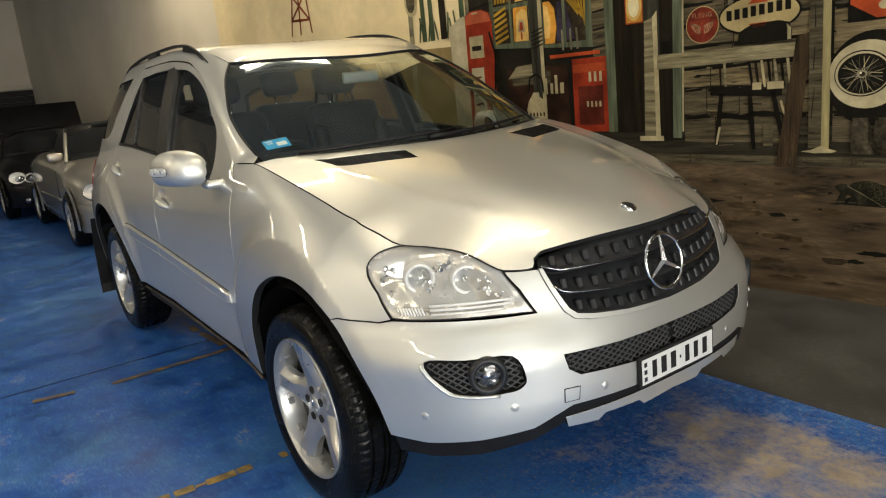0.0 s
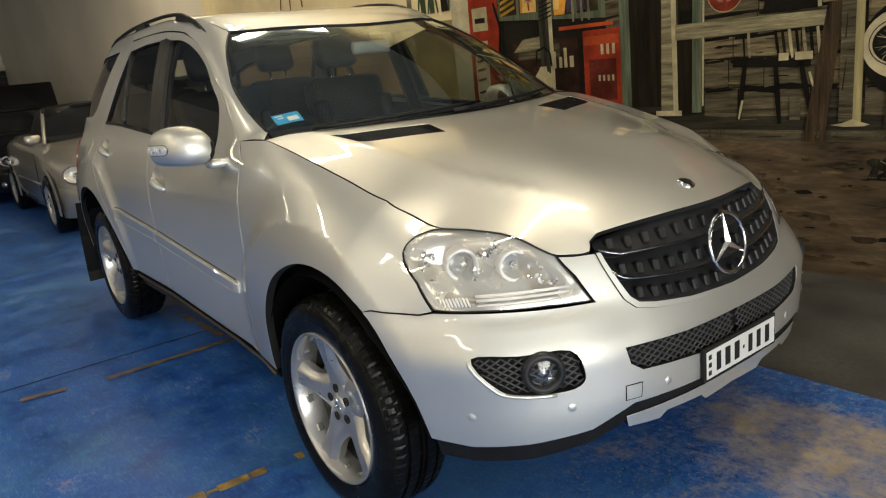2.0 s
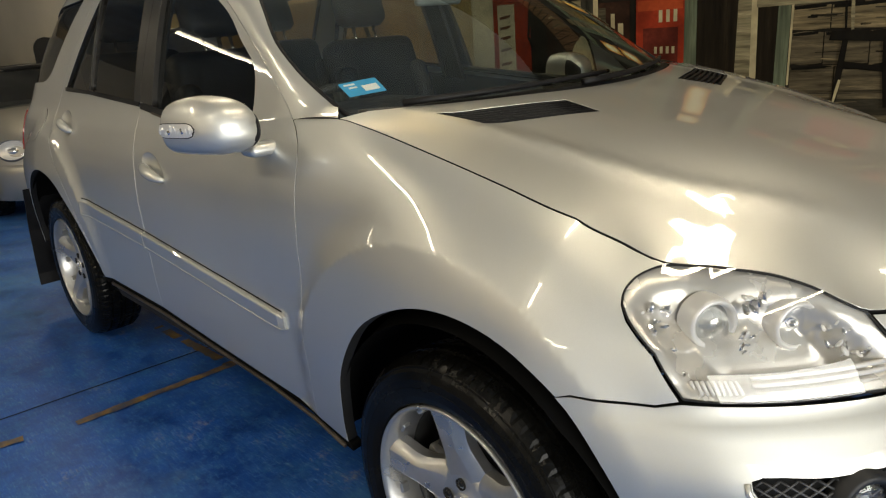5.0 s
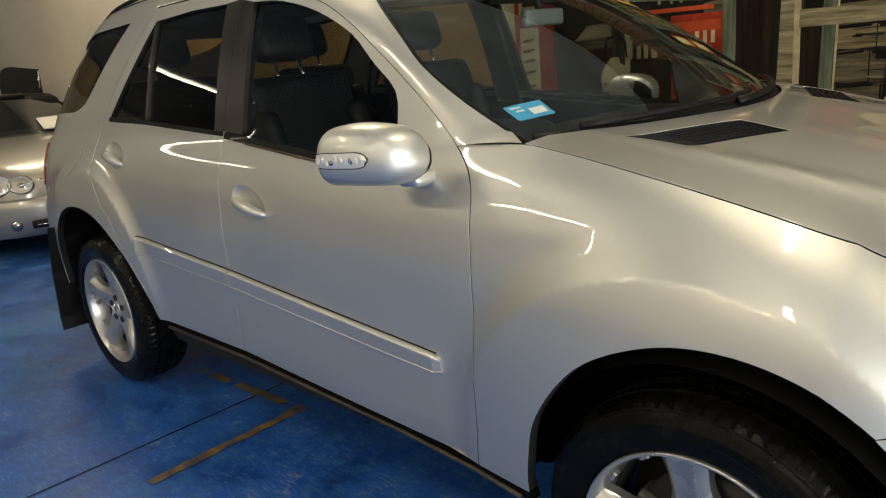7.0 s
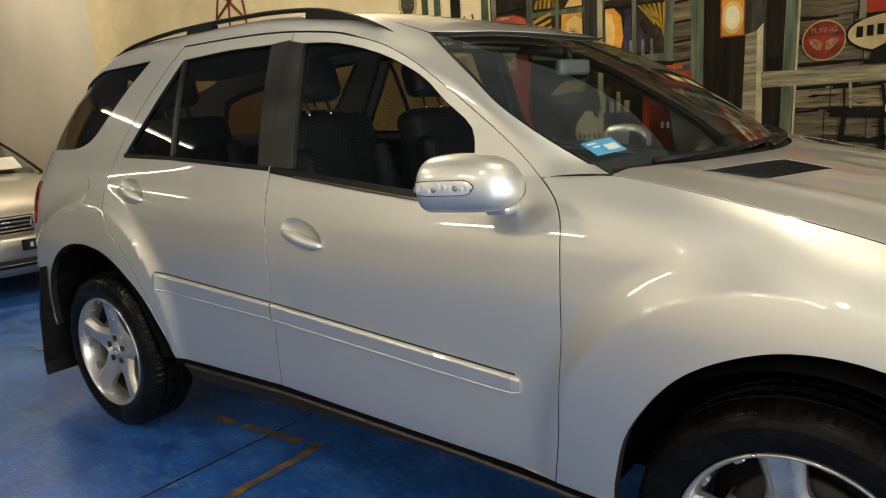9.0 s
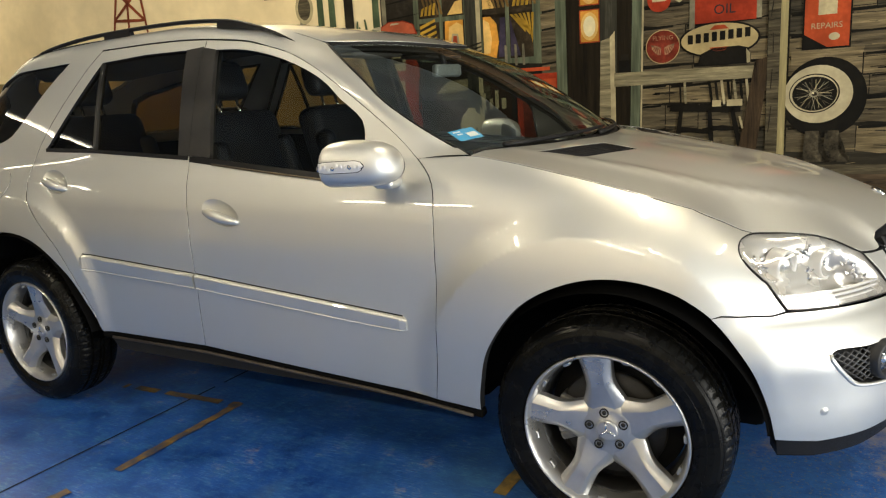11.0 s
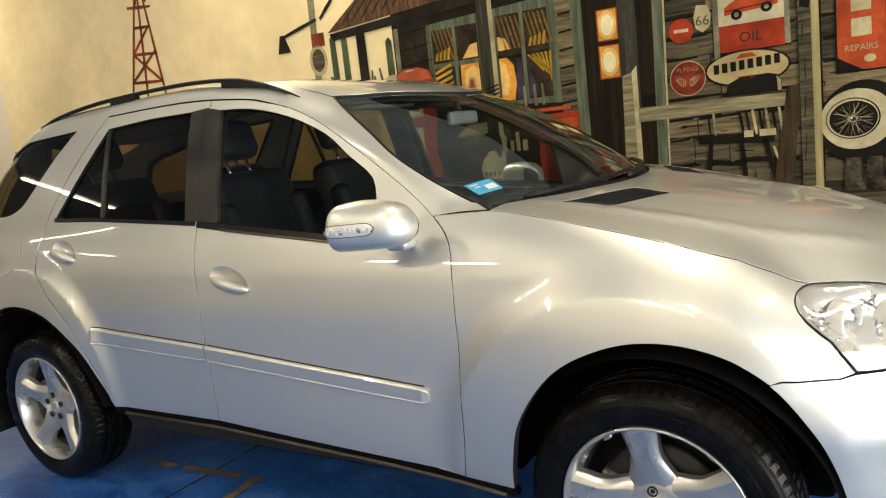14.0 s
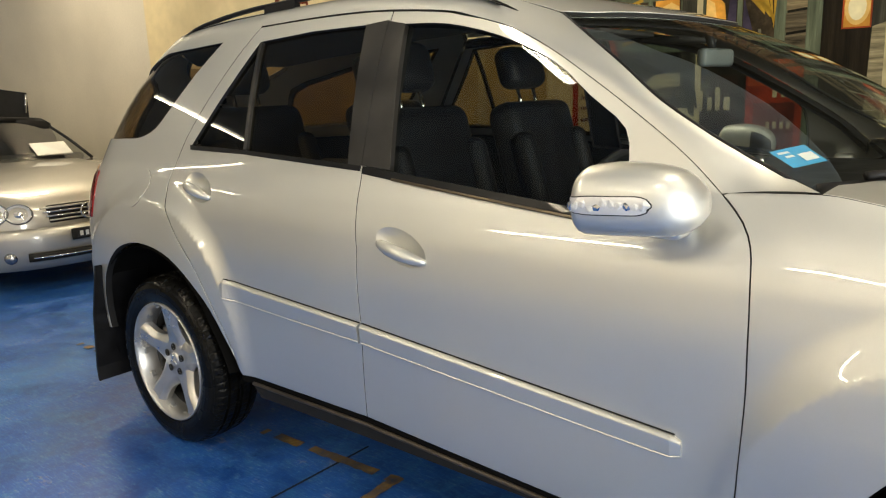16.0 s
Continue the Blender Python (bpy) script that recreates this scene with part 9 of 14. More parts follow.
stroke("board_grain", INK, 7, (-0.562, 1.31), (-0.515, 1.307), 0.010194208399906118)
stroke("board_grain", BOARD_LIGHT, 7, (-0.529, 1.663), (-0.454, 1.659), 0.010280526502271597)
stroke("board_grain", BOARD_LIGHT, 7, (0.32, 1.562), (0.356, 1.556), 0.010944849395070587)
stroke("board_grain", BOARD_LIGHT, 7, (0.638, 2.543), (0.675, 2.541), 0.008157692167322175)
stroke("board_grain", TIMBER_DARK, 7, (0.769, 2.63), (0.88, 2.627), 0.00690721348873369)
stroke("board_grain", TIMBER_DARK, 7, (0.331, 2.101), (0.393, 2.096), 0.005487153930365862)
stroke("board_grain", BOARD_LIGHT, 7, (0.625, 1.286), (0.757, 1.287), 0.0074308191313653205)
stroke("board_grain", BOARD_DARK2, 7, (-0.559, 1.343), (-0.478, 1.347), 0.004735475250651704)
stroke("board_grain", BOARD_DARK2, 7, (-0.221, 1.786), (-0.135, 1.788), 0.004824133681213061)
stroke("board_grain", INK, 7, (1.023, 2.356), (1.128, 2.362), 0.006826439991526786)
stroke("board_grain", BOARD_DARK2, 7, (-0.434, 1.432), (-0.331, 1.427), 0.004466074391208423)
stroke("board_grain", BOARD_LIGHT, 7, (-0.385, 2.422), (-0.348, 2.427), 0.008981810649273206)
stroke("board_grain", TIMBER_DARK, 7, (0.919, 1.133), (1.038, 1.133), 0.010393011307417809)
stroke("board_grain", TIMBER_DARK, 7, (1.24, 1.386), (1.319, 1.389), 0.007594712327269808)
stroke("board_grain", BOARD_LIGHT, 7, (0.708, 1.536), (0.838, 1.533), 0.009727415981910535)
stroke("board_grain", TIMBER_DARK, 7, (-0.206, 2.035), (-0.145, 2.032), 0.006578093807764368)
stroke("board_grain", TIMBER_DARK, 7, (-0.211, 1.529), (-0.179, 1.525), 0.008441963588170582)
stroke("board_grain", BOARD_LIGHT, 7, (0.378, 2.028), (0.455, 2.032), 0.007652882263779763)
stroke("board_grain", BOARD_DARK2, 7, (-0.568, 2.17), (-0.442, 2.166), 0.006983340102335567)
stroke("board_grain", BOARD_LIGHT, 7, (-0.313, 1.264), (-0.272, 1.267), 0.009907165050650337)
stroke("board_grain", BOARD_LIGHT, 7, (1.224, 2.601), (1.329, 2.604), 0.005912514669430325)
stroke("board_grain", BOARD_DARK2, 7, (0.88, 1.673), (1.001, 1.673), 0.0049455071015762336)
stroke("board_grain", INK, 7, (0.928, 1.277), (0.983, 1.274), 0.006743518429180266)
stroke("board_grain", INK, 7, (0.748, 1.396), (0.865, 1.397), 0.010184853758461124)
stroke("board_grain", INK, 7, (0.337, 2.49), (0.45, 2.491), 0.007184894133479948)
stroke("board_grain", TIMBER_DARK, 7, (0.345, 2.558), (0.448, 2.562), 0.010591070449426584)
stroke("board_grain", TIMBER_DARK, 7, (0.194, 1.642), (0.297, 1.646), 0.008416398417042448)
stroke("board_grain", BOARD_DARK2, 7, (0.881, 2.29), (0.914, 2.29), 0.006465119386407667)
stroke("board_grain", BOARD_DARK2, 7, (0.999, 2.215), (1.06, 2.216), 0.01003887883919246)
stroke("board_grain", BOARD_LIGHT, 7, (0.904, 1.776), (0.955, 1.777), 0.009066250397779465)
stroke("board_grain", TIMBER_DARK, 7, (-0.443, 1.562), (-0.396, 1.566), 0.0040724839846291595)
stroke("board_grain", TIMBER_DARK, 7, (-0.401, 1.194), (-0.363, 1.198), 0.005462247818500271)
stroke("board_grain", BOARD_DARK2, 7, (-0.062, 1.169), (0.005, 1.176), 0.008856668323123169)
stroke("board_grain", TIMBER_DARK, 7, (0.44, 1.897), (0.528, 1.904), 0.0055404092701642725)
stroke("board_grain", TIMBER_DARK, 7, (-0.286, 2.207), (-0.205, 2.21), 0.010605874334391512)
stroke("board_grain", TIMBER_DARK, 7, (-0.148, 2.584), (-0.062, 2.581), 0.00948983250155801)
stroke("board_grain", BOARD_DARK2, 7, (1.028, 1.661), (1.157, 1.668), 0.0077333934355773475)
stroke("board_grain", TIMBER_DARK, 7, (-0.355, 1.947), (-0.239, 1.948), 0.004707709232428946)
stroke("board_grain", TIMBER_DARK, 7, (-0.377, 2.34), (-0.335, 2.337), 0.004671464560610163)
stroke("board_grain", BOARD_LIGHT, 7, (-0.202, 2.596), (-0.098, 2.592), 0.00706862329738309)
stroke("board_grain", BOARD_LIGHT, 7, (0.584, 0.916), (0.693, 0.915), 0.008615496501187238)
stroke("board_grain", BOARD_DARK2, 7, (0.877, 1.338), (1.0, 1.342), 0.010880054787483035)
stroke("board_grain", BOARD_LIGHT, 7, (0.672, 2.627), (0.797, 2.635), 0.010303090305508873)
stroke("board_grain", TIMBER_DARK, 7, (0.656, 1.943), (0.75, 1.947), 0.0069234892248462455)
stroke("board_grain", TIMBER_DARK, 7, (-0.317, 1.262), (-0.272, 1.263), 0.00870804436366639)
stroke("board_grain", INK, 7, (1.143, 0.968), (1.228, 0.971), 0.006535095339110626)
stroke("board_grain", TIMBER_DARK, 7, (0.18, 2.614), (0.263, 2.616), 0.010957695541148435)
stroke("board_grain", BOARD_DARK2, 7, (0.884, 1.817), (0.999, 1.822), 0.008109022498052385)
stroke("board_grain", INK, 7, (-0.001, 1.011), (0.08, 1.01), 0.006090748757440875)
stroke("board_grain", BOARD_DARK2, 7, (1.286, 2.074), (1.33, 2.068), 0.005226415974400033)
stroke("board_grain", INK, 7, (-0.022, 1.391), (0.038, 1.389), 0.005487359152432869)
stroke("board_grain", BOARD_DARK2, 7, (-0.517, 2.225), (-0.433, 2.222), 0.004235545783216613)
stroke("board_grain", INK, 7, (-0.544, 1.655), (-0.448, 1.659), 0.0064046747974661426)
stroke("board_grain", BOARD_LIGHT, 7, (0.478, 1.796), (0.605, 1.797), 0.007190145625376634)
stroke("board_grain", INK, 7, (0.705, 1.921), (0.757, 1.919), 0.00524067122440135)
stroke("board_grain", BOARD_DARK2, 7, (0.929, 1.189), (0.962, 1.182), 0.009677254419866332)
stroke("board_grain", BOARD_LIGHT, 7, (0.75, 1.315), (0.876, 1.318), 0.008447669068570928)
stroke("board_grain", INK, 7, (0.409, 2.551), (0.482, 2.558), 0.010550519583052611)
stroke("board_grain", BOARD_LIGHT, 7, (0.784, 2.344), (0.841, 2.35), 0.004387670738416258)
stroke("board_grain", INK, 7, (-0.386, 2.473), (-0.276, 2.478), 0.004073185479036096)
stroke("board_grain", BOARD_DARK2, 7, (-0.311, 1.397), (-0.187, 1.392), 0.009964713963257953)
stroke("board_grain", BOARD_LIGHT, 7, (0.536, 1.722), (0.608, 1.724), 0.0070339117692828045)
stroke("board_grain", BOARD_DARK2, 7, (0.755, 1.023), (0.863, 1.017), 0.008516107666854823)
stroke("board_grain", TIMBER_DARK, 7, (0.087, 1.147), (0.186, 1.141), 0.007685001065570721)
stroke("board_grain", INK, 7, (-0.241, 1.131), (-0.129, 1.125), 0.00763700381738872)
stroke("board_grain", BOARD_LIGHT, 7, (0.351, 1.128), (0.477, 1.124), 0.005246661734786954)
stroke("board_grain", BOARD_LIGHT, 7, (0.975, 1.567), (1.1, 1.565), 0.006067715102007879)
stroke("board_grain", BOARD_DARK2, 7, (0.452, 1.165), (0.541, 1.164), 0.00918534752154843)
stroke("board_grain", BOARD_DARK2, 7, (0.639, 2.179), (0.712, 2.174), 0.004910817334248164)
stroke("board_grain", TIMBER_DARK, 7, (0.494, 1.327), (0.53, 1.328), 0.005446407946783435)
stroke("board_grain", INK, 7, (1.215, 1.164), (1.285, 1.158), 0.010676228901066065)
stroke("board_grain", BOARD_LIGHT, 7, (0.068, 1.196), (0.179, 1.188), 0.00977678065371232)
stroke("board_grain", TIMBER_DARK, 7, (0.71, 1.15), (0.746, 1.152), 0.008619423283303524)
stroke("board_grain", TIMBER_DARK, 7, (-0.134, 1.173), (-0.079, 1.168), 0.0056865044032999084)
stroke("board_grain", TIMBER_DARK, 7, (0.456, 1.964), (0.498, 1.961), 0.0082965566575082)
stroke("board_grain", TIMBER_DARK, 7, (0.13, 1.29), (0.214, 1.288), 0.010800584251219634)
stroke("board_grain", BOARD_DARK2, 7, (0.391, 1.266), (0.448, 1.27), 0.009455154942278991)
stroke("board_grain", BOARD_DARK2, 7, (-0.478, 1.318), (-0.4, 1.315), 0.007417008140471892)
stroke("board_grain", BOARD_DARK2, 7, (-0.36, 1.919), (-0.239, 1.921), 0.008033795374185852)
stroke("board_grain", BOARD_DARK2, 7, (-0.547, 2.032), (-0.453, 2.031), 0.01060028055719434)
stroke("board_grain", BOARD_DARK2, 7, (0.722, 2.493), (0.81, 2.499), 0.0056206371428693825)
stroke("board_grain", BOARD_LIGHT, 7, (-0.027, 2.154), (0.077, 2.156), 0.006253145357853223)
stroke("board_grain", BOARD_DARK2, 7, (1.0, 2.161), (1.114, 2.168), 0.006341468582740631)
stroke("board_grain", BOARD_DARK2, 7, (0.16, 1.848), (0.264, 1.844), 0.010530211323984198)
stroke("board_grain", TIMBER_DARK, 7, (0.576, 1.726), (0.607, 1.726), 0.010673448663129081)
stroke("board_grain", TIMBER_DARK, 7, (0.429, 1.522), (0.469, 1.518), 0.009663388614066914)
stroke("board_grain", BOARD_LIGHT, 7, (0.827, 2.164), (0.936, 2.17), 0.005888877255735321)
stroke("board_grain", INK, 7, (-0.292, 2.421), (-0.244, 2.424), 0.004377679275014286)
stroke("board_grain", TIMBER_DARK, 7, (0.925, 1.328), (1.034, 1.33), 0.007882920293085268)
stroke("board_grain", BOARD_LIGHT, 7, (0.199, 2.329), (0.234, 2.329), 0.010143035201715549)
stroke("board_grain", BOARD_LIGHT, 7, (0.916, 1.008), (0.977, 1.001), 0.007166538620233306)
stroke("board_grain", TIMBER_DARK, 7, (-0.012, 1.384), (0.019, 1.382), 0.010749571162509696)
stroke("board_grain", TIMBER_DARK, 7, (0.622, 2.317), (0.686, 2.315), 0.00475225091597411)
stroke("board_grain", TIMBER_DARK, 7, (0.552, 1.413), (0.592, 1.411), 0.0064937981848133325)
stroke("board_grain", TIMBER_DARK, 7, (0.286, 2.448), (0.406, 2.451), 0.01082744078513444)
stroke("board_grain", INK, 7, (0.3, 1.541), (0.375, 1.539), 0.00487400606830829)
stroke("board_grain", TIMBER_DARK, 7, (0.023, 2.583), (0.098, 2.587), 0.0061225742673022675)
stroke("board_grain", BOARD_DARK2, 7, (-0.267, 2.577), (-0.21, 2.58), 0.005891971710534684)
stroke("board_grain", BOARD_LIGHT, 7, (-0.482, 1.102), (-0.401, 1.096), 0.005927818446915973)
stroke("board_grain", BOARD_DARK2, 7, (0.118, 2.212), (0.17, 2.213), 0.009412951876464275)
stroke("board_grain", BOARD_DARK2, 7, (-0.263, 2.592), (-0.176, 2.594), 0.0077447687600956175)
stroke("board_grain", BOARD_LIGHT, 7, (0.999, 1.283), (1.095, 1.288), 0.005605340981974969)
stroke("board_grain", TIMBER_DARK, 7, (-0.021, 2.172), (0.06, 2.168), 0.007111718944520711)
stroke("board_grain", TIMBER_DARK, 7, (0.836, 1.517), (0.9, 1.517), 0.00909003402529941)
stroke("board_grain", TIMBER_DARK, 7, (-0.52, 1.947), (-0.442, 1.948), 0.00463460987257253)
stroke("board_grain", BOARD_LIGHT, 7, (0.92, 1.962), (1.014, 1.961), 0.004890531405058919)
stroke("board_grain", BOARD_LIGHT, 7, (0.477, 0.995), (0.538, 0.993), 0.004314563900964913)
stroke("board_grain", BOARD_LIGHT, 7, (-0.361, 2.149), (-0.297, 2.154), 0.004937547688760294)
stroke("board_grain", INK, 7, (-0.453, 1.651), (-0.414, 1.654), 0.006987372363600538)
stroke("board_grain", TIMBER_DARK, 7, (0.613, 1.155), (0.688, 1.147), 0.008618386899853956)
stroke("board_grain", INK, 7, (1.248, 2.493), (1.286, 2.49), 0.008247123317141737)
stroke("board_grain", INK, 7, (-0.026, 0.963), (0.02, 0.966), 0.007418975186287129)
stroke("board_grain", INK, 7, (-0.548, 1.318), (-0.424, 1.311), 0.008499878511359242)
stroke("board_grain", BOARD_LIGHT, 7, (1.148, 2.035), (1.231, 2.034), 0.004408057057092463)
stroke("board_grain", BOARD_LIGHT, 7, (-0.205, 1.805), (-0.112, 1.804), 0.009321168193923078)
stroke("board_grain", INK, 7, (0.749, 0.935), (0.854, 0.928), 0.004060960842668362)
stroke("board_grain", BOARD_DARK2, 7, (-0.26, 1.337), (-0.158, 1.331), 0.0069664997553493205)
stroke("board_grain", INK, 7, (0.494, 2.202), (0.541, 2.202), 0.010268956891616766)
round_patch("small_red_sign", RED_PAINT, 12, -0.52, 1.913, 0.075, 0.075)
flat("small_sign_bar", CREAM_PAINT, 13, [(-0.564, 1.903), (-0.476, 1.903), (-0.476, 1.923), (-0.564, 1.923)])
flat("route_shield", CREAM_PAINT, 12, [(-0.393, 1.884), (-0.349, 1.914), (-0.339, 1.983), (-0.354, 2.043), (-0.423, 2.052), (-0.442, 1.983), (-0.432, 1.913)])
lettering("66", TIMBER_MID, 13, (-0.391, 1.953), 0.085)
flat("oil_sign_frame", POLE_PAINT, 12, [(-0.33, 1.705), (-0.297, 1.705), (-0.297, 2.481), (-0.33, 2.481)])
flat("oil_sign_frame", POLE_PAINT, 12, [(0.07, 1.746), (0.1, 1.746), (0.1, 2.487), (0.07, 2.487)])
flat("oil_sign_white", PUMP_WHITE, 12, [(-0.297, 1.899), (0.07, 1.901), (0.07, 2.146), (-0.297, 2.143)], "white sign with a red pickup")
flat("oil_sign_red", RED_PAINT, 12, [(-0.297, 1.74), (0.07, 1.741), (0.07, 1.898), (-0.297, 1.896)])
flat("oil_sign_dark", RED_DARK, 12, [(-0.297, 2.143), (0.07, 2.146), (0.07, 2.387), (-0.297, 2.382)])
lettering("OIL", GAP, 13, (-0.118, 1.815), 0.085)
flat("pickup_body", ORANGE_PAINT, 13, [(-0.261, 1.959), (0.02, 1.981), (0.04, 1.986), (0.035, 2.036), (-0.059, 2.035), (-0.064, 2.07), (-0.088, 2.09), (-0.143, 2.084), (-0.167, 2.039), (-0.227, 2.029), (-0.261, 2.004)])
flat("pickup_window", OVAL_CREAM, 14, [(-0.143, 2.042), (-0.079, 2.04), (-0.081, 2.065), (-0.093, 2.077), (-0.133, 2.073)])
stroke("pickup_line", RED_DARK, 14, (-0.256, 1.984), (0.02, 2.001), 0.008)
round_patch("pickup_wheel", INK, 14, -0.192, 1.956, 0.032, 0.03)
round_patch("pickup_hub", RAIL_PAINT, 15, -0.192, 1.956, 0.014, 0.013)
round_patch("pickup_wheel", INK, 14, -0.024, 1.976, 0.032, 0.03)
round_patch("pickup_hub", RAIL_PAINT, 15, -0.024, 1.976, 0.014, 0.013)
round_patch("oval_sign_rim", INK, 12, -0.148, 1.634, 0.245, 0.112)
round_patch("oval_sign", OVAL_CREAM, 13, -0.148, 1.634, 0.232, 0.1, "cream oval sign with dark bars")
flat("sign_bar", INK, 14, [(-0.339, 1.615), (-0.307, 1.615), (-0.307, 1.673), (-0.339, 1.673)])
flat("sign_bar", INK, 14, [(-0.29, 1.618), (-0.258, 1.618), (-0.258, 1.676), (-0.29, 1.676)])
flat("sign_bar", INK, 14, [(-0.241, 1.621), (-0.209, 1.621), (-0.209, 1.679), (-0.241, 1.679)])
flat("sign_bar", INK, 14, [(-0.192, 1.624), (-0.16, 1.625), (-0.16, 1.682), (-0.192, 1.682)])
flat("sign_bar", INK, 14, [(-0.143, 1.628), (-0.11, 1.628), (-0.11, 1.685), (-0.143, 1.685)])
flat("sign_bar", INK, 14, [(-0.093, 1.631), (-0.061, 1.631), (-0.061, 1.689), (-0.093, 1.689)])
flat("sign_bar", INK, 14, [(-0.044, 1.634), (-0.011, 1.634), (-0.011, 1.692), (-0.044, 1.692)])
flat("sign_bar", INK, 14, [(0.006, 1.637), (0.038, 1.637), (0.038, 1.695), (0.006, 1.695)])
flat("sign_flash", ORANGE_PAINT, 14, [(-0.207, 1.695), (-0.088, 1.696), (-0.118, 1.722), (-0.177, 1.722)])
flat("sign_flash", ORANGE_PAINT, 14, [(-0.207, 1.586), (-0.088, 1.586), (-0.118, 1.561), (-0.177, 1.561)])
round_patch("round_sign_rim", OVAL_CREAM, 12, -0.496, 1.615, 0.11, 0.11)
round_patch("round_sign", SIGN_RED, 13, -0.496, 1.615, 0.104, 0.104, "round red sign with white wings")
lettering("FLYING", FADED, 14, (-0.496, 1.67), 0.040)
flat("sign_wing", FADED, 14, [(-0.506, 1.61), (-0.535, 1.623), (-0.572, 1.632), (-0.564, 1.602), (-0.545, 1.578), (-0.525, 1.564), (-0.508, 1.564)])
stroke("feather_line", SIGN_RED, 15, (-0.513, 1.603), (-0.521, 1.562), 0.004)
stroke("feather_line", SIGN_RED, 15, (-0.524, 1.607), (-0.534, 1.574), 0.004)
stroke("feather_line", SIGN_RED, 15, (-0.535, 1.611), (-0.546, 1.586), 0.004)
stroke("feather_line", SIGN_RED, 15, (-0.545, 1.615), (-0.559, 1.598), 0.004)
flat("sign_wing", FADED, 14, [(-0.486, 1.61), (-0.457, 1.623), (-0.42, 1.632), (-0.428, 1.602), (-0.447, 1.578), (-0.467, 1.564), (-0.484, 1.564)])
stroke("feather_line", SIGN_RED, 15, (-0.478, 1.603), (-0.47, 1.562), 0.004)
stroke("feather_line", SIGN_RED, 15, (-0.468, 1.607), (-0.458, 1.574), 0.004)
stroke("feather_line", SIGN_RED, 15, (-0.457, 1.611), (-0.445, 1.586), 0.004)
stroke("feather_line", SIGN_RED, 15, (-0.446, 1.615), (-0.432, 1.597), 0.004)
flat("lit_board", BOARD_LIGHT, 11, [(0.275, 1.521), (0.673, 1.527), (0.663, 1.486), (0.587, 1.42), (0.275, 1.415)])
flat("rail_board", RAIL_PAINT, 13, [(-0.816, 1.374), (0.12, 1.381), (0.12, 1.458), (-0.816, 1.466)], "pale weathered rail board")
flat("lantern", INK, 14, [(-0.782, 1.472), (-0.709, 1.472), (-0.709, 1.546), (-0.782, 1.546)])
flat("lantern_cap", TIMBER_DARK, 14, [(-0.772, 1.546), (-0.719, 1.546), (-0.719, 1.586), (-0.772, 1.586)])
flat("chair_back", INK, 14, [(-0.276, 1.481), (0.04, 1.471), (0.045, 1.526), (0.025, 1.571), (-0.029, 1.586), (-0.187, 1.581), (-0.261, 1.546)], "dark turned chair against the wall in the painting")
flat("chair_back_lit", CREAM_PAINT, 15, [(0.02, 1.476), (0.04, 1.476), (0.04, 1.536), (0.015, 1.566), (0.025, 1.526)])
stroke("chair_spindle", INK, 14, (-0.202, 1.376), (-0.182, 1.223), 0.017)
stroke("chair_spindle", TIMBER_DARK, 14, (-0.164, 1.376), (-0.146, 1.223), 0.017)
stroke("chair_spindle", CREAM_PAINT, 14, (-0.127, 1.376), (-0.109, 1.223), 0.017)
stroke("chair_spindle", INK, 14, (-0.089, 1.376), (-0.073, 1.223), 0.017)
stroke("chair_spindle", RAIL_PAINT, 14, (-0.052, 1.376), (-0.036, 1.222), 0.017)
stroke("chair_spindle", INK, 14, (-0.014, 1.376), (0.001, 1.222), 0.017)
stroke("chair_spindle", CREAM_PAINT, 14, (0.023, 1.376), (0.037, 1.222), 0.017)
stroke("chair_spindle", RAIL_PAINT, 14, (-0.354, 1.377), (-0.349, 1.238), 0.017)
stroke("chair_spindle", INK, 14, (-0.384, 1.377), (-0.379, 1.238), 0.012)
flat("chair_seat", INK, 14, [(-0.452, 1.191), (-0.197, 1.176), (-0.009, 1.169), (-0.009, 1.209), (-0.227, 1.223), (-0.442, 1.238)])
flat("chair_arm", CREAM_PAINT, 15, [(-0.182, 1.21), (-0.128, 1.21), (-0.128, 1.251), (-0.182, 1.252)])
flat("chair_arm", CREAM_PAINT, 15, [(-0.093, 1.209), (0.001, 1.209), (0.001, 1.251), (-0.093, 1.251)])
stroke("chair_leg", INK, 14, (-0.374, 1.197), (-0.413, 0.883), 0.03)
stroke("chair_leg", INK, 14, (-0.197, 1.196), (-0.177, 0.861), 0.03)
stroke("chair_leg", INK, 14, (-0.059, 1.196), (-0.009, 0.927), 0.03)
stroke("chair_leg", INK, 14, (-0.379, 1.077), (-0.197, 1.042), 0.03)
stroke("chair_leg", INK, 14, (-0.197, 1.076), (-0.049, 1.061), 0.03)
stroke("chair_leg_lit", CREAM_PAINT, 15, (-0.388, 0.997), (-0.413, 0.888), 0.014)
stroke("chair_leg_lit", CREAM_PAINT, 15, (-0.014, 1.142), (0.006, 1.061), 0.014)
flat("leaning_post", LEAN_PAINT, 15, [(0.07, 1.486), (0.155, 1.506), (0.07, 0.759), (-0.044, 0.76)])
flat("tin", TIMBER_MID, 15, [(-0.118, 0.881), (-0.059, 0.88), (-0.059, 1.008), (-0.118, 1.008)])
flat("porch_post", TIMBER_MID, 16, [(0.14, 0.869), (0.21, 0.868), (0.21, 2.69), (0.14, 2.688)])
flat("porch_post_lit", POST_LIT, 16, [(0.21, 0.868), (0.252, 0.868), (0.252, 2.691), (0.21, 2.69)])
flat("post_foot", CREAM_PAINT, 17, [(0.1, 0.851), (0.17, 0.841), (0.27, 0.844), (0.295, 0.854), (0.255, 0.866), (0.21, 0.882), (0.16, 0.861)])
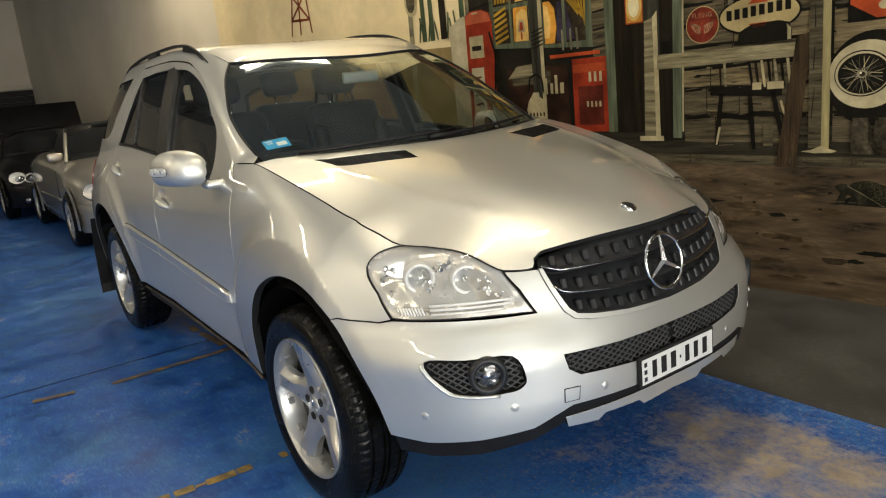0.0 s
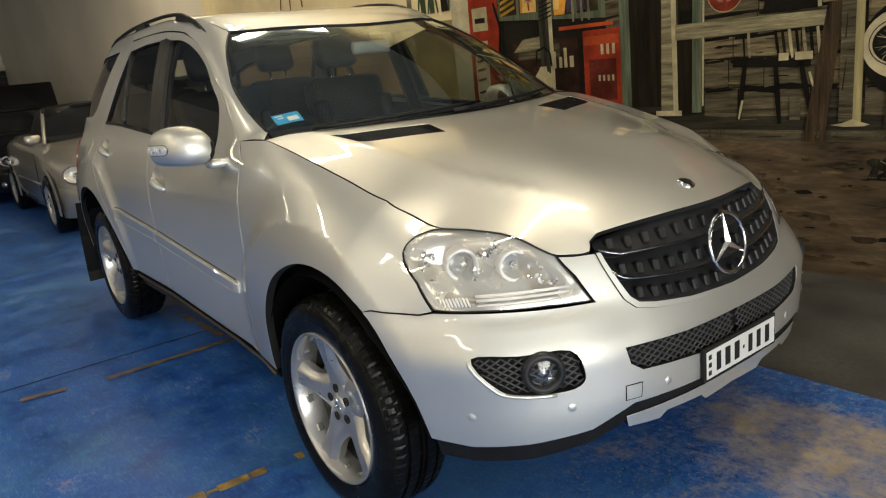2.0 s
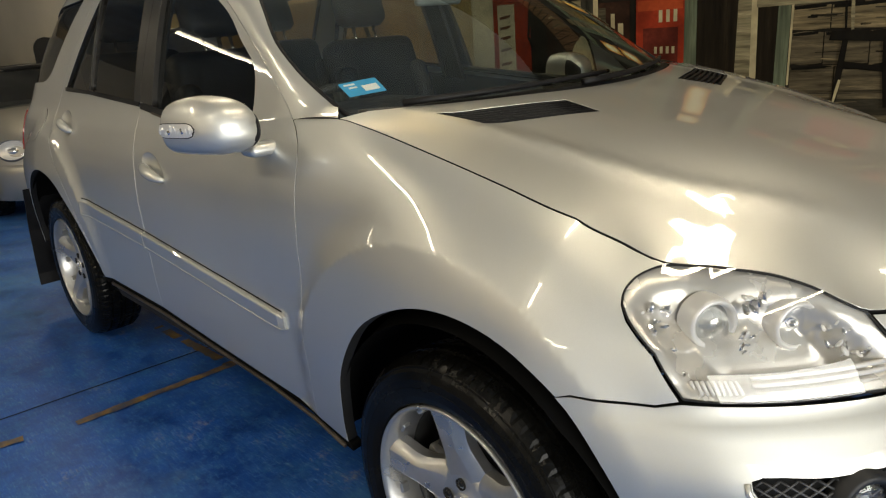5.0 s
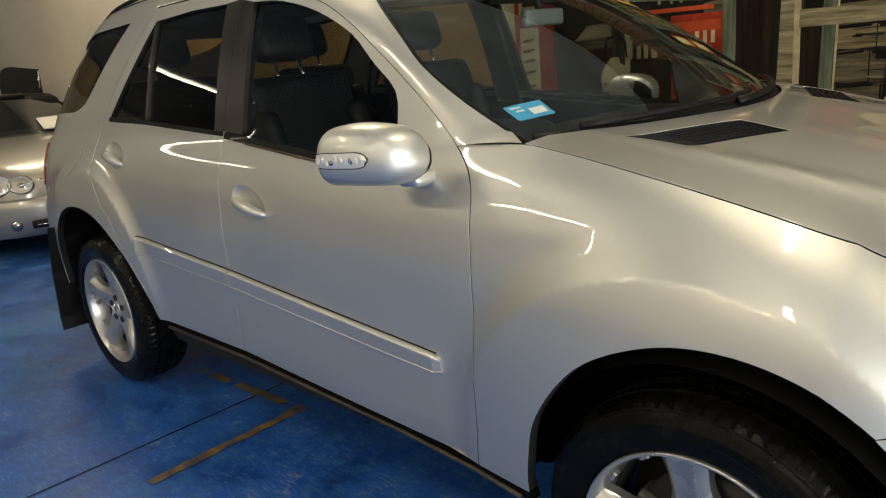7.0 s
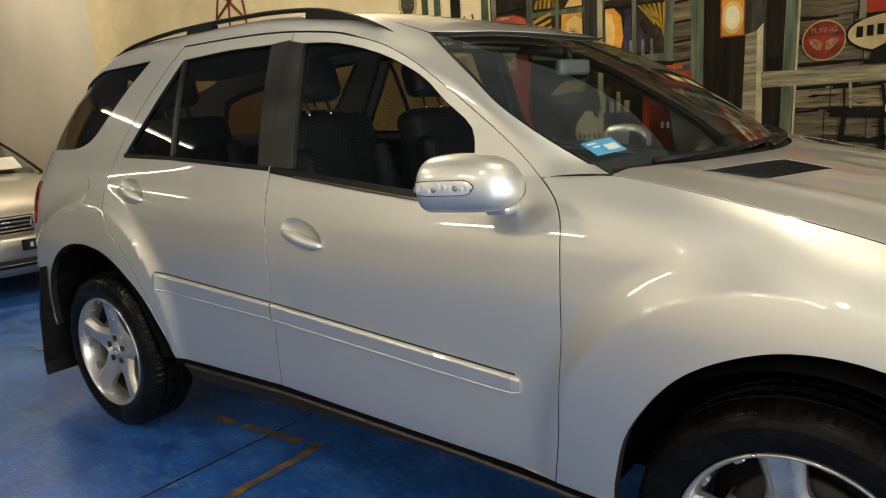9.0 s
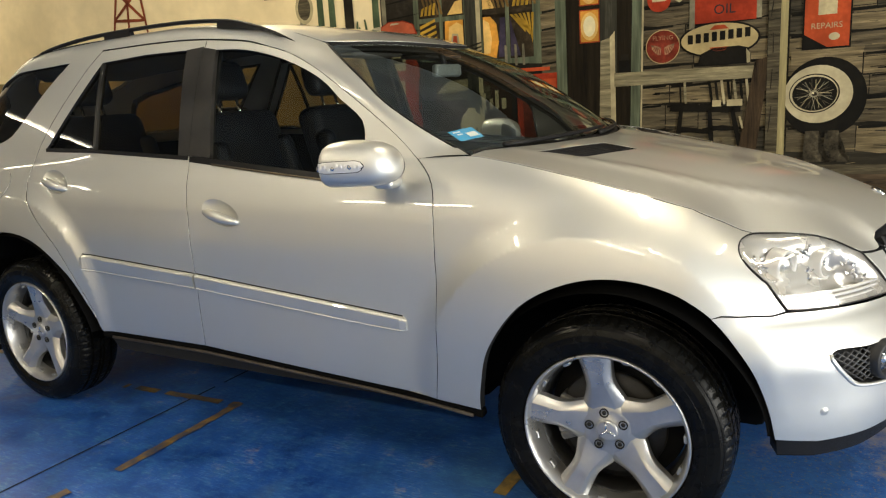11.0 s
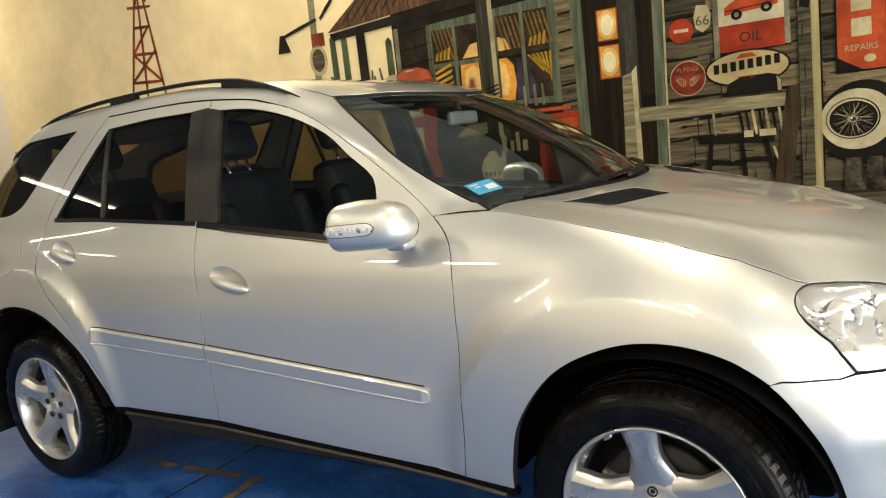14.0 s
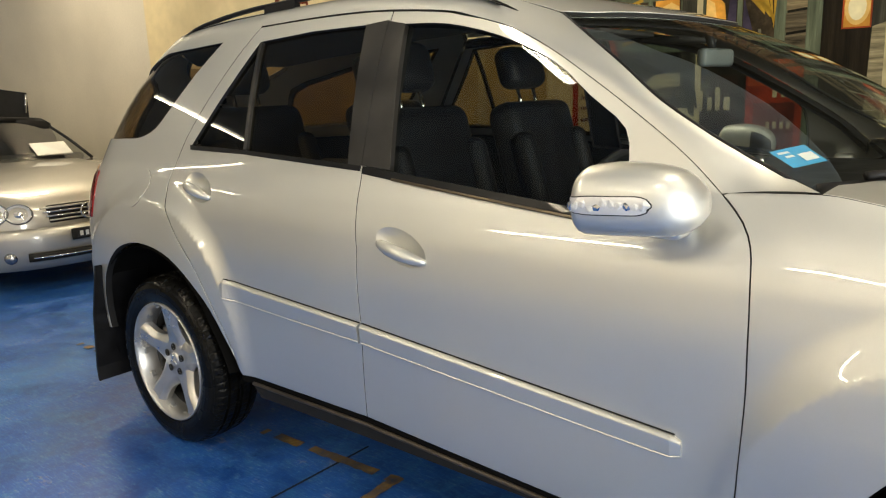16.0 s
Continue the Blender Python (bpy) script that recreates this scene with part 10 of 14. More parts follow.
stroke("post_crack", TIMBER_DARK, 17, (0.155, 1.033), (0.17, 1.195), 0.006)
stroke("post_crack", TIMBER_DARK, 17, (0.163, 1.305), (0.17, 1.426), 0.006)
stroke("post_crack", TIMBER_DARK, 17, (0.171, 1.526), (0.17, 1.646), 0.006)
stroke("post_crack", TIMBER_DARK, 17, (0.155, 1.746), (0.17, 1.867), 0.006)
stroke("post_crack", TIMBER_DARK, 17, (0.163, 1.967), (0.17, 2.087), 0.006)
stroke("post_crack", TIMBER_DARK, 17, (0.171, 2.188), (0.17, 2.308), 0.006)
flat("iron_hook", INK, 17, [(0.15, 1.947), (0.2, 1.927), (0.22, 2.038), (0.19, 2.108), (0.16, 2.067)])
flat("tall_sign_edge", INK, 12, [(0.332, 1.526), (0.597, 1.526), (0.597, 2.415), (0.332, 2.411)])
flat("tall_sign", ORANGE_PAINT, 13, [(0.342, 1.536), (0.587, 1.537), (0.587, 2.415), (0.342, 2.411)], "tall red painted repair sign")
flat("tall_sign_bar", CREAM_PAINT, 14, [(0.415, 1.727), (0.516, 1.728), (0.516, 1.829), (0.415, 1.828)])
flat("tall_sign_bar", CREAM_PAINT, 14, [(0.415, 1.868), (0.516, 1.869), (0.516, 1.97), (0.415, 1.969)])
flat("tall_sign_bar", CREAM_PAINT, 14, [(0.415, 2.009), (0.516, 2.01), (0.516, 2.111), (0.415, 2.11)])
flat("tall_sign_bar", CREAM_PAINT, 14, [(0.415, 2.15), (0.516, 2.151), (0.516, 2.252), (0.415, 2.251)])
lettering("REPAIRS", CREAM_PAINT, 14, (0.463, 1.662), 0.048)
flat("sign_corner", INK, 14, [(0.342, 1.536), (0.47, 1.536), (0.342, 1.617)])
round_patch("sign_spot", CREAM_PAINT, 14, 0.506, 1.597, 0.03, 0.022)
round_patch("spare_tyre", INK, 12, 0.465, 1.234, 0.235, 0.245)
round_patch("whitewall", WHITEWALL, 13, 0.432, 1.256, 0.192, 0.176, "whitewall spare wheel leaning on the wall")
round_patch("wheel_ring", INK, 14, 0.412, 1.262, 0.141, 0.12)
round_patch("rim_white", WHITEWALL, 15, 0.41, 1.262, 0.134, 0.113)
round_patch("spoke_ring_dark", INK, 16, 0.414, 1.26, 0.125, 0.104)
stroke("wire_spoke", SPOKE_PAINT, 17, (0.434, 1.26), (0.514, 1.217), 0.0030635502095531187)
stroke("wire_spoke", TIMBER_MID, 17, (0.434, 1.265), (0.49, 1.31), 0.0028269291723962654)
stroke("wire_spoke", CREAM_PAINT, 17, (0.432, 1.268), (0.509, 1.259), 0.0031762192359270983)
stroke("wire_spoke", SPOKE_PAINT, 17, (0.43, 1.272), (0.466, 1.334), 0.0019435748441816577)
stroke("wire_spoke", TIMBER_MID, 17, (0.426, 1.276), (0.507, 1.3), 0.002007257342600897)
stroke("wire_spoke", CREAM_PAINT, 17, (0.421, 1.278), (0.418, 1.349), 0.00289479657839153)
stroke("wire_spoke", SPOKE_PAINT, 17, (0.418, 1.279), (0.488, 1.329), 0.0029884957507062973)
stroke("wire_spoke", TIMBER_MID, 17, (0.413, 1.28), (0.382, 1.333), 0.0031128576000069366)
stroke("wire_spoke", CREAM_PAINT, 17, (0.408, 1.28), (0.445, 1.348), 0.0027936319142208106)
stroke("wire_spoke", SPOKE_PAINT, 17, (0.403, 1.28), (0.342, 1.324), 0.0022791916676367947)
stroke("wire_spoke", TIMBER_MID, 17, (0.398, 1.278), (0.396, 1.354), 0.0027580642751761954)
stroke("wire_spoke", CREAM_PAINT, 17, (0.394, 1.276), (0.31, 1.298), 0.0034553155872458184)
stroke("wire_spoke", SPOKE_PAINT, 17, (0.391, 1.273), (0.358, 1.336), 0.0033102945461075447)
stroke("wire_spoke", TIMBER_MID, 17, (0.388, 1.269), (0.313, 1.26), 0.002116799149366363)
stroke("wire_spoke", CREAM_PAINT, 17, (0.386, 1.264), (0.322, 1.309), 0.0019329772049366952)
stroke("wire_spoke", SPOKE_PAINT, 17, (0.386, 1.261), (0.318, 1.228), 0.0027368831511438204)
stroke("wire_spoke", TIMBER_MID, 17, (0.386, 1.256), (0.313, 1.276), 0.0022170395188204975)
stroke("wire_spoke", CREAM_PAINT, 17, (0.388, 1.252), (0.335, 1.177), 0.002437366104141876)
stroke("wire_spoke", SPOKE_PAINT, 17, (0.39, 1.249), (0.303, 1.241), 0.0024207061513934224)
stroke("wire_spoke", TIMBER_MID, 17, (0.394, 1.245), (0.384, 1.174), 0.0022483513395549753)
stroke("wire_spoke", CREAM_PAINT, 17, (0.398, 1.243), (0.336, 1.207), 0.0018691526978912155)
stroke("wire_spoke", SPOKE_PAINT, 17, (0.403, 1.241), (0.422, 1.153), 0.002907185785196573)
stroke("wire_spoke", TIMBER_MID, 17, (0.408, 1.24), (0.364, 1.172), 0.00334153926110891)
stroke("wire_spoke", CREAM_PAINT, 17, (0.413, 1.24), (0.472, 1.159), 0.0023180082951433398)
stroke("wire_spoke", SPOKE_PAINT, 17, (0.417, 1.241), (0.396, 1.147), 0.002126071173939059)
stroke("wire_spoke", TIMBER_MID, 17, (0.421, 1.243), (0.498, 1.194), 0.0029847568695565607)
stroke("wire_spoke", CREAM_PAINT, 17, (0.426, 1.246), (0.442, 1.172), 0.00301408945751763)
stroke("wire_spoke", SPOKE_PAINT, 17, (0.429, 1.248), (0.512, 1.241), 0.0029497610339206284)
stroke("wire_spoke", TIMBER_MID, 17, (0.432, 1.252), (0.478, 1.187), 0.0032163651890653767)
stroke("wire_spoke", CREAM_PAINT, 17, (0.434, 1.256), (0.521, 1.281), 0.0018861980670360544)
round_patch("wheel_hub", SPOKE_PAINT, 18, 0.41, 1.26, 0.026, 0.021)
round_patch("hub_middle", TIMBER_DARK, 19, 0.413, 1.258, 0.015, 0.012)
round_patch("hub_glint", LIGHT_PAINT, 20, 0.405, 1.265, 0.006, 0.005)
flat("boot", BOOT_PAINT, 17, [(0.36, 0.837), (0.511, 0.836), (0.511, 0.871), (0.45, 0.897), (0.445, 1.032), (0.37, 1.032)])
flat("boot", BOOT_PAINT, 17, [(0.47, 0.836), (0.622, 0.835), (0.622, 0.87), (0.561, 0.896), (0.556, 1.031), (0.481, 1.031)])
flat("corner_post", POST_BROWN, 12, [(0.917, 0.832), (0.994, 0.832), (0.994, 2.706), (0.917, 2.704)])
flat("earth_mark", EARTH_LIGHT, 3, [(0.047, 0.298), (0.042, 0.302), (0.038, 0.303), (0.022, 0.305), (0.007, 0.303), (0.003, 0.3), (-0.001, 0.3), (-0.016, 0.298), (-0.004, 0.295), (0.007, 0.292), (0.022, 0.295), (0.039, 0.293), (0.049, 0.295)])
flat("earth_mark", EARTH_LIGHT, 3, [(-0.189, 0.284), (-0.186, 0.285), (-0.192, 0.289), (-0.201, 0.289), (-0.208, 0.289), (-0.221, 0.286), (-0.216, 0.284), (-0.222, 0.282), (-0.213, 0.279), (-0.212, 0.279), (-0.201, 0.277), (-0.195, 0.279), (-0.189, 0.281)])
flat("earth_mark", EARTH_PAINT2, 3, [(1.823, 0.049), (1.807, 0.054), (1.791, 0.062), (1.753, 0.062), (1.718, 0.069), (1.68, 0.061), (1.673, 0.053), (1.66, 0.046), (1.678, 0.038), (1.723, 0.036), (1.753, 0.027), (1.779, 0.033), (1.783, 0.044)])
flat("earth_mark", EARTH_LIGHT2, 3, [(-0.717, 0.252), (-0.728, 0.263), (-0.722, 0.267), (-0.768, 0.266), (-0.814, 0.268), (-0.831, 0.268), (-0.856, 0.255), (-0.881, 0.247), (-0.849, 0.242), (-0.816, 0.236), (-0.772, 0.224), (-0.742, 0.229), (-0.68, 0.241)])
flat("earth_mark", EARTH_LIGHT2, 3, [(-1.433, 0.137), (-1.43, 0.14), (-1.439, 0.143), (-1.45, 0.142), (-1.463, 0.142), (-1.473, 0.141), (-1.492, 0.139), (-1.492, 0.136), (-1.475, 0.133), (-1.466, 0.133), (-1.449, 0.133), (-1.441, 0.132), (-1.42, 0.135)])
flat("earth_mark", EARTH_LIGHT2, 3, [(1.179, 0.591), (1.167, 0.595), (1.169, 0.597), (1.148, 0.595), (1.127, 0.599), (1.116, 0.596), (1.108, 0.593), (1.119, 0.589), (1.116, 0.587), (1.129, 0.584), (1.146, 0.583), (1.162, 0.586), (1.177, 0.589)])
flat("earth_mark", EARTH_DARK, 3, [(0.618, 0.287), (0.578, 0.294), (0.553, 0.297), (0.503, 0.303), (0.46, 0.298), (0.446, 0.301), (0.429, 0.29), (0.396, 0.284), (0.426, 0.275), (0.471, 0.277), (0.505, 0.272), (0.547, 0.278), (0.572, 0.28)])
flat("earth_mark", EARTH_LIGHT2, 3, [(-0.994, 0.649), (-1.004, 0.655), (-0.999, 0.67), (-1.043, 0.671), (-1.076, 0.665), (-1.1, 0.661), (-1.108, 0.65), (-1.121, 0.644), (-1.102, 0.63), (-1.068, 0.636), (-1.041, 0.636), (-1.017, 0.629), (-0.983, 0.642)])
flat("earth_mark", EARTH_DARK, 3, [(-1.258, 0.267), (-1.26, 0.275), (-1.277, 0.281), (-1.302, 0.277), (-1.317, 0.279), (-1.335, 0.274), (-1.353, 0.269), (-1.337, 0.264), (-1.335, 0.258), (-1.32, 0.256), (-1.302, 0.256), (-1.286, 0.26), (-1.269, 0.263)])
flat("earth_mark", EARTH_LIGHT, 3, [(0.898, 0.465), (0.9, 0.468), (0.889, 0.468), (0.874, 0.469), (0.863, 0.47), (0.849, 0.469), (0.845, 0.467), (0.842, 0.464), (0.845, 0.463), (0.86, 0.462), (0.872, 0.459), (0.882, 0.462), (0.89, 0.464)])
flat("earth_mark", EARTH_LIGHT2, 3, [(1.345, 0.679), (1.332, 0.684), (1.32, 0.687), (1.276, 0.693), (1.232, 0.694), (1.22, 0.685), (1.2, 0.682), (1.201, 0.675), (1.198, 0.67), (1.229, 0.67), (1.272, 0.665), (1.307, 0.663), (1.317, 0.675)])
flat("earth_mark", EARTH_LIGHT2, 3, [(0.77, 0.523), (0.777, 0.526), (0.764, 0.526), (0.758, 0.529), (0.746, 0.527), (0.743, 0.527), (0.736, 0.524), (0.729, 0.52), (0.738, 0.518), (0.75, 0.515), (0.758, 0.517), (0.768, 0.516), (0.775, 0.519)])
flat("earth_mark", EARTH_DARK, 3, [(1.829, 0.068), (1.809, 0.076), (1.793, 0.08), (1.772, 0.077), (1.751, 0.083), (1.724, 0.075), (1.704, 0.071), (1.727, 0.065), (1.738, 0.06), (1.743, 0.057), (1.772, 0.061), (1.786, 0.061), (1.81, 0.064)])
flat("earth_mark", EARTH_PAINT2, 3, [(0.779, 0.38), (0.773, 0.383), (0.755, 0.386), (0.726, 0.39), (0.699, 0.392), (0.665, 0.385), (0.645, 0.384), (0.657, 0.379), (0.676, 0.376), (0.692, 0.373), (0.727, 0.373), (0.743, 0.373), (0.762, 0.377)])
flat("earth_mark", EARTH_LIGHT2, 3, [(-0.691, 0.193), (-0.689, 0.199), (-0.74, 0.206), (-0.76, 0.201), (-0.784, 0.208), (-0.826, 0.201), (-0.837, 0.197), (-0.815, 0.189), (-0.826, 0.182), (-0.784, 0.181), (-0.759, 0.177), (-0.731, 0.181), (-0.689, 0.187)])
flat("earth_mark", EARTH_PAINT2, 3, [(0.215, 0.629), (0.217, 0.63), (0.209, 0.631), (0.199, 0.633), (0.189, 0.631), (0.185, 0.631), (0.184, 0.63), (0.179, 0.628), (0.185, 0.626), (0.189, 0.625), (0.199, 0.627), (0.207, 0.626), (0.218, 0.627)])
flat("earth_mark", EARTH_LIGHT, 3, [(1.775, 0.662), (1.768, 0.663), (1.755, 0.664), (1.741, 0.667), (1.723, 0.668), (1.72, 0.665), (1.71, 0.663), (1.707, 0.661), (1.716, 0.659), (1.724, 0.656), (1.741, 0.655), (1.762, 0.658), (1.773, 0.66)])
flat("earth_mark", EARTH_LIGHT, 3, [(0.356, 0.509), (0.307, 0.518), (0.305, 0.523), (0.26, 0.528), (0.216, 0.525), (0.166, 0.521), (0.194, 0.512), (0.154, 0.507), (0.165, 0.497), (0.215, 0.498), (0.259, 0.488), (0.302, 0.497), (0.331, 0.5)])
flat("earth_mark", EARTH_LIGHT2, 3, [(-0.257, 0.56), (-0.25, 0.563), (-0.264, 0.568), (-0.278, 0.565), (-0.296, 0.567), (-0.31, 0.562), (-0.31, 0.561), (-0.318, 0.558), (-0.298, 0.555), (-0.296, 0.551), (-0.279, 0.555), (-0.263, 0.552), (-0.26, 0.557)])
flat("earth_mark", EARTH_DARK, 3, [(-0.487, 0.11), (-0.502, 0.122), (-0.519, 0.129), (-0.546, 0.125), (-0.585, 0.131), (-0.6, 0.123), (-0.614, 0.115), (-0.638, 0.104), (-0.608, 0.099), (-0.577, 0.094), (-0.543, 0.083), (-0.506, 0.093), (-0.486, 0.102)])
flat("earth_mark", EARTH_LIGHT2, 3, [(-1.112, 0.476), (-1.117, 0.48), (-1.135, 0.48), (-1.15, 0.483), (-1.171, 0.481), (-1.19, 0.482), (-1.215, 0.479), (-1.194, 0.475), (-1.183, 0.474), (-1.175, 0.472), (-1.151, 0.468), (-1.135, 0.472), (-1.122, 0.472)])
flat("earth_mark", EARTH_LIGHT2, 3, [(0.792, 0.157), (0.787, 0.158), (0.778, 0.159), (0.769, 0.159), (0.758, 0.159), (0.75, 0.16), (0.743, 0.158), (0.742, 0.157), (0.746, 0.154), (0.757, 0.154), (0.769, 0.153), (0.777, 0.155), (0.784, 0.156)])
flat("earth_mark", EARTH_LIGHT2, 3, [(-0.717, 0.132), (-0.718, 0.134), (-0.725, 0.136), (-0.734, 0.137), (-0.741, 0.134), (-0.748, 0.135), (-0.753, 0.133), (-0.747, 0.131), (-0.746, 0.129), (-0.742, 0.128), (-0.733, 0.128), (-0.729, 0.128), (-0.718, 0.13)])
flat("earth_mark", EARTH_LIGHT, 3, [(-0.608, 0.115), (-0.61, 0.123), (-0.636, 0.123), (-0.657, 0.127), (-0.682, 0.125), (-0.688, 0.121), (-0.697, 0.118), (-0.714, 0.112), (-0.694, 0.104), (-0.679, 0.103), (-0.659, 0.097), (-0.638, 0.105), (-0.63, 0.11)])
flat("earth_mark", EARTH_LIGHT2, 3, [(0.105, 0.332), (0.097, 0.338), (0.106, 0.344), (0.054, 0.347), (0.018, 0.342), (-0.026, 0.341), (-0.022, 0.334), (-0.058, 0.326), (-0.009, 0.323), (0.01, 0.312), (0.055, 0.31), (0.105, 0.315), (0.115, 0.322)])
flat("earth_mark", EARTH_LIGHT, 3, [(0.648, 0.507), (0.653, 0.512), (0.621, 0.518), (0.6, 0.52), (0.561, 0.52), (0.551, 0.513), (0.545, 0.508), (0.529, 0.502), (0.54, 0.495), (0.576, 0.489), (0.599, 0.493), (0.639, 0.493), (0.649, 0.498)])
flat("earth_mark", EARTH_LIGHT2, 3, [(1.081, 0.443), (1.02, 0.449), (1.001, 0.456), (0.959, 0.462), (0.915, 0.459), (0.862, 0.459), (0.818, 0.447), (0.856, 0.437), (0.854, 0.428), (0.921, 0.43), (0.959, 0.429), (1.004, 0.424), (1.032, 0.435)])
flat("earth_mark", EARTH_DARK, 3, [(-0.4, 0.447), (-0.392, 0.456), (-0.4, 0.462), (-0.439, 0.457), (-0.465, 0.457), (-0.499, 0.459), (-0.499, 0.447), (-0.497, 0.441), (-0.504, 0.439), (-0.474, 0.434), (-0.439, 0.428), (-0.399, 0.428), (-0.4, 0.442)])
flat("earth_mark", EARTH_LIGHT2, 3, [(1.509, 0.275), (1.467, 0.284), (1.447, 0.297), (1.413, 0.292), (1.374, 0.296), (1.365, 0.283), (1.343, 0.277), (1.325, 0.271), (1.33, 0.261), (1.374, 0.257), (1.419, 0.261), (1.465, 0.261), (1.481, 0.265)])
flat("earth_mark", EARTH_LIGHT, 3, [(0.832, 0.392), (0.784, 0.403), (0.775, 0.406), (0.741, 0.417), (0.702, 0.415), (0.671, 0.403), (0.643, 0.397), (0.667, 0.385), (0.656, 0.375), (0.701, 0.379), (0.741, 0.379), (0.767, 0.377), (0.825, 0.381)])
flat("earth_mark", EARTH_LIGHT, 3, [(0.148, 0.336), (0.149, 0.337), (0.144, 0.338), (0.138, 0.337), (0.129, 0.339), (0.119, 0.337), (0.115, 0.337), (0.122, 0.336), (0.121, 0.335), (0.128, 0.334), (0.137, 0.334), (0.146, 0.335), (0.152, 0.335)])
flat("earth_mark", EARTH_LIGHT2, 3, [(-0.345, 0.387), (-0.34, 0.398), (-0.372, 0.415), (-0.403, 0.413), (-0.449, 0.412), (-0.491, 0.398), (-0.522, 0.39), (-0.479, 0.374), (-0.468, 0.361), (-0.455, 0.36), (-0.403, 0.364), (-0.371, 0.356), (-0.316, 0.37)])
flat("earth_mark", EARTH_LIGHT2, 3, [(0.093, 0.082), (0.099, 0.089), (0.036, 0.096), (0.014, 0.096), (-0.028, 0.1), (-0.067, 0.092), (-0.103, 0.087), (-0.093, 0.08), (-0.07, 0.072), (-0.027, 0.07), (0.011, 0.067), (0.057, 0.071), (0.055, 0.075)])
flat("earth_mark", EARTH_LIGHT2, 3, [(0.672, 0.463), (0.676, 0.465), (0.671, 0.467), (0.651, 0.472), (0.64, 0.47), (0.624, 0.466), (0.628, 0.464), (0.612, 0.46), (0.632, 0.457), (0.638, 0.458), (0.653, 0.452), (0.671, 0.454), (0.681, 0.459)])
flat("earth_mark", EARTH_LIGHT, 3, [(0.684, 0.608), (0.682, 0.609), (0.676, 0.61), (0.666, 0.612), (0.658, 0.611), (0.652, 0.61), (0.646, 0.609), (0.642, 0.607), (0.652, 0.606), (0.657, 0.606), (0.667, 0.606), (0.671, 0.605), (0.683, 0.606)])
flat("earth_mark", EARTH_LIGHT, 3, [(1.06, 0.146), (1.045, 0.149), (1.027, 0.15), (1.006, 0.153), (0.979, 0.155), (0.958, 0.153), (0.933, 0.149), (0.944, 0.146), (0.95, 0.142), (0.972, 0.14), (1.008, 0.14), (1.031, 0.139), (1.056, 0.144)])
flat("earth_mark", EARTH_LIGHT2, 3, [(1.466, 0.415), (1.455, 0.426), (1.423, 0.438), (1.383, 0.441), (1.341, 0.438), (1.314, 0.424), (1.268, 0.421), (1.282, 0.406), (1.289, 0.391), (1.336, 0.382), (1.381, 0.379), (1.413, 0.396), (1.44, 0.401)])
flat("earth_mark", EARTH_LIGHT, 3, [(-1.082, 0.66), (-1.099, 0.668), (-1.109, 0.673), (-1.15, 0.672), (-1.182, 0.668), (-1.214, 0.666), (-1.218, 0.663), (-1.223, 0.657), (-1.21, 0.647), (-1.186, 0.645), (-1.149, 0.644), (-1.108, 0.647), (-1.085, 0.653)])
flat("earth_mark", EARTH_LIGHT, 3, [(1.936, 0.373), (1.923, 0.376), (1.914, 0.379), (1.897, 0.378), (1.872, 0.377), (1.86, 0.377), (1.839, 0.376), (1.831, 0.373), (1.86, 0.369), (1.869, 0.367), (1.897, 0.367), (1.916, 0.368), (1.929, 0.37)])
flat("earth_mark", EARTH_LIGHT, 3, [(1.551, 0.22), (1.55, 0.229), (1.501, 0.237), (1.465, 0.243), (1.435, 0.236), (1.385, 0.232), (1.37, 0.226), (1.369, 0.215), (1.408, 0.206), (1.426, 0.208), (1.467, 0.194), (1.504, 0.202), (1.513, 0.215)])
flat("earth_mark", EARTH_LIGHT, 3, [(0.97, 0.212), (0.981, 0.217), (0.97, 0.219), (0.941, 0.224), (0.917, 0.219), (0.905, 0.22), (0.906, 0.214), (0.882, 0.21), (0.911, 0.205), (0.924, 0.2), (0.941, 0.206), (0.961, 0.206), (0.985, 0.208)])
flat("earth_mark", EARTH_PAINT2, 3, [(-1.058, 0.324), (-1.076, 0.333), (-1.084, 0.337), (-1.105, 0.334), (-1.131, 0.337), (-1.149, 0.332), (-1.152, 0.326), (-1.172, 0.321), (-1.156, 0.314), (-1.125, 0.307), (-1.106, 0.308), (-1.081, 0.313), (-1.061, 0.319)])
flat("earth_mark", EARTH_LIGHT2, 3, [(1.447, 0.506), (1.418, 0.52), (1.398, 0.525), (1.37, 0.521), (1.318, 0.532), (1.303, 0.521), (1.283, 0.507), (1.295, 0.499), (1.286, 0.487), (1.318, 0.477), (1.368, 0.48), (1.417, 0.492), (1.459, 0.496)])
flat("earth_mark", EARTH_LIGHT2, 3, [(1.513, 0.126), (1.523, 0.136), (1.494, 0.141), (1.462, 0.158), (1.415, 0.145), (1.373, 0.139), (1.355, 0.128), (1.368, 0.12), (1.4, 0.106), (1.41, 0.11), (1.462, 0.109), (1.504, 0.11), (1.518, 0.117)])
flat("earth_mark", EARTH_LIGHT, 3, [(1.112, 0.098), (1.113, 0.106), (1.063, 0.118), (1.029, 0.13), (0.994, 0.115), (0.944, 0.117), (0.947, 0.101), (0.937, 0.092), (0.941, 0.082), (0.988, 0.071), (1.029, 0.073), (1.051, 0.077), (1.089, 0.088)])
flat("earth_mark", EARTH_DARK, 3, [(0.321, 0.555), (0.302, 0.557), (0.305, 0.558), (0.286, 0.561), (0.275, 0.56), (0.263, 0.559), (0.253, 0.556), (0.259, 0.554), (0.268, 0.553), (0.274, 0.553), (0.288, 0.551), (0.299, 0.552), (0.304, 0.553)])
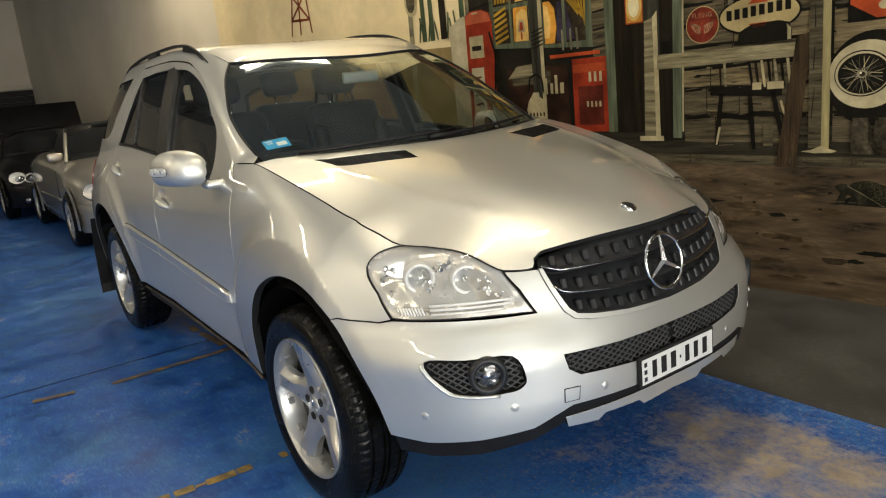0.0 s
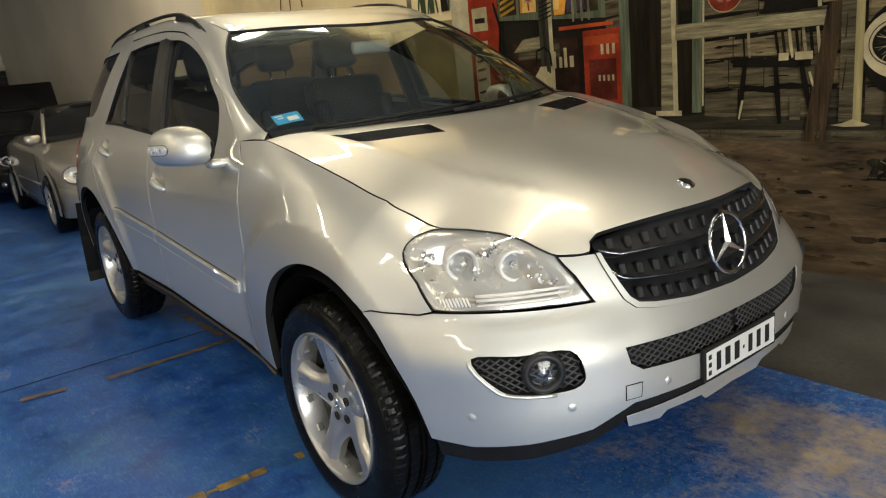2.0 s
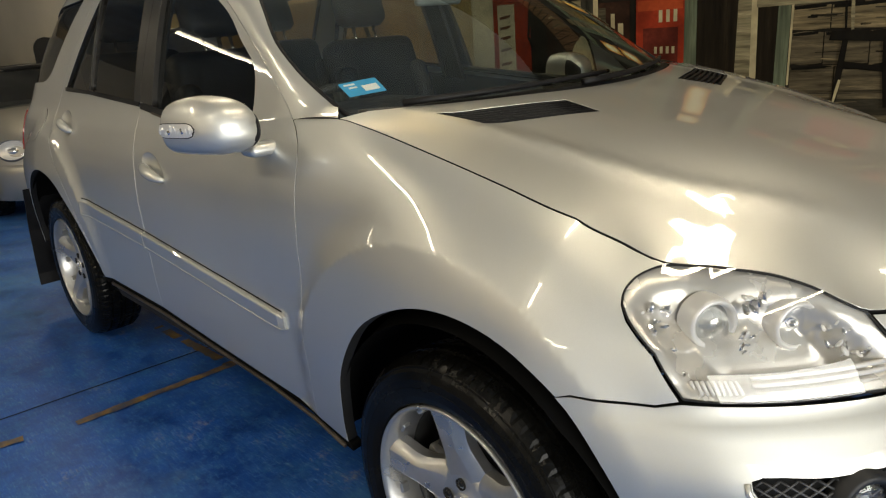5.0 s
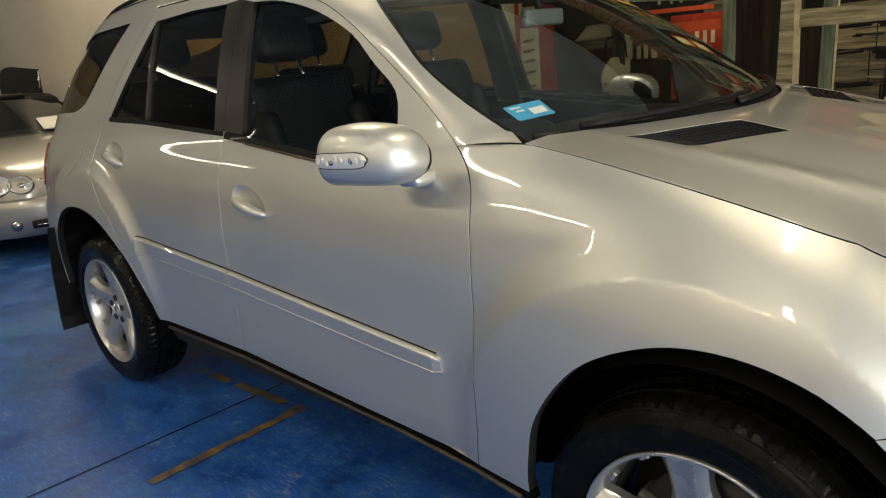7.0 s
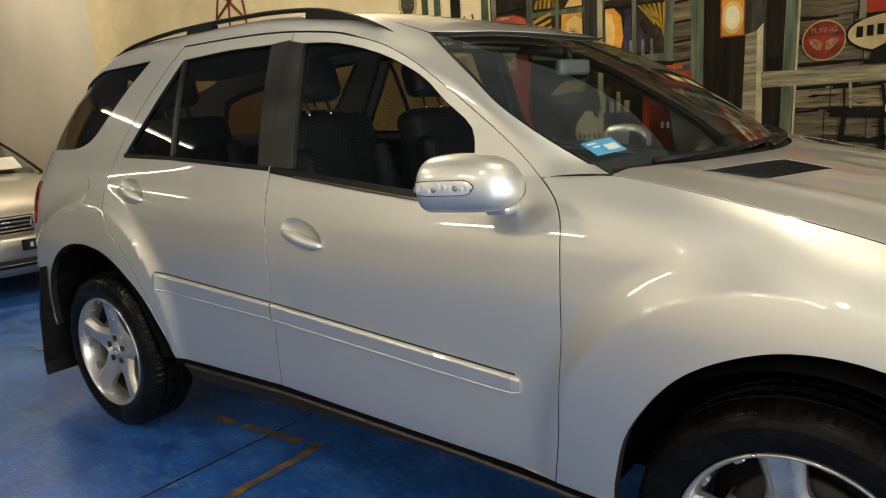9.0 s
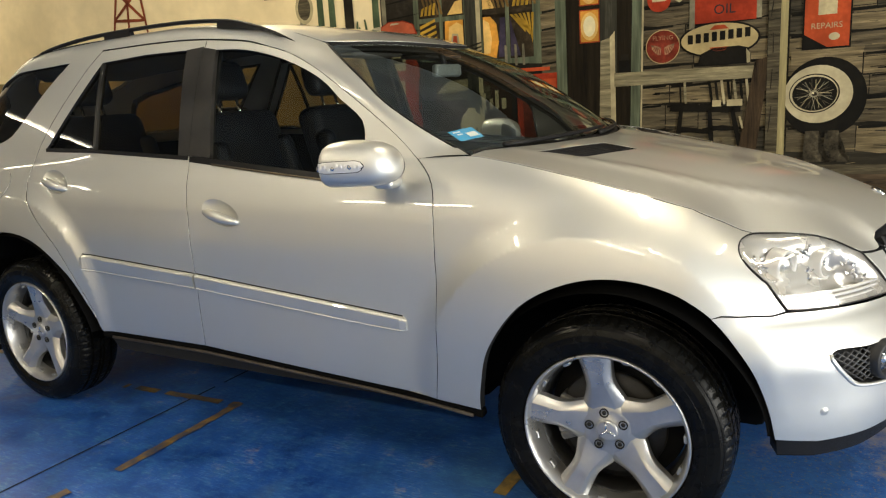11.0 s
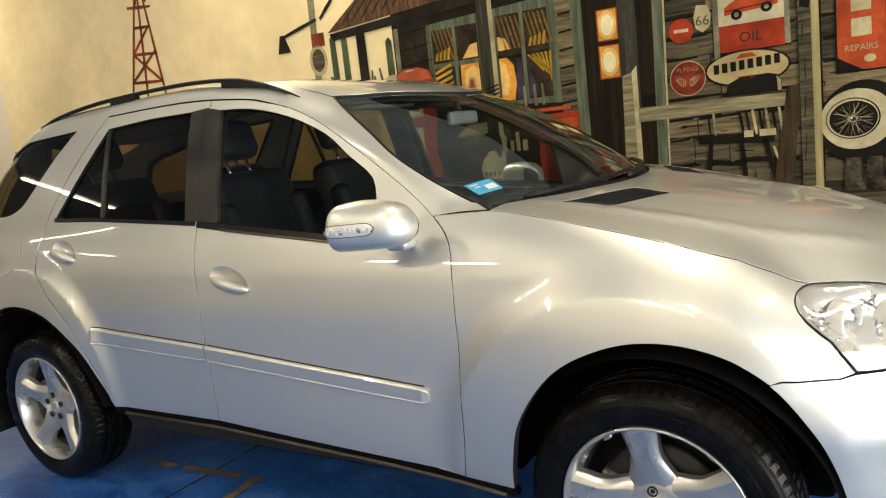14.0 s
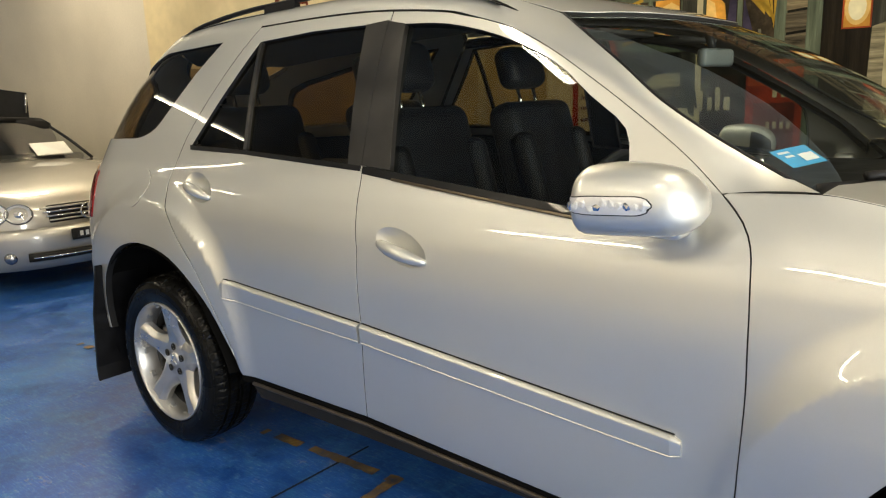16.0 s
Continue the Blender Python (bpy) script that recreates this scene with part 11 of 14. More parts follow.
flat("earth_mark", EARTH_PAINT2, 3, [(0.794, 0.526), (0.811, 0.534), (0.757, 0.542), (0.732, 0.535), (0.681, 0.544), (0.636, 0.534), (0.634, 0.527), (0.643, 0.52), (0.629, 0.516), (0.68, 0.504), (0.73, 0.513), (0.765, 0.507), (0.774, 0.518)])
flat("earth_mark", EARTH_LIGHT2, 3, [(-0.263, 0.182), (-0.251, 0.188), (-0.264, 0.197), (-0.3, 0.2), (-0.324, 0.191), (-0.346, 0.189), (-0.378, 0.184), (-0.389, 0.176), (-0.364, 0.166), (-0.326, 0.163), (-0.3, 0.16), (-0.263, 0.169), (-0.249, 0.17)])
flat("earth_mark", EARTH_LIGHT2, 3, [(-0.022, 0.184), (0.003, 0.188), (-0.025, 0.201), (-0.067, 0.196), (-0.109, 0.2), (-0.129, 0.193), (-0.14, 0.188), (-0.137, 0.177), (-0.142, 0.169), (-0.106, 0.164), (-0.071, 0.172), (-0.048, 0.168), (0.003, 0.176)])
flat("earth_mark", EARTH_PAINT2, 3, [(0.358, 0.223), (0.348, 0.235), (0.336, 0.241), (0.295, 0.239), (0.261, 0.237), (0.223, 0.238), (0.227, 0.227), (0.224, 0.219), (0.241, 0.207), (0.26, 0.202), (0.292, 0.202), (0.329, 0.203), (0.347, 0.216)])
flat("earth_mark", EARTH_LIGHT, 3, [(-1.206, 0.59), (-1.197, 0.605), (-1.231, 0.606), (-1.261, 0.618), (-1.307, 0.602), (-1.327, 0.605), (-1.366, 0.595), (-1.362, 0.582), (-1.328, 0.576), (-1.308, 0.566), (-1.26, 0.57), (-1.222, 0.563), (-1.185, 0.577)])
flat("earth_mark", EARTH_LIGHT2, 3, [(0.861, 0.66), (0.866, 0.671), (0.805, 0.679), (0.784, 0.683), (0.742, 0.673), (0.685, 0.674), (0.686, 0.662), (0.694, 0.655), (0.717, 0.648), (0.744, 0.64), (0.783, 0.641), (0.815, 0.648), (0.85, 0.654)])
flat("earth_mark", EARTH_LIGHT2, 3, [(-0.085, 0.165), (-0.089, 0.171), (-0.102, 0.17), (-0.136, 0.176), (-0.18, 0.174), (-0.218, 0.171), (-0.207, 0.168), (-0.224, 0.164), (-0.188, 0.159), (-0.167, 0.153), (-0.132, 0.154), (-0.097, 0.159), (-0.095, 0.161)])
flat("earth_mark", EARTH_LIGHT2, 3, [(-0.147, 0.511), (-0.154, 0.52), (-0.202, 0.524), (-0.25, 0.531), (-0.29, 0.535), (-0.318, 0.523), (-0.356, 0.517), (-0.342, 0.503), (-0.315, 0.496), (-0.289, 0.491), (-0.251, 0.494), (-0.204, 0.488), (-0.152, 0.498)])
flat("earth_mark", EARTH_LIGHT, 3, [(1.733, 0.293), (1.704, 0.304), (1.703, 0.311), (1.654, 0.32), (1.621, 0.308), (1.578, 0.306), (1.557, 0.298), (1.542, 0.287), (1.571, 0.283), (1.612, 0.271), (1.654, 0.269), (1.694, 0.273), (1.725, 0.285)])
flat("earth_mark", EARTH_LIGHT2, 3, [(1.054, 0.451), (1.051, 0.458), (1.024, 0.464), (0.966, 0.467), (0.918, 0.472), (0.893, 0.459), (0.865, 0.455), (0.827, 0.444), (0.862, 0.439), (0.926, 0.421), (0.966, 0.424), (1.004, 0.437), (1.037, 0.444)])
flat("earth_mark", EARTH_PAINT2, 3, [(0.98, 0.299), (0.97, 0.301), (0.967, 0.302), (0.956, 0.302), (0.945, 0.303), (0.935, 0.303), (0.937, 0.3), (0.936, 0.298), (0.941, 0.296), (0.948, 0.295), (0.957, 0.295), (0.962, 0.295), (0.977, 0.296)])
flat("earth_mark", EARTH_LIGHT2, 3, [(1.219, 0.597), (1.228, 0.6), (1.212, 0.601), (1.195, 0.601), (1.179, 0.604), (1.157, 0.601), (1.157, 0.598), (1.166, 0.595), (1.164, 0.595), (1.18, 0.592), (1.195, 0.59), (1.207, 0.593), (1.217, 0.595)])
flat("earth_mark", EARTH_LIGHT, 3, [(-0.681, 0.248), (-0.669, 0.253), (-0.691, 0.255), (-0.699, 0.258), (-0.716, 0.254), (-0.73, 0.255), (-0.737, 0.249), (-0.727, 0.244), (-0.727, 0.24), (-0.711, 0.236), (-0.7, 0.239), (-0.69, 0.241), (-0.676, 0.243)])
flat("earth_mark", EARTH_LIGHT2, 3, [(0.606, 0.291), (0.606, 0.292), (0.6, 0.293), (0.591, 0.295), (0.582, 0.292), (0.577, 0.294), (0.572, 0.292), (0.567, 0.29), (0.573, 0.289), (0.582, 0.288), (0.59, 0.289), (0.596, 0.287), (0.605, 0.289)])
flat("earth_mark", EARTH_DARK, 3, [(-1.065, 0.392), (-1.109, 0.397), (-1.132, 0.401), (-1.163, 0.407), (-1.206, 0.405), (-1.241, 0.404), (-1.273, 0.397), (-1.254, 0.39), (-1.246, 0.384), (-1.203, 0.38), (-1.159, 0.377), (-1.136, 0.379), (-1.104, 0.386)])
flat("earth_mark", EARTH_PAINT2, 3, [(1.26, 0.069), (1.273, 0.074), (1.26, 0.08), (1.213, 0.082), (1.178, 0.078), (1.14, 0.08), (1.134, 0.072), (1.135, 0.067), (1.133, 0.057), (1.186, 0.059), (1.216, 0.06), (1.258, 0.052), (1.268, 0.061)])
flat("earth_mark", EARTH_DARK, 3, [(0.459, 0.615), (0.471, 0.618), (0.452, 0.62), (0.415, 0.627), (0.376, 0.622), (0.373, 0.622), (0.341, 0.616), (0.326, 0.613), (0.368, 0.606), (0.379, 0.608), (0.412, 0.604), (0.446, 0.604), (0.45, 0.609)])
flat("earth_mark", EARTH_PAINT2, 3, [(-0.409, 0.176), (-0.424, 0.182), (-0.458, 0.192), (-0.479, 0.188), (-0.515, 0.189), (-0.556, 0.185), (-0.564, 0.179), (-0.559, 0.174), (-0.541, 0.165), (-0.519, 0.166), (-0.483, 0.168), (-0.443, 0.168), (-0.437, 0.169)])
flat("earth_mark", EARTH_LIGHT2, 3, [(-1.016, 0.714), (-1.073, 0.722), (-1.093, 0.724), (-1.122, 0.738), (-1.173, 0.737), (-1.194, 0.722), (-1.256, 0.719), (-1.246, 0.709), (-1.207, 0.699), (-1.171, 0.692), (-1.121, 0.697), (-1.083, 0.701), (-1.051, 0.705)])
flat("earth_mark", EARTH_LIGHT2, 3, [(-1.162, 0.503), (-1.162, 0.508), (-1.171, 0.51), (-1.18, 0.508), (-1.195, 0.508), (-1.2, 0.505), (-1.209, 0.503), (-1.218, 0.501), (-1.205, 0.499), (-1.192, 0.493), (-1.181, 0.494), (-1.167, 0.499), (-1.16, 0.5)])
flat("earth_mark", EARTH_LIGHT2, 3, [(0.995, 0.486), (0.976, 0.489), (0.972, 0.491), (0.947, 0.495), (0.917, 0.491), (0.891, 0.49), (0.888, 0.489), (0.887, 0.486), (0.894, 0.484), (0.92, 0.483), (0.949, 0.478), (0.976, 0.481), (0.981, 0.482)])
flat("earth_mark", EARTH_LIGHT, 3, [(1.602, 0.63), (1.614, 0.635), (1.585, 0.641), (1.552, 0.643), (1.53, 0.637), (1.506, 0.637), (1.503, 0.633), (1.484, 0.626), (1.503, 0.62), (1.521, 0.618), (1.552, 0.62), (1.586, 0.624), (1.592, 0.626)])
flat("earth_mark", EARTH_LIGHT2, 3, [(0.137, 0.103), (0.14, 0.109), (0.111, 0.113), (0.099, 0.113), (0.078, 0.116), (0.064, 0.107), (0.068, 0.104), (0.059, 0.1), (0.056, 0.097), (0.077, 0.093), (0.101, 0.092), (0.119, 0.092), (0.138, 0.097)])
flat("earth_mark", EARTH_LIGHT2, 3, [(-0.77, 0.688), (-0.779, 0.69), (-0.777, 0.694), (-0.789, 0.691), (-0.801, 0.691), (-0.805, 0.692), (-0.815, 0.689), (-0.814, 0.685), (-0.813, 0.682), (-0.798, 0.681), (-0.79, 0.682), (-0.777, 0.683), (-0.768, 0.684)])
flat("earth_mark", EARTH_DARK, 3, [(0.445, 0.233), (0.439, 0.237), (0.417, 0.241), (0.406, 0.248), (0.383, 0.245), (0.36, 0.238), (0.342, 0.235), (0.369, 0.229), (0.371, 0.224), (0.377, 0.224), (0.405, 0.218), (0.426, 0.223), (0.448, 0.227)])
flat("earth_mark", EARTH_LIGHT2, 3, [(0.095, 0.447), (0.09, 0.451), (0.083, 0.452), (0.075, 0.457), (0.061, 0.452), (0.051, 0.452), (0.048, 0.449), (0.039, 0.445), (0.05, 0.44), (0.06, 0.438), (0.075, 0.436), (0.089, 0.442), (0.096, 0.444)])
flat("earth_mark", EARTH_PAINT2, 3, [(0.59, 0.59), (0.594, 0.593), (0.585, 0.596), (0.575, 0.593), (0.566, 0.593), (0.559, 0.592), (0.556, 0.59), (0.545, 0.588), (0.553, 0.584), (0.566, 0.584), (0.575, 0.581), (0.589, 0.586), (0.592, 0.586)])
flat("earth_mark", EARTH_DARK, 3, [(0.029, 0.263), (0.026, 0.266), (0.026, 0.268), (0.01, 0.268), (-0.004, 0.267), (-0.02, 0.267), (-0.023, 0.265), (-0.032, 0.263), (-0.01, 0.259), (-0.002, 0.26), (0.01, 0.26), (0.019, 0.261), (0.041, 0.261)])
flat("earth_mark", EARTH_PAINT2, 3, [(-0.844, 0.69), (-0.869, 0.693), (-0.866, 0.699), (-0.895, 0.696), (-0.914, 0.7), (-0.944, 0.695), (-0.964, 0.691), (-0.969, 0.687), (-0.93, 0.685), (-0.923, 0.683), (-0.894, 0.683), (-0.861, 0.679), (-0.856, 0.685)])
flat("earth_mark", EARTH_DARK, 3, [(1.885, 0.307), (1.908, 0.317), (1.857, 0.318), (1.837, 0.323), (1.813, 0.322), (1.791, 0.32), (1.757, 0.309), (1.759, 0.302), (1.765, 0.294), (1.807, 0.289), (1.837, 0.292), (1.88, 0.287), (1.893, 0.301)])
flat("earth_mark", EARTH_LIGHT2, 3, [(0.534, 0.614), (0.531, 0.617), (0.523, 0.617), (0.516, 0.619), (0.509, 0.619), (0.503, 0.616), (0.498, 0.615), (0.498, 0.612), (0.499, 0.611), (0.509, 0.608), (0.516, 0.608), (0.526, 0.608), (0.535, 0.611)])
flat("earth_mark", EARTH_LIGHT2, 3, [(-0.266, 0.254), (-0.254, 0.263), (-0.264, 0.262), (-0.321, 0.274), (-0.358, 0.264), (-0.412, 0.263), (-0.453, 0.258), (-0.455, 0.25), (-0.415, 0.247), (-0.37, 0.24), (-0.321, 0.239), (-0.266, 0.241), (-0.249, 0.244)])
flat("earth_mark", EARTH_LIGHT, 3, [(0.225, 0.289), (0.25, 0.296), (0.221, 0.299), (0.187, 0.306), (0.162, 0.3), (0.123, 0.304), (0.096, 0.291), (0.106, 0.283), (0.135, 0.28), (0.159, 0.268), (0.184, 0.276), (0.214, 0.274), (0.223, 0.283)])
flat("earth_mark", EARTH_LIGHT2, 3, [(-0.609, 0.402), (-0.609, 0.404), (-0.622, 0.405), (-0.629, 0.408), (-0.64, 0.407), (-0.648, 0.404), (-0.646, 0.402), (-0.653, 0.4), (-0.642, 0.398), (-0.638, 0.396), (-0.628, 0.399), (-0.623, 0.398), (-0.617, 0.399)])
flat("earth_mark", EARTH_PAINT2, 3, [(1.48, 0.231), (1.472, 0.233), (1.454, 0.236), (1.442, 0.236), (1.432, 0.234), (1.41, 0.236), (1.401, 0.233), (1.414, 0.231), (1.42, 0.228), (1.426, 0.229), (1.442, 0.228), (1.455, 0.228), (1.466, 0.23)])
flat("earth_mark", EARTH_LIGHT, 3, [(1.731, 0.016), (1.741, 0.018), (1.724, 0.02), (1.716, 0.018), (1.707, 0.019), (1.691, 0.019), (1.683, 0.018), (1.688, 0.016), (1.694, 0.014), (1.706, 0.013), (1.716, 0.014), (1.726, 0.013), (1.734, 0.014)])
flat("earth_mark", EARTH_LIGHT2, 3, [(0.048, 0.336), (0.048, 0.347), (0.035, 0.352), (-0.029, 0.357), (-0.061, 0.351), (-0.116, 0.349), (-0.138, 0.34), (-0.132, 0.331), (-0.126, 0.328), (-0.067, 0.317), (-0.029, 0.321), (0.011, 0.317), (0.038, 0.328)])
flat("earth_mark", EARTH_LIGHT, 3, [(1.385, 0.115), (1.399, 0.12), (1.352, 0.126), (1.33, 0.127), (1.294, 0.131), (1.269, 0.125), (1.24, 0.12), (1.248, 0.113), (1.272, 0.103), (1.288, 0.103), (1.329, 0.097), (1.361, 0.106), (1.383, 0.105)])
flat("earth_mark", EARTH_LIGHT2, 3, [(1.619, 0.274), (1.603, 0.278), (1.597, 0.282), (1.568, 0.281), (1.545, 0.281), (1.51, 0.282), (1.493, 0.278), (1.514, 0.274), (1.52, 0.27), (1.546, 0.266), (1.567, 0.269), (1.596, 0.268), (1.618, 0.271)])
flat("earth_mark", EARTH_PAINT2, 3, [(1.507, 0.514), (1.5, 0.518), (1.497, 0.518), (1.478, 0.521), (1.459, 0.522), (1.45, 0.518), (1.442, 0.515), (1.421, 0.512), (1.444, 0.512), (1.456, 0.509), (1.478, 0.506), (1.49, 0.508), (1.516, 0.511)])
flat("earth_mark", EARTH_LIGHT, 3, [(1.858, 0.58), (1.849, 0.582), (1.844, 0.585), (1.831, 0.584), (1.822, 0.583), (1.81, 0.584), (1.81, 0.581), (1.809, 0.579), (1.808, 0.576), (1.82, 0.575), (1.83, 0.575), (1.837, 0.577), (1.843, 0.578)])
flat("earth_mark", EARTH_LIGHT2, 3, [(-0.355, 0.325), (-0.392, 0.329), (-0.435, 0.333), (-0.463, 0.341), (-0.5, 0.338), (-0.525, 0.333), (-0.566, 0.331), (-0.584, 0.325), (-0.56, 0.321), (-0.501, 0.319), (-0.46, 0.316), (-0.434, 0.317), (-0.369, 0.319)])
flat("earth_mark", EARTH_PAINT2, 3, [(-0.92, 0.359), (-0.939, 0.369), (-0.956, 0.373), (-0.971, 0.378), (-0.994, 0.379), (-1.038, 0.373), (-1.042, 0.361), (-1.049, 0.356), (-1.026, 0.35), (-1.007, 0.346), (-0.971, 0.342), (-0.948, 0.351), (-0.909, 0.354)])
flat("earth_mark", EARTH_LIGHT, 3, [(-0.238, 0.424), (-0.278, 0.429), (-0.309, 0.436), (-0.339, 0.436), (-0.375, 0.435), (-0.427, 0.433), (-0.462, 0.429), (-0.432, 0.422), (-0.434, 0.419), (-0.376, 0.412), (-0.338, 0.414), (-0.29, 0.415), (-0.258, 0.42)])
flat("earth_mark", EARTH_LIGHT, 3, [(0.156, 0.587), (0.166, 0.593), (0.131, 0.596), (0.118, 0.599), (0.093, 0.599), (0.08, 0.593), (0.065, 0.59), (0.056, 0.584), (0.066, 0.582), (0.095, 0.578), (0.116, 0.579), (0.138, 0.58), (0.156, 0.581)])
flat("earth_mark", EARTH_LIGHT2, 3, [(-0.869, 0.473), (-0.879, 0.478), (-0.885, 0.48), (-0.906, 0.483), (-0.925, 0.482), (-0.945, 0.479), (-0.943, 0.474), (-0.951, 0.47), (-0.939, 0.469), (-0.925, 0.464), (-0.904, 0.463), (-0.883, 0.467), (-0.882, 0.469)])
flat("earth_mark", EARTH_PAINT2, 3, [(-0.526, 0.283), (-0.521, 0.289), (-0.565, 0.294), (-0.604, 0.291), (-0.642, 0.297), (-0.678, 0.295), (-0.719, 0.287), (-0.686, 0.28), (-0.694, 0.279), (-0.642, 0.27), (-0.606, 0.272), (-0.559, 0.275), (-0.528, 0.276)])
flat("earth_mark", EARTH_LIGHT2, 3, [(1.503, 0.068), (1.481, 0.078), (1.46, 0.083), (1.413, 0.085), (1.373, 0.08), (1.338, 0.082), (1.309, 0.072), (1.32, 0.066), (1.316, 0.056), (1.371, 0.05), (1.414, 0.056), (1.458, 0.051), (1.473, 0.059)])
flat("earth_mark", EARTH_LIGHT2, 3, [(1.45, 0.444), (1.485, 0.455), (1.425, 0.464), (1.4, 0.47), (1.366, 0.47), (1.32, 0.452), (1.288, 0.449), (1.331, 0.438), (1.348, 0.425), (1.366, 0.425), (1.401, 0.426), (1.436, 0.427), (1.486, 0.43)])
flat("earth_mark", EARTH_LIGHT2, 3, [(-0.451, 0.662), (-0.475, 0.666), (-0.47, 0.666), (-0.494, 0.67), (-0.511, 0.668), (-0.537, 0.666), (-0.55, 0.663), (-0.553, 0.661), (-0.534, 0.658), (-0.516, 0.657), (-0.494, 0.654), (-0.473, 0.658), (-0.454, 0.658)])
flat("earth_mark", EARTH_PAINT2, 3, [(1.427, 0.327), (1.418, 0.329), (1.406, 0.335), (1.385, 0.332), (1.364, 0.332), (1.346, 0.331), (1.339, 0.328), (1.318, 0.325), (1.332, 0.323), (1.359, 0.322), (1.387, 0.318), (1.409, 0.32), (1.417, 0.322)])
flat("earth_mark", EARTH_DARK, 3, [(0.519, 0.639), (0.493, 0.645), (0.495, 0.648), (0.43, 0.65), (0.387, 0.649), (0.34, 0.645), (0.304, 0.642), (0.314, 0.637), (0.352, 0.631), (0.373, 0.631), (0.432, 0.63), (0.49, 0.627), (0.505, 0.633)])
flat("earth_mark", EARTH_LIGHT2, 3, [(0.885, 0.235), (0.881, 0.238), (0.881, 0.239), (0.86, 0.239), (0.842, 0.239), (0.832, 0.238), (0.81, 0.237), (0.831, 0.234), (0.828, 0.233), (0.845, 0.233), (0.86, 0.23), (0.876, 0.233), (0.877, 0.234)])
flat("earth_mark", EARTH_LIGHT2, 3, [(0.728, 0.065), (0.691, 0.07), (0.702, 0.075), (0.653, 0.078), (0.615, 0.075), (0.601, 0.072), (0.572, 0.069), (0.586, 0.063), (0.571, 0.062), (0.616, 0.05), (0.653, 0.054), (0.685, 0.053), (0.714, 0.058)])
flat("earth_mark", EARTH_LIGHT, 3, [(-0.122, 0.469), (-0.157, 0.479), (-0.155, 0.487), (-0.2, 0.48), (-0.246, 0.491), (-0.265, 0.483), (-0.308, 0.473), (-0.291, 0.463), (-0.257, 0.452), (-0.235, 0.458), (-0.203, 0.453), (-0.159, 0.452), (-0.16, 0.461)])
flat("earth_mark", EARTH_PAINT2, 3, [(0.675, 0.431), (0.685, 0.434), (0.67, 0.439), (0.651, 0.442), (0.638, 0.438), (0.621, 0.435), (0.612, 0.431), (0.623, 0.427), (0.628, 0.425), (0.634, 0.42), (0.65, 0.422), (0.67, 0.423), (0.68, 0.425)])
flat("earth_mark", EARTH_LIGHT, 3, [(-0.582, 0.526), (-0.609, 0.533), (-0.611, 0.539), (-0.659, 0.548), (-0.699, 0.541), (-0.725, 0.541), (-0.721, 0.529), (-0.733, 0.518), (-0.727, 0.509), (-0.702, 0.511), (-0.659, 0.51), (-0.617, 0.511), (-0.597, 0.515)])
flat("earth_mark", EARTH_PAINT2, 3, [(0.615, 0.24), (0.615, 0.241), (0.603, 0.243), (0.594, 0.242), (0.582, 0.243), (0.569, 0.242), (0.563, 0.241), (0.573, 0.239), (0.578, 0.237), (0.582, 0.235), (0.594, 0.236), (0.602, 0.237), (0.61, 0.238)])
flat("earth_mark", EARTH_LIGHT2, 3, [(-1.23, 0.51), (-1.24, 0.515), (-1.245, 0.515), (-1.262, 0.524), (-1.277, 0.523), (-1.298, 0.519), (-1.3, 0.512), (-1.29, 0.507), (-1.286, 0.502), (-1.282, 0.501), (-1.261, 0.497), (-1.243, 0.502), (-1.235, 0.505)])
flat("earth_mark", EARTH_DARK, 3, [(-0.943, 0.183), (-0.971, 0.189), (-0.972, 0.194), (-1.01, 0.195), (-1.04, 0.197), (-1.09, 0.191), (-1.096, 0.188), (-1.069, 0.181), (-1.075, 0.179), (-1.038, 0.169), (-1.012, 0.169), (-0.97, 0.175), (-0.941, 0.177)])
flat("earth_mark", EARTH_LIGHT2, 3, [(0.346, 0.087), (0.339, 0.091), (0.322, 0.091), (0.289, 0.099), (0.262, 0.094), (0.241, 0.094), (0.218, 0.09), (0.24, 0.086), (0.232, 0.082), (0.263, 0.077), (0.288, 0.078), (0.313, 0.08), (0.34, 0.084)])
flat("earth_mark", EARTH_DARK, 3, [(1.081, 0.4), (1.065, 0.404), (1.058, 0.408), (1.032, 0.408), (1.012, 0.406), (0.98, 0.404), (0.973, 0.403), (0.969, 0.399), (0.98, 0.398), (1.004, 0.392), (1.031, 0.395), (1.054, 0.397), (1.054, 0.397)])
flat("earth_mark", EARTH_LIGHT, 3, [(-0.469, 0.418), (-0.476, 0.419), (-0.479, 0.42), (-0.486, 0.42), (-0.494, 0.421), (-0.498, 0.419), (-0.499, 0.419), (-0.507, 0.418), (-0.5, 0.418), (-0.494, 0.416), (-0.486, 0.416), (-0.478, 0.417), (-0.476, 0.417)])
flat("earth_mark", EARTH_LIGHT2, 3, [(-1.295, 0.428), (-1.285, 0.429), (-1.306, 0.43), (-1.317, 0.434), (-1.334, 0.432), (-1.34, 0.43), (-1.34, 0.429), (-1.351, 0.426), (-1.338, 0.425), (-1.334, 0.422), (-1.316, 0.424), (-1.302, 0.422), (-1.286, 0.424)])
flat("earth_mark", EARTH_LIGHT2, 3, [(-0.738, 0.381), (-0.764, 0.389), (-0.777, 0.391), (-0.807, 0.391), (-0.83, 0.393), (-0.867, 0.393), (-0.869, 0.385), (-0.88, 0.376), (-0.844, 0.368), (-0.838, 0.368), (-0.807, 0.367), (-0.778, 0.368), (-0.752, 0.37)])
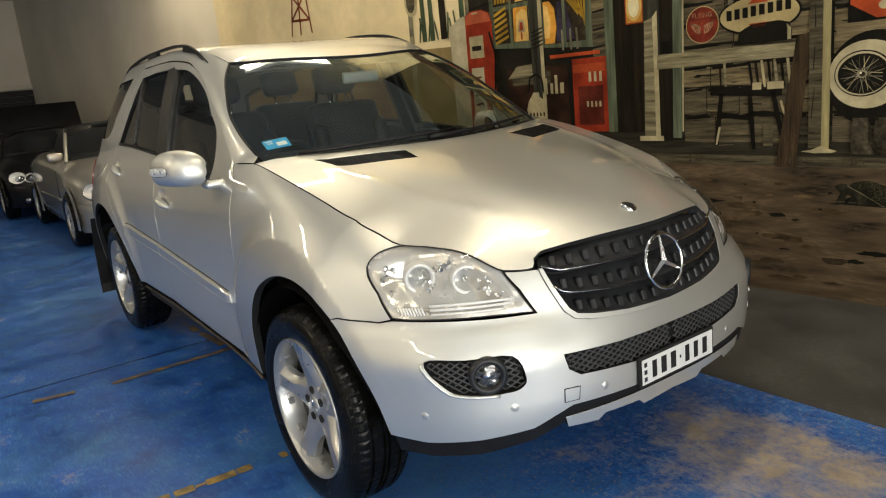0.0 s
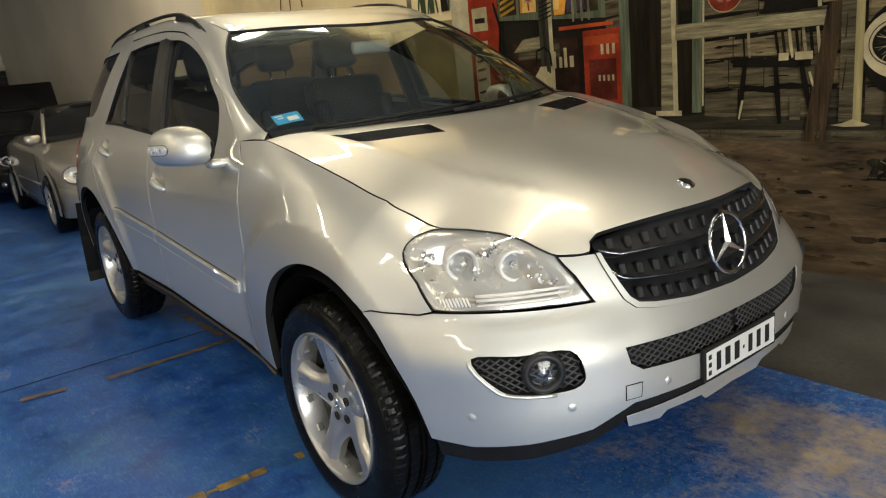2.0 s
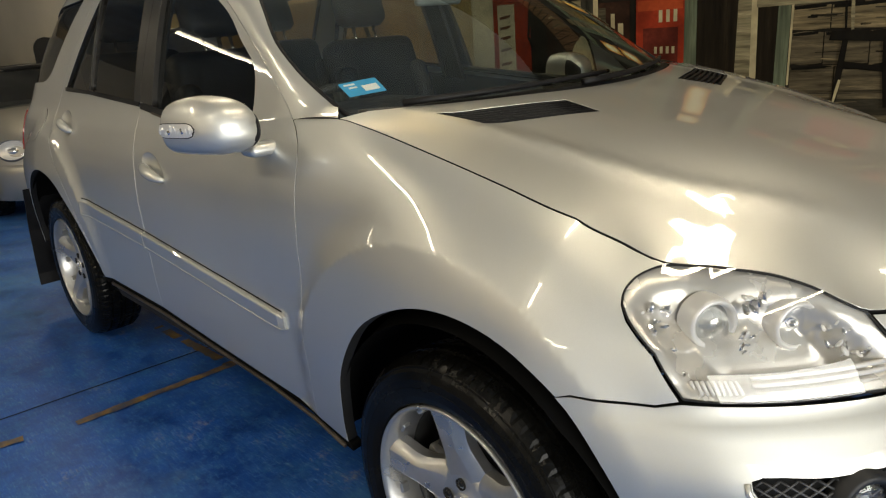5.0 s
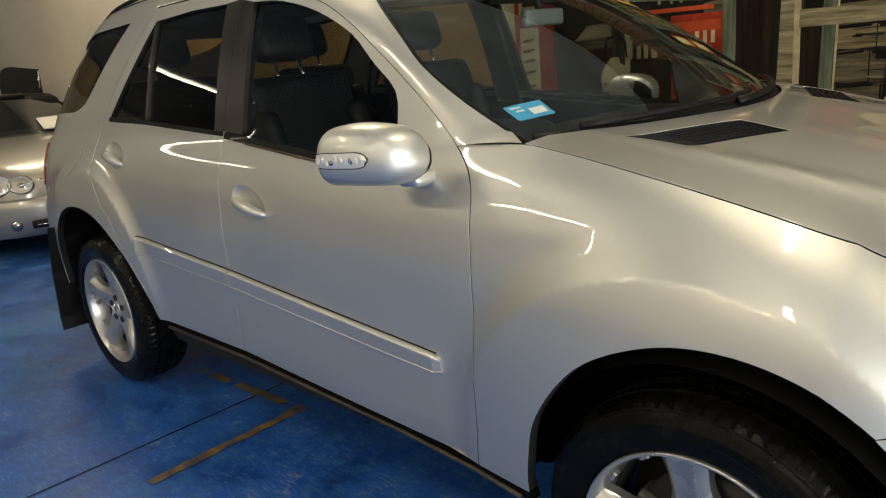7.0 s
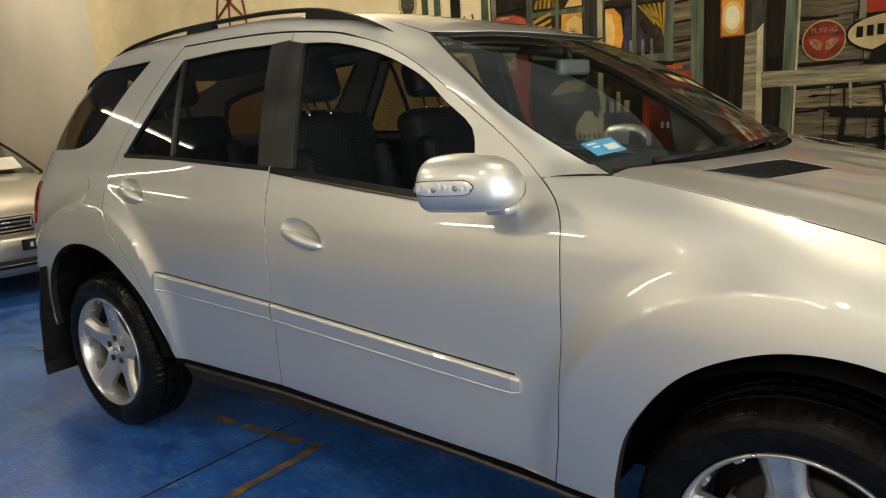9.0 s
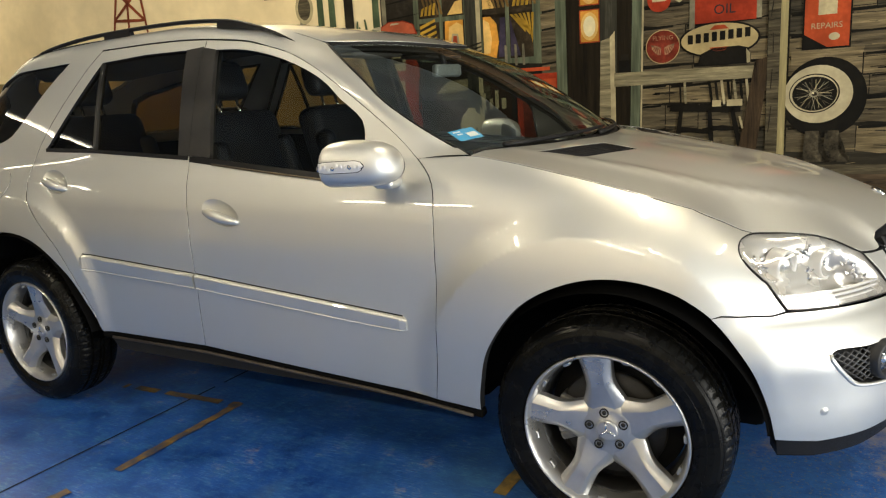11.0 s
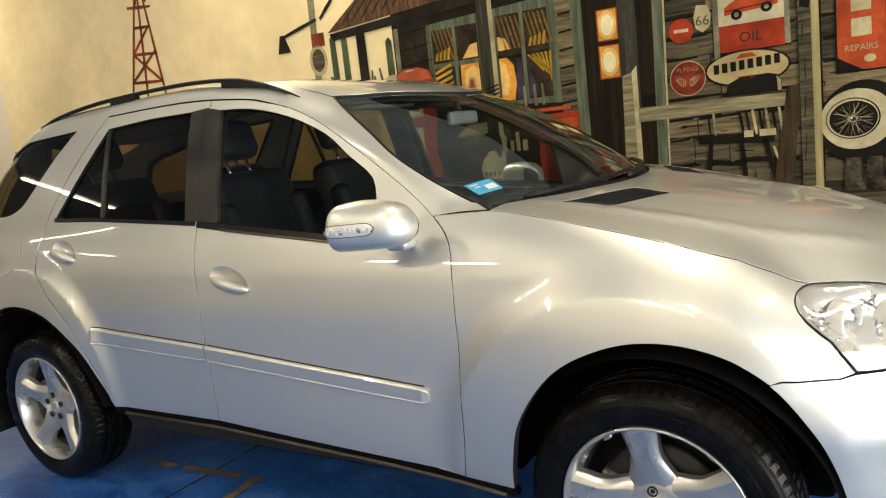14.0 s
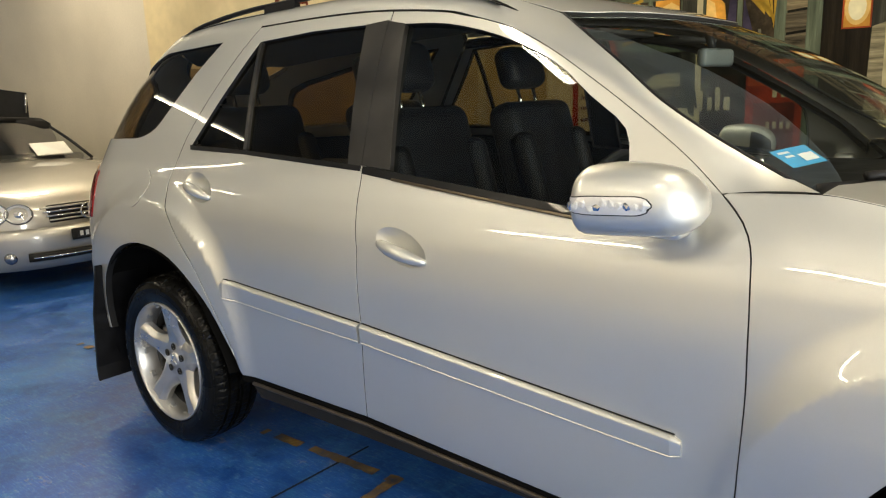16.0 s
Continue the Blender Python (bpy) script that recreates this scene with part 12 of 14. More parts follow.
flat("earth_mark", EARTH_DARK, 3, [(0.794, 0.22), (0.778, 0.229), (0.771, 0.232), (0.722, 0.235), (0.688, 0.239), (0.64, 0.235), (0.613, 0.224), (0.602, 0.214), (0.66, 0.206), (0.685, 0.203), (0.723, 0.198), (0.769, 0.201), (0.78, 0.214)])
flat("earth_mark", EARTH_DARK, 3, [(0.734, 0.622), (0.738, 0.624), (0.728, 0.624), (0.721, 0.625), (0.713, 0.625), (0.71, 0.624), (0.697, 0.623), (0.701, 0.621), (0.708, 0.619), (0.716, 0.619), (0.723, 0.618), (0.731, 0.619), (0.734, 0.621)])
flat("earth_mark", EARTH_LIGHT, 3, [(-0.065, 0.587), (-0.068, 0.59), (-0.078, 0.594), (-0.095, 0.592), (-0.112, 0.596), (-0.123, 0.59), (-0.125, 0.588), (-0.132, 0.585), (-0.123, 0.582), (-0.111, 0.581), (-0.095, 0.578), (-0.081, 0.581), (-0.075, 0.582)])
flat("earth_mark", EARTH_PAINT2, 3, [(1.834, 0.437), (1.822, 0.441), (1.809, 0.443), (1.787, 0.442), (1.766, 0.443), (1.76, 0.44), (1.728, 0.439), (1.737, 0.436), (1.739, 0.432), (1.769, 0.433), (1.787, 0.43), (1.806, 0.432), (1.83, 0.435)])
flat("earth_mark", EARTH_DARK, 3, [(-0.399, 0.53), (-0.362, 0.537), (-0.426, 0.538), (-0.459, 0.545), (-0.504, 0.547), (-0.561, 0.538), (-0.555, 0.533), (-0.579, 0.528), (-0.516, 0.519), (-0.5, 0.52), (-0.458, 0.514), (-0.425, 0.524), (-0.405, 0.527)])
flat("earth_mark", EARTH_DARK, 3, [(-1.008, 0.46), (-1.011, 0.467), (-1.034, 0.468), (-1.054, 0.481), (-1.089, 0.475), (-1.105, 0.473), (-1.118, 0.464), (-1.112, 0.454), (-1.097, 0.452), (-1.08, 0.442), (-1.057, 0.443), (-1.016, 0.451), (-1.014, 0.451)])
flat("earth_mark", EARTH_DARK, 3, [(1.234, 0.362), (1.232, 0.364), (1.223, 0.365), (1.216, 0.367), (1.202, 0.365), (1.199, 0.364), (1.192, 0.363), (1.197, 0.361), (1.196, 0.359), (1.203, 0.358), (1.216, 0.359), (1.223, 0.36), (1.236, 0.361)])
flat("earth_mark", EARTH_LIGHT2, 3, [(0.034, 0.658), (0.034, 0.663), (0.007, 0.668), (-0.007, 0.67), (-0.026, 0.665), (-0.053, 0.664), (-0.047, 0.66), (-0.043, 0.654), (-0.052, 0.651), (-0.022, 0.646), (-0.005, 0.651), (0.011, 0.647), (0.026, 0.653)])
flat("earth_mark", EARTH_DARK, 3, [(0.004, 0.47), (0.007, 0.474), (-0.016, 0.482), (-0.035, 0.482), (-0.067, 0.478), (-0.08, 0.475), (-0.094, 0.473), (-0.076, 0.465), (-0.082, 0.46), (-0.057, 0.455), (-0.037, 0.457), (-0.008, 0.46), (0.014, 0.463)])
flat("pebble", EARTH_DARK, 4, [(0.791, 0.439), (0.79, 0.441), (0.789, 0.442), (0.787, 0.444), (0.785, 0.444), (0.784, 0.44), (0.784, 0.439), (0.783, 0.437), (0.783, 0.435), (0.786, 0.433), (0.787, 0.433), (0.79, 0.434), (0.79, 0.435)])
flat("pebble", EARTH_LIGHT, 4, [(-0.539, 0.57), (-0.538, 0.571), (-0.545, 0.573), (-0.549, 0.572), (-0.554, 0.572), (-0.559, 0.573), (-0.562, 0.571), (-0.563, 0.57), (-0.563, 0.568), (-0.555, 0.567), (-0.549, 0.568), (-0.542, 0.567), (-0.543, 0.568)])
flat("pebble", EARTH_DARK, 4, [(1.784, 0.627), (1.786, 0.628), (1.783, 0.629), (1.778, 0.631), (1.774, 0.63), (1.771, 0.629), (1.767, 0.627), (1.768, 0.626), (1.769, 0.625), (1.772, 0.624), (1.777, 0.624), (1.782, 0.625), (1.784, 0.625)])
flat("pebble", EARTH_DARK, 4, [(-0.451, 0.694), (-0.454, 0.695), (-0.454, 0.696), (-0.457, 0.697), (-0.46, 0.696), (-0.461, 0.696), (-0.462, 0.695), (-0.464, 0.694), (-0.463, 0.692), (-0.459, 0.691), (-0.457, 0.691), (-0.456, 0.691), (-0.452, 0.693)])
flat("pebble", EARTH_LIGHT, 4, [(0.167, 0.074), (0.165, 0.078), (0.155, 0.078), (0.152, 0.081), (0.145, 0.079), (0.141, 0.077), (0.134, 0.075), (0.139, 0.072), (0.143, 0.071), (0.144, 0.071), (0.152, 0.07), (0.157, 0.07), (0.16, 0.072)])
flat("pebble", EARTH_DARK, 4, [(-0.26, 0.545), (-0.26, 0.546), (-0.262, 0.547), (-0.265, 0.547), (-0.268, 0.548), (-0.273, 0.546), (-0.271, 0.545), (-0.271, 0.544), (-0.273, 0.542), (-0.268, 0.542), (-0.265, 0.543), (-0.263, 0.543), (-0.258, 0.543)])
flat("pebble", EARTH_DARK, 4, [(-0.617, 0.315), (-0.622, 0.32), (-0.624, 0.32), (-0.627, 0.32), (-0.631, 0.321), (-0.635, 0.32), (-0.636, 0.316), (-0.637, 0.312), (-0.636, 0.31), (-0.631, 0.31), (-0.627, 0.307), (-0.625, 0.31), (-0.621, 0.313)])
flat("pebble", EARTH_DARK, 4, [(1.429, 0.641), (1.426, 0.644), (1.421, 0.647), (1.418, 0.646), (1.414, 0.647), (1.409, 0.645), (1.409, 0.642), (1.405, 0.639), (1.411, 0.637), (1.413, 0.637), (1.418, 0.637), (1.422, 0.635), (1.423, 0.639)])
flat("pebble", EARTH_DARK, 4, [(-0.937, 0.69), (-0.939, 0.693), (-0.942, 0.694), (-0.943, 0.698), (-0.946, 0.694), (-0.947, 0.694), (-0.951, 0.69), (-0.948, 0.687), (-0.95, 0.683), (-0.946, 0.681), (-0.943, 0.682), (-0.94, 0.685), (-0.94, 0.688)])
flat("pebble", EARTH_LIGHT, 4, [(0.106, 0.22), (0.103, 0.221), (0.103, 0.223), (0.095, 0.224), (0.088, 0.223), (0.085, 0.223), (0.077, 0.221), (0.079, 0.219), (0.081, 0.218), (0.09, 0.218), (0.095, 0.218), (0.099, 0.219), (0.107, 0.219)])
flat("pebble", EARTH_LIGHT, 4, [(1.553, 0.171), (1.547, 0.173), (1.548, 0.173), (1.539, 0.174), (1.532, 0.175), (1.53, 0.174), (1.528, 0.172), (1.525, 0.17), (1.525, 0.169), (1.533, 0.167), (1.54, 0.168), (1.548, 0.169), (1.548, 0.17)])
flat("pebble", EARTH_DARK, 4, [(1.721, 0.655), (1.722, 0.657), (1.718, 0.658), (1.714, 0.661), (1.71, 0.66), (1.707, 0.658), (1.706, 0.655), (1.708, 0.652), (1.707, 0.651), (1.711, 0.647), (1.715, 0.649), (1.717, 0.649), (1.72, 0.652)])
flat("pebble", EARTH_DARK, 4, [(1.803, 0.383), (1.803, 0.385), (1.803, 0.391), (1.8, 0.39), (1.798, 0.389), (1.796, 0.387), (1.796, 0.384), (1.794, 0.379), (1.797, 0.375), (1.799, 0.376), (1.801, 0.373), (1.803, 0.376), (1.804, 0.379)])
flat("pebble", EARTH_LIGHT, 4, [(-0.186, 0.076), (-0.194, 0.078), (-0.196, 0.079), (-0.201, 0.079), (-0.206, 0.078), (-0.212, 0.078), (-0.216, 0.077), (-0.218, 0.076), (-0.209, 0.074), (-0.206, 0.074), (-0.201, 0.074), (-0.196, 0.074), (-0.189, 0.075)])
flat("pebble", EARTH_DARK, 4, [(1.269, 0.281), (1.268, 0.284), (1.26, 0.285), (1.256, 0.283), (1.25, 0.285), (1.246, 0.284), (1.243, 0.281), (1.245, 0.278), (1.244, 0.278), (1.252, 0.276), (1.257, 0.274), (1.263, 0.275), (1.265, 0.278)])
flat("pebble", EARTH_DARK, 4, [(1.833, 0.118), (1.833, 0.121), (1.83, 0.121), (1.825, 0.122), (1.819, 0.124), (1.817, 0.12), (1.812, 0.119), (1.817, 0.116), (1.817, 0.113), (1.82, 0.112), (1.825, 0.112), (1.83, 0.113), (1.833, 0.115)])
flat("pebble", EARTH_DARK, 4, [(1.62, 0.266), (1.618, 0.268), (1.616, 0.27), (1.612, 0.269), (1.608, 0.271), (1.606, 0.269), (1.605, 0.266), (1.606, 0.263), (1.604, 0.262), (1.608, 0.26), (1.612, 0.258), (1.616, 0.26), (1.618, 0.262)])
flat("pebble", EARTH_DARK, 4, [(-1.391, 0.362), (-1.394, 0.365), (-1.396, 0.365), (-1.398, 0.367), (-1.402, 0.364), (-1.405, 0.364), (-1.405, 0.363), (-1.406, 0.361), (-1.405, 0.359), (-1.402, 0.358), (-1.398, 0.36), (-1.395, 0.359), (-1.393, 0.36)])
flat("pebble", EARTH_DARK, 4, [(1.235, 0.163), (1.238, 0.164), (1.233, 0.165), (1.227, 0.166), (1.221, 0.165), (1.216, 0.165), (1.213, 0.164), (1.218, 0.162), (1.22, 0.161), (1.222, 0.159), (1.227, 0.16), (1.232, 0.161), (1.234, 0.162)])
flat("pebble", EARTH_DARK, 4, [(-1.403, 0.34), (-1.404, 0.342), (-1.405, 0.346), (-1.408, 0.343), (-1.409, 0.346), (-1.41, 0.343), (-1.413, 0.34), (-1.413, 0.338), (-1.411, 0.336), (-1.409, 0.333), (-1.407, 0.333), (-1.406, 0.335), (-1.404, 0.337)])
flat("pebble", EARTH_DARK, 4, [(-1.291, 0.611), (-1.291, 0.613), (-1.296, 0.613), (-1.299, 0.615), (-1.306, 0.615), (-1.311, 0.612), (-1.309, 0.612), (-1.312, 0.609), (-1.308, 0.607), (-1.305, 0.606), (-1.3, 0.609), (-1.295, 0.607), (-1.291, 0.609)])
flat("pebble", EARTH_DARK, 4, [(0.277, 0.615), (0.268, 0.617), (0.268, 0.621), (0.261, 0.622), (0.255, 0.622), (0.252, 0.62), (0.247, 0.616), (0.25, 0.613), (0.248, 0.609), (0.256, 0.607), (0.262, 0.611), (0.265, 0.611), (0.274, 0.613)])
flat("pebble", EARTH_LIGHT, 4, [(0.95, 0.505), (0.947, 0.508), (0.946, 0.513), (0.943, 0.512), (0.94, 0.512), (0.936, 0.509), (0.937, 0.505), (0.936, 0.502), (0.937, 0.497), (0.939, 0.495), (0.943, 0.498), (0.946, 0.498), (0.946, 0.501)])
flat("pebble", EARTH_DARK, 4, [(1.05, 0.485), (1.051, 0.486), (1.049, 0.487), (1.046, 0.489), (1.044, 0.487), (1.042, 0.486), (1.042, 0.485), (1.043, 0.483), (1.044, 0.482), (1.044, 0.481), (1.046, 0.482), (1.048, 0.483), (1.049, 0.483)])
flat("pebble", EARTH_DARK, 4, [(1.37, 0.193), (1.371, 0.194), (1.368, 0.196), (1.366, 0.197), (1.363, 0.196), (1.361, 0.196), (1.359, 0.193), (1.361, 0.191), (1.362, 0.188), (1.363, 0.189), (1.366, 0.19), (1.368, 0.188), (1.37, 0.191)])
flat("pebble", EARTH_LIGHT, 4, [(-1.121, 0.552), (-1.118, 0.556), (-1.123, 0.558), (-1.126, 0.558), (-1.131, 0.555), (-1.133, 0.554), (-1.135, 0.552), (-1.138, 0.55), (-1.137, 0.547), (-1.13, 0.548), (-1.126, 0.548), (-1.121, 0.548), (-1.118, 0.55)])
flat("pebble", EARTH_DARK, 4, [(-1.254, 0.297), (-1.256, 0.299), (-1.255, 0.3), (-1.259, 0.301), (-1.262, 0.303), (-1.264, 0.298), (-1.265, 0.298), (-1.268, 0.294), (-1.264, 0.293), (-1.263, 0.288), (-1.259, 0.288), (-1.255, 0.291), (-1.254, 0.294)])
flat("pebble", EARTH_LIGHT, 4, [(0.404, 0.428), (0.405, 0.429), (0.402, 0.432), (0.4, 0.433), (0.396, 0.431), (0.395, 0.431), (0.391, 0.429), (0.393, 0.426), (0.394, 0.425), (0.397, 0.421), (0.399, 0.424), (0.401, 0.425), (0.403, 0.426)])
flat("pebble", EARTH_LIGHT, 4, [(0.366, 0.689), (0.367, 0.692), (0.366, 0.694), (0.361, 0.692), (0.357, 0.693), (0.354, 0.692), (0.351, 0.69), (0.353, 0.687), (0.355, 0.684), (0.357, 0.684), (0.361, 0.683), (0.365, 0.686), (0.367, 0.686)])
flat("pebble", EARTH_LIGHT, 4, [(-0.392, 0.437), (-0.393, 0.439), (-0.398, 0.442), (-0.403, 0.444), (-0.408, 0.443), (-0.416, 0.441), (-0.412, 0.437), (-0.418, 0.434), (-0.412, 0.432), (-0.409, 0.428), (-0.403, 0.431), (-0.398, 0.429), (-0.395, 0.433)])
flat("pebble", EARTH_LIGHT, 4, [(-0.615, 0.525), (-0.617, 0.526), (-0.619, 0.527), (-0.621, 0.528), (-0.623, 0.528), (-0.624, 0.527), (-0.628, 0.525), (-0.627, 0.523), (-0.625, 0.523), (-0.623, 0.522), (-0.621, 0.522), (-0.618, 0.523), (-0.616, 0.523)])
flat("pebble", EARTH_DARK, 4, [(-0.894, 0.652), (-0.896, 0.655), (-0.896, 0.657), (-0.901, 0.657), (-0.905, 0.655), (-0.912, 0.655), (-0.911, 0.652), (-0.916, 0.651), (-0.91, 0.649), (-0.907, 0.647), (-0.901, 0.648), (-0.898, 0.647), (-0.891, 0.65)])
flat("pebble", EARTH_LIGHT, 4, [(-0.977, 0.543), (-0.983, 0.546), (-0.982, 0.546), (-0.988, 0.548), (-0.992, 0.546), (-0.996, 0.546), (-0.997, 0.544), (-0.998, 0.542), (-0.996, 0.54), (-0.992, 0.539), (-0.988, 0.54), (-0.982, 0.539), (-0.98, 0.541)])
flat("pebble", EARTH_DARK, 4, [(1.309, 0.294), (1.301, 0.298), (1.302, 0.301), (1.295, 0.301), (1.288, 0.3), (1.282, 0.296), (1.279, 0.294), (1.279, 0.291), (1.282, 0.289), (1.29, 0.284), (1.295, 0.287), (1.298, 0.289), (1.302, 0.291)])
flat("pebble", EARTH_LIGHT, 4, [(0.727, 0.111), (0.727, 0.113), (0.723, 0.116), (0.718, 0.116), (0.712, 0.117), (0.707, 0.114), (0.707, 0.112), (0.705, 0.11), (0.704, 0.106), (0.713, 0.106), (0.719, 0.104), (0.725, 0.107), (0.731, 0.109)])
flat("pebble", EARTH_LIGHT, 4, [(1.633, 0.239), (1.634, 0.242), (1.63, 0.243), (1.625, 0.247), (1.62, 0.244), (1.615, 0.244), (1.612, 0.239), (1.612, 0.237), (1.613, 0.234), (1.619, 0.232), (1.625, 0.233), (1.63, 0.235), (1.635, 0.236)])
flat("pebble", EARTH_DARK, 4, [(-1.049, 0.706), (-1.05, 0.709), (-1.053, 0.711), (-1.055, 0.709), (-1.059, 0.709), (-1.063, 0.709), (-1.063, 0.706), (-1.062, 0.704), (-1.063, 0.701), (-1.059, 0.703), (-1.055, 0.703), (-1.053, 0.703), (-1.048, 0.704)])
flat("pebble", EARTH_LIGHT, 4, [(0.963, 0.586), (0.96, 0.59), (0.959, 0.589), (0.951, 0.592), (0.947, 0.592), (0.94, 0.591), (0.935, 0.586), (0.937, 0.584), (0.939, 0.58), (0.947, 0.582), (0.951, 0.578), (0.959, 0.58), (0.964, 0.584)])
flat("pebble", EARTH_DARK, 4, [(1.181, 0.66), (1.179, 0.663), (1.178, 0.664), (1.175, 0.665), (1.171, 0.665), (1.167, 0.663), (1.169, 0.66), (1.165, 0.658), (1.168, 0.656), (1.172, 0.655), (1.175, 0.655), (1.18, 0.657), (1.183, 0.658)])
flat("pebble", EARTH_LIGHT, 4, [(1.727, 0.513), (1.723, 0.516), (1.724, 0.519), (1.719, 0.523), (1.715, 0.518), (1.714, 0.519), (1.712, 0.514), (1.709, 0.51), (1.711, 0.505), (1.715, 0.505), (1.719, 0.505), (1.723, 0.505), (1.723, 0.509)])
flat("pebble", EARTH_DARK, 4, [(0.637, 0.282), (0.641, 0.284), (0.634, 0.287), (0.628, 0.29), (0.622, 0.289), (0.616, 0.285), (0.614, 0.283), (0.612, 0.28), (0.619, 0.278), (0.623, 0.277), (0.629, 0.274), (0.636, 0.278), (0.642, 0.28)])
flat("pebble", EARTH_LIGHT, 4, [(-1.184, 0.704), (-1.182, 0.706), (-1.185, 0.706), (-1.187, 0.708), (-1.189, 0.707), (-1.191, 0.706), (-1.191, 0.705), (-1.192, 0.703), (-1.192, 0.702), (-1.189, 0.702), (-1.187, 0.701), (-1.185, 0.702), (-1.185, 0.703)])
flat("pebble", EARTH_LIGHT, 4, [(-1.072, 0.612), (-1.069, 0.614), (-1.074, 0.615), (-1.077, 0.618), (-1.081, 0.615), (-1.087, 0.614), (-1.09, 0.613), (-1.089, 0.609), (-1.087, 0.606), (-1.082, 0.607), (-1.077, 0.608), (-1.074, 0.608), (-1.07, 0.61)])
flat("pebble", EARTH_LIGHT, 4, [(1.514, 0.575), (1.51, 0.577), (1.511, 0.577), (1.506, 0.577), (1.502, 0.58), (1.499, 0.576), (1.499, 0.575), (1.499, 0.573), (1.5, 0.572), (1.502, 0.568), (1.506, 0.569), (1.509, 0.569), (1.511, 0.573)])
flat("pebble", EARTH_LIGHT, 4, [(-0.605, 0.259), (-0.605, 0.261), (-0.608, 0.262), (-0.612, 0.263), (-0.615, 0.266), (-0.617, 0.263), (-0.619, 0.26), (-0.62, 0.257), (-0.618, 0.255), (-0.616, 0.253), (-0.612, 0.252), (-0.608, 0.255), (-0.608, 0.257)])
flat("pebble", EARTH_DARK, 4, [(0.378, 0.225), (0.377, 0.227), (0.376, 0.229), (0.371, 0.231), (0.364, 0.23), (0.362, 0.228), (0.355, 0.226), (0.353, 0.224), (0.359, 0.221), (0.364, 0.221), (0.37, 0.221), (0.377, 0.221), (0.38, 0.223)])
flat("pebble", EARTH_DARK, 4, [(-0.169, 0.538), (-0.171, 0.543), (-0.172, 0.543), (-0.177, 0.544), (-0.182, 0.543), (-0.188, 0.542), (-0.186, 0.539), (-0.186, 0.535), (-0.188, 0.532), (-0.182, 0.533), (-0.178, 0.529), (-0.174, 0.53), (-0.169, 0.534)])
flat("pebble", EARTH_DARK, 4, [(-0.151, 0.346), (-0.155, 0.349), (-0.156, 0.35), (-0.159, 0.352), (-0.164, 0.353), (-0.166, 0.348), (-0.168, 0.347), (-0.171, 0.343), (-0.17, 0.341), (-0.165, 0.339), (-0.159, 0.34), (-0.154, 0.341), (-0.152, 0.344)])
flat("pebble", EARTH_LIGHT, 4, [(0.912, 0.398), (0.914, 0.402), (0.912, 0.403), (0.906, 0.403), (0.902, 0.402), (0.898, 0.403), (0.898, 0.398), (0.899, 0.395), (0.9, 0.392), (0.903, 0.39), (0.906, 0.389), (0.912, 0.392), (0.912, 0.394)])
flat("pebble", EARTH_DARK, 4, [(-1.324, 0.139), (-1.327, 0.141), (-1.329, 0.143), (-1.335, 0.144), (-1.339, 0.147), (-1.343, 0.144), (-1.343, 0.14), (-1.346, 0.137), (-1.343, 0.134), (-1.34, 0.132), (-1.335, 0.134), (-1.331, 0.134), (-1.326, 0.136)])
flat("pebble", EARTH_DARK, 4, [(0.217, 0.52), (0.217, 0.524), (0.213, 0.524), (0.208, 0.524), (0.203, 0.523), (0.198, 0.523), (0.198, 0.52), (0.199, 0.516), (0.199, 0.514), (0.205, 0.514), (0.208, 0.51), (0.211, 0.515), (0.216, 0.515)])
flat("pebble", EARTH_LIGHT, 4, [(1.581, 0.613), (1.58, 0.616), (1.578, 0.619), (1.577, 0.619), (1.575, 0.62), (1.574, 0.617), (1.573, 0.612), (1.573, 0.609), (1.574, 0.609), (1.575, 0.605), (1.577, 0.604), (1.579, 0.609), (1.58, 0.611)])
flat("pebble", EARTH_DARK, 4, [(0.835, 0.601), (0.833, 0.602), (0.828, 0.603), (0.825, 0.603), (0.822, 0.603), (0.82, 0.601), (0.819, 0.601), (0.815, 0.6), (0.818, 0.598), (0.822, 0.598), (0.825, 0.598), (0.83, 0.599), (0.831, 0.6)])
flat("pebble", EARTH_LIGHT, 4, [(-0.572, 0.603), (-0.573, 0.606), (-0.575, 0.606), (-0.58, 0.609), (-0.584, 0.606), (-0.584, 0.607), (-0.587, 0.604), (-0.589, 0.6), (-0.587, 0.598), (-0.584, 0.596), (-0.579, 0.595), (-0.577, 0.598), (-0.574, 0.6)])
flat("pebble", EARTH_DARK, 4, [(1.338, 0.23), (1.339, 0.234), (1.338, 0.238), (1.335, 0.236), (1.331, 0.235), (1.328, 0.234), (1.328, 0.231), (1.327, 0.227), (1.329, 0.223), (1.331, 0.22), (1.335, 0.224), (1.339, 0.225), (1.341, 0.227)])
flat("pebble", EARTH_DARK, 4, [(-0.208, 0.103), (-0.21, 0.105), (-0.214, 0.106), (-0.217, 0.108), (-0.221, 0.11), (-0.226, 0.109), (-0.228, 0.104), (-0.225, 0.099), (-0.224, 0.097), (-0.22, 0.093), (-0.217, 0.095), (-0.214, 0.098), (-0.21, 0.101)])
flat("pebble", EARTH_LIGHT, 4, [(0.62, 0.411), (0.622, 0.412), (0.62, 0.414), (0.617, 0.414), (0.614, 0.414), (0.613, 0.412), (0.612, 0.412), (0.611, 0.41), (0.612, 0.409), (0.614, 0.408), (0.617, 0.408), (0.618, 0.41), (0.622, 0.41)])
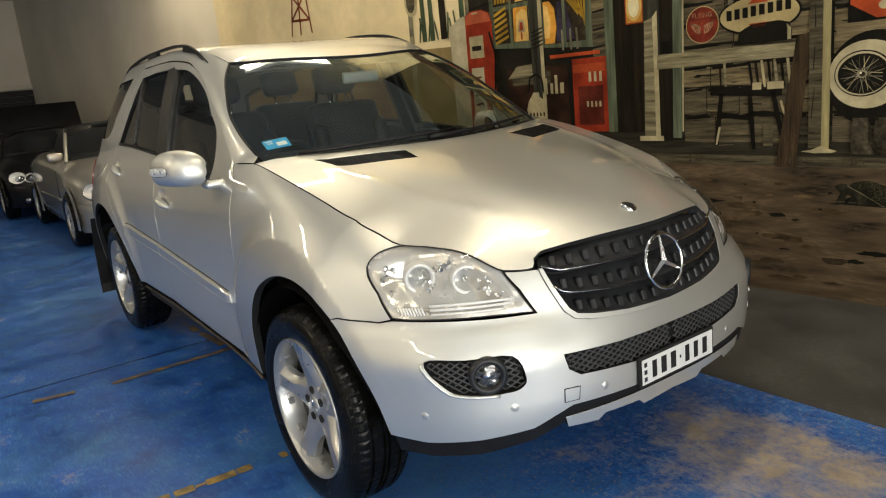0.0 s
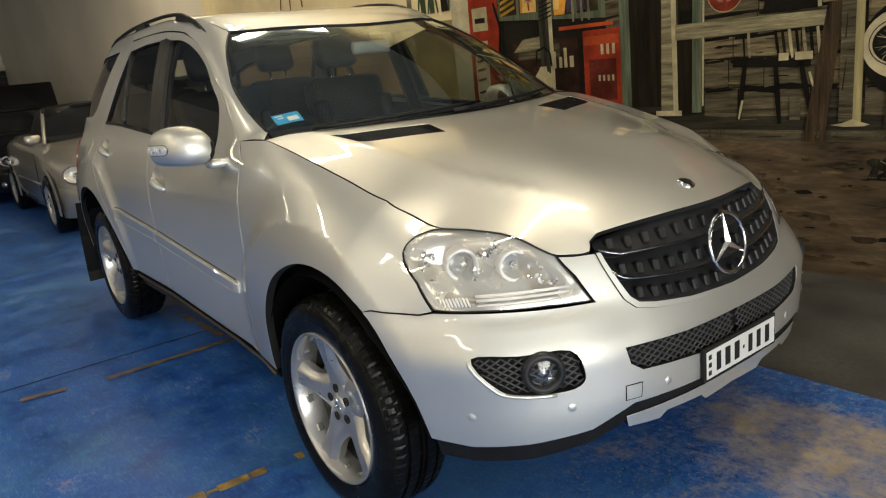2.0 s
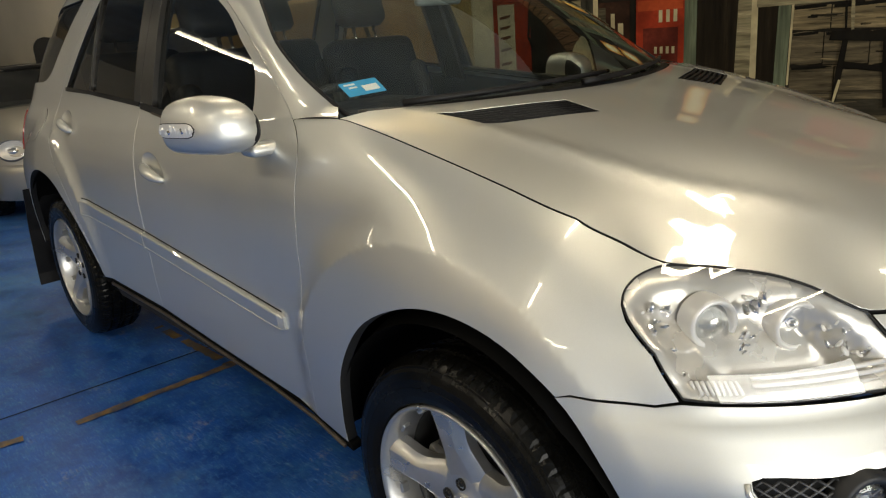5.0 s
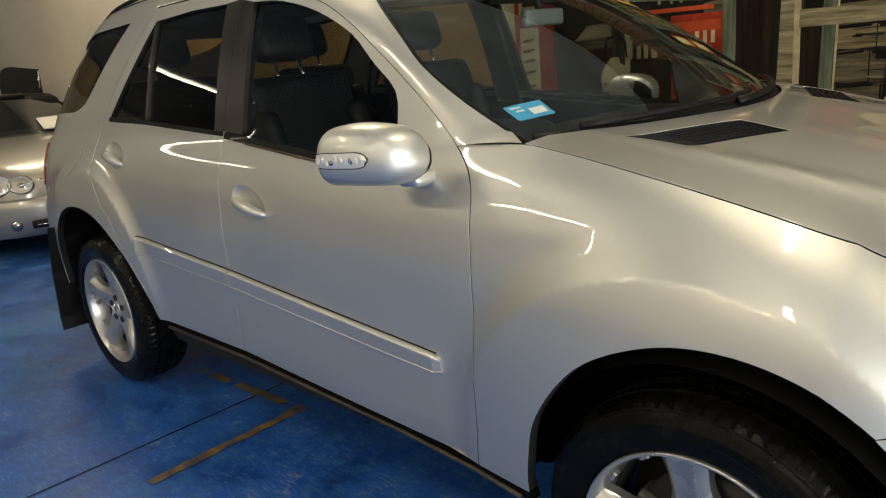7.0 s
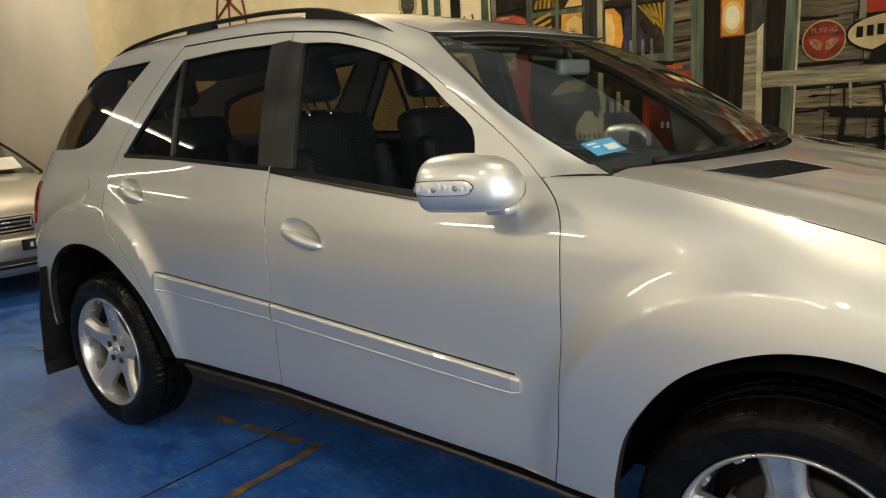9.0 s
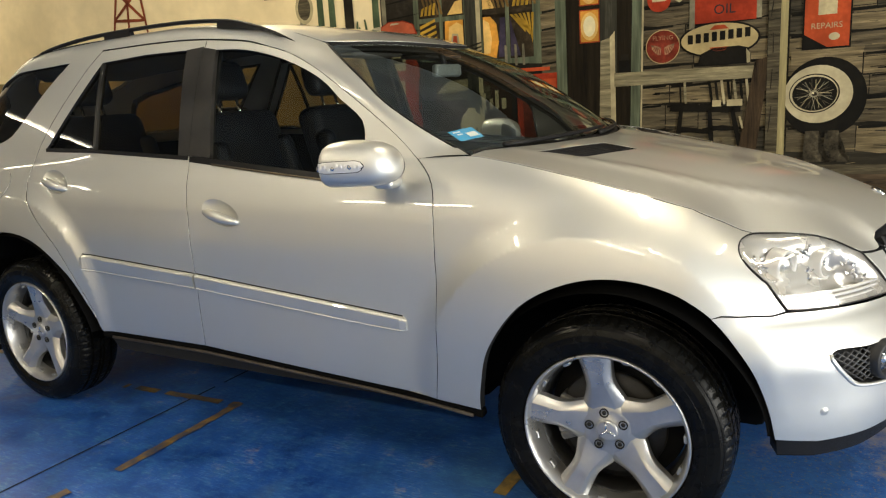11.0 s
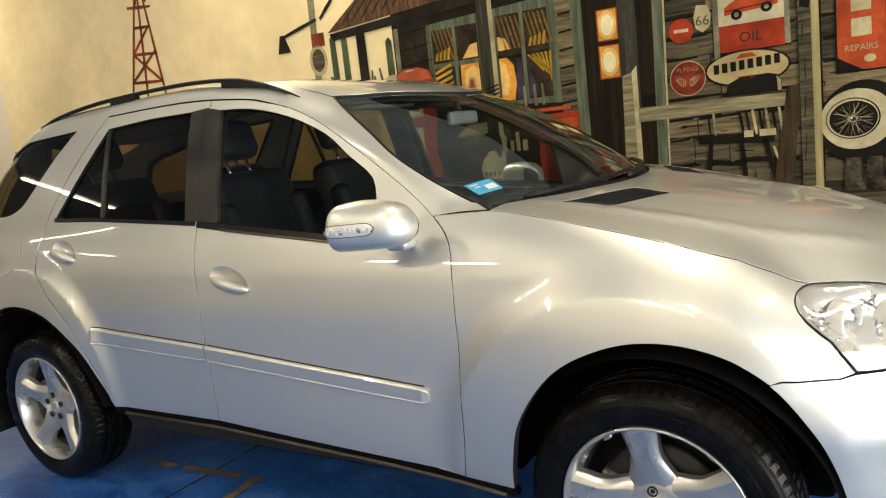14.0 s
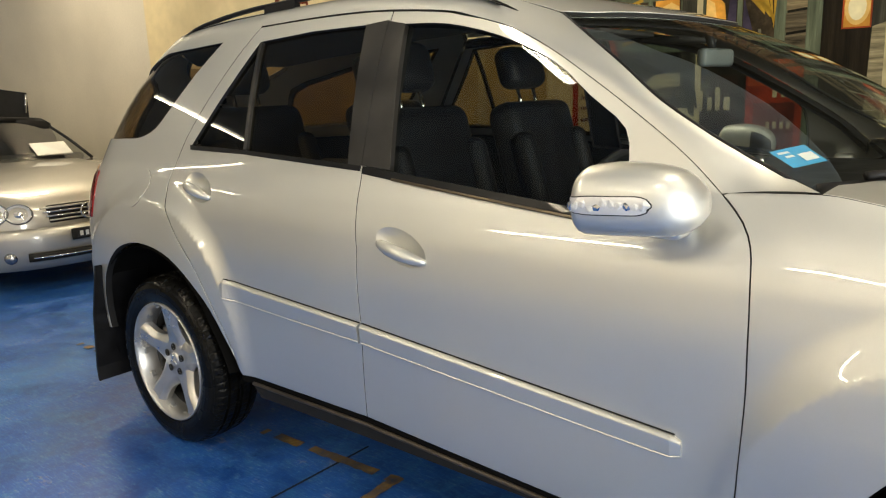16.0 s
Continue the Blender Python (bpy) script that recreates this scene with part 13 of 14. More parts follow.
flat("pebble", EARTH_DARK, 4, [(-0.226, 0.645), (-0.229, 0.647), (-0.231, 0.648), (-0.234, 0.649), (-0.238, 0.648), (-0.24, 0.647), (-0.242, 0.645), (-0.24, 0.644), (-0.242, 0.643), (-0.238, 0.642), (-0.234, 0.643), (-0.231, 0.642), (-0.227, 0.644)])
flat("pebble", EARTH_LIGHT, 4, [(1.084, 0.132), (1.08, 0.136), (1.079, 0.135), (1.074, 0.137), (1.07, 0.137), (1.066, 0.134), (1.061, 0.133), (1.067, 0.129), (1.066, 0.125), (1.069, 0.124), (1.074, 0.125), (1.077, 0.124), (1.081, 0.128)])
flat("pebble", EARTH_DARK, 4, [(-0.181, 0.218), (-0.182, 0.219), (-0.184, 0.221), (-0.186, 0.22), (-0.188, 0.219), (-0.19, 0.219), (-0.192, 0.218), (-0.19, 0.217), (-0.19, 0.215), (-0.188, 0.214), (-0.186, 0.215), (-0.185, 0.215), (-0.183, 0.217)])
flat("tortoise_shadow", EARTH_DARK, 4, [(0.292, 0.563), (0.383, 0.607), (0.457, 0.594), (0.524, 0.562), (0.624, 0.557), (0.607, 0.55), (0.457, 0.55), (0.3, 0.556)])
flat("tortoise_body", TORTOISE, 5, [(0.354, 0.654), (0.391, 0.641), (0.441, 0.613), (0.491, 0.569), (0.457, 0.56), (0.399, 0.561), (0.378, 0.607)])
flat("tortoise_head", TORTOISE, 5, [(0.279, 0.652), (0.29, 0.664), (0.316, 0.672), (0.345, 0.668), (0.37, 0.65), (0.383, 0.626), (0.366, 0.608), (0.333, 0.617), (0.304, 0.628)])
flat("tortoise_leg", TORTOISE, 6, [(0.316, 0.624), (0.349, 0.62), (0.337, 0.572), (0.331, 0.563), (0.292, 0.563), (0.304, 0.575)])
flat("tortoise_leg", TORTOISE, 6, [(0.374, 0.623), (0.412, 0.619), (0.399, 0.574), (0.391, 0.561), (0.356, 0.562), (0.366, 0.577)])
flat("tortoise_claw", SHELL_RIM, 7, [(0.3, 0.567), (0.307, 0.568), (0.306, 0.573), (0.3, 0.572)])
flat("tortoise_claw", SHELL_RIM, 7, [(0.314, 0.567), (0.321, 0.568), (0.32, 0.573), (0.314, 0.572)])
flat("tortoise_claw", SHELL_RIM, 7, [(0.329, 0.567), (0.336, 0.568), (0.335, 0.573), (0.329, 0.572)])
flat("tortoise_claw", SHELL_RIM, 7, [(0.358, 0.566), (0.365, 0.567), (0.364, 0.572), (0.358, 0.571)])
flat("tortoise_claw", SHELL_RIM, 7, [(0.37, 0.566), (0.378, 0.567), (0.376, 0.572), (0.37, 0.571)])
flat("tortoise_claw", SHELL_RIM, 7, [(0.385, 0.566), (0.393, 0.567), (0.391, 0.572), (0.385, 0.571)])
flat("tortoise_shell", SHELL_DARK, 7, [(0.354, 0.658), (0.378, 0.678), (0.412, 0.688), (0.453, 0.692), (0.495, 0.682), (0.532, 0.669), (0.57, 0.65), (0.599, 0.622), (0.614, 0.558), (0.532, 0.556), (0.491, 0.572), (0.457, 0.597), (0.432, 0.622), (0.391, 0.641)], "dark painted tortoise with a patterned shell")
flat("shell_plate", TORTOISE_LIGHT, 8, [(0.398, 0.667), (0.393, 0.66), (0.381, 0.659), (0.372, 0.664), (0.372, 0.671), (0.381, 0.676), (0.393, 0.674)])
flat("shell_plate", SHELL_DARK, 9, [(0.395, 0.667), (0.391, 0.662), (0.382, 0.66), (0.374, 0.664), (0.374, 0.67), (0.382, 0.674), (0.391, 0.673)])
flat("shell_plate", TORTOISE, 10, [(0.393, 0.667), (0.39, 0.663), (0.382, 0.662), (0.377, 0.665), (0.377, 0.67), (0.382, 0.672), (0.39, 0.671)])
flat("shell_plate", TORTOISE_LIGHT, 8, [(0.423, 0.672), (0.409, 0.671), (0.399, 0.677), (0.401, 0.686), (0.412, 0.69), (0.425, 0.687), (0.43, 0.679)])
flat("shell_plate", SHELL_DARK, 9, [(0.421, 0.674), (0.41, 0.673), (0.403, 0.678), (0.404, 0.684), (0.413, 0.688), (0.423, 0.686), (0.426, 0.679)])
flat("shell_plate", TORTOISE, 10, [(0.419, 0.675), (0.411, 0.675), (0.405, 0.678), (0.406, 0.683), (0.413, 0.686), (0.421, 0.684), (0.424, 0.679)])
flat("shell_plate", TORTOISE_LIGHT, 8, [(0.448, 0.662), (0.436, 0.672), (0.44, 0.684), (0.457, 0.689), (0.475, 0.684), (0.479, 0.671), (0.467, 0.662)])
flat("shell_plate", SHELL_DARK, 9, [(0.45, 0.665), (0.44, 0.672), (0.443, 0.682), (0.457, 0.686), (0.471, 0.682), (0.475, 0.672), (0.465, 0.665)])
flat("shell_plate", TORTOISE, 10, [(0.452, 0.667), (0.444, 0.673), (0.447, 0.68), (0.457, 0.683), (0.468, 0.68), (0.471, 0.673), (0.463, 0.667)])
flat("shell_plate", TORTOISE_LIGHT, 8, [(0.404, 0.656), (0.409, 0.665), (0.424, 0.668), (0.438, 0.663), (0.44, 0.653), (0.429, 0.646), (0.413, 0.647)])
flat("shell_plate", SHELL_DARK, 9, [(0.408, 0.656), (0.412, 0.663), (0.424, 0.666), (0.434, 0.662), (0.436, 0.654), (0.428, 0.648), (0.415, 0.649)])
flat("shell_plate", TORTOISE, 10, [(0.412, 0.656), (0.414, 0.662), (0.423, 0.664), (0.432, 0.661), (0.433, 0.655), (0.426, 0.65), (0.417, 0.651)])
flat("shell_plate", TORTOISE_LIGHT, 8, [(0.452, 0.659), (0.472, 0.662), (0.488, 0.654), (0.489, 0.641), (0.473, 0.633), (0.454, 0.636), (0.444, 0.647)])
flat("shell_plate", SHELL_DARK, 9, [(0.455, 0.657), (0.471, 0.659), (0.483, 0.653), (0.484, 0.643), (0.472, 0.636), (0.457, 0.639), (0.449, 0.647)])
flat("shell_plate", TORTOISE, 10, [(0.458, 0.654), (0.47, 0.656), (0.48, 0.652), (0.48, 0.644), (0.471, 0.639), (0.459, 0.641), (0.453, 0.648)])
flat("shell_plate", TORTOISE_LIGHT, 8, [(0.502, 0.677), (0.511, 0.671), (0.51, 0.663), (0.5, 0.659), (0.487, 0.661), (0.482, 0.669), (0.489, 0.676)])
flat("shell_plate", SHELL_DARK, 9, [(0.501, 0.675), (0.508, 0.671), (0.507, 0.664), (0.499, 0.661), (0.489, 0.663), (0.486, 0.669), (0.491, 0.674)])
flat("shell_plate", TORTOISE, 10, [(0.5, 0.673), (0.506, 0.67), (0.505, 0.665), (0.499, 0.662), (0.491, 0.664), (0.488, 0.668), (0.492, 0.673)])
flat("shell_plate", TORTOISE_LIGHT, 8, [(0.542, 0.654), (0.54, 0.644), (0.525, 0.639), (0.51, 0.643), (0.505, 0.653), (0.515, 0.662), (0.531, 0.662)])
flat("shell_plate", SHELL_DARK, 9, [(0.538, 0.653), (0.536, 0.645), (0.525, 0.642), (0.513, 0.645), (0.509, 0.653), (0.517, 0.659), (0.53, 0.66)])
flat("shell_plate", TORTOISE, 10, [(0.535, 0.653), (0.533, 0.647), (0.525, 0.644), (0.515, 0.646), (0.513, 0.652), (0.518, 0.657), (0.528, 0.658)])
flat("shell_plate", TORTOISE_LIGHT, 8, [(0.523, 0.617), (0.505, 0.612), (0.487, 0.618), (0.484, 0.63), (0.497, 0.639), (0.516, 0.639), (0.528, 0.628)])
flat("shell_plate", SHELL_DARK, 9, [(0.519, 0.619), (0.505, 0.615), (0.491, 0.62), (0.489, 0.629), (0.499, 0.637), (0.514, 0.636), (0.523, 0.628)])
flat("shell_plate", TORTOISE, 10, [(0.516, 0.62), (0.505, 0.618), (0.495, 0.621), (0.493, 0.629), (0.5, 0.634), (0.512, 0.634), (0.519, 0.628)])
flat("shell_plate", TORTOISE_LIGHT, 8, [(0.551, 0.619), (0.538, 0.625), (0.537, 0.635), (0.549, 0.642), (0.564, 0.64), (0.572, 0.631), (0.567, 0.622)])
flat("shell_plate", SHELL_DARK, 9, [(0.552, 0.621), (0.542, 0.626), (0.541, 0.634), (0.55, 0.639), (0.562, 0.638), (0.568, 0.631), (0.564, 0.624)])
flat("shell_plate", TORTOISE, 10, [(0.552, 0.624), (0.544, 0.627), (0.544, 0.633), (0.551, 0.637), (0.56, 0.636), (0.565, 0.631), (0.562, 0.625)])
flat("shell_plate", TORTOISE_LIGHT, 8, [(0.452, 0.618), (0.452, 0.625), (0.461, 0.629), (0.473, 0.627), (0.477, 0.62), (0.472, 0.614), (0.461, 0.613)])
flat("shell_plate", SHELL_DARK, 9, [(0.455, 0.618), (0.455, 0.624), (0.462, 0.627), (0.471, 0.626), (0.474, 0.62), (0.47, 0.615), (0.461, 0.614)])
flat("shell_plate", TORTOISE, 10, [(0.457, 0.619), (0.457, 0.623), (0.462, 0.626), (0.469, 0.625), (0.472, 0.621), (0.469, 0.617), (0.462, 0.616)])
flat("shell_plate", TORTOISE_LIGHT, 8, [(0.478, 0.605), (0.493, 0.611), (0.509, 0.607), (0.515, 0.596), (0.505, 0.587), (0.488, 0.587), (0.476, 0.595)])
flat("shell_plate", SHELL_DARK, 9, [(0.482, 0.604), (0.493, 0.608), (0.506, 0.605), (0.51, 0.597), (0.503, 0.59), (0.489, 0.589), (0.48, 0.595)])
flat("shell_plate", TORTOISE, 10, [(0.485, 0.603), (0.494, 0.606), (0.503, 0.603), (0.507, 0.597), (0.501, 0.592), (0.491, 0.591), (0.483, 0.596)])
flat("shell_plate", TORTOISE_LIGHT, 8, [(0.529, 0.608), (0.546, 0.602), (0.55, 0.591), (0.538, 0.582), (0.519, 0.582), (0.508, 0.591), (0.512, 0.603)])
flat("shell_plate", SHELL_DARK, 9, [(0.529, 0.605), (0.542, 0.6), (0.545, 0.591), (0.536, 0.584), (0.522, 0.585), (0.512, 0.592), (0.516, 0.601)])
flat("shell_plate", TORTOISE, 10, [(0.529, 0.602), (0.539, 0.599), (0.542, 0.592), (0.535, 0.587), (0.523, 0.587), (0.516, 0.592), (0.519, 0.599)])
flat("shell_plate", TORTOISE_LIGHT, 8, [(0.567, 0.615), (0.569, 0.606), (0.558, 0.599), (0.543, 0.6), (0.535, 0.609), (0.54, 0.618), (0.554, 0.621)])
flat("shell_plate", SHELL_DARK, 9, [(0.564, 0.614), (0.565, 0.607), (0.557, 0.601), (0.545, 0.602), (0.539, 0.609), (0.543, 0.616), (0.554, 0.618)])
flat("shell_plate", TORTOISE, 10, [(0.561, 0.613), (0.562, 0.607), (0.556, 0.603), (0.547, 0.604), (0.542, 0.609), (0.545, 0.614), (0.553, 0.616)])
flat("shell_plate", TORTOISE_LIGHT, 8, [(0.594, 0.585), (0.58, 0.578), (0.563, 0.581), (0.556, 0.591), (0.563, 0.601), (0.58, 0.603), (0.594, 0.596)])
flat("shell_plate", SHELL_DARK, 9, [(0.59, 0.586), (0.579, 0.581), (0.566, 0.583), (0.56, 0.591), (0.566, 0.599), (0.579, 0.6), (0.59, 0.595)])
flat("shell_plate", TORTOISE, 10, [(0.587, 0.587), (0.579, 0.583), (0.568, 0.585), (0.564, 0.591), (0.568, 0.597), (0.578, 0.598), (0.586, 0.594)])
flat("shell_plate", TORTOISE_LIGHT, 8, [(0.526, 0.563), (0.515, 0.566), (0.511, 0.572), (0.517, 0.579), (0.528, 0.579), (0.536, 0.574), (0.535, 0.567)])
flat("shell_plate", SHELL_DARK, 9, [(0.525, 0.565), (0.517, 0.567), (0.514, 0.572), (0.518, 0.577), (0.527, 0.578), (0.534, 0.574), (0.533, 0.568)])
flat("shell_plate", TORTOISE, 10, [(0.525, 0.566), (0.518, 0.568), (0.516, 0.572), (0.52, 0.576), (0.526, 0.576), (0.531, 0.573), (0.531, 0.569)])
flat("shell_plate", TORTOISE_LIGHT, 8, [(0.555, 0.565), (0.552, 0.573), (0.559, 0.579), (0.571, 0.579), (0.579, 0.573), (0.577, 0.565), (0.566, 0.562)])
flat("shell_plate", SHELL_DARK, 9, [(0.557, 0.566), (0.555, 0.572), (0.561, 0.577), (0.57, 0.577), (0.576, 0.572), (0.575, 0.566), (0.566, 0.564)])
flat("shell_plate", TORTOISE, 10, [(0.559, 0.567), (0.557, 0.572), (0.562, 0.576), (0.569, 0.576), (0.574, 0.572), (0.573, 0.567), (0.566, 0.565)])
flat("rim_spot", SHELL_RIM, 9, [(0.349, 0.661), (0.359, 0.662), (0.361, 0.657), (0.351, 0.656)])
flat("rim_spot", SHELL_RIM, 9, [(0.359, 0.656), (0.369, 0.657), (0.371, 0.652), (0.361, 0.651)])
flat("rim_spot", SHELL_RIM, 9, [(0.369, 0.65), (0.379, 0.651), (0.381, 0.646), (0.371, 0.645)])
flat("rim_spot", SHELL_RIM, 9, [(0.379, 0.645), (0.389, 0.646), (0.391, 0.641), (0.381, 0.64)])
flat("rim_spot", SHELL_RIM, 9, [(0.389, 0.639), (0.399, 0.64), (0.401, 0.635), (0.391, 0.634)])
flat("rim_spot", SHELL_RIM, 9, [(0.399, 0.634), (0.409, 0.635), (0.411, 0.63), (0.401, 0.629)])
flat("rim_spot", SHELL_RIM, 9, [(0.409, 0.628), (0.419, 0.629), (0.421, 0.624), (0.411, 0.623)])
flat("rim_spot", SHELL_RIM, 9, [(0.419, 0.623), (0.429, 0.624), (0.431, 0.619), (0.421, 0.618)])
flat("rim_spot", SHELL_RIM, 9, [(0.429, 0.617), (0.439, 0.618), (0.441, 0.613), (0.431, 0.612)])
flat("rim_spot", SHELL_RIM, 9, [(0.441, 0.61), (0.451, 0.611), (0.452, 0.606), (0.442, 0.605)])
flat("rim_spot", SHELL_RIM, 9, [(0.452, 0.603), (0.462, 0.604), (0.464, 0.599), (0.454, 0.598)])
flat("rim_spot", SHELL_RIM, 9, [(0.464, 0.596), (0.474, 0.597), (0.476, 0.592), (0.466, 0.591)])
flat("rim_spot", SHELL_RIM, 9, [(0.476, 0.589), (0.486, 0.59), (0.487, 0.585), (0.477, 0.584)])
flat("rim_spot", SHELL_RIM, 9, [(0.487, 0.582), (0.497, 0.583), (0.499, 0.578), (0.489, 0.577)])
flat("rim_spot", SHELL_RIM, 9, [(0.499, 0.575), (0.509, 0.576), (0.511, 0.571), (0.501, 0.57)])
flat("rim_spot", SHELL_RIM, 9, [(0.511, 0.568), (0.521, 0.569), (0.522, 0.564), (0.512, 0.563)])
flat("rim_spot", SHELL_RIM, 9, [(0.522, 0.56), (0.532, 0.562), (0.534, 0.557), (0.524, 0.556)])
flat("rim_spot", SHELL_RIM, 9, [(0.536, 0.56), (0.542, 0.56), (0.542, 0.556), (0.536, 0.556)])
flat("rim_spot", SHELL_RIM, 9, [(0.546, 0.559), (0.551, 0.56), (0.551, 0.556), (0.546, 0.556)])
flat("rim_spot", SHELL_RIM, 9, [(0.555, 0.559), (0.561, 0.56), (0.561, 0.556), (0.555, 0.556)])
flat("rim_spot", SHELL_RIM, 9, [(0.564, 0.559), (0.57, 0.56), (0.57, 0.556), (0.564, 0.555)])
flat("rim_spot", SHELL_RIM, 9, [(0.573, 0.559), (0.579, 0.559), (0.579, 0.556), (0.573, 0.555)])
flat("rim_spot", SHELL_RIM, 9, [(0.582, 0.559), (0.588, 0.559), (0.588, 0.556), (0.582, 0.555)])
flat("rim_spot", SHELL_RIM, 9, [(0.592, 0.559), (0.597, 0.559), (0.597, 0.555), (0.592, 0.555)])
flat("rim_spot", SHELL_RIM, 9, [(0.601, 0.559), (0.607, 0.559), (0.607, 0.555), (0.601, 0.555)])
flat("rim_spot", SHELL_RIM, 9, [(0.61, 0.558), (0.616, 0.559), (0.616, 0.555), (0.61, 0.555)])
stroke("grass_blade", BOARD_DARK2, 18, (0.086, 0.774), (0.112, 0.809), 0.004)
stroke("grass_blade", BOARD_DARK2, 18, (0.034, 0.775), (0.026, 0.817), 0.004)
stroke("grass_blade", TIMBER_MID, 18, (0.086, 0.774), (0.115, 0.796), 0.004)
stroke("grass_blade", BOARD_DARK2, 18, (0.103, 0.774), (0.078, 0.814), 0.004)
stroke("grass_blade", EARTH_LIGHT2, 18, (0.101, 0.774), (0.097, 0.827), 0.004)
stroke("grass_blade", BOARD_DARK2, 18, (0.157, 0.774), (0.13, 0.817), 0.004)
stroke("grass_blade", BOARD_DARK2, 18, (0.051, 0.775), (0.028, 0.799), 0.004)
stroke("grass_blade", BOARD_DARK2, 18, (0.036, 0.775), (0.039, 0.824), 0.004)
stroke("grass_blade", TIMBER_MID, 18, (0.084, 0.774), (0.113, 0.804), 0.004)
stroke("grass_blade", TIMBER_MID, 18, (0.037, 0.775), (0.019, 0.822), 0.004)
stroke("grass_blade", TIMBER_MID, 18, (0.039, 0.775), (0.044, 0.823), 0.004)
stroke("grass_blade", BOARD_DARK2, 18, (0.389, 0.771), (0.402, 0.806), 0.004)
stroke("grass_blade", TIMBER_MID, 18, (0.33, 0.772), (0.343, 0.821), 0.004)
stroke("grass_blade", BOARD_DARK2, 18, (0.363, 0.772), (0.375, 0.796), 0.004)
stroke("grass_blade", TIMBER_MID, 18, (0.342, 0.772), (0.371, 0.798), 0.004)
stroke("grass_blade", EARTH_LIGHT2, 18, (0.439, 0.771), (0.417, 0.831), 0.004)
stroke("grass_blade", EARTH_LIGHT2, 18, (0.327, 0.772), (0.344, 0.831), 0.004)
stroke("grass_blade", TIMBER_MID, 18, (0.323, 0.772), (0.306, 0.807), 0.004)
stroke("grass_blade", TIMBER_MID, 18, (0.351, 0.772), (0.331, 0.818), 0.004)
stroke("grass_blade", EARTH_LIGHT2, 18, (0.378, 0.771), (0.368, 0.832), 0.004)
stroke("grass_blade", TIMBER_MID, 18, (0.428, 0.771), (0.417, 0.804), 0.004)
stroke("grass_blade", BOARD_DARK2, 18, (0.373, 0.771), (0.396, 0.797), 0.004)
stroke("grass_blade", EARTH_LIGHT2, 18, (-0.597, 0.781), (-0.589, 0.826), 0.004)
stroke("grass_blade", TIMBER_MID, 18, (-0.58, 0.78), (-0.581, 0.838), 0.004)
stroke("grass_blade", TIMBER_MID, 18, (-0.538, 0.78), (-0.545, 0.824), 0.004)
stroke("grass_blade", TIMBER_MID, 18, (-0.555, 0.78), (-0.559, 0.817), 0.004)
stroke("grass_blade", BOARD_DARK2, 18, (-0.59, 0.781), (-0.594, 0.828), 0.004)
stroke("grass_blade", TIMBER_MID, 18, (-0.522, 0.78), (-0.539, 0.838), 0.004)
stroke("grass_blade", EARTH_LIGHT2, 18, (-0.523, 0.78), (-0.523, 0.835), 0.004)
stroke("grass_blade", BOARD_DARK2, 18, (-0.474, 0.779), (-0.453, 0.808), 0.004)
stroke("grass_blade", BOARD_DARK2, 18, (-0.516, 0.78), (-0.505, 0.82), 0.004)
stroke("grass_blade", EARTH_LIGHT2, 18, (-0.533, 0.78), (-0.551, 0.834), 0.004)
stroke("grass_blade", EARTH_LIGHT2, 18, (-0.556, 0.78), (-0.541, 0.807), 0.004)
stroke("grass_blade", EARTH_LIGHT2, 18, (-0.865, 0.783), (-0.875, 0.817), 0.004)
stroke("grass_blade", TIMBER_MID, 18, (-0.874, 0.783), (-0.889, 0.813), 0.004)
stroke("grass_blade", EARTH_LIGHT2, 18, (-0.961, 0.784), (-0.973, 0.819), 0.004)
stroke("grass_blade", EARTH_LIGHT2, 18, (-0.853, 0.783), (-0.86, 0.833), 0.004)
stroke("grass_blade", EARTH_LIGHT2, 18, (-0.967, 0.784), (-0.976, 0.808), 0.004)
stroke("grass_blade", EARTH_LIGHT2, 18, (-0.926, 0.784), (-0.917, 0.82), 0.004)
stroke("grass_blade", TIMBER_MID, 18, (-0.939, 0.784), (-0.926, 0.811), 0.004)
stroke("grass_blade", BOARD_DARK2, 18, (-0.882, 0.783), (-0.855, 0.821), 0.004)
stroke("grass_blade", BOARD_DARK2, 18, (-0.842, 0.783), (-0.855, 0.829), 0.004)
stroke("grass_blade", BOARD_DARK2, 18, (-0.888, 0.783), (-0.895, 0.829), 0.004)
stroke("grass_blade", TIMBER_MID, 18, (-0.871, 0.783), (-0.896, 0.817), 0.004)
random.seed(31)
for lo, hi, count in ((-0.579, 0.05, 95), (0.26, 0.907, 75)):
    for k in range(count):   # cracks and worn streaks along the boards
        x, z, run = random.uniform(lo, hi - 0.12), random.uniform(0.78, 3.1), random.uniform(0.03, 0.24)
        stroke("board_crack", random.choice((BOARD_DARK, TIMBER_DARK, BOARD_DARK2, BOARD_DARK2, BOARD_LIGHT)), 10, (x, z), (min(hi, x + run), z + random.uniform(-0.006, 0.006)), random.uniform(0.0015, 0.0055))

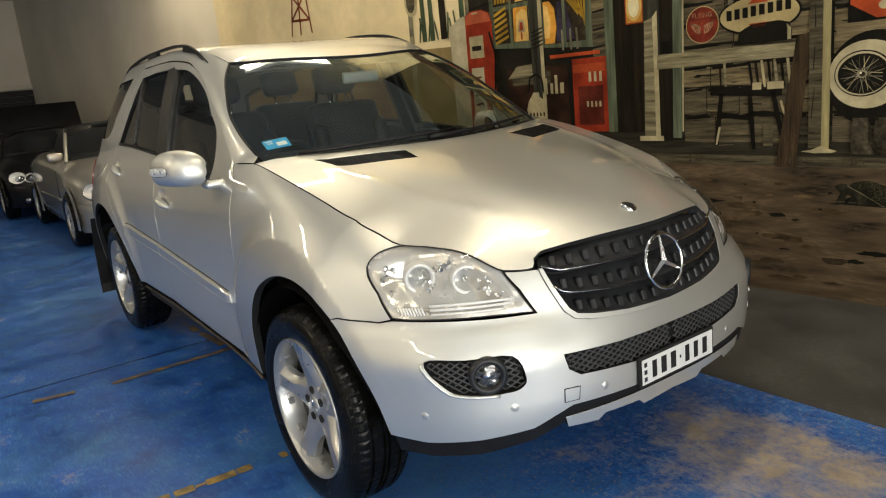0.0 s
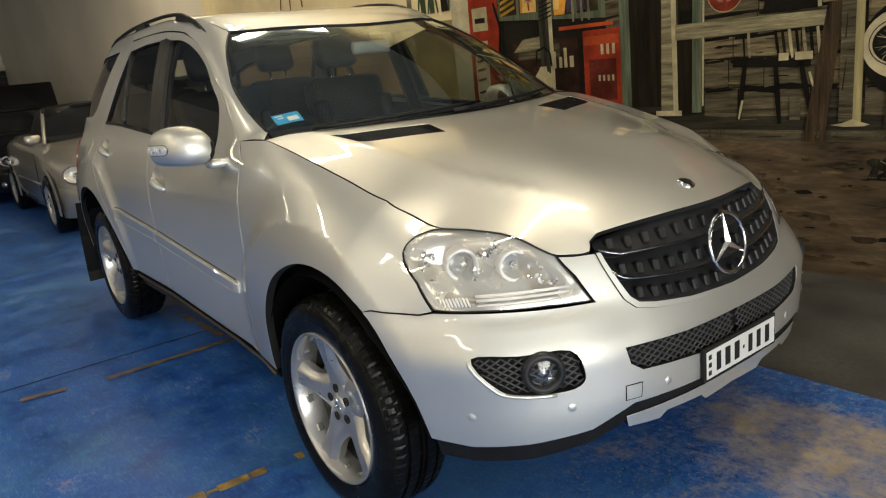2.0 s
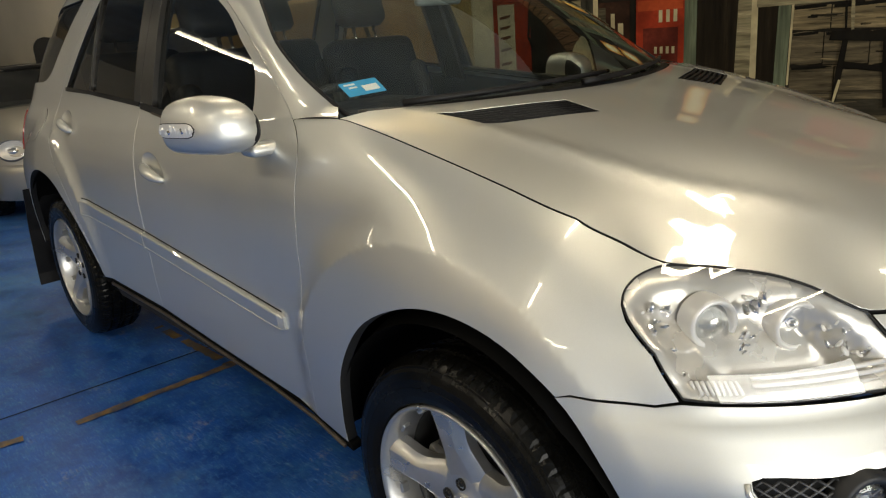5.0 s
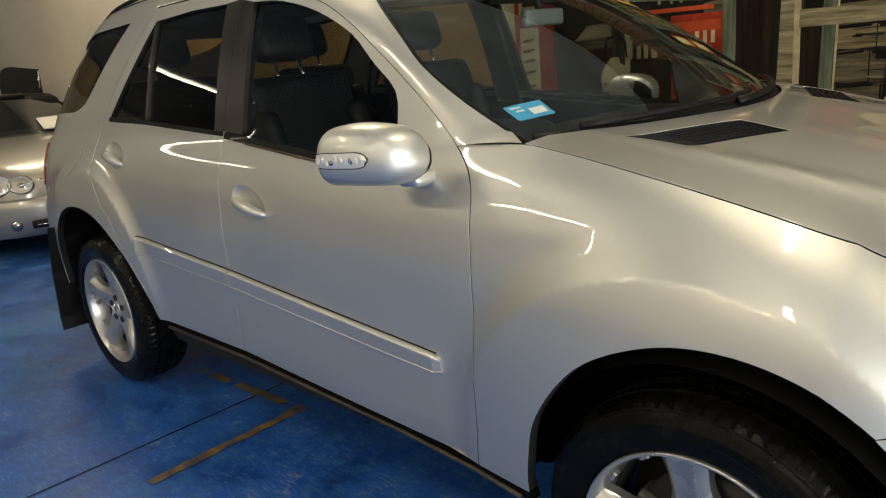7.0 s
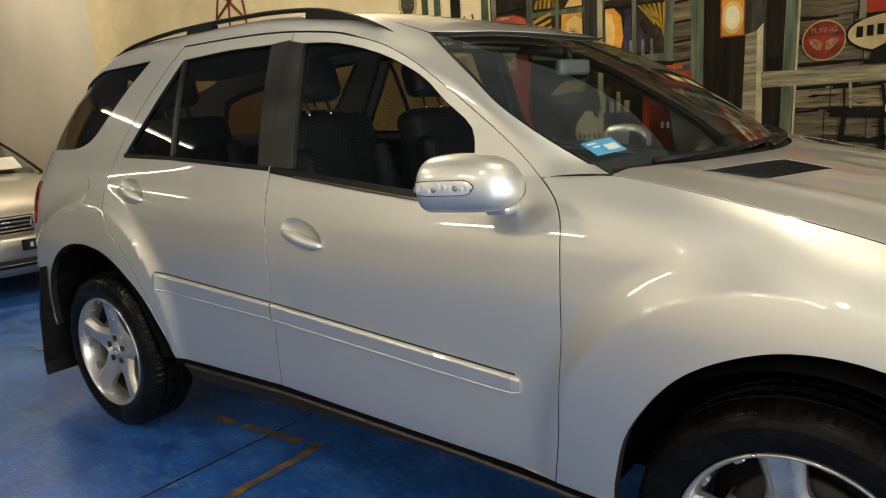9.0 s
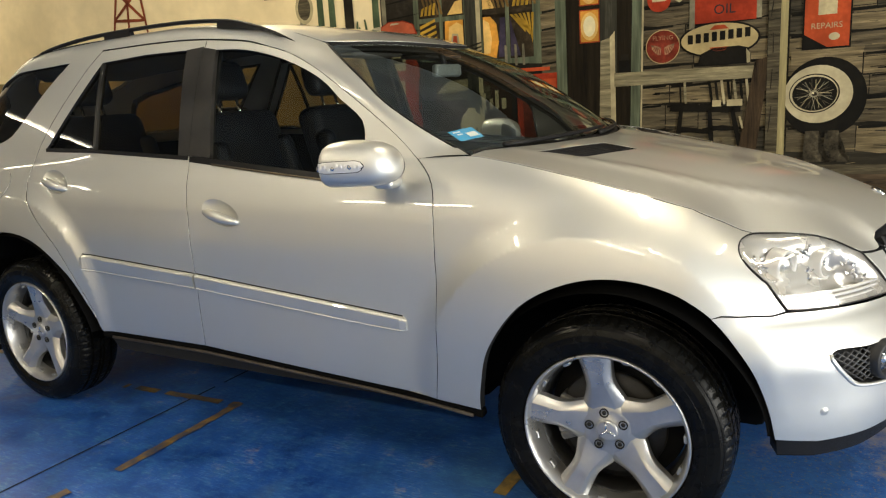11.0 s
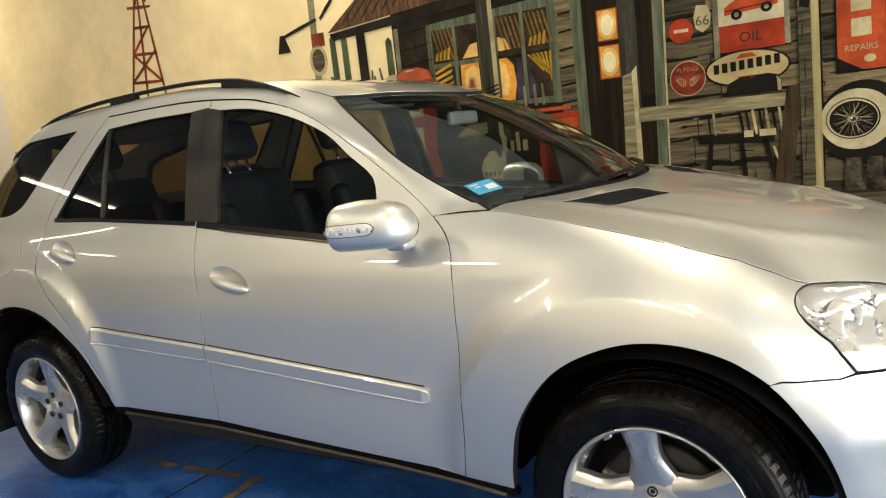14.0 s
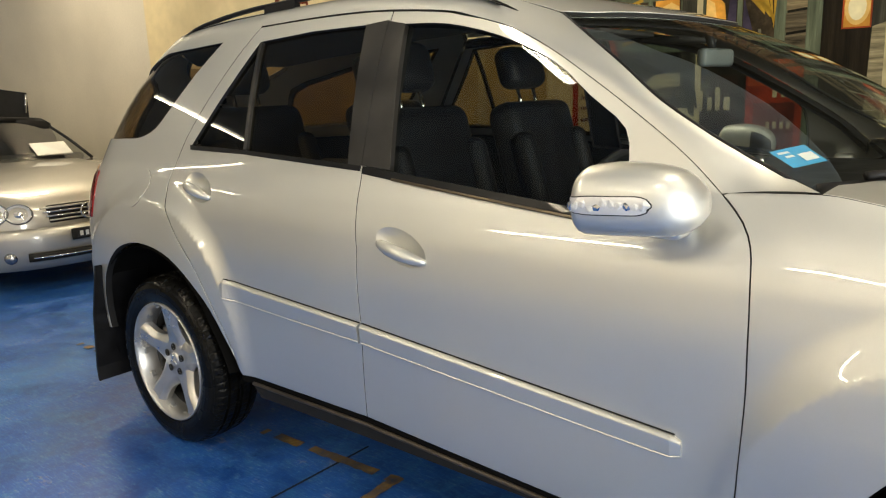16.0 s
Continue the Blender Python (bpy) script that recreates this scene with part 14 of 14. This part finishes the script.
# ---- the other parked cars ----
def loft(name, stations, section, material, parent, label="", closed_ends=True):
    """A skin through cross-sections: section(x) gives (y, z) points from one side's foot over the top to the other's."""
    V, F = [], []
    k = 0
    for x in stations:
        pts = section(x)
        k = len(pts)
        V += [(x, y, z) for y, z in pts]
    for i in range(len(stations) - 1):
        for j in range(k - 1):
            F.append((i * k + j, i * k + j + 1, (i + 1) * k + j + 1, (i + 1) * k + j))
    if closed_ends:
        F += [tuple(range(k)), tuple(range((len(stations) - 1) * k, len(stations) * k))[::-1]]
    ob = mesh_object(name, V, F, material, parent, label)
    bm = bmesh.new()
    bm.from_mesh(ob.data)
    bmesh.ops.recalc_face_normals(bm, faces=bm.faces)
    bm.to_mesh(ob.data)
    bm.free()
    return ob


def side_section(w, sill, waist, top, crown, r=2.6):
    """Half-width w, from the sill over the waist to a deck with a slight crown."""
    pts = [(w * 0.93, sill), (w * 0.985, sill + 0.12), (w, (sill + waist) / 2 + 0.05), (w * 0.985, waist - 0.05), (w * 0.955, waist), (w * 0.88, waist + (top - waist) * 0.45)]
    pts += [(w * f, top + crown * (1 - (f / 0.8) ** 2)) for f in (0.80, 0.6, 0.4, 0.2, 0.0)]
    return [(-y, z) for y, z in pts] + [(y, z) for y, z in pts[::-1][1:]]


def small_wheel(x, y, r, side, parent):
    w = new("wheel")
    bm = bmesh.new()
    lathe(bm, [(r * 0.66, -0.09), (r * 0.70, -0.105), (r * 0.85, -0.112), (r * 0.96, -0.098), (r, -0.07), (r, 0.07), (r * 0.95, 0.10), (r * 0.66, 0.10)], 48)
    part("tyre", bm, RUBBER, w, "black road tyre")
    bm = bmesh.new()
    lathe(bm, [(r * 0.69, -0.10), (r * 0.66, -0.106), (r * 0.62, -0.09), (r * 0.58, -0.05), (r * 0.56, 0.08)], 48)
    rim = part("rim", bm, ALLOY, w, "silver alloy rim")
    for q in range(7):
        a = 2 * math.pi * q / 7 + 0.2
        bm = bmesh.new()
        m = Matrix.Rotation(-a, 4, "Y")
        box(bm, (0.03, -0.088, -0.024), (r * 0.645, -0.060, 0.024), 0.010, 2, m)
        part("spoke", bm, ALLOY, rim)
    bm = bmesh.new()
    lathe(bm, [(0.0, -0.094), (0.03, -0.093), (0.055, -0.084), (0.06, -0.05)], 28)
    part("hub", bm, ALLOY, rim)
    bm = bmesh.new()
    lathe(bm, [(0.0, -0.02), (r * 0.58, -0.02), (r * 0.58, 0.02)], 40)
    part("brake_disc", bm, GAP, w)
    w.parent = parent
    w.matrix_basis = Matrix.Translation((x, y, r)) @ pose(0, 0, 0, 0, 0, 0 if side < 0 else 180)
    return w


def arch_cut(car, body, xs, r, w):
    """Dark wheel arches with a rolled lip on the flanks of a car."""
    for x in xs:
        for s in (-1, 1):
            V, F = [], []
            for i in range(25):
                a = math.pi * (-0.06 + 1.12 * i / 24)
                for rr, y in ((0.0, w * 0.995), (r, w * 0.998), (r + 0.012, w * 1.006), (r + 0.05, w * 0.985)):
                    V.append((x + rr * math.cos(a), y * s, r * 0.86 + rr * math.sin(a)))
            bm = bmesh.new()
            vs = [bm.verts.new(v) for v in V]
            for i in range(24):
                q = [vs[i * 4 + 1], vs[i * 4 + 2], vs[i * 4 + 6], vs[i * 4 + 5]]
                bm.faces.new(q if s > 0 else q[::-1])
                q = [vs[i * 4 + 2], vs[i * 4 + 3], vs[i * 4 + 7], vs[i * 4 + 6]]
                bm.faces.new(q if s > 0 else q[::-1])
            part("arch_lip", bm, body, car)
            bm = bmesh.new()
            vs = [bm.verts.new(v) for v in V]
            for i in range(24):
                q = [vs[i * 4], vs[i * 4 + 1], vs[i * 4 + 5]]
                bm.faces.new(q if s > 0 else q[::-1])
            # black sheet on the closed flank in place of the shaded arch opening
            part("arch_shadow", bm, LINER, car)


def build_coupe(paint, label, at, dark=False):
    """A low two-door car, nose towards +x, its front axle at the origin."""
    car = thing("coupe", label, "car", at)
    width = curve((-3.62, 0.70), (-3.2, 0.83), (-2.4, 0.865), (-0.6, 0.868), (0.1, 0.855), (0.45, 0.78), (0.64, 0.60), (0.72, 0.40))
    waist = curve((-3.6, 0.80), (-2.6, 0.92), (-1.2, 0.88), (-0.3, 0.85), (0.3, 0.74), (0.72, 0.56))
    deck = curve((-3.62, 0.86), (-3.2, 0.98), (-2.6, 1.00), (-1.6, 0.96), (-0.9, 0.955), (-0.4, 0.93), (0.1, 0.875), (0.45, 0.79), (0.66, 0.68), (0.72, 0.60))
    sill = curve((-3.6, 0.30), (-3.0, 0.24), (-0.8, 0.20), (0.4, 0.20), (0.72, 0.26))
    st = list(np.linspace(-3.62, -3.0, 7)) + list(np.linspace(-2.8, 0.1, 16)) + list(np.linspace(0.18, 0.72, 14))
    loft("body", st, lambda x: side_section(width(x), sill(x), waist(x), deck(x), 0.035), paint, car)
    arch_cut(car, paint, (0.0, -2.715), 0.345, 0.866)
    for x in (0.0, -2.715):
        for s in (-1, 1):
            small_wheel(x, 0.785 * s, 0.315, s, car)
    # cabin: screen, dark cloth top, pillars
    gw = curve((-2.5, 0.56), (-2.0, 0.60), (-1.2, 0.62), (-0.75, 0.66), (-0.55, 0.70))
    top = curve((-2.62, 1.02), (-2.3, 1.22), (-1.8, 1.345), (-1.3, 1.365), (-1.1, 1.33))
    loft("cloth_top", list(np.linspace(-2.62, -1.12, 12)), lambda x: [(-gw(x), 0.97), (-gw(x) * 0.97, (0.97 + top(x)) / 2), (-gw(x) * 0.86, top(x) - 0.03), (-gw(x) * 0.5, top(x)), (0, top(x) + 0.012), (gw(x) * 0.5, top(x)), (gw(x) * 0.86, top(x) - 0.03), (gw(x) * 0.97, (0.97 + top(x)) / 2), (gw(x), 0.97)], PLASTIC if not dark else BLACK_PAINT, car, "dark folded cloth top")
    V, F = [], []
    for i in range(7):
        t = i / 6
        for j in range(13):
            y = (2 * j / 12 - 1)
            V.append((-0.42 - 0.16 * y * y - 0.68 * t, y * (0.70 - 0.16 * t), 0.945 + 0.39 * t + 0.02 * math.sin(math.pi * t) - 0.03 * y * y * t))
    for i in range(6):
        for j in range(12):
            F.append((i * 13 + j, i * 13 + j + 1, i * 13 + j + 14, i * 13 + j + 13))
    g = mesh_object("windscreen", V, F, COUPE_GLASS, car)
    g.visible_shadow = False
    edge = [V[i * 13] for i in range(7)] + [V[6 * 13 + j] for j in range(1, 13)] + [V[i * 13 + 12] for i in range(5, -1, -1)]
    bm = bmesh.new()
    tube(bm, edge, 0.015, 8)
    part("screen_frame", bm, PLASTIC, g)
    bm = bmesh.new()
    tube(bm, [(x + 0.004, y - 0.012, z) for x, y, z in edge[:7]], 0.024, 8)
    part("front_pillar", bm, paint, g)
    bm = bmesh.new()
    tube(bm, [(x - 0.005, y, z + 0.012) for x, y, z in edge[5:20]], 0.026, 6)
    part("header_seal", bm, PLASTIC, g)
    boxed("cabin_dark", (-2.4, -0.66, 0.80), (-0.62, 0.66, 1.0), LEATHER, car, 0.04)
    for y in (-0.35, 0.35):
        boxed("car_seat", (-1.75, y - 0.22, 0.85), (-1.55, y + 0.22, 1.22), LEATHER, car, 0.06)
    # twin oval lamps
    for s in (-1, 1):
        for x, y, z, rx, rz in ((0.515, 0.640, 0.628, 0.132, 0.096), (0.640, 0.482, 0.626, 0.100, 0.080)):
            n = Vector((0.85, 0.42 * s, 0.32)).normalized()
            m = Matrix.Translation(Vector((x, y * s, z)) + n * (0.062 if rx > 0.1 else 0.022)) @ n.to_track_quat("Y", "Z").to_matrix().to_4x4() @ Matrix.Diagonal((rx, 1, rz, 1))
            bm = bmesh.new()
            lathe(bm, [(0.90, 0.012), (0.95, 0.020), (1.0, 0.014), (1.04, -0.03)], 30, m)
            lamp = part("headlight", bm, DARK_CHROME, car, "oval twin headlight")
            bm = bmesh.new()
            lathe(bm, [(0.0, -0.030), (0.4, -0.022), (0.7, -0.005), (0.9, 0.014)], 30, m)
            part("reflector", bm, SATIN, lamp)
            bm = bmesh.new()
            lathe(bm, [(0.0, 0.034), (0.5, 0.028), (0.9, 0.014)], 30, m)
            part("lens", bm, LENS, lamp).visible_shadow = False
            bm = bmesh.new()
            lathe(bm, [(0.0, 0.006), (0.3, 0.002), (0.42, -0.02)], 20, m)
            part("bulb_cap", bm, CHROME, lamp)
    # grille with chrome bars
    gb = boxed("grille", (0.66, -0.30, 0.54), (0.735, 0.30, 0.68), GAP, car, 0.02)
    for k in range(4):
        bm = bmesh.new()
        tube(bm, [(0.742 - 0.10 * y * y, y, 0.555 + 0.034 * k + 0.01) for y in np.linspace(-0.30 - 0.02 * k, 0.30 + 0.02 * k, 9)], 0.008, 6)
        part("grille_bar", bm, CHROME if k % 3 else paint, gb)
    bm = bmesh.new()
    tube(bm, [(0.765, 0.062 * math.cos(a), 0.61 + 0.062 * math.sin(a)) for a in np.linspace(0, 2 * math.pi, 28, endpoint=False)], 0.008, 6, True)
    for k in range(3):
        a = radians(90 + 120 * k)
        tube(bm, [(0.765, 0, 0.61), (0.765, 0.06 * math.cos(a), 0.61 + 0.06 * math.sin(a))], 0.006, 6)
    part("emblem_ring", bm, CHROME, car, "round chrome emblem")
    # bumper
    bmp = curve((-0.80, 0.30), (-0.60, 0.62), (0, 0.80), (0.60, 0.62), (0.80, 0.30))
    V, F = [], []
    ys = list(np.linspace(-0.85, 0.85, 35))
    prof = ((0.0, 0.52), (0.03, 0.50), (0.035, 0.44), (0.03, 0.36), (0.01, 0.24), (-0.05, 0.19))
    for y in ys:
        for dx, z in prof:
            V.append((0.10 + 0.70 * max(0.0, 1 - (abs(y) / 0.86) ** 2.8) ** 0.5 + dx, y, z))
    k = len(prof)
    for i in range(len(ys) - 1):
        for j in range(k - 1):
            F.append((i * k + j, i * k + j + 1, (i + 1) * k + j + 1, (i + 1) * k + j))
    bp = mesh_object("front_bumper", V, F, paint, car)
    bm = bmesh.new()
    tube(bm, [(0.14 + 0.70 * max(0.0, 1 - (abs(y) / 0.86) ** 2.8) ** 0.5, y, 0.300) for y in np.linspace(-0.50, 0.50, 21)], 0.034, 8, flat=1.0)
    part("intake", bm, GAP, bp, "black lower intake slot")
    bm = bmesh.new()
    tube(bm, [(0.175 + 0.70 * max(0.0, 1 - (abs(y) / 0.86) ** 2.8) ** 0.5, y, 0.300) for y in np.linspace(-0.48, 0.48, 21)], 0.006, 6)
    part("intake_trim", bm, CHROME, bp)
    for s in (-1, 1):
        bm = bmesh.new()
        n = Vector((0.88, 0.4 * s, 0)).normalized()
        lathe(bm, [(0.0, 0.012), (0.03, 0.010), (0.045, 0.0), (0.05, -0.02)], 24, Matrix.Translation((0.685, 0.60 * s, 0.305)) @ n.to_track_quat("Y", "Z").to_matrix().to_4x4())
        part("fog_light", bm, DARK_CHROME, bp)
    pl = boxed("number_plate", (0.835, -0.19, 0.40), (0.848, 0.19, 0.49), GAP, car, 0.004, "black-edged number plate")
    boxed("plate_face", (0.848, -0.15, 0.415), (0.850, 0.15, 0.475), GREY_PLASTIC, pl)
    for kx in range(6):
        boxed("plate_bar", (0.850, -0.13 + 0.045 * kx, 0.425), (0.8515, -0.105 + 0.045 * kx, 0.465), WHITE_PLATE, pl)
    # door mirrors and door lines
    for s in (-1, 1):
        bm = bmesh.new()
        box(bm, (-0.80, 0.80 * s - 0.09, 0.955), (-0.70, 0.80 * s + 0.09, 1.055), 0.035, 3)
        if s < 0:
            part("door_mirror", bm, paint, car)
        bm = bmesh.new()
        tube(bm, [(-0.52, 0.862 * s, 0.86), (-0.50, 0.872 * s, 0.55), (-0.56, 0.85 * s, 0.26)], 0.004, 4)
        part("door_seam", bm, GAP, car)
        bm = bmesh.new()
        tube(bm, [(x, 0.874 * s, 0.52) for x in np.linspace(-2.2, -0.42, 8)], 0.014, 6)
        part("side_moulding", bm, paint, car)
    return car


second = build_coupe(SILVER_OLD, "silver two-door convertible parked behind the suv", pose(-6.88, 0.30, 0, 0, 0, 0))
paper = boxed("price_card", (-0.006, -0.16, -0.10), (0.006, 0.16, 0.10), PAPER, None, 0.002)
paper.matrix_world = Matrix.Translation((-7.45, 0.62, 1.06)) @ pose(0, 0, 0, 0, -58, 0)
tagged(paper, "white paper price card behind the windscreen", "card")
bm = bmesh.new()
lid_pts = [(0.39, 1.10)] + [(0.39 + 0.14 * (1 - math.cos(a)), 1.52 + 0.15 * math.sin(a)) for a in np.linspace(0, math.pi / 2, 7)] + [(0.84, 1.62), (0.82, 1.10)]
rows = [[bm.verts.new((x, y, z)) for y, z in lid_pts] for x in (-2.34, -2.29)]
for i in range(len(lid_pts)):
    j = (i + 1) % len(lid_pts)
    bm.faces.new((rows[0][i], rows[0][j], rows[1][j], rows[1][i]))
bm.faces.new(rows[0]), bm.faces.new(rows[1][::-1])
bmesh.ops.recalc_face_normals(bm, faces=bm.faces)
lid = part("rear_lid", bm, PLASTIC, second, "raised black rear lid of the folded top", smooth=False)
bm = bmesh.new()
tube(bm, [(-2.27, 0.79, 1.40), (-2.27, 0.82, 1.60)], 0.014, 8)
part("lid_strut", bm, CHROME, lid)
third = build_coupe(BLACK_PAINT, "black two-door car with its boot lid raised", pose(-10.95, -0.02, 0, 0, 0, 0), True)
bm = bmesh.new()
box(bm, (-0.05, -0.66, 0.0), (0.03, 0.66, 0.75), 0.03, 3, Matrix.Translation((-1.55, 0.10, 1.08)) @ Matrix.Rotation(radians(-26), 4, "Y"))
part("boot_lid", bm, BLACK_PAINT, third, "raised black boot lid")
# dark roller door in the back wall
roller = thing("roller_door", "dark roller door in a pale frame", "door", pose(-18.19, 0.0, 0))
for k in range(16):
    bm = bmesh.new()
    box(bm, (0.0, -3.4, 0.02 + 0.138 * k), (0.05, 1.12, 0.152 + 0.138 * k), 0.012, 1)
    part("slat", bm, PLASTIC, roller)
boxed("head_frame", (0.0, -3.5, 2.24), (0.09, 1.22, 2.34), WALL_CREAM, roller, 0.01)
boxed("side_frame", (0.0, 1.12, 0.0), (0.09, 1.22, 2.24), WALL_CREAM, roller, 0.01)
